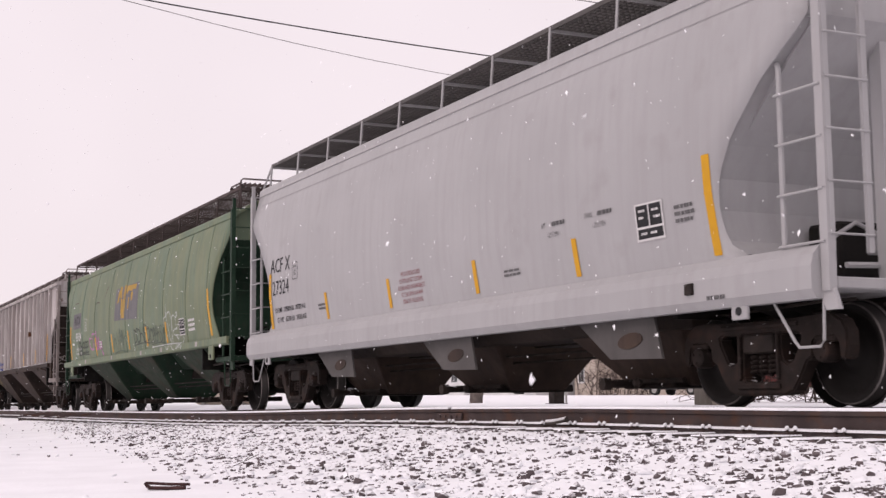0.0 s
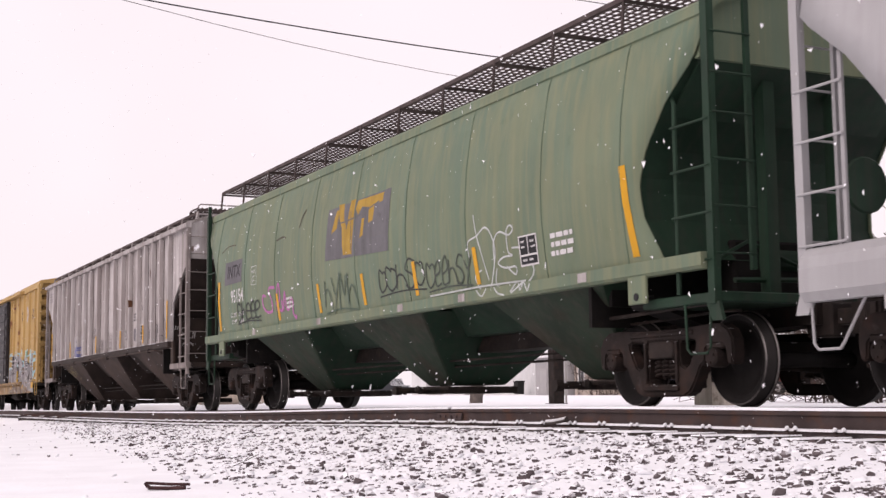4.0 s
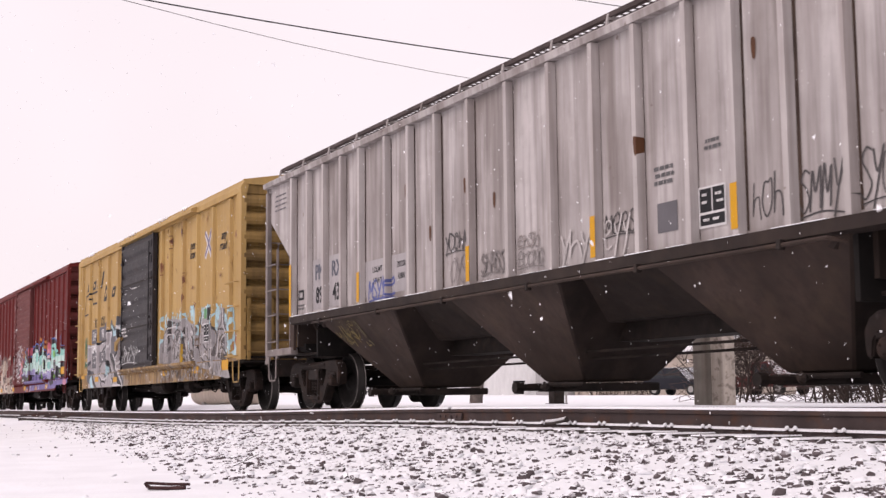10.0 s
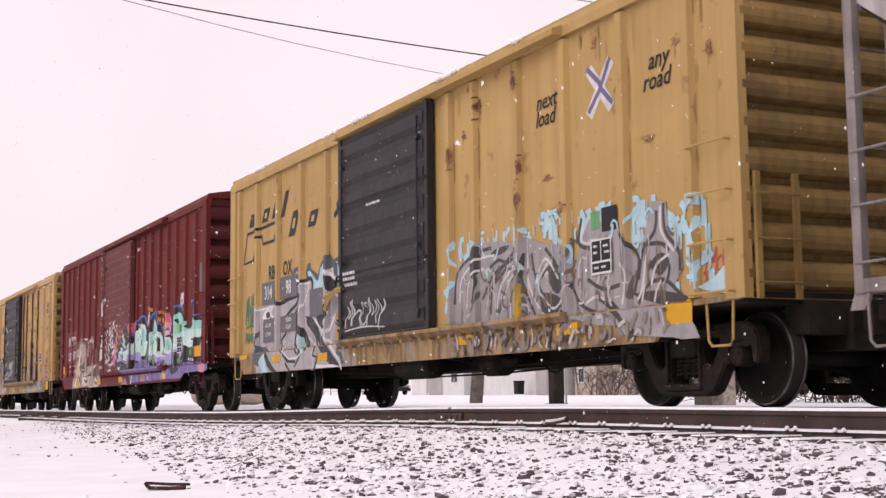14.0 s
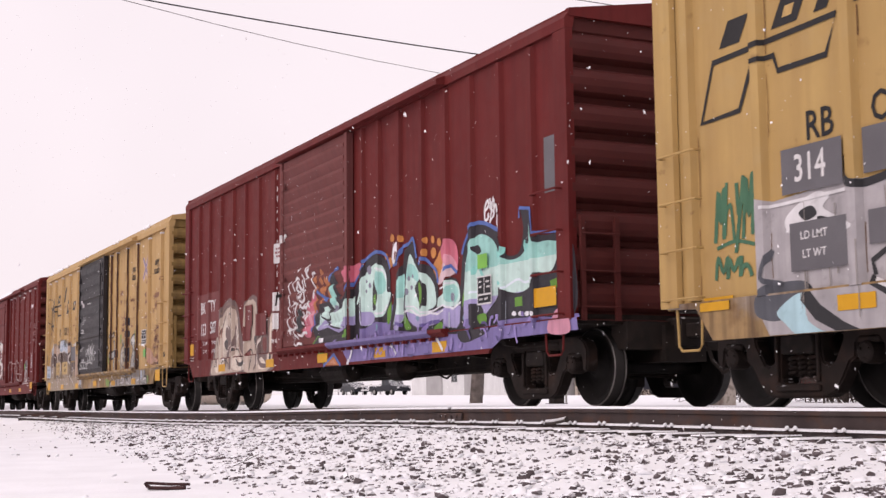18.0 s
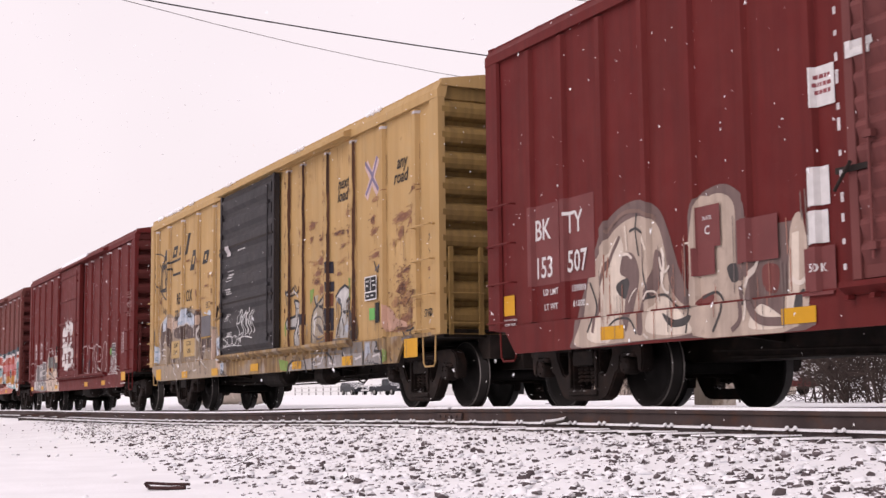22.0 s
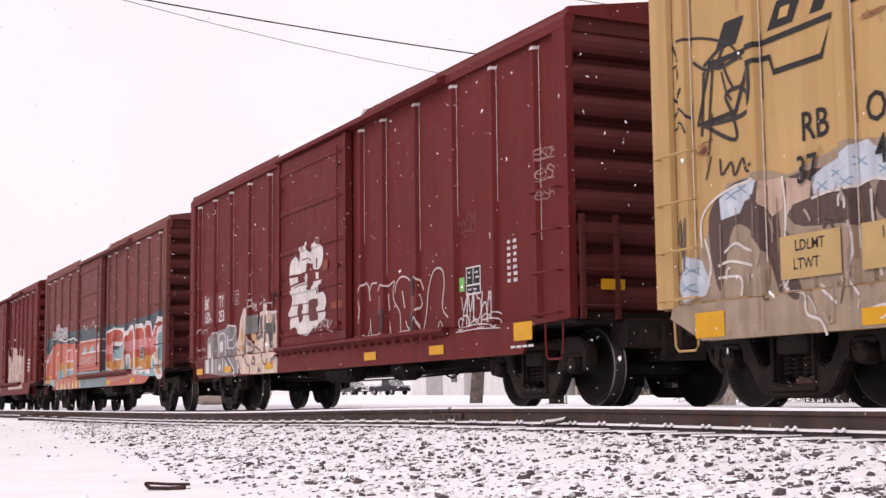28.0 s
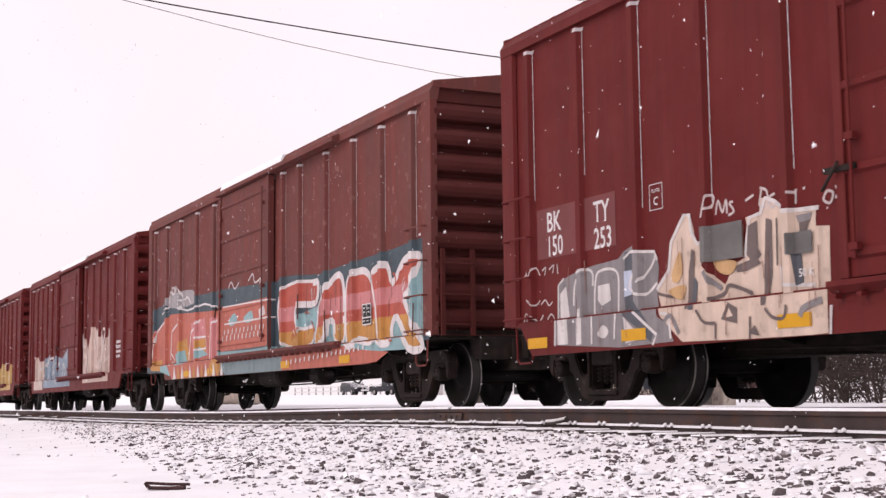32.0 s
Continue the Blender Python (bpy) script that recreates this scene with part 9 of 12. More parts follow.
    ("line", (0.7, 0.68, 0.7), 0.03, [(6.13, 2.55), (6.01, 2.47), (6.13, 2.38), (6.03, 2.30)]),
    ("line", (0.7, 0.68, 0.7), 0.03, [(6.20, 2.44), (6.29, 2.40), (6.19, 2.28), (6.24, 2.15)]),
    ("line", (0.7, 0.68, 0.7), 0.03, [(5.98, 2.40), (5.96, 2.37), (6.00, 2.35)]),
]
art += curls(5.4, 7.0, 1.5, 1.95, 10, 143, (0.22, 0.55, 0.50), 0.05, 0.25) + curls(1.7, 7.2, 0.75, 1.1, 40, 144, (0.28, 0.22, 0.48), 0.05, 0.3) + curls(1.7, 7.2, 0.72, 1.05, 16, 146, (0.10, 0.08, 0.2), 0.03, 0.3) + drips(1.6, 7.0, 1.0, 1.6, 12, 147, (0.42, 0.46, 0.52), 0.008) + [("fill", MINT, [(1.38, 1.28), (1.40, 1.56), (1.52, 1.64), (1.64, 1.70), (1.64, 1.30)], True), ("fill", LILAC, [(1.38, 1.24), (1.38, 1.36), (1.64, 1.40), (1.64, 1.26)], True)]
painting("graffiti", car, art, sf, "teal and violet spray-painted graffiti with black outlines")
art = [
    ("line", CHALKW, 0.045, [(-0.96, 2.13), (-1.06, 2.01), (-1.02, 1.84), (-1.07, 1.74), (-0.96, 1.61)]),
    ("line", CHALKW, 0.045, [(-0.93, 1.70), (-0.80, 1.76), (-0.66, 1.70), (-0.76, 1.58), (-0.79, 1.45), (-0.70, 1.37), (-0.78, 1.26), (-0.62, 1.15)]),
    ("line", CHALKW, 0.045, [(-1.03, 1.54), (-1.11, 1.40), (-0.94, 1.31), (-0.77, 1.35)]),
    ("line", CHALKW, 0.045, [(-0.80, 1.96), (-0.81, 2.10), (-0.64, 2.17), (-0.60, 2.04), (-0.70, 1.98), (-0.56, 1.91)]),
    ("line", CHALKW, 0.045, [(-0.43, 2.21), (-0.33, 2.03), (-0.44, 1.95), (-0.53, 2.08), (-0.51, 1.91)]),
    ("line", CHALKW, 0.045, [(-0.26, 1.99), (-0.20, 2.20), (-0.05, 2.27)]),
    ("line", CHALKW, 0.045, [(-0.14, 2.11), (-0.23, 2.25), (-0.07, 2.33)]),
    ("line", CHALKW, 0.045, [(0.19, 2.18), (0.04, 2.17), (0.12, 2.02), (0.20, 1.88), (0.08, 1.77)]),
    ("line", CHALKW, 0.045, [(-0.61, 1.83), (-0.45, 1.85), (-0.31, 1.93), (-0.29, 1.81), (-0.45, 1.75), (-0.57, 1.79)]),
    ("line", CHALKW, 0.045, [(-0.50, 1.73), (-0.34, 1.64), (-0.16, 1.73), (-0.12, 1.66), (-0.27, 1.64)]),
    ("line", CHALKW, 0.045, [(-0.39, 1.59), (-0.30, 1.49), (-0.21, 1.57), (-0.08, 1.53), (-0.24, 1.44)]),
    ("line", CHALKW, 0.045, [(-0.61, 1.22), (-0.43, 1.19), (-0.31, 1.23), (-0.14, 1.23)]),
    ("line", CHALKW, 0.045, [(-1.11, 1.34), (-0.92, 1.28), (-0.97, 1.24)]),
    ("line", CHALKW, 0.045, [(-0.74, 1.08), (-0.65, 1.02), (-0.55, 1.07), (-0.37, 1.05)]),
    ("line", CHALKW, 0.045, [(-0.57, 2.27), (-0.45, 2.31)]),
    ("line", CHALKW, 0.045, [(-0.42, 1.41), (-0.33, 1.37)]),
    ("line", CHALKW, 0.045, [(-0.07, 1.69), (-0.01, 1.63)]),
    ("fill", SOOT, [(-0.63, 1.63), (-0.43, 1.64), (-0.41, 1.23), (-0.66, 1.28)], True),
]
painting("graffiti", car, art + drips(-1.1, 0.0, 1.1, 2.2, 10, 142, CHALKW, 0.014), sf, "white dripping graffiti tag")
BONE, BONED = (0.43, 0.345, 0.285), (0.155, 0.105, 0.098)
art = [
    ("fill", BONED, [(-5.98, 0.81), (-5.89, 1.11), (-5.66, 1.50), (-5.44, 1.89), (-5.10, 2.09), (-4.71, 2.14), (-4.38, 2.01), (-4.21, 1.76), (-4.05, 1.37), (-3.89, 1.12), (-3.87, 1.33), (-3.82, 1.84), (-3.70, 2.03), (-3.37, 2.10), (-3.14, 2.02), (-2.99, 1.87), (-2.90, 1.67), (-2.39, 1.63), (-2.24, 1.67), (-2.27, 1.01), (-2.23, 0.67), (-4.46, 0.69), (-5.93, 0.65)]),
    ("fill", BONE, [(-5.93, 0.69), (-5.82, 0.97), (-5.66, 1.47), (-5.31, 1.79), (-5.04, 1.93), (-4.71, 1.97), (-4.41, 1.86), (-4.28, 1.58), (-4.20, 1.20), (-3.97, 1.00), (-3.78, 1.03), (-3.74, 0.74), (-5.08, 0.69)]),
    ("fill", BONE, [(-3.75, 1.90), (-3.54, 2.01), (-3.32, 2.00), (-3.17, 1.86), (-3.17, 1.48), (-3.15, 1.18), (-2.97, 1.18), (-2.95, 0.94), (-2.53, 0.75), (-2.41, 1.57), (-2.24, 1.61), (-2.28, 0.72), (-3.81, 0.70)]),
    ("fill", SAND, [(-5.69, 0.76), (-5.54, 1.09), (-5.32, 1.61), (-5.04, 1.78), (-5.01, 1.06), (-5.21, 0.73)]),
    ("fill", SAND, [(-4.58, 0.78), (-4.44, 1.09), (-4.20, 1.07), (-3.92, 0.87), (-3.87, 0.73)]),
    ("fill", SAND, [(-2.97, 0.73), (-2.81, 0.93), (-2.52, 0.80), (-2.49, 0.71)]),
    ("fill", SAND, [(-2.47, 0.74), (-2.39, 1.52), (-2.30, 1.53), (-2.34, 0.74)], True),
    ("fill", DUSKR, [(-3.73, 0.98), (-3.69, 1.07), (-3.52, 1.09), (-3.53, 1.00)]),
    ("fill", DUSKR, [(-2.79, 1.27), (-2.58, 1.25), (-2.61, 1.03), (-2.78, 1.07)]),
    ("fill", COAL, [(-5.14, 1.31), (-4.93, 1.35), (-4.84, 1.24), (-4.99, 1.14), (-5.14, 1.22)]),
    ("fill", COAL, [(-4.30, 0.95), (-4.09, 0.87), (-3.84, 0.90), (-3.92, 0.81), (-4.17, 0.81)]),
    ("fill", COAL, [(-3.30, 1.31), (-3.17, 1.33), (-3.14, 1.18), (-3.24, 1.17)]),
    ("fill", COAL, [(-2.33, 0.98), (-2.25, 1.01), (-2.27, 0.73), (-2.37, 0.79)]),
    ("fill", BONED, [(-5.08, 1.42), (-5.00, 1.61), (-4.82, 1.58), (-4.73, 1.36), (-4.84, 1.04), (-4.95, 0.80), (-5.01, 1.06), (-4.91, 1.31)]),
    ("fill", BONED, [(-4.44, 1.59), (-4.30, 1.47), (-4.39, 1.21), (-4.63, 1.04), (-4.65, 0.77), (-4.75, 0.79), (-4.71, 1.07), (-4.53, 1.28)]),
    ("line", BONED, 0.05, [(-5.59, 0.82), (-5.46, 1.22), (-5.25, 1.60), (-5.07, 1.80)]),
    ("line", COAL, 0.03, [(-4.89, 1.83), (-4.78, 1.85), (-4.68, 1.80)]),
    ("line", COAL, 0.022, [(-4.75, 2.01), (-4.78, 1.82), (-4.73, 1.56)]),
    ("line", COAL, 0.022, [(-4.61, 1.80), (-4.60, 1.42), (-4.51, 1.12)]),
    ("line", COAL, 0.028, [(-5.69, 0.83), (-5.54, 1.09), (-5.67, 1.37)]),
    ("line", COAL, 0.025, [(-5.34, 0.81), (-5.14, 0.93), (-4.88, 0.92), (-4.76, 0.76)]),
    ("line", COAL, 0.025, [(-4.56, 1.11), (-4.29, 1.13), (-4.07, 0.99), (-3.82, 0.98)]),
    ("line", COAL, 0.028, [(-3.68, 1.05), (-3.46, 1.09), (-3.36, 0.95), (-3.50, 0.72)]),
    ("line", COAL, 0.022, [(-3.86, 0.99), (-3.92, 0.73)]),
    ("line", BONED, 0.05, [(-3.12, 1.12), (-3.09, 0.83), (-3.22, 0.72)]),
    ("line", BONED, 0.08, [(-2.90, 1.16), (-2.96, 0.94), (-2.81, 0.79), (-2.49, 0.76)]),
    ("line", COAL, 0.02, [(-3.04, 1.17), (-3.05, 0.94)]),
    ("line", BROWNY, 0.04, [(-5.31, 1.87), (-5.01, 2.03), (-4.70, 2.02), (-4.41, 1.91)]),
    ("line", SAND, 0.03, [(-4.97, 1.90), (-4.94, 1.64)]),
    ("line", SAND, 0.03, [(-4.66, 1.87), (-4.54, 1.60)]),
]
painting("graffiti", car, art + curls(-5.5, -2.2, 0.72, 1.6, 12, 91, (0.64, 0.57, 0.51), 0.03, 0.4) + drips(-5.55, -2.15, 0.7, 1.7, 30, 89, (0.34, 0.16, 0.12), 0.009) + drips(-5.55, -2.15, 0.7, 1.9, 20, 88, (0.17, 0.13, 0.12), 0.01), sf, "bone and grey skull-like graffiti shapes")
for a, b in ((-6.98, -6.3), (-6.2, -5.56)):
    patch("renumber_patch", car, a, b, 1.42, 2.35, "mauve_patch", sf, 2)
lettering(car, "BK", -6.66, 2.05, 0.34, "white", sf, "white stencilled reporting mark", squeeze=0.85)
lettering(car, "TY", -5.97, 2.06, 0.34, "white", sf, squeeze=0.85)
lettering(car, "153", -6.64, 1.61, 0.34, "white", sf, "white stencilled number", squeeze=0.8)
lettering(car, "507", -5.9, 1.62, 0.34, "white", sf, squeeze=0.8, layer=40)
lettering(car, "LT WT", -6.5, 1.16, 0.1, "white", sf)
lettering(car, "61000", -5.9, 1.16, 0.1, "white", sf)
lettering(car, "LD LMT", -6.5, 1.33, 0.1, "white", sf)
lettering(car, "159000", -5.9, 1.33, 0.1, "white", sf)
patch("reflector", car, -7.6, -7.34, 1.12, 1.36, "reflector", sf, 20, "yellow reflector patch")
lettering(car, "2 INCH TREAD", -7.46, 1.06, 0.045, "white", sf)
lettering(car, "COMP SHOES", -7.46, 1.01, 0.045, "white", sf)
patch("blank_plate", car, -3.12, -2.55, 1.32, 1.72, "mauve_patch", sf, 60, "red metal plate bolted to the side")
patch("plate_patch", car, -3.72, -3.36, 1.52, 1.92, "mauve_patch", sf, 60)
painting("plate_frame", car, [("sharp", (0.6, 0.58, 0.58), 0.018, [(-3.68, 1.6), (-3.42, 1.6), (-3.42, 1.88), (-3.68, 1.88)], True)], dict(sf, depth=lambda a, b, d=sf["depth"]: d(a, b) + 0.022))
lettering(car, "C", -3.55, 1.68, 0.12, "white", sf, layer=70)
lettering(car, "PLATE", -3.55, 1.80, 0.05, "white", sf, layer=70)
patch("shipping_label", car, -2.05, -1.78, 2.55, 2.9, "white", sf, 20, "white paper shipping label")
bars(car, -1.92, 2.74, 0.2, 0.2, 3, "red_print", sf, 44, layer=22)
patch("barcode_label", car, -1.5, -1.22, 2.84, 2.98, "white", sf, 20, "white paper bar label")
for a, b, c in ((1.71, 2.04, -2.16), (1.39, 1.67, -2.19)):
    patch("paper_label", car, c, c + 0.27, a, b, "white", sf, 20, "weathered paper label")
patch("plate_patch", car, -2.22, -1.84, 0.95, 1.36, "mauve_patch", sf, 60, "red metal plate")
lettering(car, "50K", -2.03, 1.18, 0.1, "white", sf, layer=64)
patch("plate_patch", car, -3.76, -3.45, 1.26, 1.53, "mauve_patch", sf, 60)
stencil_panel(car, 5.86, 1.45, 0.38, 0.36, dict(sf, depth=lambda a, b, d=sf["depth"]: d(a, b) + 0.022))
patch("green_sticker", car, 5.72, 5.98, 1.72, 1.90, ink((0.16, 0.42, 0.07)), sf, 110, "bright green sticker")
patch("reflector", car, 7.15, 7.62, 1.14, 1.36, "reflector", sf, 110, "yellow reflector patch")
patch("track_paint", car, 0.7, 4.45, 0.93, 1.023, ink((0.17, 0.14, 0.31)), {"x": [], "z": [0.98], "depth": lambda a, b: 1.602 - max(0.0, 0.98 - b) * 1.333}, 4, "violet spray paint on the door track")
patch("grey_patch", car, 7.34, 7.78, 2.45, 3.1, "grey_patch", sf, 5, "grey primer patch")
painting("graffiti", car, scrawl(5.85, 2.3, 0.35, 0.3, 3, 92, (0.68, 0.66, 0.67), 0.04), sf, "small white tag")
for q in (-5.2, -2.3, 0.3, 2.6, 4.6):
    road_marks(car, sf, q, 0.80)
rng = random.Random(7)
for i in range(16):
    z = 1.1 + 0.19 * i + rng.uniform(0, 0.06)
    patch("frost_line", car, -1.61, -1.575, z, z + rng.uniform(0.04, 0.12), "frost", dict(sf, depth=lambda a, b: 1.6), 3)

# A second yellow boxcar, more worn.
X6 = -55.76
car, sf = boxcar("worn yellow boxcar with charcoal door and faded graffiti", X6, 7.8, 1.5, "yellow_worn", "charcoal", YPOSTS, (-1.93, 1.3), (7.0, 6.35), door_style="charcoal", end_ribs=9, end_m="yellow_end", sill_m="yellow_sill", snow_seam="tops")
CARS.append((car, X6))
seam_rust(car, sf, 302)
railbox_art(car, sf, (0.52, 0.37, 0.35), (0.17, 0.14, 0.23), (5.38, 1.775, 0.45, 0.36))
PALEB, BLUISH, INKY = (0.44, 0.49, 0.56), (0.20, 0.29, 0.38), (0.035, 0.03, 0.03)
DUN, BARK, ROSE, CHALK = (0.29, 0.225, 0.165), (0.085, 0.056, 0.05), (0.44, 0.32, 0.25), (0.56, 0.52, 0.50)
art = [("fill", DUN, [(-7.60, 0.88), (-7.54, 1.05), (-7.24, 1.38), (-6.95, 1.79), (-6.72, 2.09), (-6.15, 2.13), (-5.86, 2.04), (-5.07, 2.21), (-4.25, 2.11), (-3.72, 2.07), (-3.51, 1.84), (-2.59, 1.64), (-2.48, 1.48), (-2.02, 1.26), (-1.86, 1.13), (-1.75, 0.81), (-1.74, 0.57), (-7.10, 0.64)], True)]
art += [("fill", BARK, q) for q in (
    [(-6.87, 1.09), (-7.01, 1.80), (-6.62, 2.08), (-6.21, 2.03), (-6.02, 1.80), (-6.00, 0.98), (-6.23, 1.46), (-6.63, 1.68)],
    [(-5.86, 2.02), (-4.91, 1.88), (-4.87, 0.97), (-5.00, 1.48), (-5.81, 1.60)],
    [(-4.75, 1.86), (-4.09, 2.05), (-3.72, 1.96), (-3.73, 1.12), (-3.82, 1.46), (-4.72, 1.50)],
    [(-3.65, 1.84), (-3.49, 1.55), (-2.61, 1.42), (-2.57, 1.03), (-2.87, 1.22), (-3.40, 1.22), (-3.63, 0.93)],
    [(-5.98, 1.49), (-5.72, 0.97), (-5.90, 1.03)],
    [(-3.76, 1.29), (-3.55, 1.10), (-3.63, 0.89)])]
art += [
    ("fill", PALEB, [(-6.84, 1.96), (-6.63, 2.06), (-6.33, 2.09), (-6.23, 2.04), (-6.28, 1.93), (-6.47, 1.89), (-6.54, 1.79), (-6.82, 1.76)], True),
    ("fill", PALEB, [(-5.57, 1.97), (-5.40, 2.04), (-5.17, 2.10), (-5.01, 2.17), (-4.88, 2.18), (-4.80, 2.11), (-4.45, 2.05), (-4.25, 1.98), (-4.24, 1.81), (-4.37, 1.71), (-4.51, 1.79), (-4.87, 1.85), (-5.03, 1.81), (-5.29, 1.82), (-5.55, 1.82)], True),
    ("fill", PALEB, [(-3.53, 1.98), (-3.44, 2.00), (-3.28, 1.95), (-3.20, 2.01), (-3.10, 2.02), (-3.00, 1.97), (-2.97, 1.89)], True),
    ("fill", PALEB, [(-2.61, 1.41), (-2.43, 1.43), (-2.23, 1.37), (-2.20, 1.29), (-2.16, 1.21), (-2.09, 1.25), (-1.96, 1.17), (-1.92, 0.99), (-1.95, 0.70), (-2.16, 0.69), (-2.16, 0.95), (-2.43, 0.92), (-2.57, 1.10)], True),
    ("fill", PALEB, [(-7.41, 1.50), (-7.13, 1.41), (-7.00, 1.17), (-7.08, 1.08), (-7.41, 1.01), (-7.51, 1.17)], True),
    ("fill", ROSE, [(-6.20, 2.04), (-5.94, 2.03), (-5.95, 1.76), (-6.09, 1.70), (-6.23, 1.85)], True),
    ("fill", ROSE, [(-5.89, 2.02), (-5.57, 1.95), (-5.60, 1.80), (-5.81, 1.77), (-5.90, 1.68)], True),
    ("fill", ROSE, [(-3.98, 1.95), (-3.80, 1.97), (-3.82, 1.76), (-3.96, 1.75)], True),
    ("fill", ROSE, [(-2.71, 1.59), (-2.59, 1.60), (-2.61, 1.01), (-2.72, 0.93), (-2.74, 1.12)], True),
    ("fill", ROSE, [(-2.44, 0.97), (-2.17, 0.96), (-2.20, 0.78), (-2.43, 0.77)], True),
    ("sharp", BLUISH, 0.016, [(-5.50, 1.92), (-5.37, 1.83)]),
    ("sharp", BLUISH, 0.016, [(-5.50, 1.85), (-5.38, 1.91)]),
    ("sharp", BLUISH, 0.016, [(-5.32, 2.00), (-5.19, 1.92)]),
    ("sharp", BLUISH, 0.016, [(-5.32, 1.94), (-5.20, 1.99)]),
    ("sharp", BLUISH, 0.016, [(-5.15, 1.90), (-5.03, 1.82)]),
    ("sharp", BLUISH, 0.016, [(-5.15, 1.84), (-5.03, 1.89)]),
    ("sharp", BLUISH, 0.016, [(-5.03, 2.06), (-4.90, 1.97)]),
    ("sharp", BLUISH, 0.016, [(-5.03, 1.99), (-4.91, 2.04)]),
    ("sharp", BLUISH, 0.016, [(-4.77, 1.95), (-4.65, 1.87)]),
    ("sharp", BLUISH, 0.016, [(-4.77, 1.89), (-4.66, 1.94)]),
    ("sharp", BLUISH, 0.016, [(-4.63, 2.05), (-4.52, 1.97)]),
    ("sharp", BLUISH, 0.016, [(-4.64, 1.99), (-4.52, 2.04)]),
    ("sharp", BLUISH, 0.016, [(-4.49, 1.94), (-4.37, 1.86)]),
    ("sharp", BLUISH, 0.016, [(-4.49, 1.88), (-4.38, 1.93)]),
    ("sharp", BLUISH, 0.016, [(-4.39, 1.86), (-4.28, 1.78)]),
    ("sharp", BLUISH, 0.016, [(-4.40, 1.80), (-4.29, 1.85)]),
    ("sharp", BLUISH, 0.016, [(-6.73, 2.01), (-6.58, 1.92)]),
    ("sharp", BLUISH, 0.016, [(-6.74, 1.94), (-6.59, 2.00)]),
    ("sharp", BLUISH, 0.016, [(-6.58, 2.06), (-6.43, 1.96)]),
    ("sharp", BLUISH, 0.016, [(-6.58, 1.99), (-6.44, 2.04)]),
    ("sharp", BLUISH, 0.016, [(-2.56, 1.36), (-2.48, 1.29)]),
    ("sharp", BLUISH, 0.016, [(-2.57, 1.30), (-2.48, 1.35)]),
    ("sharp", BLUISH, 0.016, [(-2.46, 1.27), (-2.37, 1.21)]),
    ("sharp", BLUISH, 0.016, [(-2.46, 1.22), (-2.38, 1.26)]),
    ("sharp", BLUISH, 0.016, [(-2.13, 1.00), (-2.05, 0.94)]),
    ("sharp", BLUISH, 0.016, [(-2.13, 0.95), (-2.05, 0.99)]),
    ("sharp", BLUISH, 0.016, [(-2.11, 0.88), (-2.03, 0.82)]),
    ("sharp", BLUISH, 0.016, [(-2.11, 0.83), (-2.03, 0.87)]),
    ("sharp", BLUISH, 0.016, [(-2.07, 1.09), (-2.00, 1.03)]),
    ("sharp", BLUISH, 0.016, [(-2.08, 1.04), (-2.00, 1.08)]),
    ("sharp", BLUISH, 0.016, [(-7.32, 1.37), (-7.16, 1.27)]),
    ("sharp", BLUISH, 0.016, [(-7.32, 1.29), (-7.17, 1.35)]),
    ("sharp", BLUISH, 0.016, [(-7.37, 1.20), (-7.20, 1.11)]),
    ("sharp", BLUISH, 0.016, [(-7.37, 1.13), (-7.22, 1.19)]),
    ("line", CHALK, 0.026, [(-7.12, 1.53), (-7.11, 1.80), (-6.92, 1.96), (-6.59, 2.05), (-6.27, 2.06)]),
    ("line", CHALK, 0.026, [(-5.94, 2.04), (-5.91, 1.69), (-5.97, 1.14), (-5.90, 1.03)]),
    ("line", CHALK, 0.026, [(-5.08, 1.54), (-5.04, 1.31), (-5.10, 1.08), (-5.00, 0.92)]),
    ("line", CHALK, 0.026, [(-4.87, 1.77), (-4.85, 1.41), (-4.79, 1.06)]),
    ("line", CHALK, 0.026, [(-5.25, 1.68), (-5.24, 1.77), (-5.13, 1.78), (-5.11, 1.64)]),
    ("line", CHALK, 0.026, [(-4.42, 1.74), (-4.27, 1.75), (-4.25, 1.53)]),
    ("line", CHALK, 0.026, [(-3.81, 1.74), (-3.85, 1.54), (-3.79, 1.32), (-3.82, 0.99)]),
    ("line", CHALK, 0.026, [(-3.54, 1.28), (-3.40, 1.30), (-3.40, 1.16)]),
    ("line", CHALK, 0.026, [(-2.90, 1.41), (-2.86, 1.23), (-2.79, 1.09)]),
    ("line", CHALK, 0.026, [(-7.07, 1.61), (-6.99, 1.34), (-7.08, 1.08)]),
    ("line", CHALK, 0.026, [(-6.88, 1.22), (-6.56, 1.20), (-6.55, 1.03)]),
    ("line", CHALK, 0.026, [(-5.95, 1.01), (-5.67, 0.99), (-5.63, 0.81), (-5.46, 0.74), (-5.39, 0.61)]),
    ("line", CHALK, 0.026, [(-5.50, 1.05), (-5.26, 0.87)]),
    ("line", CHALK, 0.026, [(-4.87, 0.80), (-4.71, 0.82), (-4.66, 0.73)]),
    ("line", CHALK, 0.026, [(-4.60, 1.02), (-4.40, 0.88)]),
    ("line", CHALK, 0.026, [(-4.12, 1.01), (-4.08, 0.81), (-3.85, 0.83)]),
    ("line", CHALK, 0.026, [(-3.71, 1.04), (-3.46, 0.97), (-3.12, 0.83)]),
    ("line", CHALK, 0.026, [(-4.52, 1.77), (-4.82, 1.85), (-5.05, 1.81), (-5.35, 1.82), (-5.57, 1.79)]),
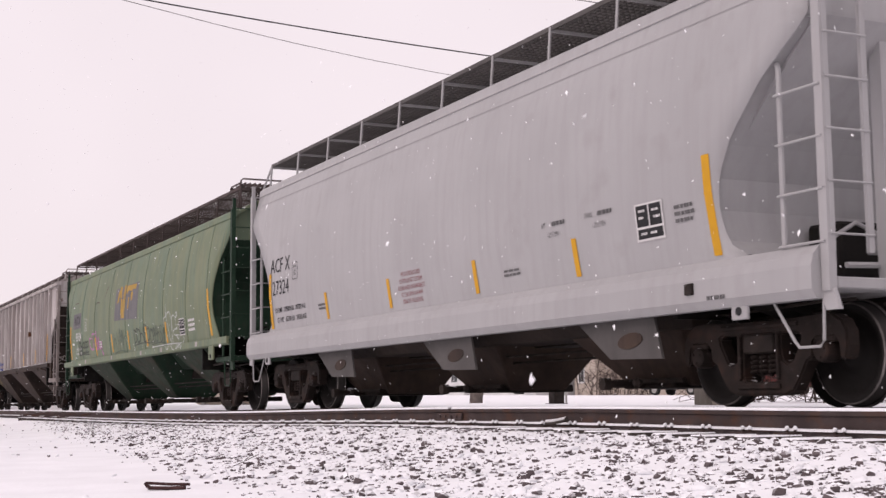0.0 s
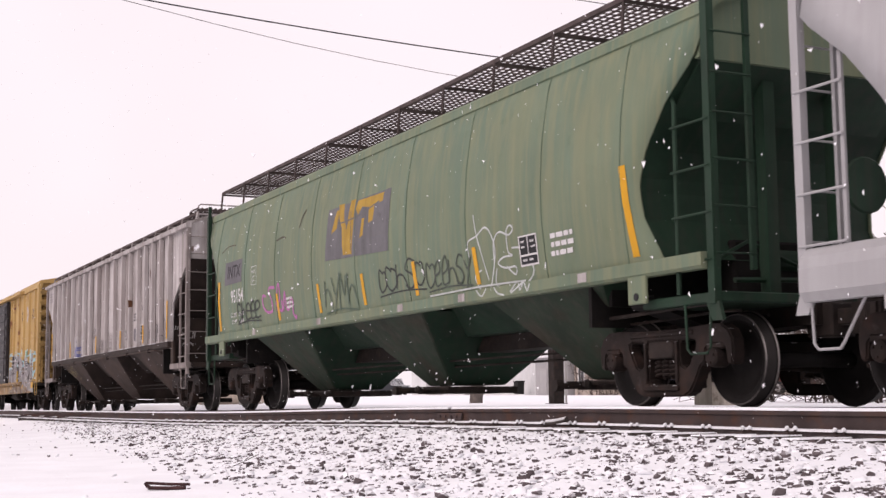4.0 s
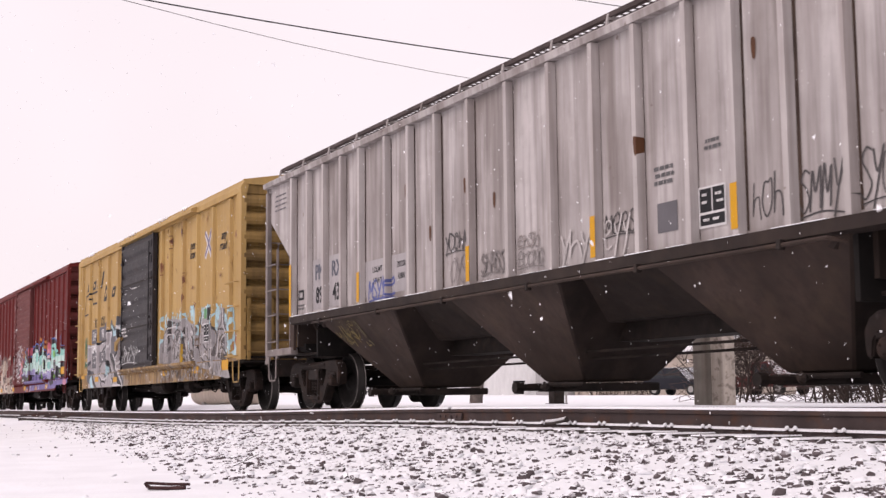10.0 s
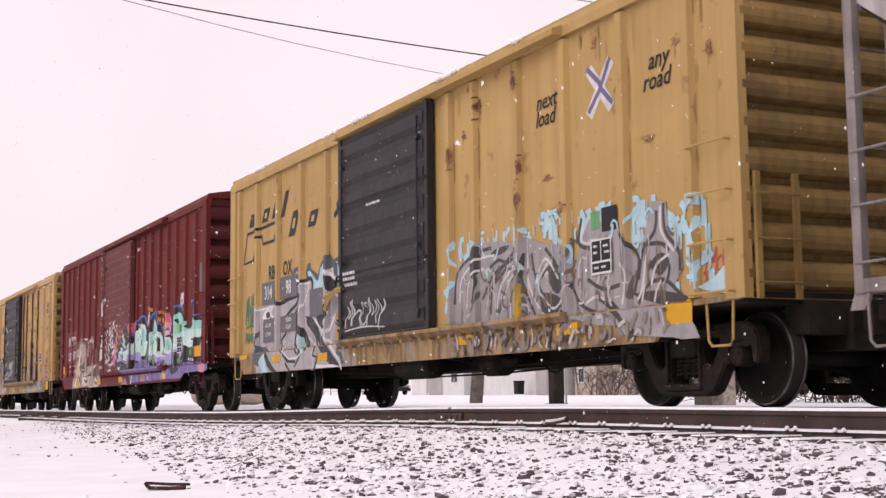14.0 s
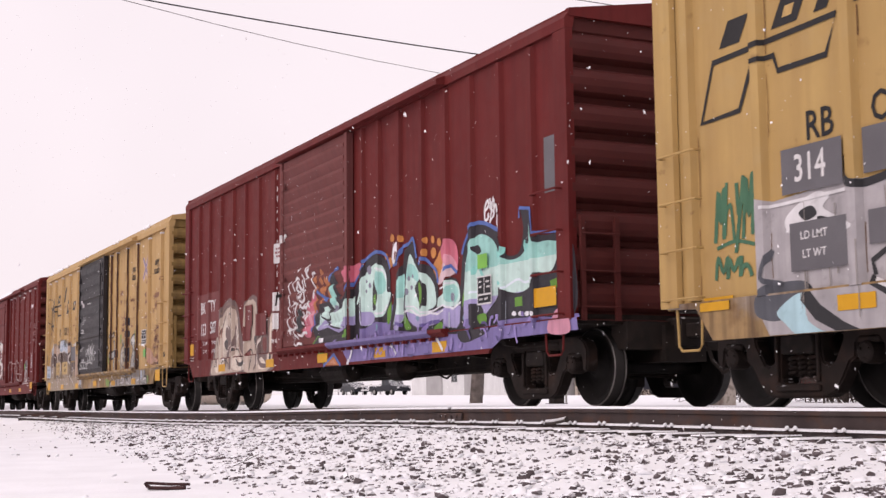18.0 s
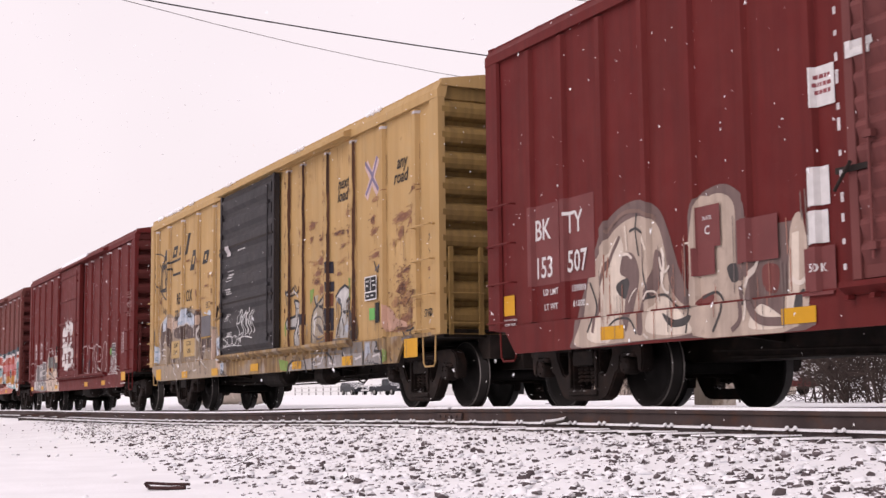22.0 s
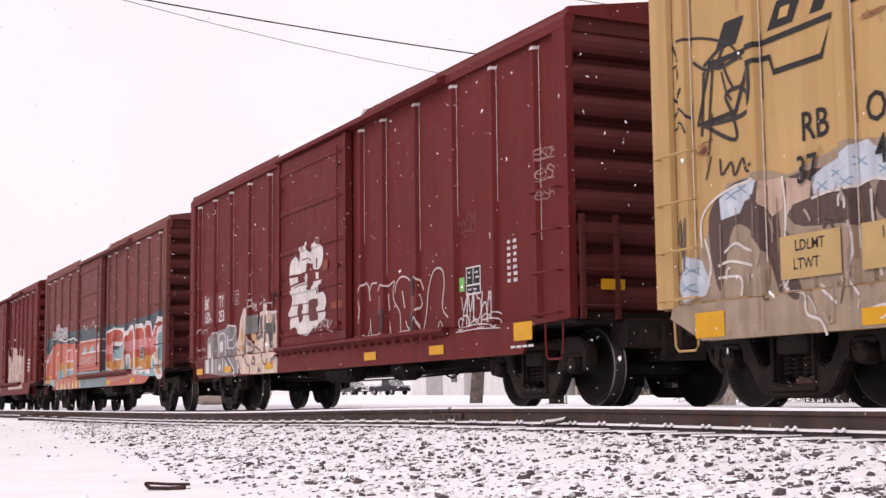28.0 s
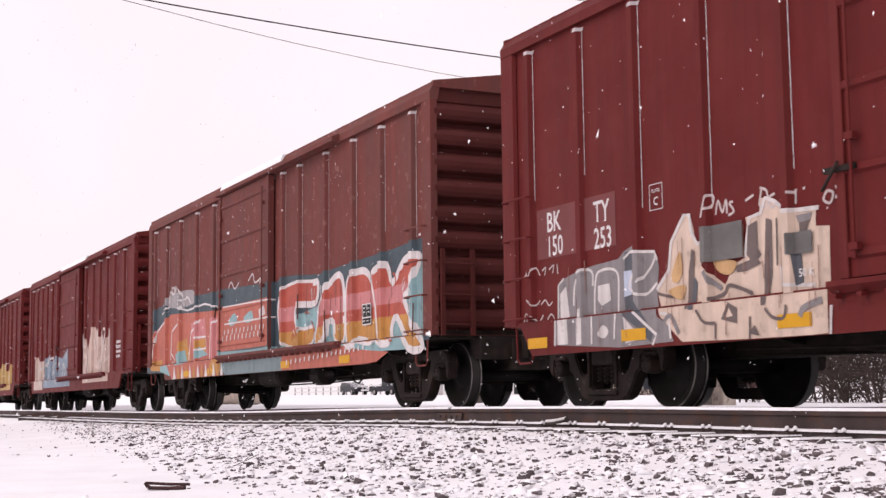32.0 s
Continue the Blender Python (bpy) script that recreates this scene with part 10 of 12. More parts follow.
    ("line", CHALK, 0.026, [(-6.78, 1.45), (-6.61, 1.52), (-6.48, 1.46), (-6.36, 1.42)]),
    ("line", CHALK, 0.026, [(-6.88, 1.33), (-6.68, 1.36), (-6.37, 1.29)]),
    ("line", BARK, 0.03, [(-3.18, 1.39), (-3.17, 1.21), (-3.07, 1.15)]),
    ("line", BARK, 0.03, [(-3.31, 1.27), (-3.11, 1.26)]),
    ("line", BARK, 0.03, [(-2.98, 1.40), (-2.95, 1.14)]),
    ("line", BARK, 0.03, [(-5.14, 1.56), (-5.47, 1.62)]),
    ("line", BARK, 0.03, [(-2.46, 1.07), (-1.96, 1.06)]),
    ("line", BARK, 0.03, [(-2.50, 1.25), (-2.35, 1.13), (-2.24, 1.18)]),
    ("line", BARK, 0.03, [(-2.49, 1.20), (-2.29, 1.09)]),
]
art += curls(-6.8, -2.1, 0.72, 1.3, 14, 104, CHALK, 0.016, 0.2) + curls(-6.8, -2.1, 0.72, 1.8, 22, 96, BARK, 0.02, 0.25) + curls(-6.8, -2.1, 0.72, 1.9, 26, 98, (0.36, 0.28, 0.22), 0.016, 0.2) + drips(-6.9, -2.1, 0.7, 1.9, 40, 95, (0.23, 0.16, 0.11), 0.012)
painting("graffiti", car, art, sf, "taupe and pale blue faded graffiti")
for a, b in ((-5.98, -5.22), (-4.98, -4.1)):
    patch("renumber_patch", car, a, b, 1.12, 1.5, "tan_patch", sf, 60)
lettering(car, "37", -5.6, 2.04, 0.34, "black", sf, "black stencilled number", squeeze=0.8, layer=62)
lettering(car, "462", -4.58, 2.06, 0.34, "black", sf, squeeze=0.8, layer=62)
lettering(car, "LDLMT", -5.6, 1.4, 0.135, "black", sf, layer=62, squeeze=0.9)
lettering(car, "LTWT", -5.65, 1.24, 0.135, "black", sf, layer=62, squeeze=0.9)
lettering(car, "157200", -4.58, 1.4, 0.135, "black", sf, layer=62, squeeze=0.9)
lettering(car, "62800", -4.55, 1.24, 0.135, "black", sf, layer=62, squeeze=0.9)
painting("graffiti", car, [
    ("line", INKY, 0.028, [(-7.44, 3.60), (-7.13, 3.58), (-6.80, 3.48), (-6.58, 3.37), (-6.44, 3.21)]),
    ("line", INKY, 0.045, [(-7.01, 3.22), (-7.07, 2.60)]),
    ("line", INKY, 0.04, [(-6.86, 3.31), (-6.96, 2.65)]),
    ("line", INKY, 0.03, [(-6.74, 3.27), (-6.54, 2.95), (-6.28, 3.15)]),
    ("line", INKY, 0.045, [(-6.28, 3.14), (-6.36, 2.72), (-7.03, 2.70)]),
    ("line", INKY, 0.04, [(-7.03, 2.70), (-6.57, 2.48), (-6.60, 2.73), (-6.69, 2.92), (-6.49, 2.96), (-6.35, 2.86)]),
    ("line", INKY, 0.025, [(-6.74, 3.16), (-6.68, 2.96), (-6.60, 2.86)]),
    ("line", INKY, 0.02, [(-7.85, 3.50), (-7.70, 3.59), (-7.62, 3.43), (-7.86, 3.35)]),
    ("line", INKY, 0.025, [(-7.55, 3.68), (-7.35, 3.28), (-7.42, 3.21)]),
    ("line", INKY, 0.02, [(-7.33, 3.41), (-7.59, 3.34)]),
    ("line", INKY, 0.03, [(-7.61, 3.16), (-7.43, 3.01), (-7.30, 3.12)]),
    ("line", INKY, 0.022, [(-7.51, 2.87), (-7.36, 2.93), (-7.21, 2.80)]),
    ("line", INKY, 0.022, [(-7.51, 2.73), (-7.33, 2.78), (-7.25, 2.66)]),
    ("line", INKY, 0.035, [(-7.01, 3.27), (-6.71, 3.40), (-6.81, 3.21), (-6.48, 3.24)]),
    ("line", INKY, 0.03, [(-7.17, 3.35), (-6.94, 3.22), (-6.67, 3.26)]),
    ("line", INKY, 0.025, [(-6.80, 2.34), (-6.78, 2.18), (-6.64, 2.28), (-6.59, 2.15), (-6.47, 2.29), (-6.42, 2.16), (-6.29, 2.21)]),
    ("line", INKY, 0.025, [(-2.11, 0.67), (-2.09, 0.77), (-2.04, 0.75), (-2.09, 0.72), (-2.02, 0.66)]),
    ("line", INKY, 0.025, [(-2.00, 0.66), (-1.96, 0.76), (-1.93, 0.66)]),
    ("line", INKY, 0.022, [(-1.90, 0.76), (-1.90, 0.66), (-1.85, 0.67)]),
    ("line", INKY, 0.022, [(-1.82, 0.74), (-1.82, 0.66), (-1.76, 0.66)]),
    ("line", INKY, 0.02, [(-6.93, 2.39), (-7.02, 2.17)]),
    ("line", INKY, 0.02, [(-6.89, 2.79), (-6.97, 2.40)]),
] + scrawl(-7.6, 1.3, 0.3, 0.5, 3, 108, (0.12, 0.10, 0.08), 0.02), sf, "black scrawled graffiti")
lettering(car, "PLATE", -3.21, 2.135, 0.07, "black", sf, "black stencilled word in a frame", layer=62)
painting("stencil_frame", car, [("sharp", INKY, 0.012, [(-3.36, 2.085), (-3.06, 2.085), (-3.06, 2.19), (-3.36, 2.19)], True)], sf)
patch("faded_square", car, -2.2, -2.02, 2.2, 2.31, "grey_patch", sf, 40)
patch("blank_plate", car, -3.6, -2.93, 1.49, 1.91, "grey_patch", sf, 70, "dark metal plate bolted to the side")
painting("plate_edge", car, [("sharp", (0.30, 0.18, 0.04), 0.035, [(-3.62, 1.47), (-2.91, 1.47), (-2.91, 1.93)])], dict(sf, depth=lambda a, b, d=sf["depth"]: d(a, b) + 0.024))
LEAF = (0.17, 0.27, 0.06)
SILV, BRIGHT, BONE, GRIM, STEELY, CLOUD = (0.37, 0.365, 0.36), (0.50, 0.49, 0.48), (0.36, 0.315, 0.25), (0.16, 0.145, 0.135), (0.27, 0.255, 0.25), (0.36, 0.40, 0.47)
NAVY, REDRUST, PINK = (0.022, 0.02, 0.03), (0.13, 0.042, 0.02), (0.45, 0.27, 0.20)
art = [
    ("fill", LEAF, [(4.44, 2.01), (4.68, 1.99), (4.67, 1.67), (4.52, 1.68), (4.49, 1.84)], True),
    ("fill", LEAF, [(2.75, 1.95), (2.95, 1.97), (2.87, 1.78), (2.77, 1.71)], True),
    ("fill", LEAF, [(1.48, 1.41), (1.73, 1.49), (1.76, 1.26), (1.54, 1.20)], True),
    ("fill", GRIM, [(2.83, 1.06), (3.57, 1.11), (4.65, 1.06), (5.11, 0.99), (5.13, 0.80), (4.06, 0.86), (2.90, 0.89)], True),
    ("fill", STEELY, [(1.96, 0.78), (2.75, 0.82), (4.06, 0.84), (5.12, 0.83), (5.11, 0.60), (4.05, 0.60), (2.75, 0.59), (1.83, 0.58)], True),
    ("fill", LEAF, [(1.33, 0.86), (1.81, 0.81), (1.77, 0.59), (1.42, 0.67)], True),
    ("fill", SILV, [(2.02, 1.83), (2.38, 1.78), (2.34, 1.00), (2.01, 1.00), (1.97, 1.18), (2.06, 1.35), (1.78, 1.38), (1.75, 1.50), (1.99, 1.55), (2.09, 1.58), (2.08, 1.70)], True),
    ("fill", BRIGHT, [(2.14, 1.56), (2.36, 1.54), (2.36, 1.39), (2.19, 1.41), (2.07, 1.25), (2.06, 1.07), (1.99, 1.14), (1.99, 1.25)], True),
    ("sharp", SOOT, 0.05, [(1.99, 1.85), (2.08, 1.69), (2.06, 1.57), (1.83, 1.55), (1.73, 1.47), (1.78, 1.37), (2.03, 1.37)]),
    ("sharp", SOOT, 0.04, [(1.99, 1.85), (2.38, 1.77)]),
    ("sharp", SOOT, 0.045, [(2.38, 1.68), (2.18, 1.55), (2.12, 1.42), (1.98, 1.25), (2.01, 1.02)]),
    ("sharp", SOOT, 0.04, [(2.37, 1.39), (2.19, 1.39), (2.16, 1.27), (2.20, 1.20)]),
    ("sharp", SOOT, 0.035, [(2.14, 1.69), (2.26, 1.69), (2.17, 1.56)], True),
    ("sharp", SOOT, 0.04, [(1.59, 2.07), (1.78, 1.98), (1.95, 2.07), (2.09, 1.93), (2.21, 2.02)]),
    ("sharp", SOOT, 0.035, [(1.56, 2.01), (1.87, 1.92), (2.18, 1.98), (2.00, 2.10)]),
    ("sharp", SOOT, 0.03, [(1.72, 2.03), (1.79, 1.77)]),
    ("sharp", BRIGHT, 0.03, [(1.78, 1.95), (1.98, 2.00), (2.18, 1.89)]),
    ("fill", BONE, [(2.97, 1.84), (3.15, 1.85), (3.08, 1.71), (3.54, 1.87), (3.53, 1.26), (3.44, 1.19), (3.13, 1.17), (2.96, 1.02), (2.83, 1.08), (2.82, 1.42), (2.94, 1.62), (3.06, 1.67)], True),
    ("fill", BRIGHT, [(3.34, 1.82), (3.53, 1.86), (3.52, 1.51), (3.43, 1.56), (3.36, 1.66)], True),
    ("fill", BRIGHT, [(2.92, 1.50), (3.09, 1.58), (3.02, 1.35), (2.93, 1.19)], True),
    ("line", SOOT, 0.045, [(2.96, 1.83), (3.06, 1.69), (3.31, 1.78), (3.53, 1.86)]),
    ("line", SOOT, 0.045, [(2.82, 1.08), (2.83, 1.43), (2.98, 1.63), (3.20, 1.66), (3.39, 1.58), (3.49, 1.44)]),
    ("line", SOOT, 0.035, [(3.34, 1.59), (3.36, 1.68), (3.25, 1.63)]),
    ("fill", DUSK, [(3.06, 1.38), (3.23, 1.34), (3.39, 1.20), (3.20, 1.25)]),
    ("line", DUSK, 0.03, [(2.94, 1.46), (3.19, 1.49), (3.41, 1.36), (3.48, 1.22)]),
    ("line", DUSK, 0.03, [(2.88, 1.23), (3.11, 1.13), (3.44, 1.16)]),
    ("fill", SILV, [(3.92, 1.72), (4.10, 1.85), (4.28, 1.89), (4.46, 1.84), (4.49, 1.74), (4.36, 1.66), (4.66, 1.67), (4.63, 1.49), (4.25, 1.51), (4.46, 1.42), (4.63, 1.29), (4.64, 1.19), (4.45, 1.18), (4.43, 1.09), (3.89, 1.10), (3.96, 1.29), (4.12, 1.40), (4.15, 1.57), (4.07, 1.64)], True),
    ("fill", BRIGHT, [(3.97, 1.76), (4.14, 1.83), (4.29, 1.86), (4.42, 1.81), (4.31, 1.68), (4.23, 1.53), (4.20, 1.39), (4.11, 1.27), (4.19, 1.58), (4.09, 1.71)], True),
    ("fill", CLOUD, [(4.29, 1.29), (4.61, 1.29), (4.61, 1.21), (4.34, 1.17)], True),
    ("fill", SLATE, [(3.99, 1.75), (4.14, 1.71), (4.13, 1.61), (4.02, 1.65)], True),
    ("fill", COAL, [(4.44, 1.47), (4.69, 1.50), (4.79, 1.35), (4.84, 1.16), (4.80, 1.05), (4.56, 1.05), (4.47, 1.12), (4.61, 1.17), (4.73, 1.19), (4.65, 1.31)], True),
    ("sharp", SOOT, 0.045, [(3.91, 1.75), (4.10, 1.86), (4.30, 1.91), (4.48, 1.85), (4.50, 1.73), (4.36, 1.65), (4.68, 1.67), (4.64, 1.49), (4.23, 1.50), (4.47, 1.41), (4.65, 1.28), (4.65, 1.19)]),
    ("sharp", SOOT, 0.045, [(4.15, 1.64), (4.16, 1.46), (4.05, 1.33), (3.95, 1.12)]),
    ("sharp", SOOT, 0.035, [(4.18, 1.40), (4.27, 1.26), (4.24, 1.14)]),
    ("fill", NAVY, [(2.33, 1.59), (2.55, 1.57), (2.55, 1.39), (2.34, 1.39)], True),
    ("fill", NAVY, [(3.58, 2.35), (3.82, 2.33), (3.84, 2.14), (3.60, 2.16)], True),
    ("fill", NAVY, [(3.58, 2.02), (3.85, 2.01), (3.85, 1.85), (3.60, 1.86)], True),
    ("fill", NAVY, [(3.55, 1.60), (3.83, 1.59), (3.83, 1.23), (3.56, 1.24)], True),
    ("fill", REDRUST, [(3.59, 1.21), (3.79, 1.21), (3.76, 1.03), (3.61, 1.01)], True),
    ("fill", REDRUST, [(3.62, 1.83), (3.83, 1.82), (3.81, 1.62), (3.63, 1.62)], True),
    ("sharp", CHALKY, 0.035, [(3.30, 0.85), (3.10, 0.81), (2.96, 0.73), (3.16, 0.71), (3.39, 0.73), (3.51, 0.88)]),
    ("sharp", CHALKY, 0.035, [(3.76, 0.85), (3.76, 0.72), (4.03, 0.68), (4.00, 0.83)]),
    ("sharp", CHALKY, 0.03, [(4.36, 0.87), (4.42, 0.80), (4.36, 0.72)]),
    ("sharp", CHALKY, 0.03, [(4.84, 0.74), (5.08, 0.78)]),
    ("sharp", CHALKY, 0.03, [(1.90, 0.61), (1.94, 0.72), (2.14, 0.76), (2.41, 0.75)]),
    ("sharp", SOOT, 0.045, [(1.77, 0.60), (1.84, 0.74), (2.02, 0.80), (2.44, 0.77)]),
    ("sharp", SOOT, 0.05, [(2.60, 0.86), (2.73, 0.60)]),
    ("sharp", SOOT, 0.04, [(2.99, 0.83), (3.01, 0.61)]),
    ("sharp", SOOT, 0.06, [(4.31, 0.86), (4.40, 0.69)]),
    ("sharp", SOOT, 0.04, [(5.15, 0.86), (5.15, 0.60)]),
    ("sharp", SOOT, 0.05, [(3.56, 0.80), (3.66, 0.89), (3.87, 0.78)]),
    ("fill", STEELY, [(5.20, 0.99), (5.67, 0.98), (5.71, 0.85), (5.81, 0.82), (5.85, 0.63), (5.18, 0.62)], True),
    ("fill", CLOUD, [(5.22, 0.96), (5.38, 0.97), (5.42, 0.83), (5.25, 0.75)], True),
    ("sharp", SOOT, 0.05, [(5.64, 0.98), (5.66, 0.91), (5.56, 0.84), (5.81, 0.82), (5.85, 0.63)]),
    ("sharp", CHALKY, 0.03, [(5.49, 0.76), (5.75, 0.79), (5.79, 0.69)]),
    ("sharp", SOOT, 0.022, [(5.22, 0.64), (5.25, 0.72), (5.30, 0.65), (5.33, 0.71), (5.39, 0.65), (5.43, 0.70), (5.47, 0.65), (5.53, 0.69), (5.59, 0.65), (5.74, 0.65)]),
    ("fill", LEAF, [(5.86, 0.86), (6.01, 0.83), (6.02, 0.69), (5.87, 0.66)], True),
    ("fill", PINK, [(5.87, 1.51), (6.00, 1.45), (6.17, 1.38), (6.24, 1.28), (6.43, 1.24), (6.61, 1.20), (6.64, 1.13), (6.28, 1.16), (6.15, 1.10), (5.93, 1.10), (5.88, 1.26)], True),
    ("sharp", SOOT, 0.03, [(5.46, 2.17), (5.59, 1.99), (5.72, 2.16)]),
    ("sharp", DUSK, 0.03, [(5.50, 2.03), (5.70, 2.12)]),
    ("sharp", SOOT, 0.03, [(6.48, 1.08), (6.63, 0.92), (6.74, 1.07), (6.80, 0.91), (6.94, 1.06)]),
    ("sharp", SOOT, 0.03, [(6.59, 1.08), (7.00, 1.10)]),
    ("sharp", DUSK, 0.035, [(6.54, 0.96), (6.89, 0.99)]),
    ("line", SOOT, 0.012, [(7.36, 2.33), (7.42, 2.37), (7.52, 2.36), (7.45, 2.27), (7.38, 2.35)]),
    ("line", SOOT, 0.012, [(7.35, 2.26), (7.42, 2.31), (7.49, 2.19), (7.50, 2.09), (7.55, 2.02), (7.44, 2.05), (7.36, 2.16)]),
    ("line", SOOT, 0.01, [(7.43, 2.15), (7.53, 2.07), (7.48, 2.04), (7.41, 2.09)]),
    ("line", DUSK, 0.01, [(7.34, 1.75), (7.46, 1.76), (7.53, 1.66), (7.40, 1.65), (7.50, 1.73)]),
    ("line", DUSK, 0.012, [(7.67, 1.85), (7.79, 1.73), (7.70, 1.59), (7.80, 1.54)]),
    ("line", DUSK, 0.01, [(7.42, 2.93), (7.53, 2.93), (7.57, 2.77), (7.46, 2.75)]),
    ("line", CHALKY, 0.014, [(7.36, 1.14), (7.40, 1.19), (7.44, 1.14), (7.49, 1.17), (7.52, 1.13), (7.57, 1.17), (7.60, 1.13)]),
]
art += curls(1.9, 4.7, 1.1, 1.75, 30, 119, (0.30, 0.26, 0.21), 0.02, 0.2) + curls(1.9, 6.8, 0.68, 0.97, 20, 127, SOOT, 0.014, 0.18) + curls(1.6, 5.6, 0.68, 1.0, 40, 126, (0.22, 0.15, 0.09), 0.02, 0.22) + drips(1.8, 6.8, 0.66, 1.7, 50, 97, (0.20, 0.13, 0.07), 0.012)
painting("graffiti", car, art, sf, "silver and green graffiti letters")
rng, art = random.Random(170), []
for x, z, a, b, tone in [(5.53, 3.09, 0.17, 0.04, 0), (5.42, 2.80, 0.09, 0.07, 2), (5.47, 2.61, 0.13, 0.05, 1), (5.52, 2.26, 0.19, 0.04, 1), (6.50, 2.70, 0.28, 0.07, 1), (6.92, 3.04, 0.13, 0.03, 2), (6.86, 2.78, 0.11, 0.03, 0), (6.78, 2.61, 0.09, 0.03, 1), (6.44, 2.48, 0.12, 0.08, 1), (6.61, 1.94, 0.14, 0.04, 2), (6.38, 1.88, 0.10, 0.04, 1), (6.46, 1.69, 0.19, 0.09, 2), (6.62, 1.52, 0.22, 0.08, 0), (6.25, 1.50, 0.13, 0.08, 0), (6.78, 1.34, 0.13, 0.06, 1), (6.60, 1.25, 0.27, 0.06, 1), (6.51, 1.12, 0.39, 0.03, 2), (2.88, 3.02, 0.17, 0.06, 1), (2.84, 2.79, 0.06, 0.05, 1), (3.27, 2.75, 0.07, 0.03, 2), (3.27, 2.39, 0.15, 0.07, 1), (3.15, 2.20, 0.16, 0.05, 1), (3.08, 2.06, 0.14, 0.05, 2), (3.31, 1.92, 0.13, 0.09, 1), (4.02, 2.76, 0.16, 0.03, 2), (4.22, 2.74, 0.06, 0.02, 2), (4.46, 2.73, 0.05, 0.04, 2), (4.47, 3.03, 0.12, 0.05, 0), (4.22, 2.53, 0.07, 0.02, 1), (4.21, 2.30, 0.08, 0.02, 0), (3.02, 2.37, 0.14, 0.03, 0), (4.55, 2.55, 0.09, 0.02, 0), (4.05, 2.11, 0.08, 0.03, 1), (6.96, 1.59, 0.05, 0.03, 2), (6.21, 2.35, 0.06, 0.04, 0), (7.42, 1.88, 0.09, 0.02, 1),
    (-3.91, 2.44, 0.05, 0.06, 1), (-3.98, 2.87, 0.06, 0.03, 0), (-3.90, 3.11, 0.08, 0.03, 0), (-4.75, 3.20, 0.14, 0.02, 1), (-3.33, 2.53, 0.18, 0.01, 1), (-3.19, 2.72, 0.04, 0.03, 0), (-2.77, 2.40, 0.04, 0.05, 2), (-2.71, 2.70, 0.03, 0.03, 2), (-2.37, 2.08, 0.03, 0.05, 2), (-2.12, 2.01, 0.03, 0.02, 1), (-2.82, 2.12, 0.14, 0.01, 2), (-2.13, 1.77, 0.07, 0.01, 1), (-7.03, 2.46, 0.07, 0.05, 2), (-3.69, 2.29, 0.17, 0.01, 0), (-2.27, 1.91, 0.04, 0.02, 0), (-2.39, 2.31, 0.04, 0.04, 0), (-3.79, 2.06, 0.08, 0.02, 1)]:
    art += flaked(x, z, a, b, tone, rng)
for i in range(150):
    x, z, l = 6.5 + 0.25 * rng.gauss(0, 1), 1.55 + 0.28 * rng.gauss(0, 1), rng.uniform(0.006, 0.035)
    if z > 1.05 and 6.0 < x < 6.9:
        art.append(("sharp", rng.choice(((0.12, 0.048, 0.027), (0.20, 0.09, 0.045), (0.27, 0.14, 0.065))), rng.uniform(0.008, 0.022), [(x - l, z - 0.2 * l), (x, z + 0.004), (x + l, z + 0.1 * l)]))
art += [("sharp", (0.12, 0.048, 0.027), 0.025, [(6.92, 1.72), (6.8, 1.56), (6.62, 1.44)]), ("sharp", (0.22, 0.11, 0.05), 0.014, [(6.52, 2.5), (6.55, 2.3), (6.56, 2.06)])]
# Dark lines down the posts' right edges: rust together with painted shade.
for q in [p for p in YPOSTS if 1.5 < p < 5.0]:
    z = 4.1
    while z > 1.05:
        l = rng.uniform(0.2, 0.6)
        art.append(("sharp", rng.choice(((0.045, 0.02, 0.013), (0.06, 0.026, 0.016), (0.085, 0.037, 0.02))), rng.uniform(0.014, 0.026), [(q + 0.075, z), (q + 0.07 + rng.uniform(0, 0.012), z - l * 0.5), (q + 0.075, max(1.02, z - l - 0.02))]))
        for i in range(5):
            x, zz = q + rng.uniform(-0.06, 0.03), z - l * rng.random()
            art.append(("sharp", rng.choice(((0.06, 0.026, 0.016), (0.13, 0.06, 0.03), (0.20, 0.10, 0.045))), rng.uniform(0.006, 0.02), [(x, zz), (x + rng.uniform(-0.01, 0.01), zz - rng.uniform(0.03, 0.12))]))
        z -= l
for q in [p for p in YPOSTS if p < -1.9]:
    art.append(("sharp", (0.56, 0.52, 0.47), 0.013, [(q + 0.10, 4.08), (q + 0.104, 2.6), (q + 0.10, 1.3)]))
painting("rust", car, art, sf, "rusty flaked paint and dark post edges")
patch("paper_label", car, -1.52, -1.28, 2.94, 3.13, "frost", sf, 20, "blank white paper label")
painting("notice_frame", car, [("sharp", (0.5, 0.49, 0.49), 0.014, [(-1.44, 2.45), (-1.07, 2.45), (-1.07, 2.64), (-1.44, 2.64)], True)], sf)
bars(car, -1.25, 2.54, 0.31, 0.11, 2, "white", sf, 832)
painting("notice_frame", car, [("sharp", (0.5, 0.49, 0.49), 0.014, [(-1.53, 1.69), (-1.30, 1.69), (-1.30, 1.81), (-1.53, 1.81)], True)], sf)
bars(car, -1.41, 1.75, 0.20, 0.08, 2, "white", sf, 826)
painting("notice_frame", car, [("sharp", (0.5, 0.49, 0.49), 0.014, [(-1.53, 1.38), (-1.21, 1.38), (-1.21, 1.46), (-1.53, 1.46)], True)], sf)
bars(car, -1.37, 1.42, 0.27, 0.05, 2, "white", sf, 828)
bm = bmesh.new()
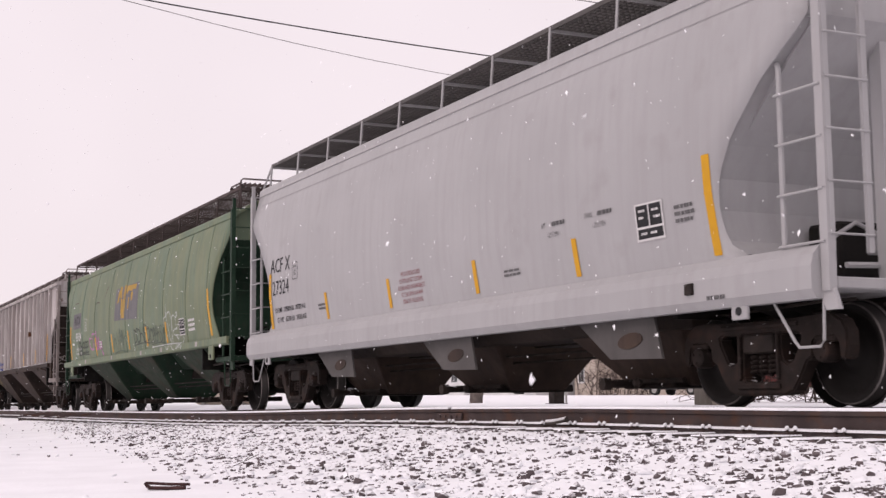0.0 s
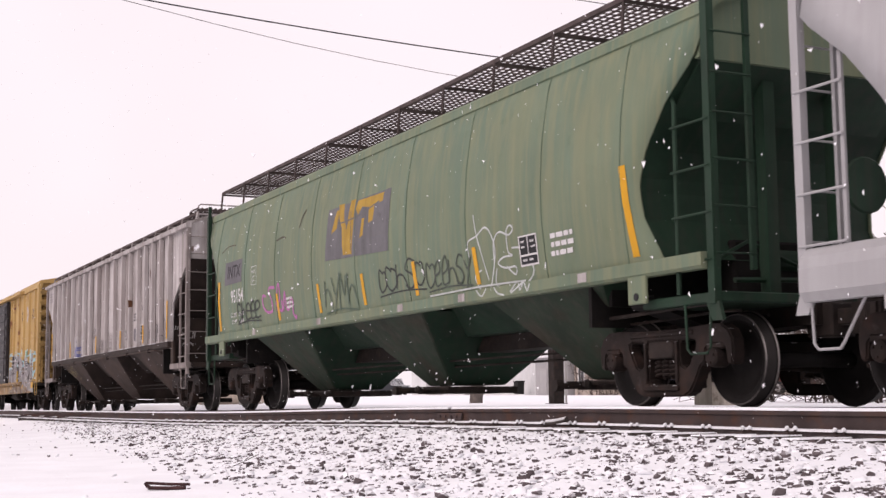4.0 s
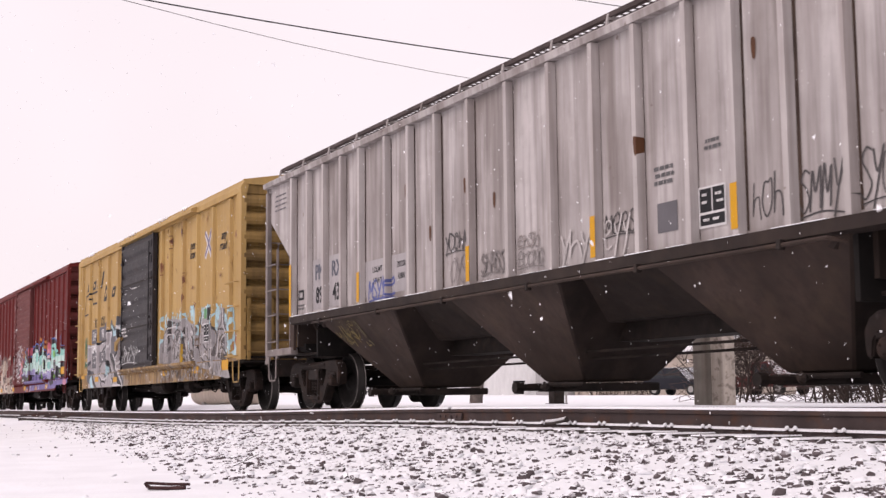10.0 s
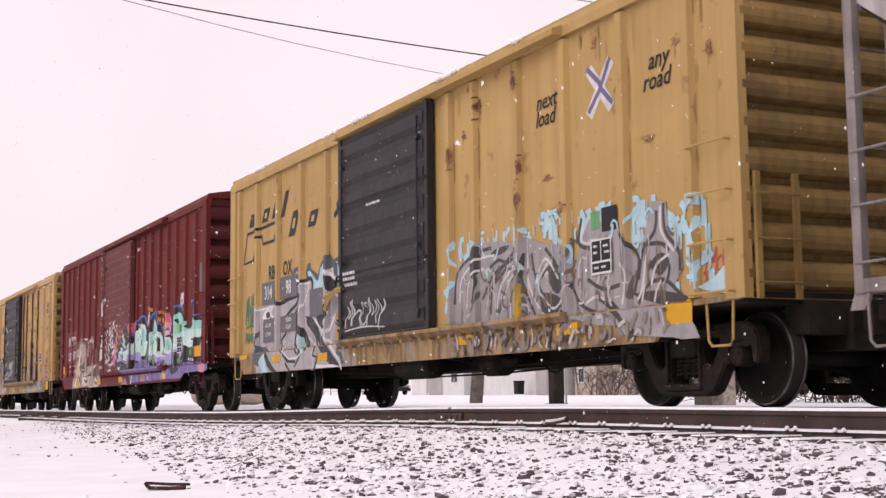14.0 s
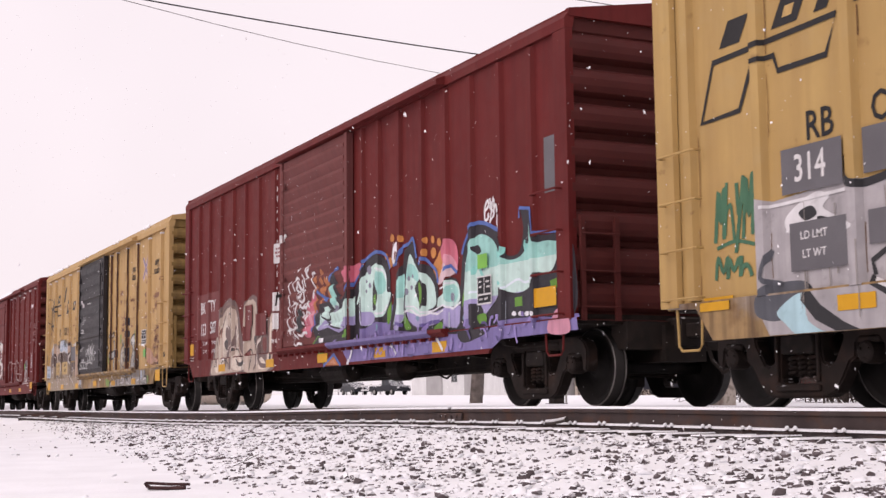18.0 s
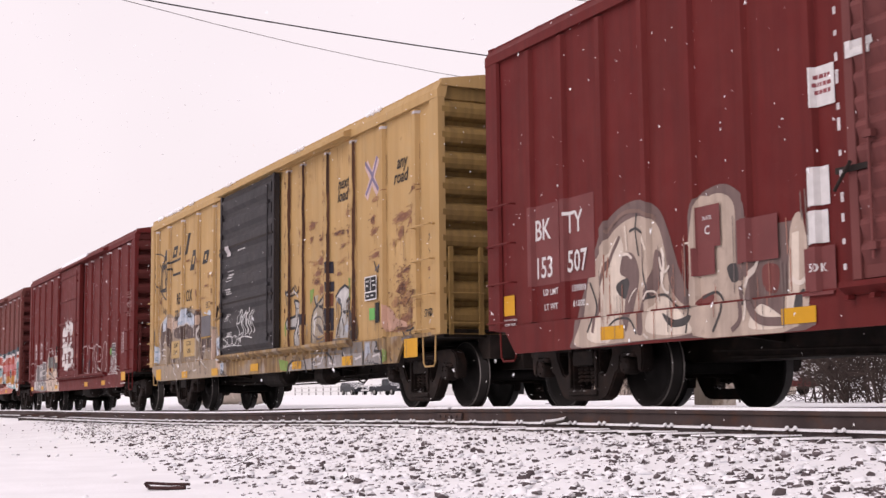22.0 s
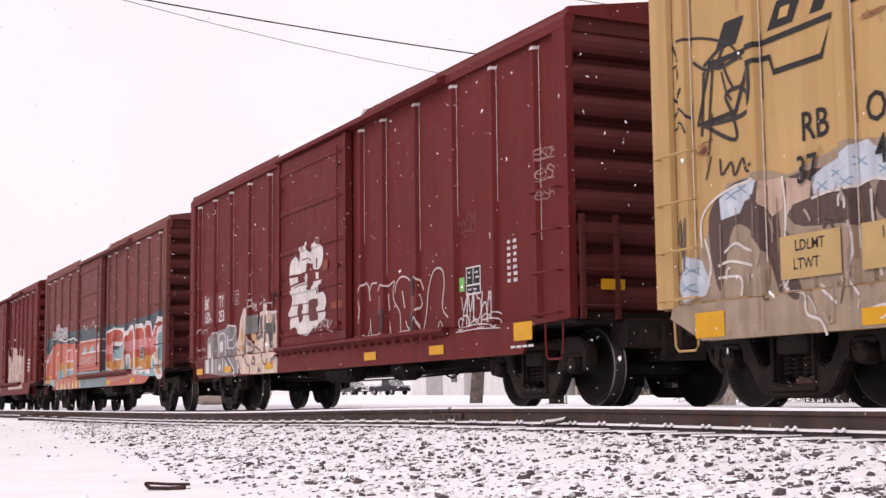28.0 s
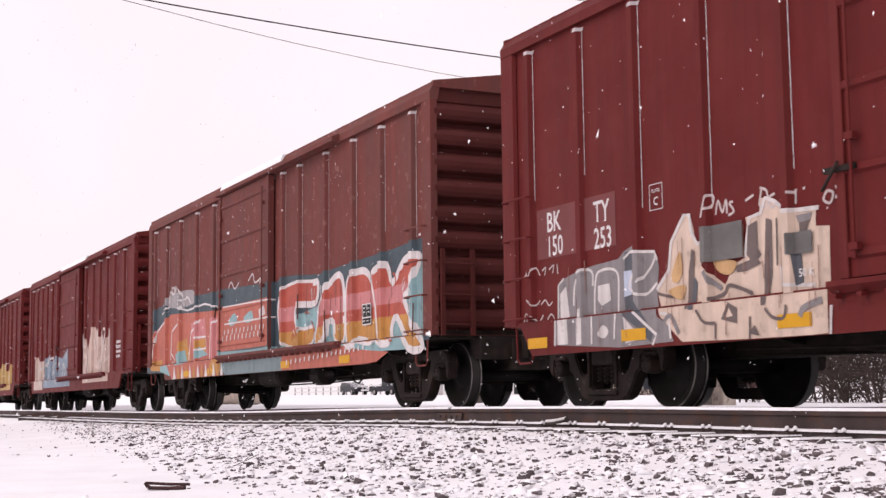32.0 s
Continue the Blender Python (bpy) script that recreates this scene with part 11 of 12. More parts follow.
rod(bm, [(-2.46, -1.53, 1.79), (-2.2, -1.57, 1.76), (-1.95, -1.58, 1.80), (-1.78, -1.60, 1.84)], 0.032, 5)
rod(bm, [(-2.02, -1.55, 1.93), (-1.8, -1.58, 1.95)], 0.04, 5)
part("door_stop", bm, "yellow_sill", car, "worn yellow steel door stop")
bars(car, -0.6, 3.0, 0.5, 0.05, 1, "white", sf, 45)
bars(car, -1.4, 2.25, 0.34, 0.12, 3, "white", sf, 46)
painting("graffiti", car, scrawl(-0.7, 1.35, 0.9, 0.5, 5, 128, (0.6, 0.6, 0.6), 0.03) + scrawl(-1.6, 1.2, 1.2, 0.2, 4, 129, (0.5, 0.5, 0.5), 0.02), sf, "white scrawl on the door")
patch("green_sticker", car, 5.29, 5.5, 1.3, 1.48, ink((0.12, 0.40, 0.10)), sf, 30)
patch("dark_panel", car, 5.5, 5.8, 1.25, 1.55, "black", sf, 30)
lettering(car, "SPF 20", 7.43, 1.275, 0.15, "black", {"x": [7.5], "z": [], "depth": lambda a, b: 1.47 if a < 7.5 else 1.503}, squeeze=0.8)
for q, z, s_ in ((6.86, 0.83, 0.26), (-4.76, 0.74, 0.14), (-2.52, 0.74, 0.14), (-6.97, 0.79, 0.24), (0.0, 0.76, 0.13), (2.26, 0.73, 0.13), (4.52, 0.73, 0.14)):
    road_marks(car, sf, q, z, s_)

# A second oxide red boxcar with a pale mask-like shape on its door.
X7 = -72.93
BPOSTS = [-7.12, -6.02, -4.93, -3.78, -2.62, 1.66, 2.5, 3.64, 4.8, 5.9, 6.95]
car, sf = boxcar("oxide red boxcar with a white painted shape on its door", X7, 7.72, 1.5, "oxide", "oxide", BPOSTS, (-1.88, 1.3), (7.1, 6.6), door_style="panel", end_m="oxide_dark", end_ribs=9, roof_z=4.48, eave=4.28, low=0.62, post_w=0.09, post_h=0.06)
CARS.append((car, X7))
WHITE = (0.57, 0.54, 0.53)
OXIDE, PINKISH, RUSTY, NAVYISH, SCUFF = (0.10, 0.016, 0.015), (0.50, 0.43, 0.42), (0.22, 0.045, 0.024), (0.045, 0.025, 0.035), (0.16, 0.05, 0.042)
ASH, CREAM, PALEBLUE, UMBERISH, OCHRE = (0.21, 0.195, 0.20), (0.56, 0.44, 0.36), (0.42, 0.47, 0.58), (0.13, 0.10, 0.095), (0.50, 0.31, 0.15)
art = [
    ("fill", WHITE, [(-1.30, 2.25), (-1.29, 2.40), (-1.18, 2.50), (-0.99, 2.55), (-0.86, 2.47), (-0.81, 2.41), (-0.76, 2.68), (-0.70, 2.71), (-0.62, 2.58), (-0.55, 2.74), (-0.49, 2.75), (-0.41, 2.58), (-0.27, 2.53), (-0.17, 2.65), (-0.04, 2.76), (0.07, 2.76), (0.20, 2.66), (0.30, 2.52), (0.29, 2.39), (0.21, 2.28), (0.08, 2.23), (-0.15, 2.25), (-0.18, 2.35), (-0.46, 2.38), (-0.49, 2.25), (-0.78, 2.23)], True),
    ("fill", WHITE, [(-1.31, 2.20), (-0.89, 2.19), (-0.87, 2.10), (-1.26, 2.07)], True),
    ("fill", WHITE, [(-0.52, 2.21), (-0.42, 2.20), (-0.43, 2.08), (-0.54, 2.08)], True),
    ("fill", WHITE, [(-0.04, 2.19), (0.08, 2.19), (0.10, 2.08), (-0.03, 2.08)], True),
    ("fill", WHITE, [(-1.23, 2.04), (-0.78, 2.07), (-0.43, 2.07), (-0.40, 1.94), (-0.20, 1.91), (-0.14, 2.05), (0.24, 2.05), (0.15, 1.96), (0.06, 1.85), (0.30, 1.85), (0.40, 1.77), (0.44, 1.67), (0.36, 1.56), (0.41, 1.47), (0.34, 1.41), (0.15, 1.37), (-0.05, 1.29), (-0.25, 1.22), (-0.46, 1.18), (-0.74, 1.22), (-1.02, 1.36), (-1.25, 1.33), (-1.27, 1.45), (-1.21, 1.53), (-1.35, 1.56), (-1.34, 1.62), (-1.21, 1.70), (-1.14, 1.82), (-1.18, 1.90)], True),
    ("fill", OXIDE, [(-0.37, 1.75), (-0.23, 1.77), (0.06, 1.76), (0.07, 1.64), (0.00, 1.62), (-0.00, 1.53), (0.08, 1.51), (0.06, 1.41), (-0.31, 1.41), (-0.38, 1.55)], True),
    ("fill", OXIDE, [(-0.85, 1.73), (-0.65, 1.73), (-0.62, 1.64), (-0.71, 1.59), (-0.61, 1.53), (-0.66, 1.44), (-0.80, 1.41), (-0.86, 1.52), (-0.91, 1.59)], True),
    ("sharp", OXIDE, 0.028, [(-1.35, 1.52), (-0.80, 1.54), (0.44, 1.54)]),
    ("sharp", SCUFF, 0.02, [(-1.05, 2.02), (-0.78, 2.04), (-0.43, 2.04)]),
    ("sharp", SCUFF, 0.018, [(-1.16, 1.72), (-0.79, 1.72), (-0.37, 1.71)]),
    ("sharp", SCUFF, 0.018, [(-0.68, 2.45), (-0.41, 2.46), (-0.24, 2.41)]),
    ("sharp", SOOT, 0.06, [(0.01, 2.42), (-0.00, 2.26)]),
    ("sharp", SOOT, 0.05, [(0.03, 1.94), (0.02, 1.83)]),
    ("sharp", SOOT, 0.04, [(-0.10, 1.33), (-0.10, 1.25)]),
    ("fill", SCUFF, [(-0.09, 2.72), (0.10, 2.74), (0.22, 2.63), (0.07, 2.64)]),
    ("line", PINKISH, 0.02, [(0.02, 1.24), (0.11, 1.36), (0.24, 1.36), (0.15, 1.27)]),
    ("line", PINKISH, 0.02, [(0.28, 1.38), (0.25, 1.25), (0.33, 1.24)]),
    ("line", PINKISH, 0.02, [(0.40, 1.41), (0.34, 1.33), (0.44, 1.29), (0.50, 1.36), (0.40, 1.41)]),
    ("line", PINKISH, 0.02, [(0.56, 1.39), (0.52, 1.30), (0.65, 1.26)]),
    ("line", PINKISH, 0.02, [(0.68, 1.37), (0.57, 1.24), (0.75, 1.19)]),
    ("fill", RUSTY, [(0.28, 2.35), (0.53, 2.33), (0.50, 2.19), (0.28, 2.19)], True),
    ("fill", RUSTY, [(0.67, 1.65), (1.15, 1.66), (1.14, 1.55), (0.67, 1.55)], True),
]
painting("graffiti", car, art, sf, "white blob-like painted shape")
pale = (0.56, 0.52, 0.52)
art = [
    ("line", PINKISH, 0.03, [(1.53, 1.08), (1.52, 1.25), (1.63, 1.34), (1.67, 1.49), (1.59, 1.66), (1.65, 1.79), (1.80, 1.86), (1.90, 1.79), (1.93, 1.67), (1.96, 1.58)]),
    ("line", PINKISH, 0.025, [(1.93, 1.73), (2.02, 1.83), (2.21, 1.83)]),
    ("line", PINKISH, 0.025, [(2.24, 1.70), (2.30, 1.78), (2.37, 1.78)]),
    ("line", PINKISH, 0.025, [(2.41, 1.80), (2.62, 1.75), (2.84, 1.80), (2.79, 1.67), (2.83, 1.52), (3.02, 1.35), (3.05, 1.15), (3.06, 1.00)]),
    ("line", PINKISH, 0.025, [(2.86, 1.62), (2.90, 1.75), (3.06, 1.84), (3.26, 1.82), (3.38, 1.76)]),
    ("line", PINKISH, 0.025, [(3.62, 1.80), (3.74, 1.72), (3.82, 1.60)]),
    ("sharp", PINKISH, 0.02, [(1.60, 1.72), (1.59, 1.29), (1.66, 1.27)]),
    ("sharp", PINKISH, 0.03, [(2.63, 1.64), (2.67, 1.39)]),
    ("sharp", PINKISH, 0.035, [(3.12, 1.64), (3.20, 1.39)]),
    ("line", PINKISH, 0.02, [(1.85, 1.03), (1.97, 1.20), (1.96, 1.32)]),
    ("line", PINKISH, 0.02, [(1.97, 1.25), (2.02, 1.02)]),
    ("line", PINKISH, 0.02, [(2.25, 1.03), (2.30, 1.10), (2.37, 1.04)]),
    ("sharp", PINKISH, 0.018, [(1.72, 1.09), (1.76, 1.06), (2.24, 1.07)]),
    ("line", PINKISH, 0.02, [(2.39, 1.02), (2.65, 0.99), (2.69, 1.24)]),
    ("line", PINKISH, 0.02, [(2.69, 1.19), (2.74, 0.99)]),
    ("line", PINKISH, 0.02, [(3.00, 1.06), (3.15, 1.07), (3.36, 1.07)]),
    ("line", PINKISH, 0.03, [(3.24, 1.21), (3.29, 1.13), (3.38, 1.08)]),
    ("line", PINKISH, 0.025, [(3.41, 1.00), (3.48, 1.09), (3.63, 1.01)]),
    ("line", PINKISH, 0.03, [(3.65, 1.33), (3.76, 1.38), (3.80, 1.44)]),
    ("sharp", PINKISH, 0.02, [(3.71, 1.55), (3.77, 1.45)]),
    ("fill", NAVYISH, [(2.33, 1.42), (2.56, 1.42), (2.54, 1.10), (2.31, 1.10)], True),
    ("fill", NAVYISH, [(3.41, 1.82), (3.63, 1.79), (3.62, 1.53), (3.41, 1.55)], True),
    ("fill", NAVYISH, [(3.38, 1.31), (3.62, 1.30), (3.62, 1.06), (3.37, 1.05)], True),
    ("fill", SCUFF, [(2.27, 1.63), (2.37, 1.63), (2.36, 1.37), (2.25, 1.37)], True),
    ("fill", SCUFF, [(3.42, 1.55), (3.51, 1.55), (3.52, 1.29), (3.42, 1.30)], True),
    ("line", PINKISH, 0.025, [(3.83, 1.04), (3.93, 1.29), (4.00, 1.60), (4.17, 1.83), (4.40, 1.83), (4.48, 1.65), (4.42, 1.32), (4.58, 1.18)]),
    ("line", PINKISH, 0.02, [(3.54, 1.08), (3.64, 1.25), (3.73, 1.06)]),
    ("line", PINKISH, 0.02, [(4.24, 0.99), (4.35, 1.14), (4.46, 0.99)]),
]
painting("graffiti", car, art + scrawl(4.95, 1.05, 0.95, 0.42, 5, 130, pale, 0.022) + scrawl(4.9, 0.98, 1.2, 0.2, 4, 131, pale, 0.018), sf, "thin white outlined graffiti tag")
painting("graffiti", car, scrawl(6.98, 2.86, 0.4, 0.13, 4, 133, (0.36, 0.22, 0.21), 0.012) + scrawl(7.0, 2.62, 0.42, 0.15, 4, 134, (0.40, 0.26, 0.25), 0.012) + scrawl(7.0, 2.38, 0.36, 0.13, 3, 135, (0.34, 0.2, 0.19), 0.012) + scrawl(4.9, 2.25, 0.5, 0.22, 4, 136, (0.16, 0.05, 0.05), 0.014), sf, "faint scrawl near the corner")
art = [
    ("fill", ASH, [(-6.57, 0.72), (-6.54, 1.42), (-6.36, 1.47), (-6.11, 1.52), (-5.77, 1.55), (-5.32, 1.57), (-5.21, 1.64), (-5.06, 1.68), (-4.96, 1.59), (-4.66, 1.58), (-4.59, 1.43), (-4.63, 1.15), (-4.59, 0.92), (-4.40, 0.83), (-4.32, 0.66), (-5.26, 0.64)], True),
    ("fill", CREAM, [(-4.64, 1.22), (-4.44, 1.36), (-4.39, 1.64), (-4.26, 1.76), (-4.16, 1.88), (-4.06, 1.89), (-4.01, 1.76), (-3.97, 1.59), (-3.82, 1.57), (-3.83, 1.36), (-3.69, 1.24), (-3.54, 1.15), (-3.45, 1.27), (-3.36, 1.34), (-3.22, 1.38), (-3.20, 1.66), (-3.22, 1.74), (-3.02, 1.76), (-3.00, 1.89), (-2.80, 1.85), (-2.68, 1.73), (-2.28, 1.71), (-2.29, 1.55), (-2.12, 1.53), (-2.13, 1.34), (-2.14, 0.63), (-2.35, 0.62), (-3.16, 0.63), (-4.18, 0.65), (-4.54, 0.92)], True),
    ("fill", WHITE, [(-6.51, 1.29), (-6.38, 1.37), (-6.31, 1.02), (-6.29, 0.72), (-6.51, 0.72)], True),
    ("fill", WHITE, [(-6.11, 1.07), (-6.01, 1.10), (-6.01, 0.71), (-6.12, 0.70)], True),
    ("fill", WHITE, [(-5.72, 1.32), (-5.50, 1.33), (-5.47, 1.15), (-5.65, 1.10), (-5.73, 1.17)], True),
    ("fill", WHITE, [(-5.69, 0.80), (-5.57, 0.89), (-5.47, 0.82), (-5.56, 0.75)]),
    ("fill", PALEBLUE, [(-5.22, 1.43), (-5.07, 1.43), (-5.08, 1.18), (-5.22, 1.16)], True),
    ("fill", SLATE, [(-5.19, 1.63), (-5.06, 1.62), (-5.06, 1.43), (-5.20, 1.43)], True),
    ("fill", SLATE, [(-5.22, 1.16), (-5.05, 1.18), (-4.65, 0.76), (-4.70, 0.67), (-4.94, 0.83), (-5.20, 0.96)], True),
    ("fill", WHITE, [(-5.19, 0.96), (-4.85, 0.71), (-5.15, 0.68)], True),
    ("sharp", WHITE, 0.03, [(-6.57, 0.71), (-6.54, 1.39), (-6.42, 1.46)]),
    ("line", WHITE, 0.03, [(-6.22, 1.14), (-6.18, 1.39), (-6.00, 1.51), (-5.83, 1.48), (-5.82, 1.33)]),
    ("line", WHITE, 0.03, [(-5.80, 0.70), (-5.77, 1.36), (-5.63, 1.48), (-5.35, 1.44), (-5.32, 1.20), (-5.36, 0.73)]),
    ("line", WHITE, 0.03, [(-5.04, 1.41), (-5.11, 1.24), (-4.83, 1.16), (-4.62, 1.26)]),
    ("sharp", WHITE, 0.035, [(-5.02, 1.00), (-4.60, 0.74), (-4.67, 0.64)]),
    ("line", WHITE, 0.03, [(-4.92, 1.29), (-4.71, 1.44), (-4.63, 1.55)]),
    ("line", WHITE, 0.03, [(-4.54, 0.95), (-4.40, 0.91), (-4.36, 0.69)]),
    ("line", ASH, 0.05, [(-4.47, 0.86), (-4.35, 0.91), (-4.22, 0.73)]),
    ("sharp", WHITE, 0.03, [(-5.22, 1.56), (-5.09, 1.62), (-4.66, 1.58), (-4.61, 1.49)]),
    ("sharp", WHITE, 0.04, [(-4.63, 1.19), (-4.42, 1.37), (-4.37, 1.64), (-4.15, 1.88), (-4.06, 1.87), (-4.04, 1.71), (-3.95, 1.58), (-3.86, 1.58)]),
    ("sharp", WHITE, 0.04, [(-3.24, 1.38), (-3.16, 1.73), (-3.00, 1.75), (-2.93, 1.88), (-2.80, 1.83), (-2.65, 1.72), (-2.24, 1.70)]),
    ("sharp", WHITE, 0.035, [(-2.74, 1.25), (-2.74, 1.08), (-2.32, 1.05)]),
    ("sharp", WHITE, 0.03, [(-2.09, 0.86), (-2.11, 0.62)]),
    ("fill", UMBERISH, [(-2.93, 1.70), (-2.85, 1.67), (-2.86, 1.21), (-2.93, 0.92), (-2.99, 0.92), (-2.97, 1.27)], True),
    ("fill", UMBERISH, [(-3.18, 1.66), (-3.05, 1.69), (-3.05, 1.44), (-3.00, 1.38), (-3.12, 1.29), (-3.21, 1.40)], True),
    ("fill", UMBERISH, [(-4.04, 1.54), (-3.99, 1.51), (-4.03, 0.97), (-4.12, 0.96), (-4.09, 1.33)], True),
    ("fill", SLATE, [(-4.01, 1.27), (-3.95, 1.21), (-3.99, 0.95), (-4.06, 0.95)], True),
    ("fill", UMBERISH, [(-3.56, 0.83), (-3.45, 0.98), (-3.32, 0.92), (-3.33, 0.78)], True),
    ("fill", CREAM, [(-3.49, 0.84), (-3.44, 0.93), (-3.38, 0.85)], True),
    ("fill", UMBERISH, [(-3.37, 1.31), (-3.08, 1.36), (-3.01, 1.30), (-3.21, 1.25), (-3.37, 1.25)], True),
    ("fill", SLATE, [(-2.57, 1.36), (-2.48, 1.37), (-2.46, 1.08), (-2.55, 1.06)], True),
    ("fill", ASH, [(-2.53, 1.67), (-2.32, 1.67), (-2.36, 1.60), (-2.50, 1.60)], True),
    ("fill", UMBERISH, [(-2.49, 1.60), (-2.36, 1.61), (-2.40, 1.51), (-2.49, 1.51)], True),
    ("line", ASH, 0.06, [(-2.48, 0.79), (-2.42, 0.86), (-2.26, 0.90), (-2.19, 0.91)]),
    ("line", UMBERISH, 0.03, [(-4.61, 1.15), (-4.34, 1.10), (-4.16, 1.14)]),
    ("line", UMBERISH, 0.03, [(-3.94, 0.94), (-3.82, 0.82), (-3.64, 0.80)]),
    ("line", UMBERISH, 0.025, [(-3.64, 0.80), (-3.65, 0.65)]),
    ("sharp", UMBERISH, 0.025, [(-3.14, 0.83), (-3.15, 0.63)]),
    ("line", UMBERISH, 0.035, [(-3.74, 1.03), (-3.55, 1.07), (-3.46, 1.14), (-3.14, 1.04)]),
    ("line", ASH, 0.05, [(-3.79, 1.30), (-3.71, 1.19), (-3.58, 1.12)]),
    ("line", UMBERISH, 0.03, [(-2.93, 0.89), (-2.84, 0.81), (-2.69, 0.79), (-2.65, 0.90)]),
    ("fill", OCHRE, [(-4.37, 1.30), (-4.23, 1.53), (-4.19, 1.34), (-4.28, 1.23)]),
    ("fill", OCHRE, [(-3.68, 1.39), (-3.36, 1.35), (-3.45, 1.24), (-3.62, 1.28)]),
    ("fill", OCHRE, [(-4.43, 1.16), (-4.15, 1.20), (-4.21, 1.06)]),
    ("sharp", SOOT, 0.014, [(-2.78, 1.68), (-2.79, 1.26)]),
    ("sharp", SOOT, 0.014, [(-2.69, 1.62), (-2.70, 1.20)]),
    ("fill", UMBERISH, [(-3.16, 0.68), (-3.08, 0.75), (-3.01, 0.65)], True),
]
art += drips(-6.3, -2.05, 0.68, 1.7, 24, 94, (0.22, 0.10, 0.08), 0.008)
painting("graffiti", car, art, sf, "grey and cream spray-painted graffiti")
art = [
    ("line", PINKISH, 0.025, [(-3.81, 1.81), (-3.74, 2.00), (-3.67, 1.99), (-3.71, 1.90), (-3.78, 1.89)]),
    ("line", PINKISH, 0.025, [(-3.65, 1.82), (-3.61, 1.95), (-3.55, 1.83), (-3.49, 1.94), (-3.48, 1.81)]),
    ("line", PINKISH, 0.025, [(-3.39, 1.91), (-3.44, 1.90), (-3.38, 1.82), (-3.46, 1.79)]),
    ("line", PINKISH, 0.025, [(-3.21, 1.89), (-3.09, 1.93)]),
    ("line", PINKISH, 0.025, [(-2.98, 1.96), (-3.01, 1.82), (-2.90, 1.82), (-2.91, 1.94), (-3.00, 1.98)]),
    ("line", PINKISH, 0.025, [(-2.80, 1.90), (-2.88, 1.87), (-2.84, 1.78), (-2.78, 1.81)]),
    ("line", PINKISH, 0.025, [(-2.59, 1.88), (-2.53, 1.87)]),
    ("line", PINKISH, 0.025, [(-2.52, 1.90), (-2.53, 1.77)]),
    ("line", PINKISH, 0.025, [(-2.43, 1.89), (-2.40, 1.89)]),
    ("line", PINKISH, 0.025, [(-2.13, 1.83), (-2.18, 1.76), (-2.10, 1.72), (-2.06, 1.80), (-2.13, 1.83)]),
    ("line", PINKISH, 0.025, [(-2.03, 1.84), (-1.96, 1.87), (-1.95, 1.81), (-2.03, 1.76), (-1.93, 1.76)]),
    ("line", PINKISH, 0.018, [(-7.31, 1.55), (-7.20, 1.63), (-7.13, 1.54), (-7.04, 1.64), (-6.94, 1.54)]),
    ("line", PINKISH, 0.018, [(-6.89, 1.59), (-6.81, 1.62), (-6.84, 1.53)]),
    ("line", PINKISH, 0.018, [(-6.74, 1.59), (-6.63, 1.63), (-6.66, 1.54)]),
    ("line", PINKISH, 0.018, [(-6.56, 1.64), (-6.54, 1.52)]),
    ("line", PINKISH, 0.018, [(-7.19, 1.19), (-7.16, 1.27), (-7.06, 1.20), (-6.95, 1.25)]),
    ("line", PINKISH, 0.018, [(-6.93, 1.20), (-6.83, 1.25), (-6.75, 1.18), (-6.67, 1.22)]),
    ("line", PINKISH, 0.018, [(-7.33, 1.01), (-7.28, 1.12), (-7.15, 1.02)]),
    ("line", PINKISH, 0.018, [(-7.09, 1.08), (-6.99, 1.00), (-6.88, 1.08)]),
    ("line", PINKISH, 0.018, [(-6.81, 1.00), (-6.70, 1.08), (-6.61, 0.99)]),
]
painting("graffiti", car, art, sf, "thin white scrawl")
for a, b in ((-7.0, -6.1), (-5.95, -5.35)):
    patch("renumber_patch", car, a, b, 1.72, 2.3, "mauve_patch", sf, 2)
lettering(car, "BK", -6.62, 2.12, 0.32, "white", sf, "white stencilled reporting mark", squeeze=0.8)
lettering(car, "TY", -5.62, 2.11, 0.32, "white", sf, squeeze=0.8)
lettering(car, "150", -6.6, 1.84, 0.32, "white", sf, "white stencilled number", squeeze=0.75)
lettering(car, "253", -5.6, 1.82, 0.32, "white", sf, squeeze=0.75)
painting("plate_frame", car, [("sharp", (0.55, 0.52, 0.52), 0.014, [(-4.72, 2.0), (-4.5, 2.0), (-4.5, 2.26), (-4.72, 2.26)], True)], sf)
lettering(car, "C", -4.61, 2.08, 0.12, "white", sf)
lettering(car, "PLATE", -4.61, 2.19, 0.05, "white", sf)
patch("blank_plate", car, -3.80, -3.24, 1.38, 1.72, "steel_plate", sf, 70, "bare steel plate bolted to the side")
patch("blank_plate", car, -2.60, -2.32, 1.33, 1.52, "steel_plate", sf, 70, "small bare steel plate")
lettering(car, "50 K", -2.4, 1.16, 0.1, "white", sf, layer=72)
stencil_panel(car, 5.3, 1.6, 0.4, 0.36, sf)
patch("green_sticker", car, 4.93, 5.07, 1.48, 1.66, ink((0.14, 0.42, 0.10)), sf, 30, "bright green sticker")
for q in (6.25, 6.4):
    bars(car, q, 1.75, 0.1, 0.55, 7, "white", sf, int(q * 10))
lettering(car, "3S", 5.85, 2.1, 0.1, "white", sf)
patch("reflector", car, 6.42, 6.86, 0.78, 1.0, "reflector", sf, 20, "yellow reflector patch")
bars(car, 6.62, 0.71, 0.6, 0.05, 1, "white", sf, 47)
for q in (2.05, 4.3, -5.0, -2.55, -6.95):
    road_marks(car, sf, q, 0.76, 0.12)
bm = bmesh.new()
box(bm, 7.73, 7.76, -1.1, -0.8, 1.3, 1.42)
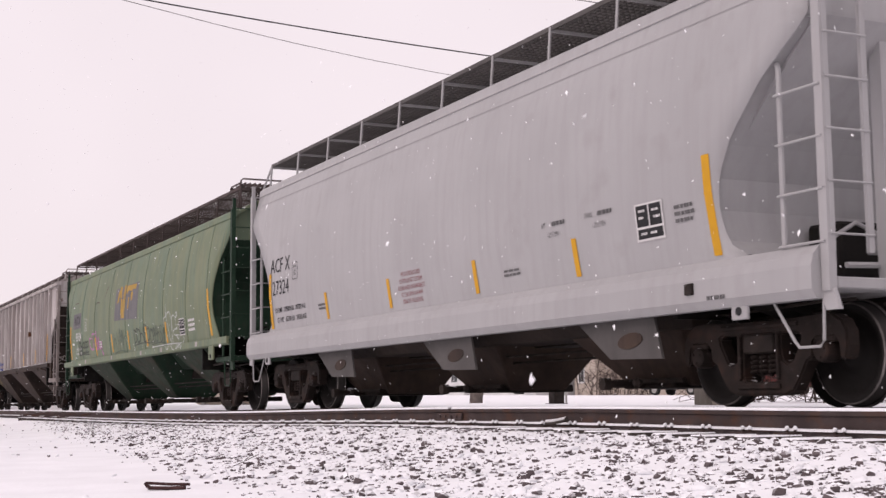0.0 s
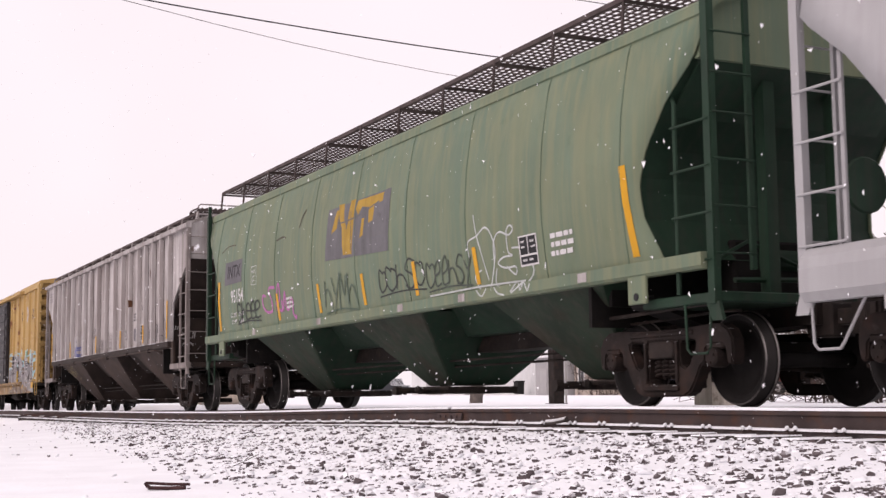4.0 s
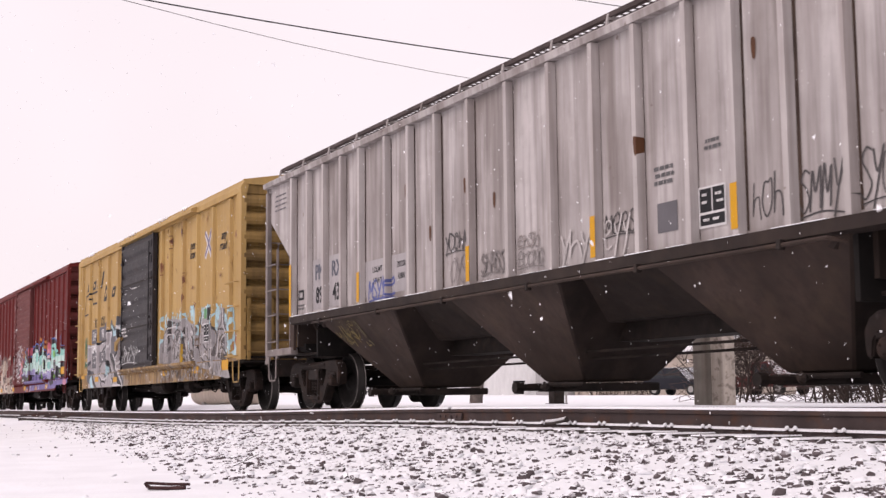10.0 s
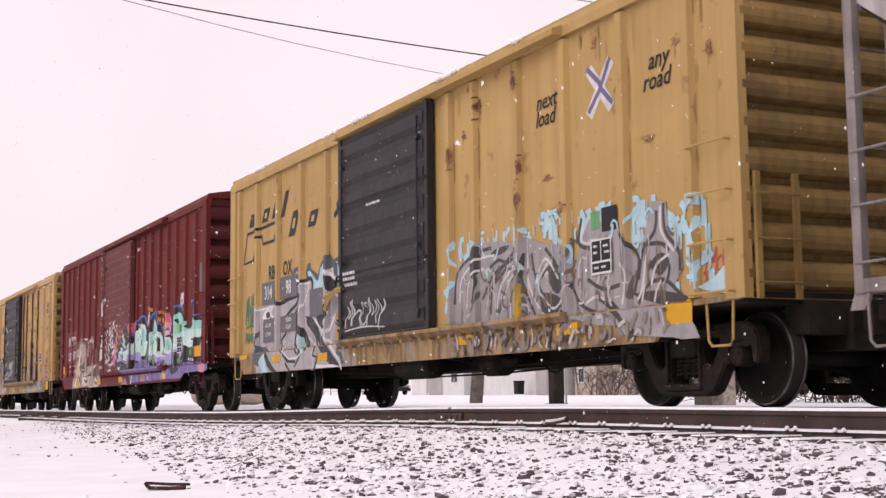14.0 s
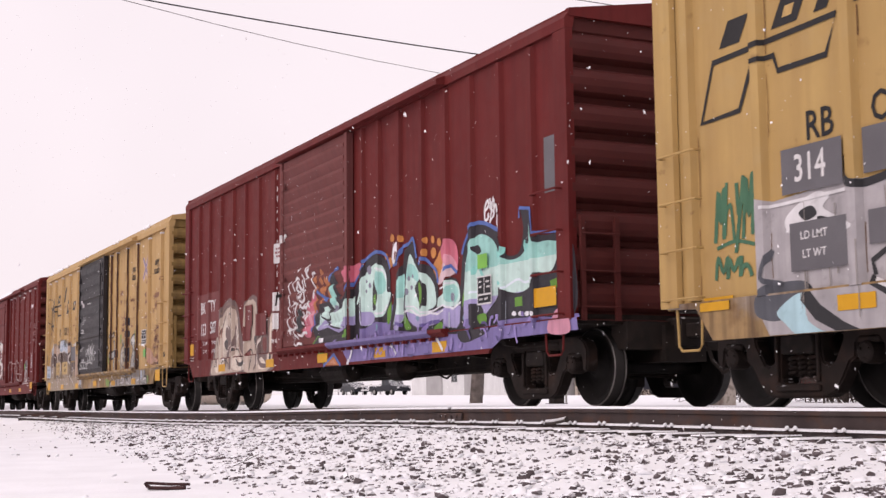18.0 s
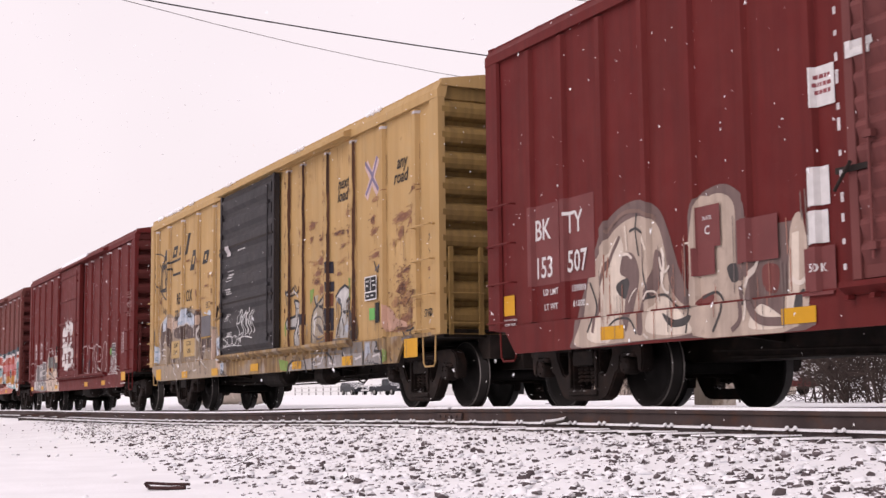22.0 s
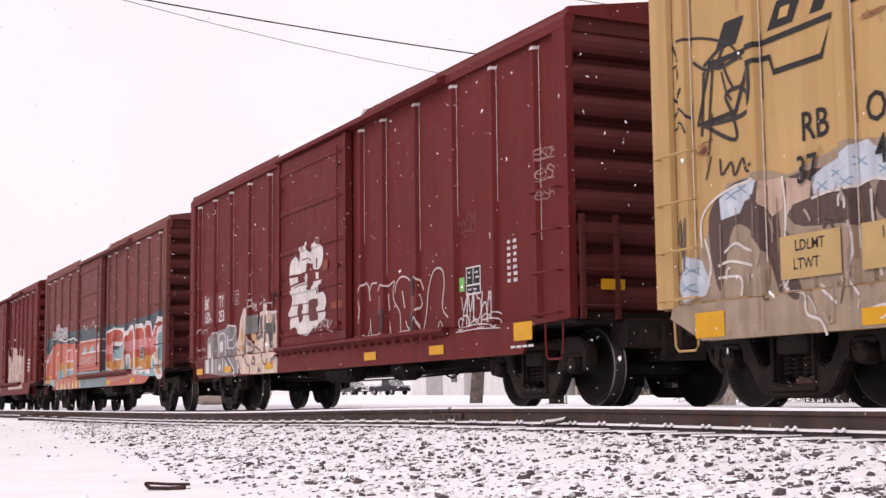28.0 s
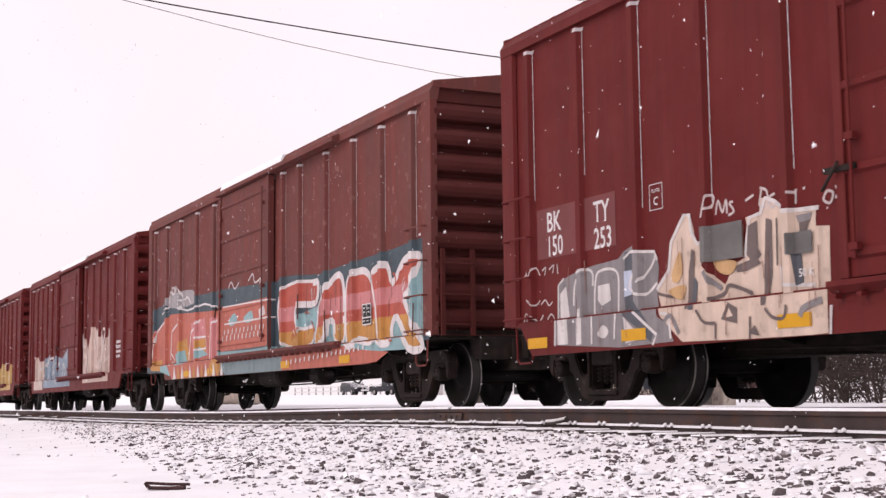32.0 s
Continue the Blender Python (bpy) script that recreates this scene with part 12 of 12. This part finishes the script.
part("reflector", bm, "reflector", car, "yellow reflector on the end")

# A faded red boxcar with a teal band and fiery graffiti.
X8 = -90.45
car, sf = boxcar("faded red boxcar with teal, orange and pink graffiti", X8, 7.78, 1.5, "faded_red", "faded_red", [-7.25, -6.2, -5.05, -3.75, -2.5, 1.68, 2.52, 3.75, 4.92, 6.02, 7.1], (-1.82, 1.22), (6.2, 5.6), door_style="panel", end_ribs=9, roof_z=4.42, eave=4.2, low=0.66, end_m="oxide_dark")
CARS.append((car, X8))
DTEAL, LTEAL, FIRE, FPINK, FOR = (0.05, 0.075, 0.09), (0.21, 0.36, 0.38), (0.40, 0.085, 0.06), (0.50, 0.19, 0.19), (0.46, 0.22, 0.06)
GREYTEAL, SALMON, FWHITE = (0.16, 0.22, 0.235), (0.42, 0.12, 0.085), (0.60, 0.57, 0.57)
art = [
    ("fill", DTEAL, [(-7.91, 2.25), (-5.94, 2.44), (-1.95, 2.35), (1.09, 2.24), (1.84, 2.30), (3.36, 2.19), (4.36, 2.23), (5.39, 2.26), (6.34, 2.28), (7.39, 2.34), (7.70, 2.31), (7.67, 0.92), (2.83, 0.77), (-1.61, 0.77), (-7.83, 0.84)], True),
    ("fill", LTEAL, [(-7.84, 1.04), (-7.18, 1.67), (-5.91, 1.67), (-1.92, 1.12), (1.70, 1.06), (2.28, 1.56), (3.36, 1.68), (6.53, 1.78), (7.11, 2.08), (7.39, 2.13), (7.51, 1.70), (7.37, 1.24), (7.54, 0.81), (6.11, 0.83), (5.26, 0.63), (-1.60, 0.72), (-5.87, 0.75)], True),
    ("fill", GREYTEAL, [(-1.80, 0.95), (1.70, 0.93), (1.85, 0.66), (-1.68, 0.63)], True),
    ("fill", SALMON, [(1.70, 1.01), (4.35, 0.99), (5.27, 0.88), (6.31, 0.81), (5.86, 0.68), (5.26, 0.61), (1.71, 0.62)], True),
    ("fill", SALMON, [(-7.45, 1.69), (-5.93, 2.12), (-2.01, 1.96), (-1.91, 0.95), (-2.06, 0.64), (-5.62, 0.62), (-6.07, 0.99), (-7.51, 0.96)], True),
    ("fill", SALMON, [(-1.82, 2.00), (1.03, 1.95), (1.10, 1.19), (-1.80, 1.15)], True),
]
word = [[(3.10, 2.07), (2.27, 2.12), (1.64, 2.05), (1.40, 1.82), (1.46, 1.42), (1.70, 1.16), (2.28, 1.06), (3.04, 1.09), (3.15, 1.32), (2.69, 1.30), (2.33, 1.41), (2.28, 1.66), (2.55, 1.75), (3.25, 1.73), (3.36, 2.05)],
        [(3.25, 1.08), (3.36, 1.40), (3.41, 1.67), (3.74, 1.92), (4.16, 2.09), (4.40, 2.05), (4.50, 1.77), (4.50, 1.42), (4.45, 1.07), (4.11, 1.11), (4.06, 1.36), (3.82, 1.37), (3.74, 1.11)],
        [(4.63, 1.02), (4.59, 1.59), (4.64, 1.94), (4.83, 2.05), (5.28, 2.07), (5.54, 1.95), (5.71, 1.68), (5.79, 1.34), (5.87, 1.09), (5.59, 0.98), (5.09, 1.04), (4.93, 0.96)],
        [(5.87, 1.00), (5.75, 1.51), (5.60, 1.94), (5.75, 2.05), (6.17, 2.07), (6.37, 1.79), (6.77, 2.08), (7.21, 2.11), (7.30, 2.02), (6.95, 1.66), (6.76, 1.52), (7.18, 1.10), (7.49, 0.84), (6.99, 0.83), (6.52, 1.29), (6.32, 1.14), (6.32, 0.94)]]
for s_ in word:
    line = smooth_line(s_, True, 3)
    art += [("sharp", FWHITE, 0.11, line, True), ("fill", FIRE, line, True), ("fill", FPINK, cut_below(line, 1.75), True), ("fill", FIRE, cut_below(line, 1.50), True), ("fill", FOR, cut_below(line, 1.32), True)]
art += curls(1.9, 7.2, 1.1, 2.0, 16, 152, (0.60, 0.56, 0.56), 0.016, 0.25) + curls(1.7, 7.3, 0.9, 2.0, 16, 149, (0.42, 0.08, 0.05), 0.025, 0.3) + drips(1.6, 7.4, 0.7, 2.2, 34, 148, (0.12, 0.05, 0.04), 0.01)
painting("graffiti", car, art, sf, "fiery block-letter graffiti on a teal ground")
art = [
    ("fill", FPINK, [(-7.19, 1.81), (-6.42, 2.02), (-5.91, 1.80), (-5.88, 1.10), (-6.63, 1.07), (-7.31, 1.16)], True),
    ("fill", FPINK, [(-5.67, 1.85), (-4.74, 1.92), (-4.48, 1.17), (-5.40, 1.09)], True),
    ("fill", FPINK, [(-4.28, 1.83), (-3.21, 1.88), (-2.98, 1.11), (-4.03, 1.03)], True),
    ("fill", FPINK, [(-2.88, 1.85), (-2.09, 1.86), (-1.99, 1.07), (-2.69, 1.00)], True),
    ("fill", FOR, [(-5.41, 1.40), (-4.59, 1.54), (-4.25, 1.04), (-5.30, 1.02)], True),
    ("fill", FOR, [(-2.57, 0.98), (-1.91, 1.06), (-1.91, 0.73), (-2.77, 0.73)], True),
    ("fill", FOR, [(-3.83, 1.44), (-3.11, 1.46), (-3.11, 1.17), (-3.82, 1.17)], True),
    ("fill", FOR, [(-7.52, 1.10), (-6.63, 1.13), (-6.62, 0.87), (-7.51, 0.90)], True),
    ("fill", LTEAL, [(-5.50, 1.22), (-4.71, 1.28), (-4.47, 0.99), (-5.39, 0.96)], True),
    ("fill", LTEAL, [(-4.12, 1.04), (-3.61, 1.31), (-2.94, 1.11)], True),
    ("sharp", FWHITE, 0.05, [(-7.31, 1.16), (-7.13, 1.78), (-6.42, 2.00)]),
    ("sharp", FWHITE, 0.05, [(-5.88, 1.10), (-5.81, 1.73), (-5.06, 1.96)]),
    ("sharp", FWHITE, 0.05, [(-4.39, 1.05), (-4.23, 1.64), (-3.55, 1.86)]),
    ("sharp", FWHITE, 0.05, [(-2.85, 0.99), (-2.79, 1.67), (-2.01, 1.85)]),
    ("sharp", FWHITE, 0.04, [(-6.68, 2.17), (-5.94, 2.31), (-4.52, 2.12), (-3.22, 2.17), (-2.09, 2.02)]),
    ("sharp", FWHITE, 0.04, [(-3.83, 1.50), (-3.12, 1.49), (-3.11, 1.25), (-3.82, 1.24), (-3.83, 1.50)]),
    ("sharp", FWHITE, 0.04, [(-5.88, 0.98), (-5.50, 1.09), (-5.89, 1.26)]),
    ("fill", MIDGREY, [(-6.05, 2.54), (-4.18, 2.54), (-4.08, 2.23), (-5.94, 2.27)]),
    ("line", FWHITE, 0.04, [(-6.04, 2.38), (-5.95, 2.63), (-5.71, 2.55), (-5.47, 2.69)]),
    ("line", FWHITE, 0.04, [(-5.37, 2.46), (-5.09, 2.62), (-4.89, 2.39)]),
    ("line", FWHITE, 0.04, [(-4.75, 2.35), (-4.53, 2.41), (-4.25, 2.25)]),
    ("fill", FWHITE, [(-5.48, 0.66), (-5.39, 0.96), (-5.24, 0.66)], True),
    ("fill", FOR, [(-5.15, 0.66), (-5.07, 0.96), (-4.91, 0.66)], True),
    ("fill", FWHITE, [(-4.82, 0.66), (-4.74, 0.96), (-4.60, 0.66)], True),
    ("fill", FOR, [(-4.51, 0.66), (-4.43, 0.96), (-4.28, 0.67)], True),
    ("fill", FWHITE, [(-4.19, 0.66), (-4.12, 0.96), (-3.98, 0.67)], True),
    ("fill", FOR, [(-3.89, 0.66), (-3.81, 0.96), (-3.67, 0.67)], True),
    ("fill", FWHITE, [(-3.59, 0.66), (-3.51, 0.95), (-3.38, 0.67)], True),
    ("fill", FOR, [(-3.30, 0.66), (-3.22, 0.95), (-3.09, 0.67)], True),
    ("fill", FWHITE, [(-3.01, 0.67), (-2.93, 0.95), (-2.80, 0.67)], True),
    ("fill", FOR, [(-2.72, 0.67), (-2.65, 0.95), (-2.52, 0.67)], True),
    ("fill", FWHITE, [(-2.45, 0.67), (-2.37, 0.95), (-2.25, 0.67)], True),
    ("fill", FOR, [(-2.17, 0.67), (-2.10, 0.95), (-1.98, 0.67)], True),
    ("fill", FWHITE, [(-1.90, 0.67), (-1.83, 0.94), (-1.72, 0.67)], True),
    ("sharp", FWHITE, 0.05, [(-1.54, 1.31), (-1.51, 1.42)]),
    ("sharp", FWHITE, 0.05, [(-1.44, 1.44), (-1.40, 1.53)]),
    ("sharp", FWHITE, 0.05, [(-1.29, 1.31), (-1.25, 1.42)]),
    ("sharp", FWHITE, 0.05, [(-1.18, 1.44), (-1.15, 1.53)]),
    ("sharp", FWHITE, 0.05, [(-1.03, 1.31), (-1.00, 1.42)]),
    ("sharp", FWHITE, 0.05, [(-0.93, 1.43), (-0.89, 1.53)]),
    ("sharp", FWHITE, 0.05, [(-0.78, 1.31), (-0.75, 1.42)]),
    ("sharp", FWHITE, 0.05, [(-0.68, 1.43), (-0.65, 1.53)]),
    ("sharp", FWHITE, 0.05, [(-0.54, 1.31), (-0.51, 1.41)]),
    ("sharp", FWHITE, 0.05, [(-0.44, 1.43), (-0.40, 1.52)]),
    ("sharp", FWHITE, 0.05, [(-0.30, 1.31), (-0.27, 1.41)]),
    ("sharp", FWHITE, 0.05, [(-0.20, 1.43), (-0.17, 1.52)]),
    ("sharp", FWHITE, 0.05, [(-0.06, 1.31), (-0.03, 1.41)]),
    ("sharp", FWHITE, 0.05, [(0.04, 1.43), (0.07, 1.52)]),
    ("sharp", FWHITE, 0.05, [(0.17, 1.31), (0.20, 1.41)]),
    ("sharp", FWHITE, 0.05, [(0.27, 1.43), (0.30, 1.52)]),
    ("sharp", FWHITE, 0.05, [(0.40, 1.31), (0.43, 1.41)]),
    ("sharp", FWHITE, 0.05, [(0.50, 1.43), (0.53, 1.52)]),
    ("sharp", FWHITE, 0.05, [(0.63, 1.31), (0.66, 1.41)]),
    ("sharp", FWHITE, 0.05, [(0.72, 1.43), (0.75, 1.52)]),
    ("sharp", FWHITE, 0.05, [(0.85, 1.31), (0.88, 1.41)]),
    ("sharp", FWHITE, 0.05, [(0.94, 1.43), (0.97, 1.51)]),
    ("sharp", FWHITE, 0.05, [(2.00, 0.75), (2.02, 0.83)]),
    ("sharp", FWHITE, 0.05, [(2.22, 0.76), (2.25, 0.84)]),
    ("sharp", FWHITE, 0.05, [(2.45, 0.77), (2.48, 0.85)]),
    ("sharp", FWHITE, 0.05, [(2.67, 0.78), (2.69, 0.85)]),
    ("sharp", FWHITE, 0.05, [(2.88, 0.79), (2.91, 0.86)]),
    ("sharp", FWHITE, 0.05, [(3.10, 0.79), (3.12, 0.87)]),
    ("sharp", FWHITE, 0.05, [(3.31, 0.80), (3.33, 0.87)]),
    ("sharp", FWHITE, 0.05, [(3.51, 0.81), (3.54, 0.88)]),
    ("sharp", FWHITE, 0.05, [(3.71, 0.82), (3.74, 0.89)]),
    ("sharp", FWHITE, 0.05, [(3.91, 0.82), (3.94, 0.89)]),
    ("sharp", FWHITE, 0.05, [(4.11, 0.83), (4.13, 0.90)]),
    ("sharp", FWHITE, 0.05, [(4.30, 0.84), (4.33, 0.91)]),
    ("sharp", FWHITE, 0.05, [(4.49, 0.84), (4.52, 0.91)]),
    ("sharp", FWHITE, 0.05, [(4.68, 0.85), (4.70, 0.92)]),
    ("sharp", FWHITE, 0.05, [(4.86, 0.86), (4.89, 0.93)]),
    ("sharp", FWHITE, 0.05, [(5.04, 0.86), (5.07, 0.93)]),
    ("sharp", FWHITE, 0.05, [(5.22, 0.87), (5.24, 0.94)]),
    ("sharp", FWHITE, 0.05, [(5.40, 0.88), (5.42, 0.94)]),
]
painting("graffiti", car, art, sf, "orange and pink graffiti letters")
art = [("fill", SALMON, [(-1.7, 1.12), (-1.7, 1.98), (1.2, 1.98), (1.2, 1.12)], True),
    ("fill", LTEAL, [(-1.54, 1.07), (1.33, 1.10), (1.40, 0.98), (-1.53, 0.91)], True),
    ("fill", LTEAL, [(-1.18, 1.68), (-0.82, 1.82), (-0.64, 1.67), (-1.00, 1.58)]),
    ("fill", LTEAL, [(-0.23, 1.70), (0.21, 1.80), (0.31, 1.63), (-0.09, 1.59)]),
    ("fill", FWHITE, [(0.64, 1.79), (0.95, 1.85), (1.02, 1.69), (0.70, 1.64)], True),
    ("line", FWHITE, 0.03, [(-1.20, 2.32), (-1.02, 2.43), (-0.80, 2.28), (-0.52, 2.39)]),
    ("line", FWHITE, 0.03, [(0.03, 2.36), (0.30, 2.47), (0.43, 2.30), (0.76, 2.35), (0.69, 2.26)]),
    ("sharp", FWHITE, 0.03, [(-1.56, 1.98), (1.26, 1.93)]),
    ("sharp", FWHITE, 0.03, [(-1.44, 1.64), (1.27, 1.62)]),
]
painting("graffiti", car, art, sf, "fiery painted band across the door")
lettering(car, "SOU", -5.65, 2.62, 0.28, "white", sf, "faded white reporting mark", squeeze=0.8)
lettering(car, "5297", -4.9, 2.28, 0.28, "white", sf, "faded white number", squeeze=0.85, layer=40)
stencil_panel(car, 5.45, 1.4, 0.34, 0.32, dict(sf, depth=lambda a, b, d=sf["depth"]: d(a, b) + 0.022))
for q in (4.63, 1.9, -4.4, -2.6):
    road_marks(car, sf, q, 0.76, 0.12)

# Two more red boxcars at the tail.
X9 = -107.4
car, sf = boxcar("plain oxide red boxcar with a pale graffiti band", X9, 7.75, 1.52, "oxide", "oxide", [-7.1, -6.2, -5.3, -4.4, -3.5, -2.6, 1.8, 2.8, 3.7, 4.6, 5.5, 6.6], (-1.85, 1.3), (6.9, 6.2), door_style="panel", low=0.6)
CARS.append((car, X9))
art = [("fill", (0.48, 0.38, 0.33), backdrop(-6.6, -4.9, 0.7, 1.9, 160, 6, 0.4), True), ("fill", (0.20, 0.26, 0.32), backdrop(-4.8, -0.3, 0.75, 1.9, 161, 10, 0.3), True), ("fill", (0.50, 0.38, 0.33), backdrop(1.6, 4.9, 0.8, 2.5, 162, 7, 0.5), True)]
art += shards(-6.5, -0.4, 0.75, 1.7, 30, 163, (0.52, 0.50, 0.50), 0.06, 0.3, 0.5) + shards(1.7, 4.8, 0.8, 2.2, 18, 164, (0.6, 0.5, 0.46), 0.1, 0.2, 0.6)
painting("graffiti", car, art, sf, "cream and slate graffiti shapes")
bars(car, 5.9, 1.6, 0.5, 0.5, 4, "white", sf, 48)
X10 = -124.8
car, sf = boxcar("oxide red boxcar at the tail with faint graffiti", X10, 7.75, 1.52, "oxide", "faded_oxide", [-7.1, -6.2, -5.3, -4.4, -3.5, -2.6, 1.8, 2.8, 3.7, 4.6, 5.5, 6.6], (-1.85, 1.3), (6.9, 6.2), door_style="panel", low=0.6)
CARS.append((car, X10))
painting("graffiti", car, [("fill", (0.45, 0.30, 0.12), backdrop(1.7, 5.6, 0.8, 1.9, 165, 8, 0.4), True)] + shards(1.8, 5.5, 0.8, 1.8, 14, 166, (0.5, 0.46, 0.44), 0.06, 0.3, 0.5), sf, "faint ochre graffiti")
# ---- falling snow, in drifts of loose flakes ----
M["flake"] = mat("snowflake", (0.9, 0.9, 0.92), 0.9, scale=3, contrast=0.02, bump=0)
SNOWFALL = []


def flakes(count, seed, speed, drift, sizes):
    """Loose flakes between the track and the ground before it, deep enough to fall past for the whole time."""
    rng = np.random.default_rng(seed)
    tall = 8.0 + speed * 32
    vs, fs = [], []
    k = 0
    while k < count:
        x, y, z = -34 * rng.random() ** 1.4, 0.9 + 6.6 * rng.random(), -0.5 + tall * rng.random()
        bearing = math.degrees(math.atan2(-x, y))
        if not 38 < bearing < 88 or math.hypot(x, y) < 2.2:
            continue
        s_ = (sizes[0] + (sizes[1] - sizes[0]) * rng.random() ** 2) * 0.5
        q = rng.standard_normal((4, 3))
        q /= np.linalg.norm(q, axis=1)[:, None]
        q = q * s_ * np.array([1, 1, 1.2]) + np.array([x, y, z])
        vs += q.tolist()
        b = 4 * k
        fs += [(b, b + 1, b + 2), (b, b + 2, b + 3), (b, b + 3, b + 1), (b + 1, b + 3, b + 2)]
        k += 1
    me = bpy.data.meshes.new("snowflakes")
    me.from_pydata(vs, [], fs)
    me.materials.append(M["flake"])
    ob = tagged(new("snowflakes", me), "loose white snowflakes falling before the train", "snow", "falling snow", kind="stuff")
    SNOWFALL.append((ob, speed, drift))


flakes(11000, 1, 1.25, 0.05, (0.008, 0.02))
flakes(10000, 2, 1.6, -0.06, (0.008, 0.022))
flakes(8000, 3, 1.0, 0.09, (0.007, 0.018))

def travelled(t):
    """How far the train has moved along x, in metres."""
    for (a, p), (b, q) in zip(TRAVEL, TRAVEL[1:]):
        if t <= b:
            return p + (q - p) * (t - a) / (b - a)
    return TRAVEL[-1][1]


# Seconds and metres: the train slows a little on its way.
TRAVEL = [(0, -48.85), (1, -45.04), (2, -41.23), (3, -37.46), (4, -33.71), (5.25, -29.03), (6.5, -24.36), (7.5, -20.63), (8.5, -16.90), (9.5, -13.14), (10.5, -9.35), (11.5, -5.57), (12.5, -1.84), (13.5, 1.83), (14.5, 5.49), (15.5, 9.09), (16.5, 12.69), (17.5, 16.21), (18.5, 19.69), (19.5, 23.17), (20, 24.99), (20.5, 26.70), (21.5, 30.16), (22.5, 33.62), (23.5, 37.04), (24.5, 40.46), (25.5, 43.88), (26.5, 47.30), (27.5, 50.72), (28.5, 54.15), (29.5, 57.62), (30.5, 61.10), (31.5, 64.60), (32, 66.36)]


def motions():
    for car, x in CARS:
        walk(car, [(t, pose(x + d, YC, track_z(x + d))) for t, d in TRAVEL])
    # The wheels roll on the rails.
    steps = [i / 6 for i in range(193)]
    turns = [math.degrees((travelled(t) - TRAVEL[0][1]) / WHEEL_R) for t in steps]
    for wheel, ax in WHEELSETS:
        walk(wheel, [(t, pose(ax, 0, WHEEL_R, 0, a, 0)) for t, a in zip(steps, turns)])

    for ob, speed, drift in SNOWFALL:
        walk(ob, [(t, pose(drift * t, 0.3 * drift * t, -speed * t)) for t in range(0, 33, 4)])


motions()
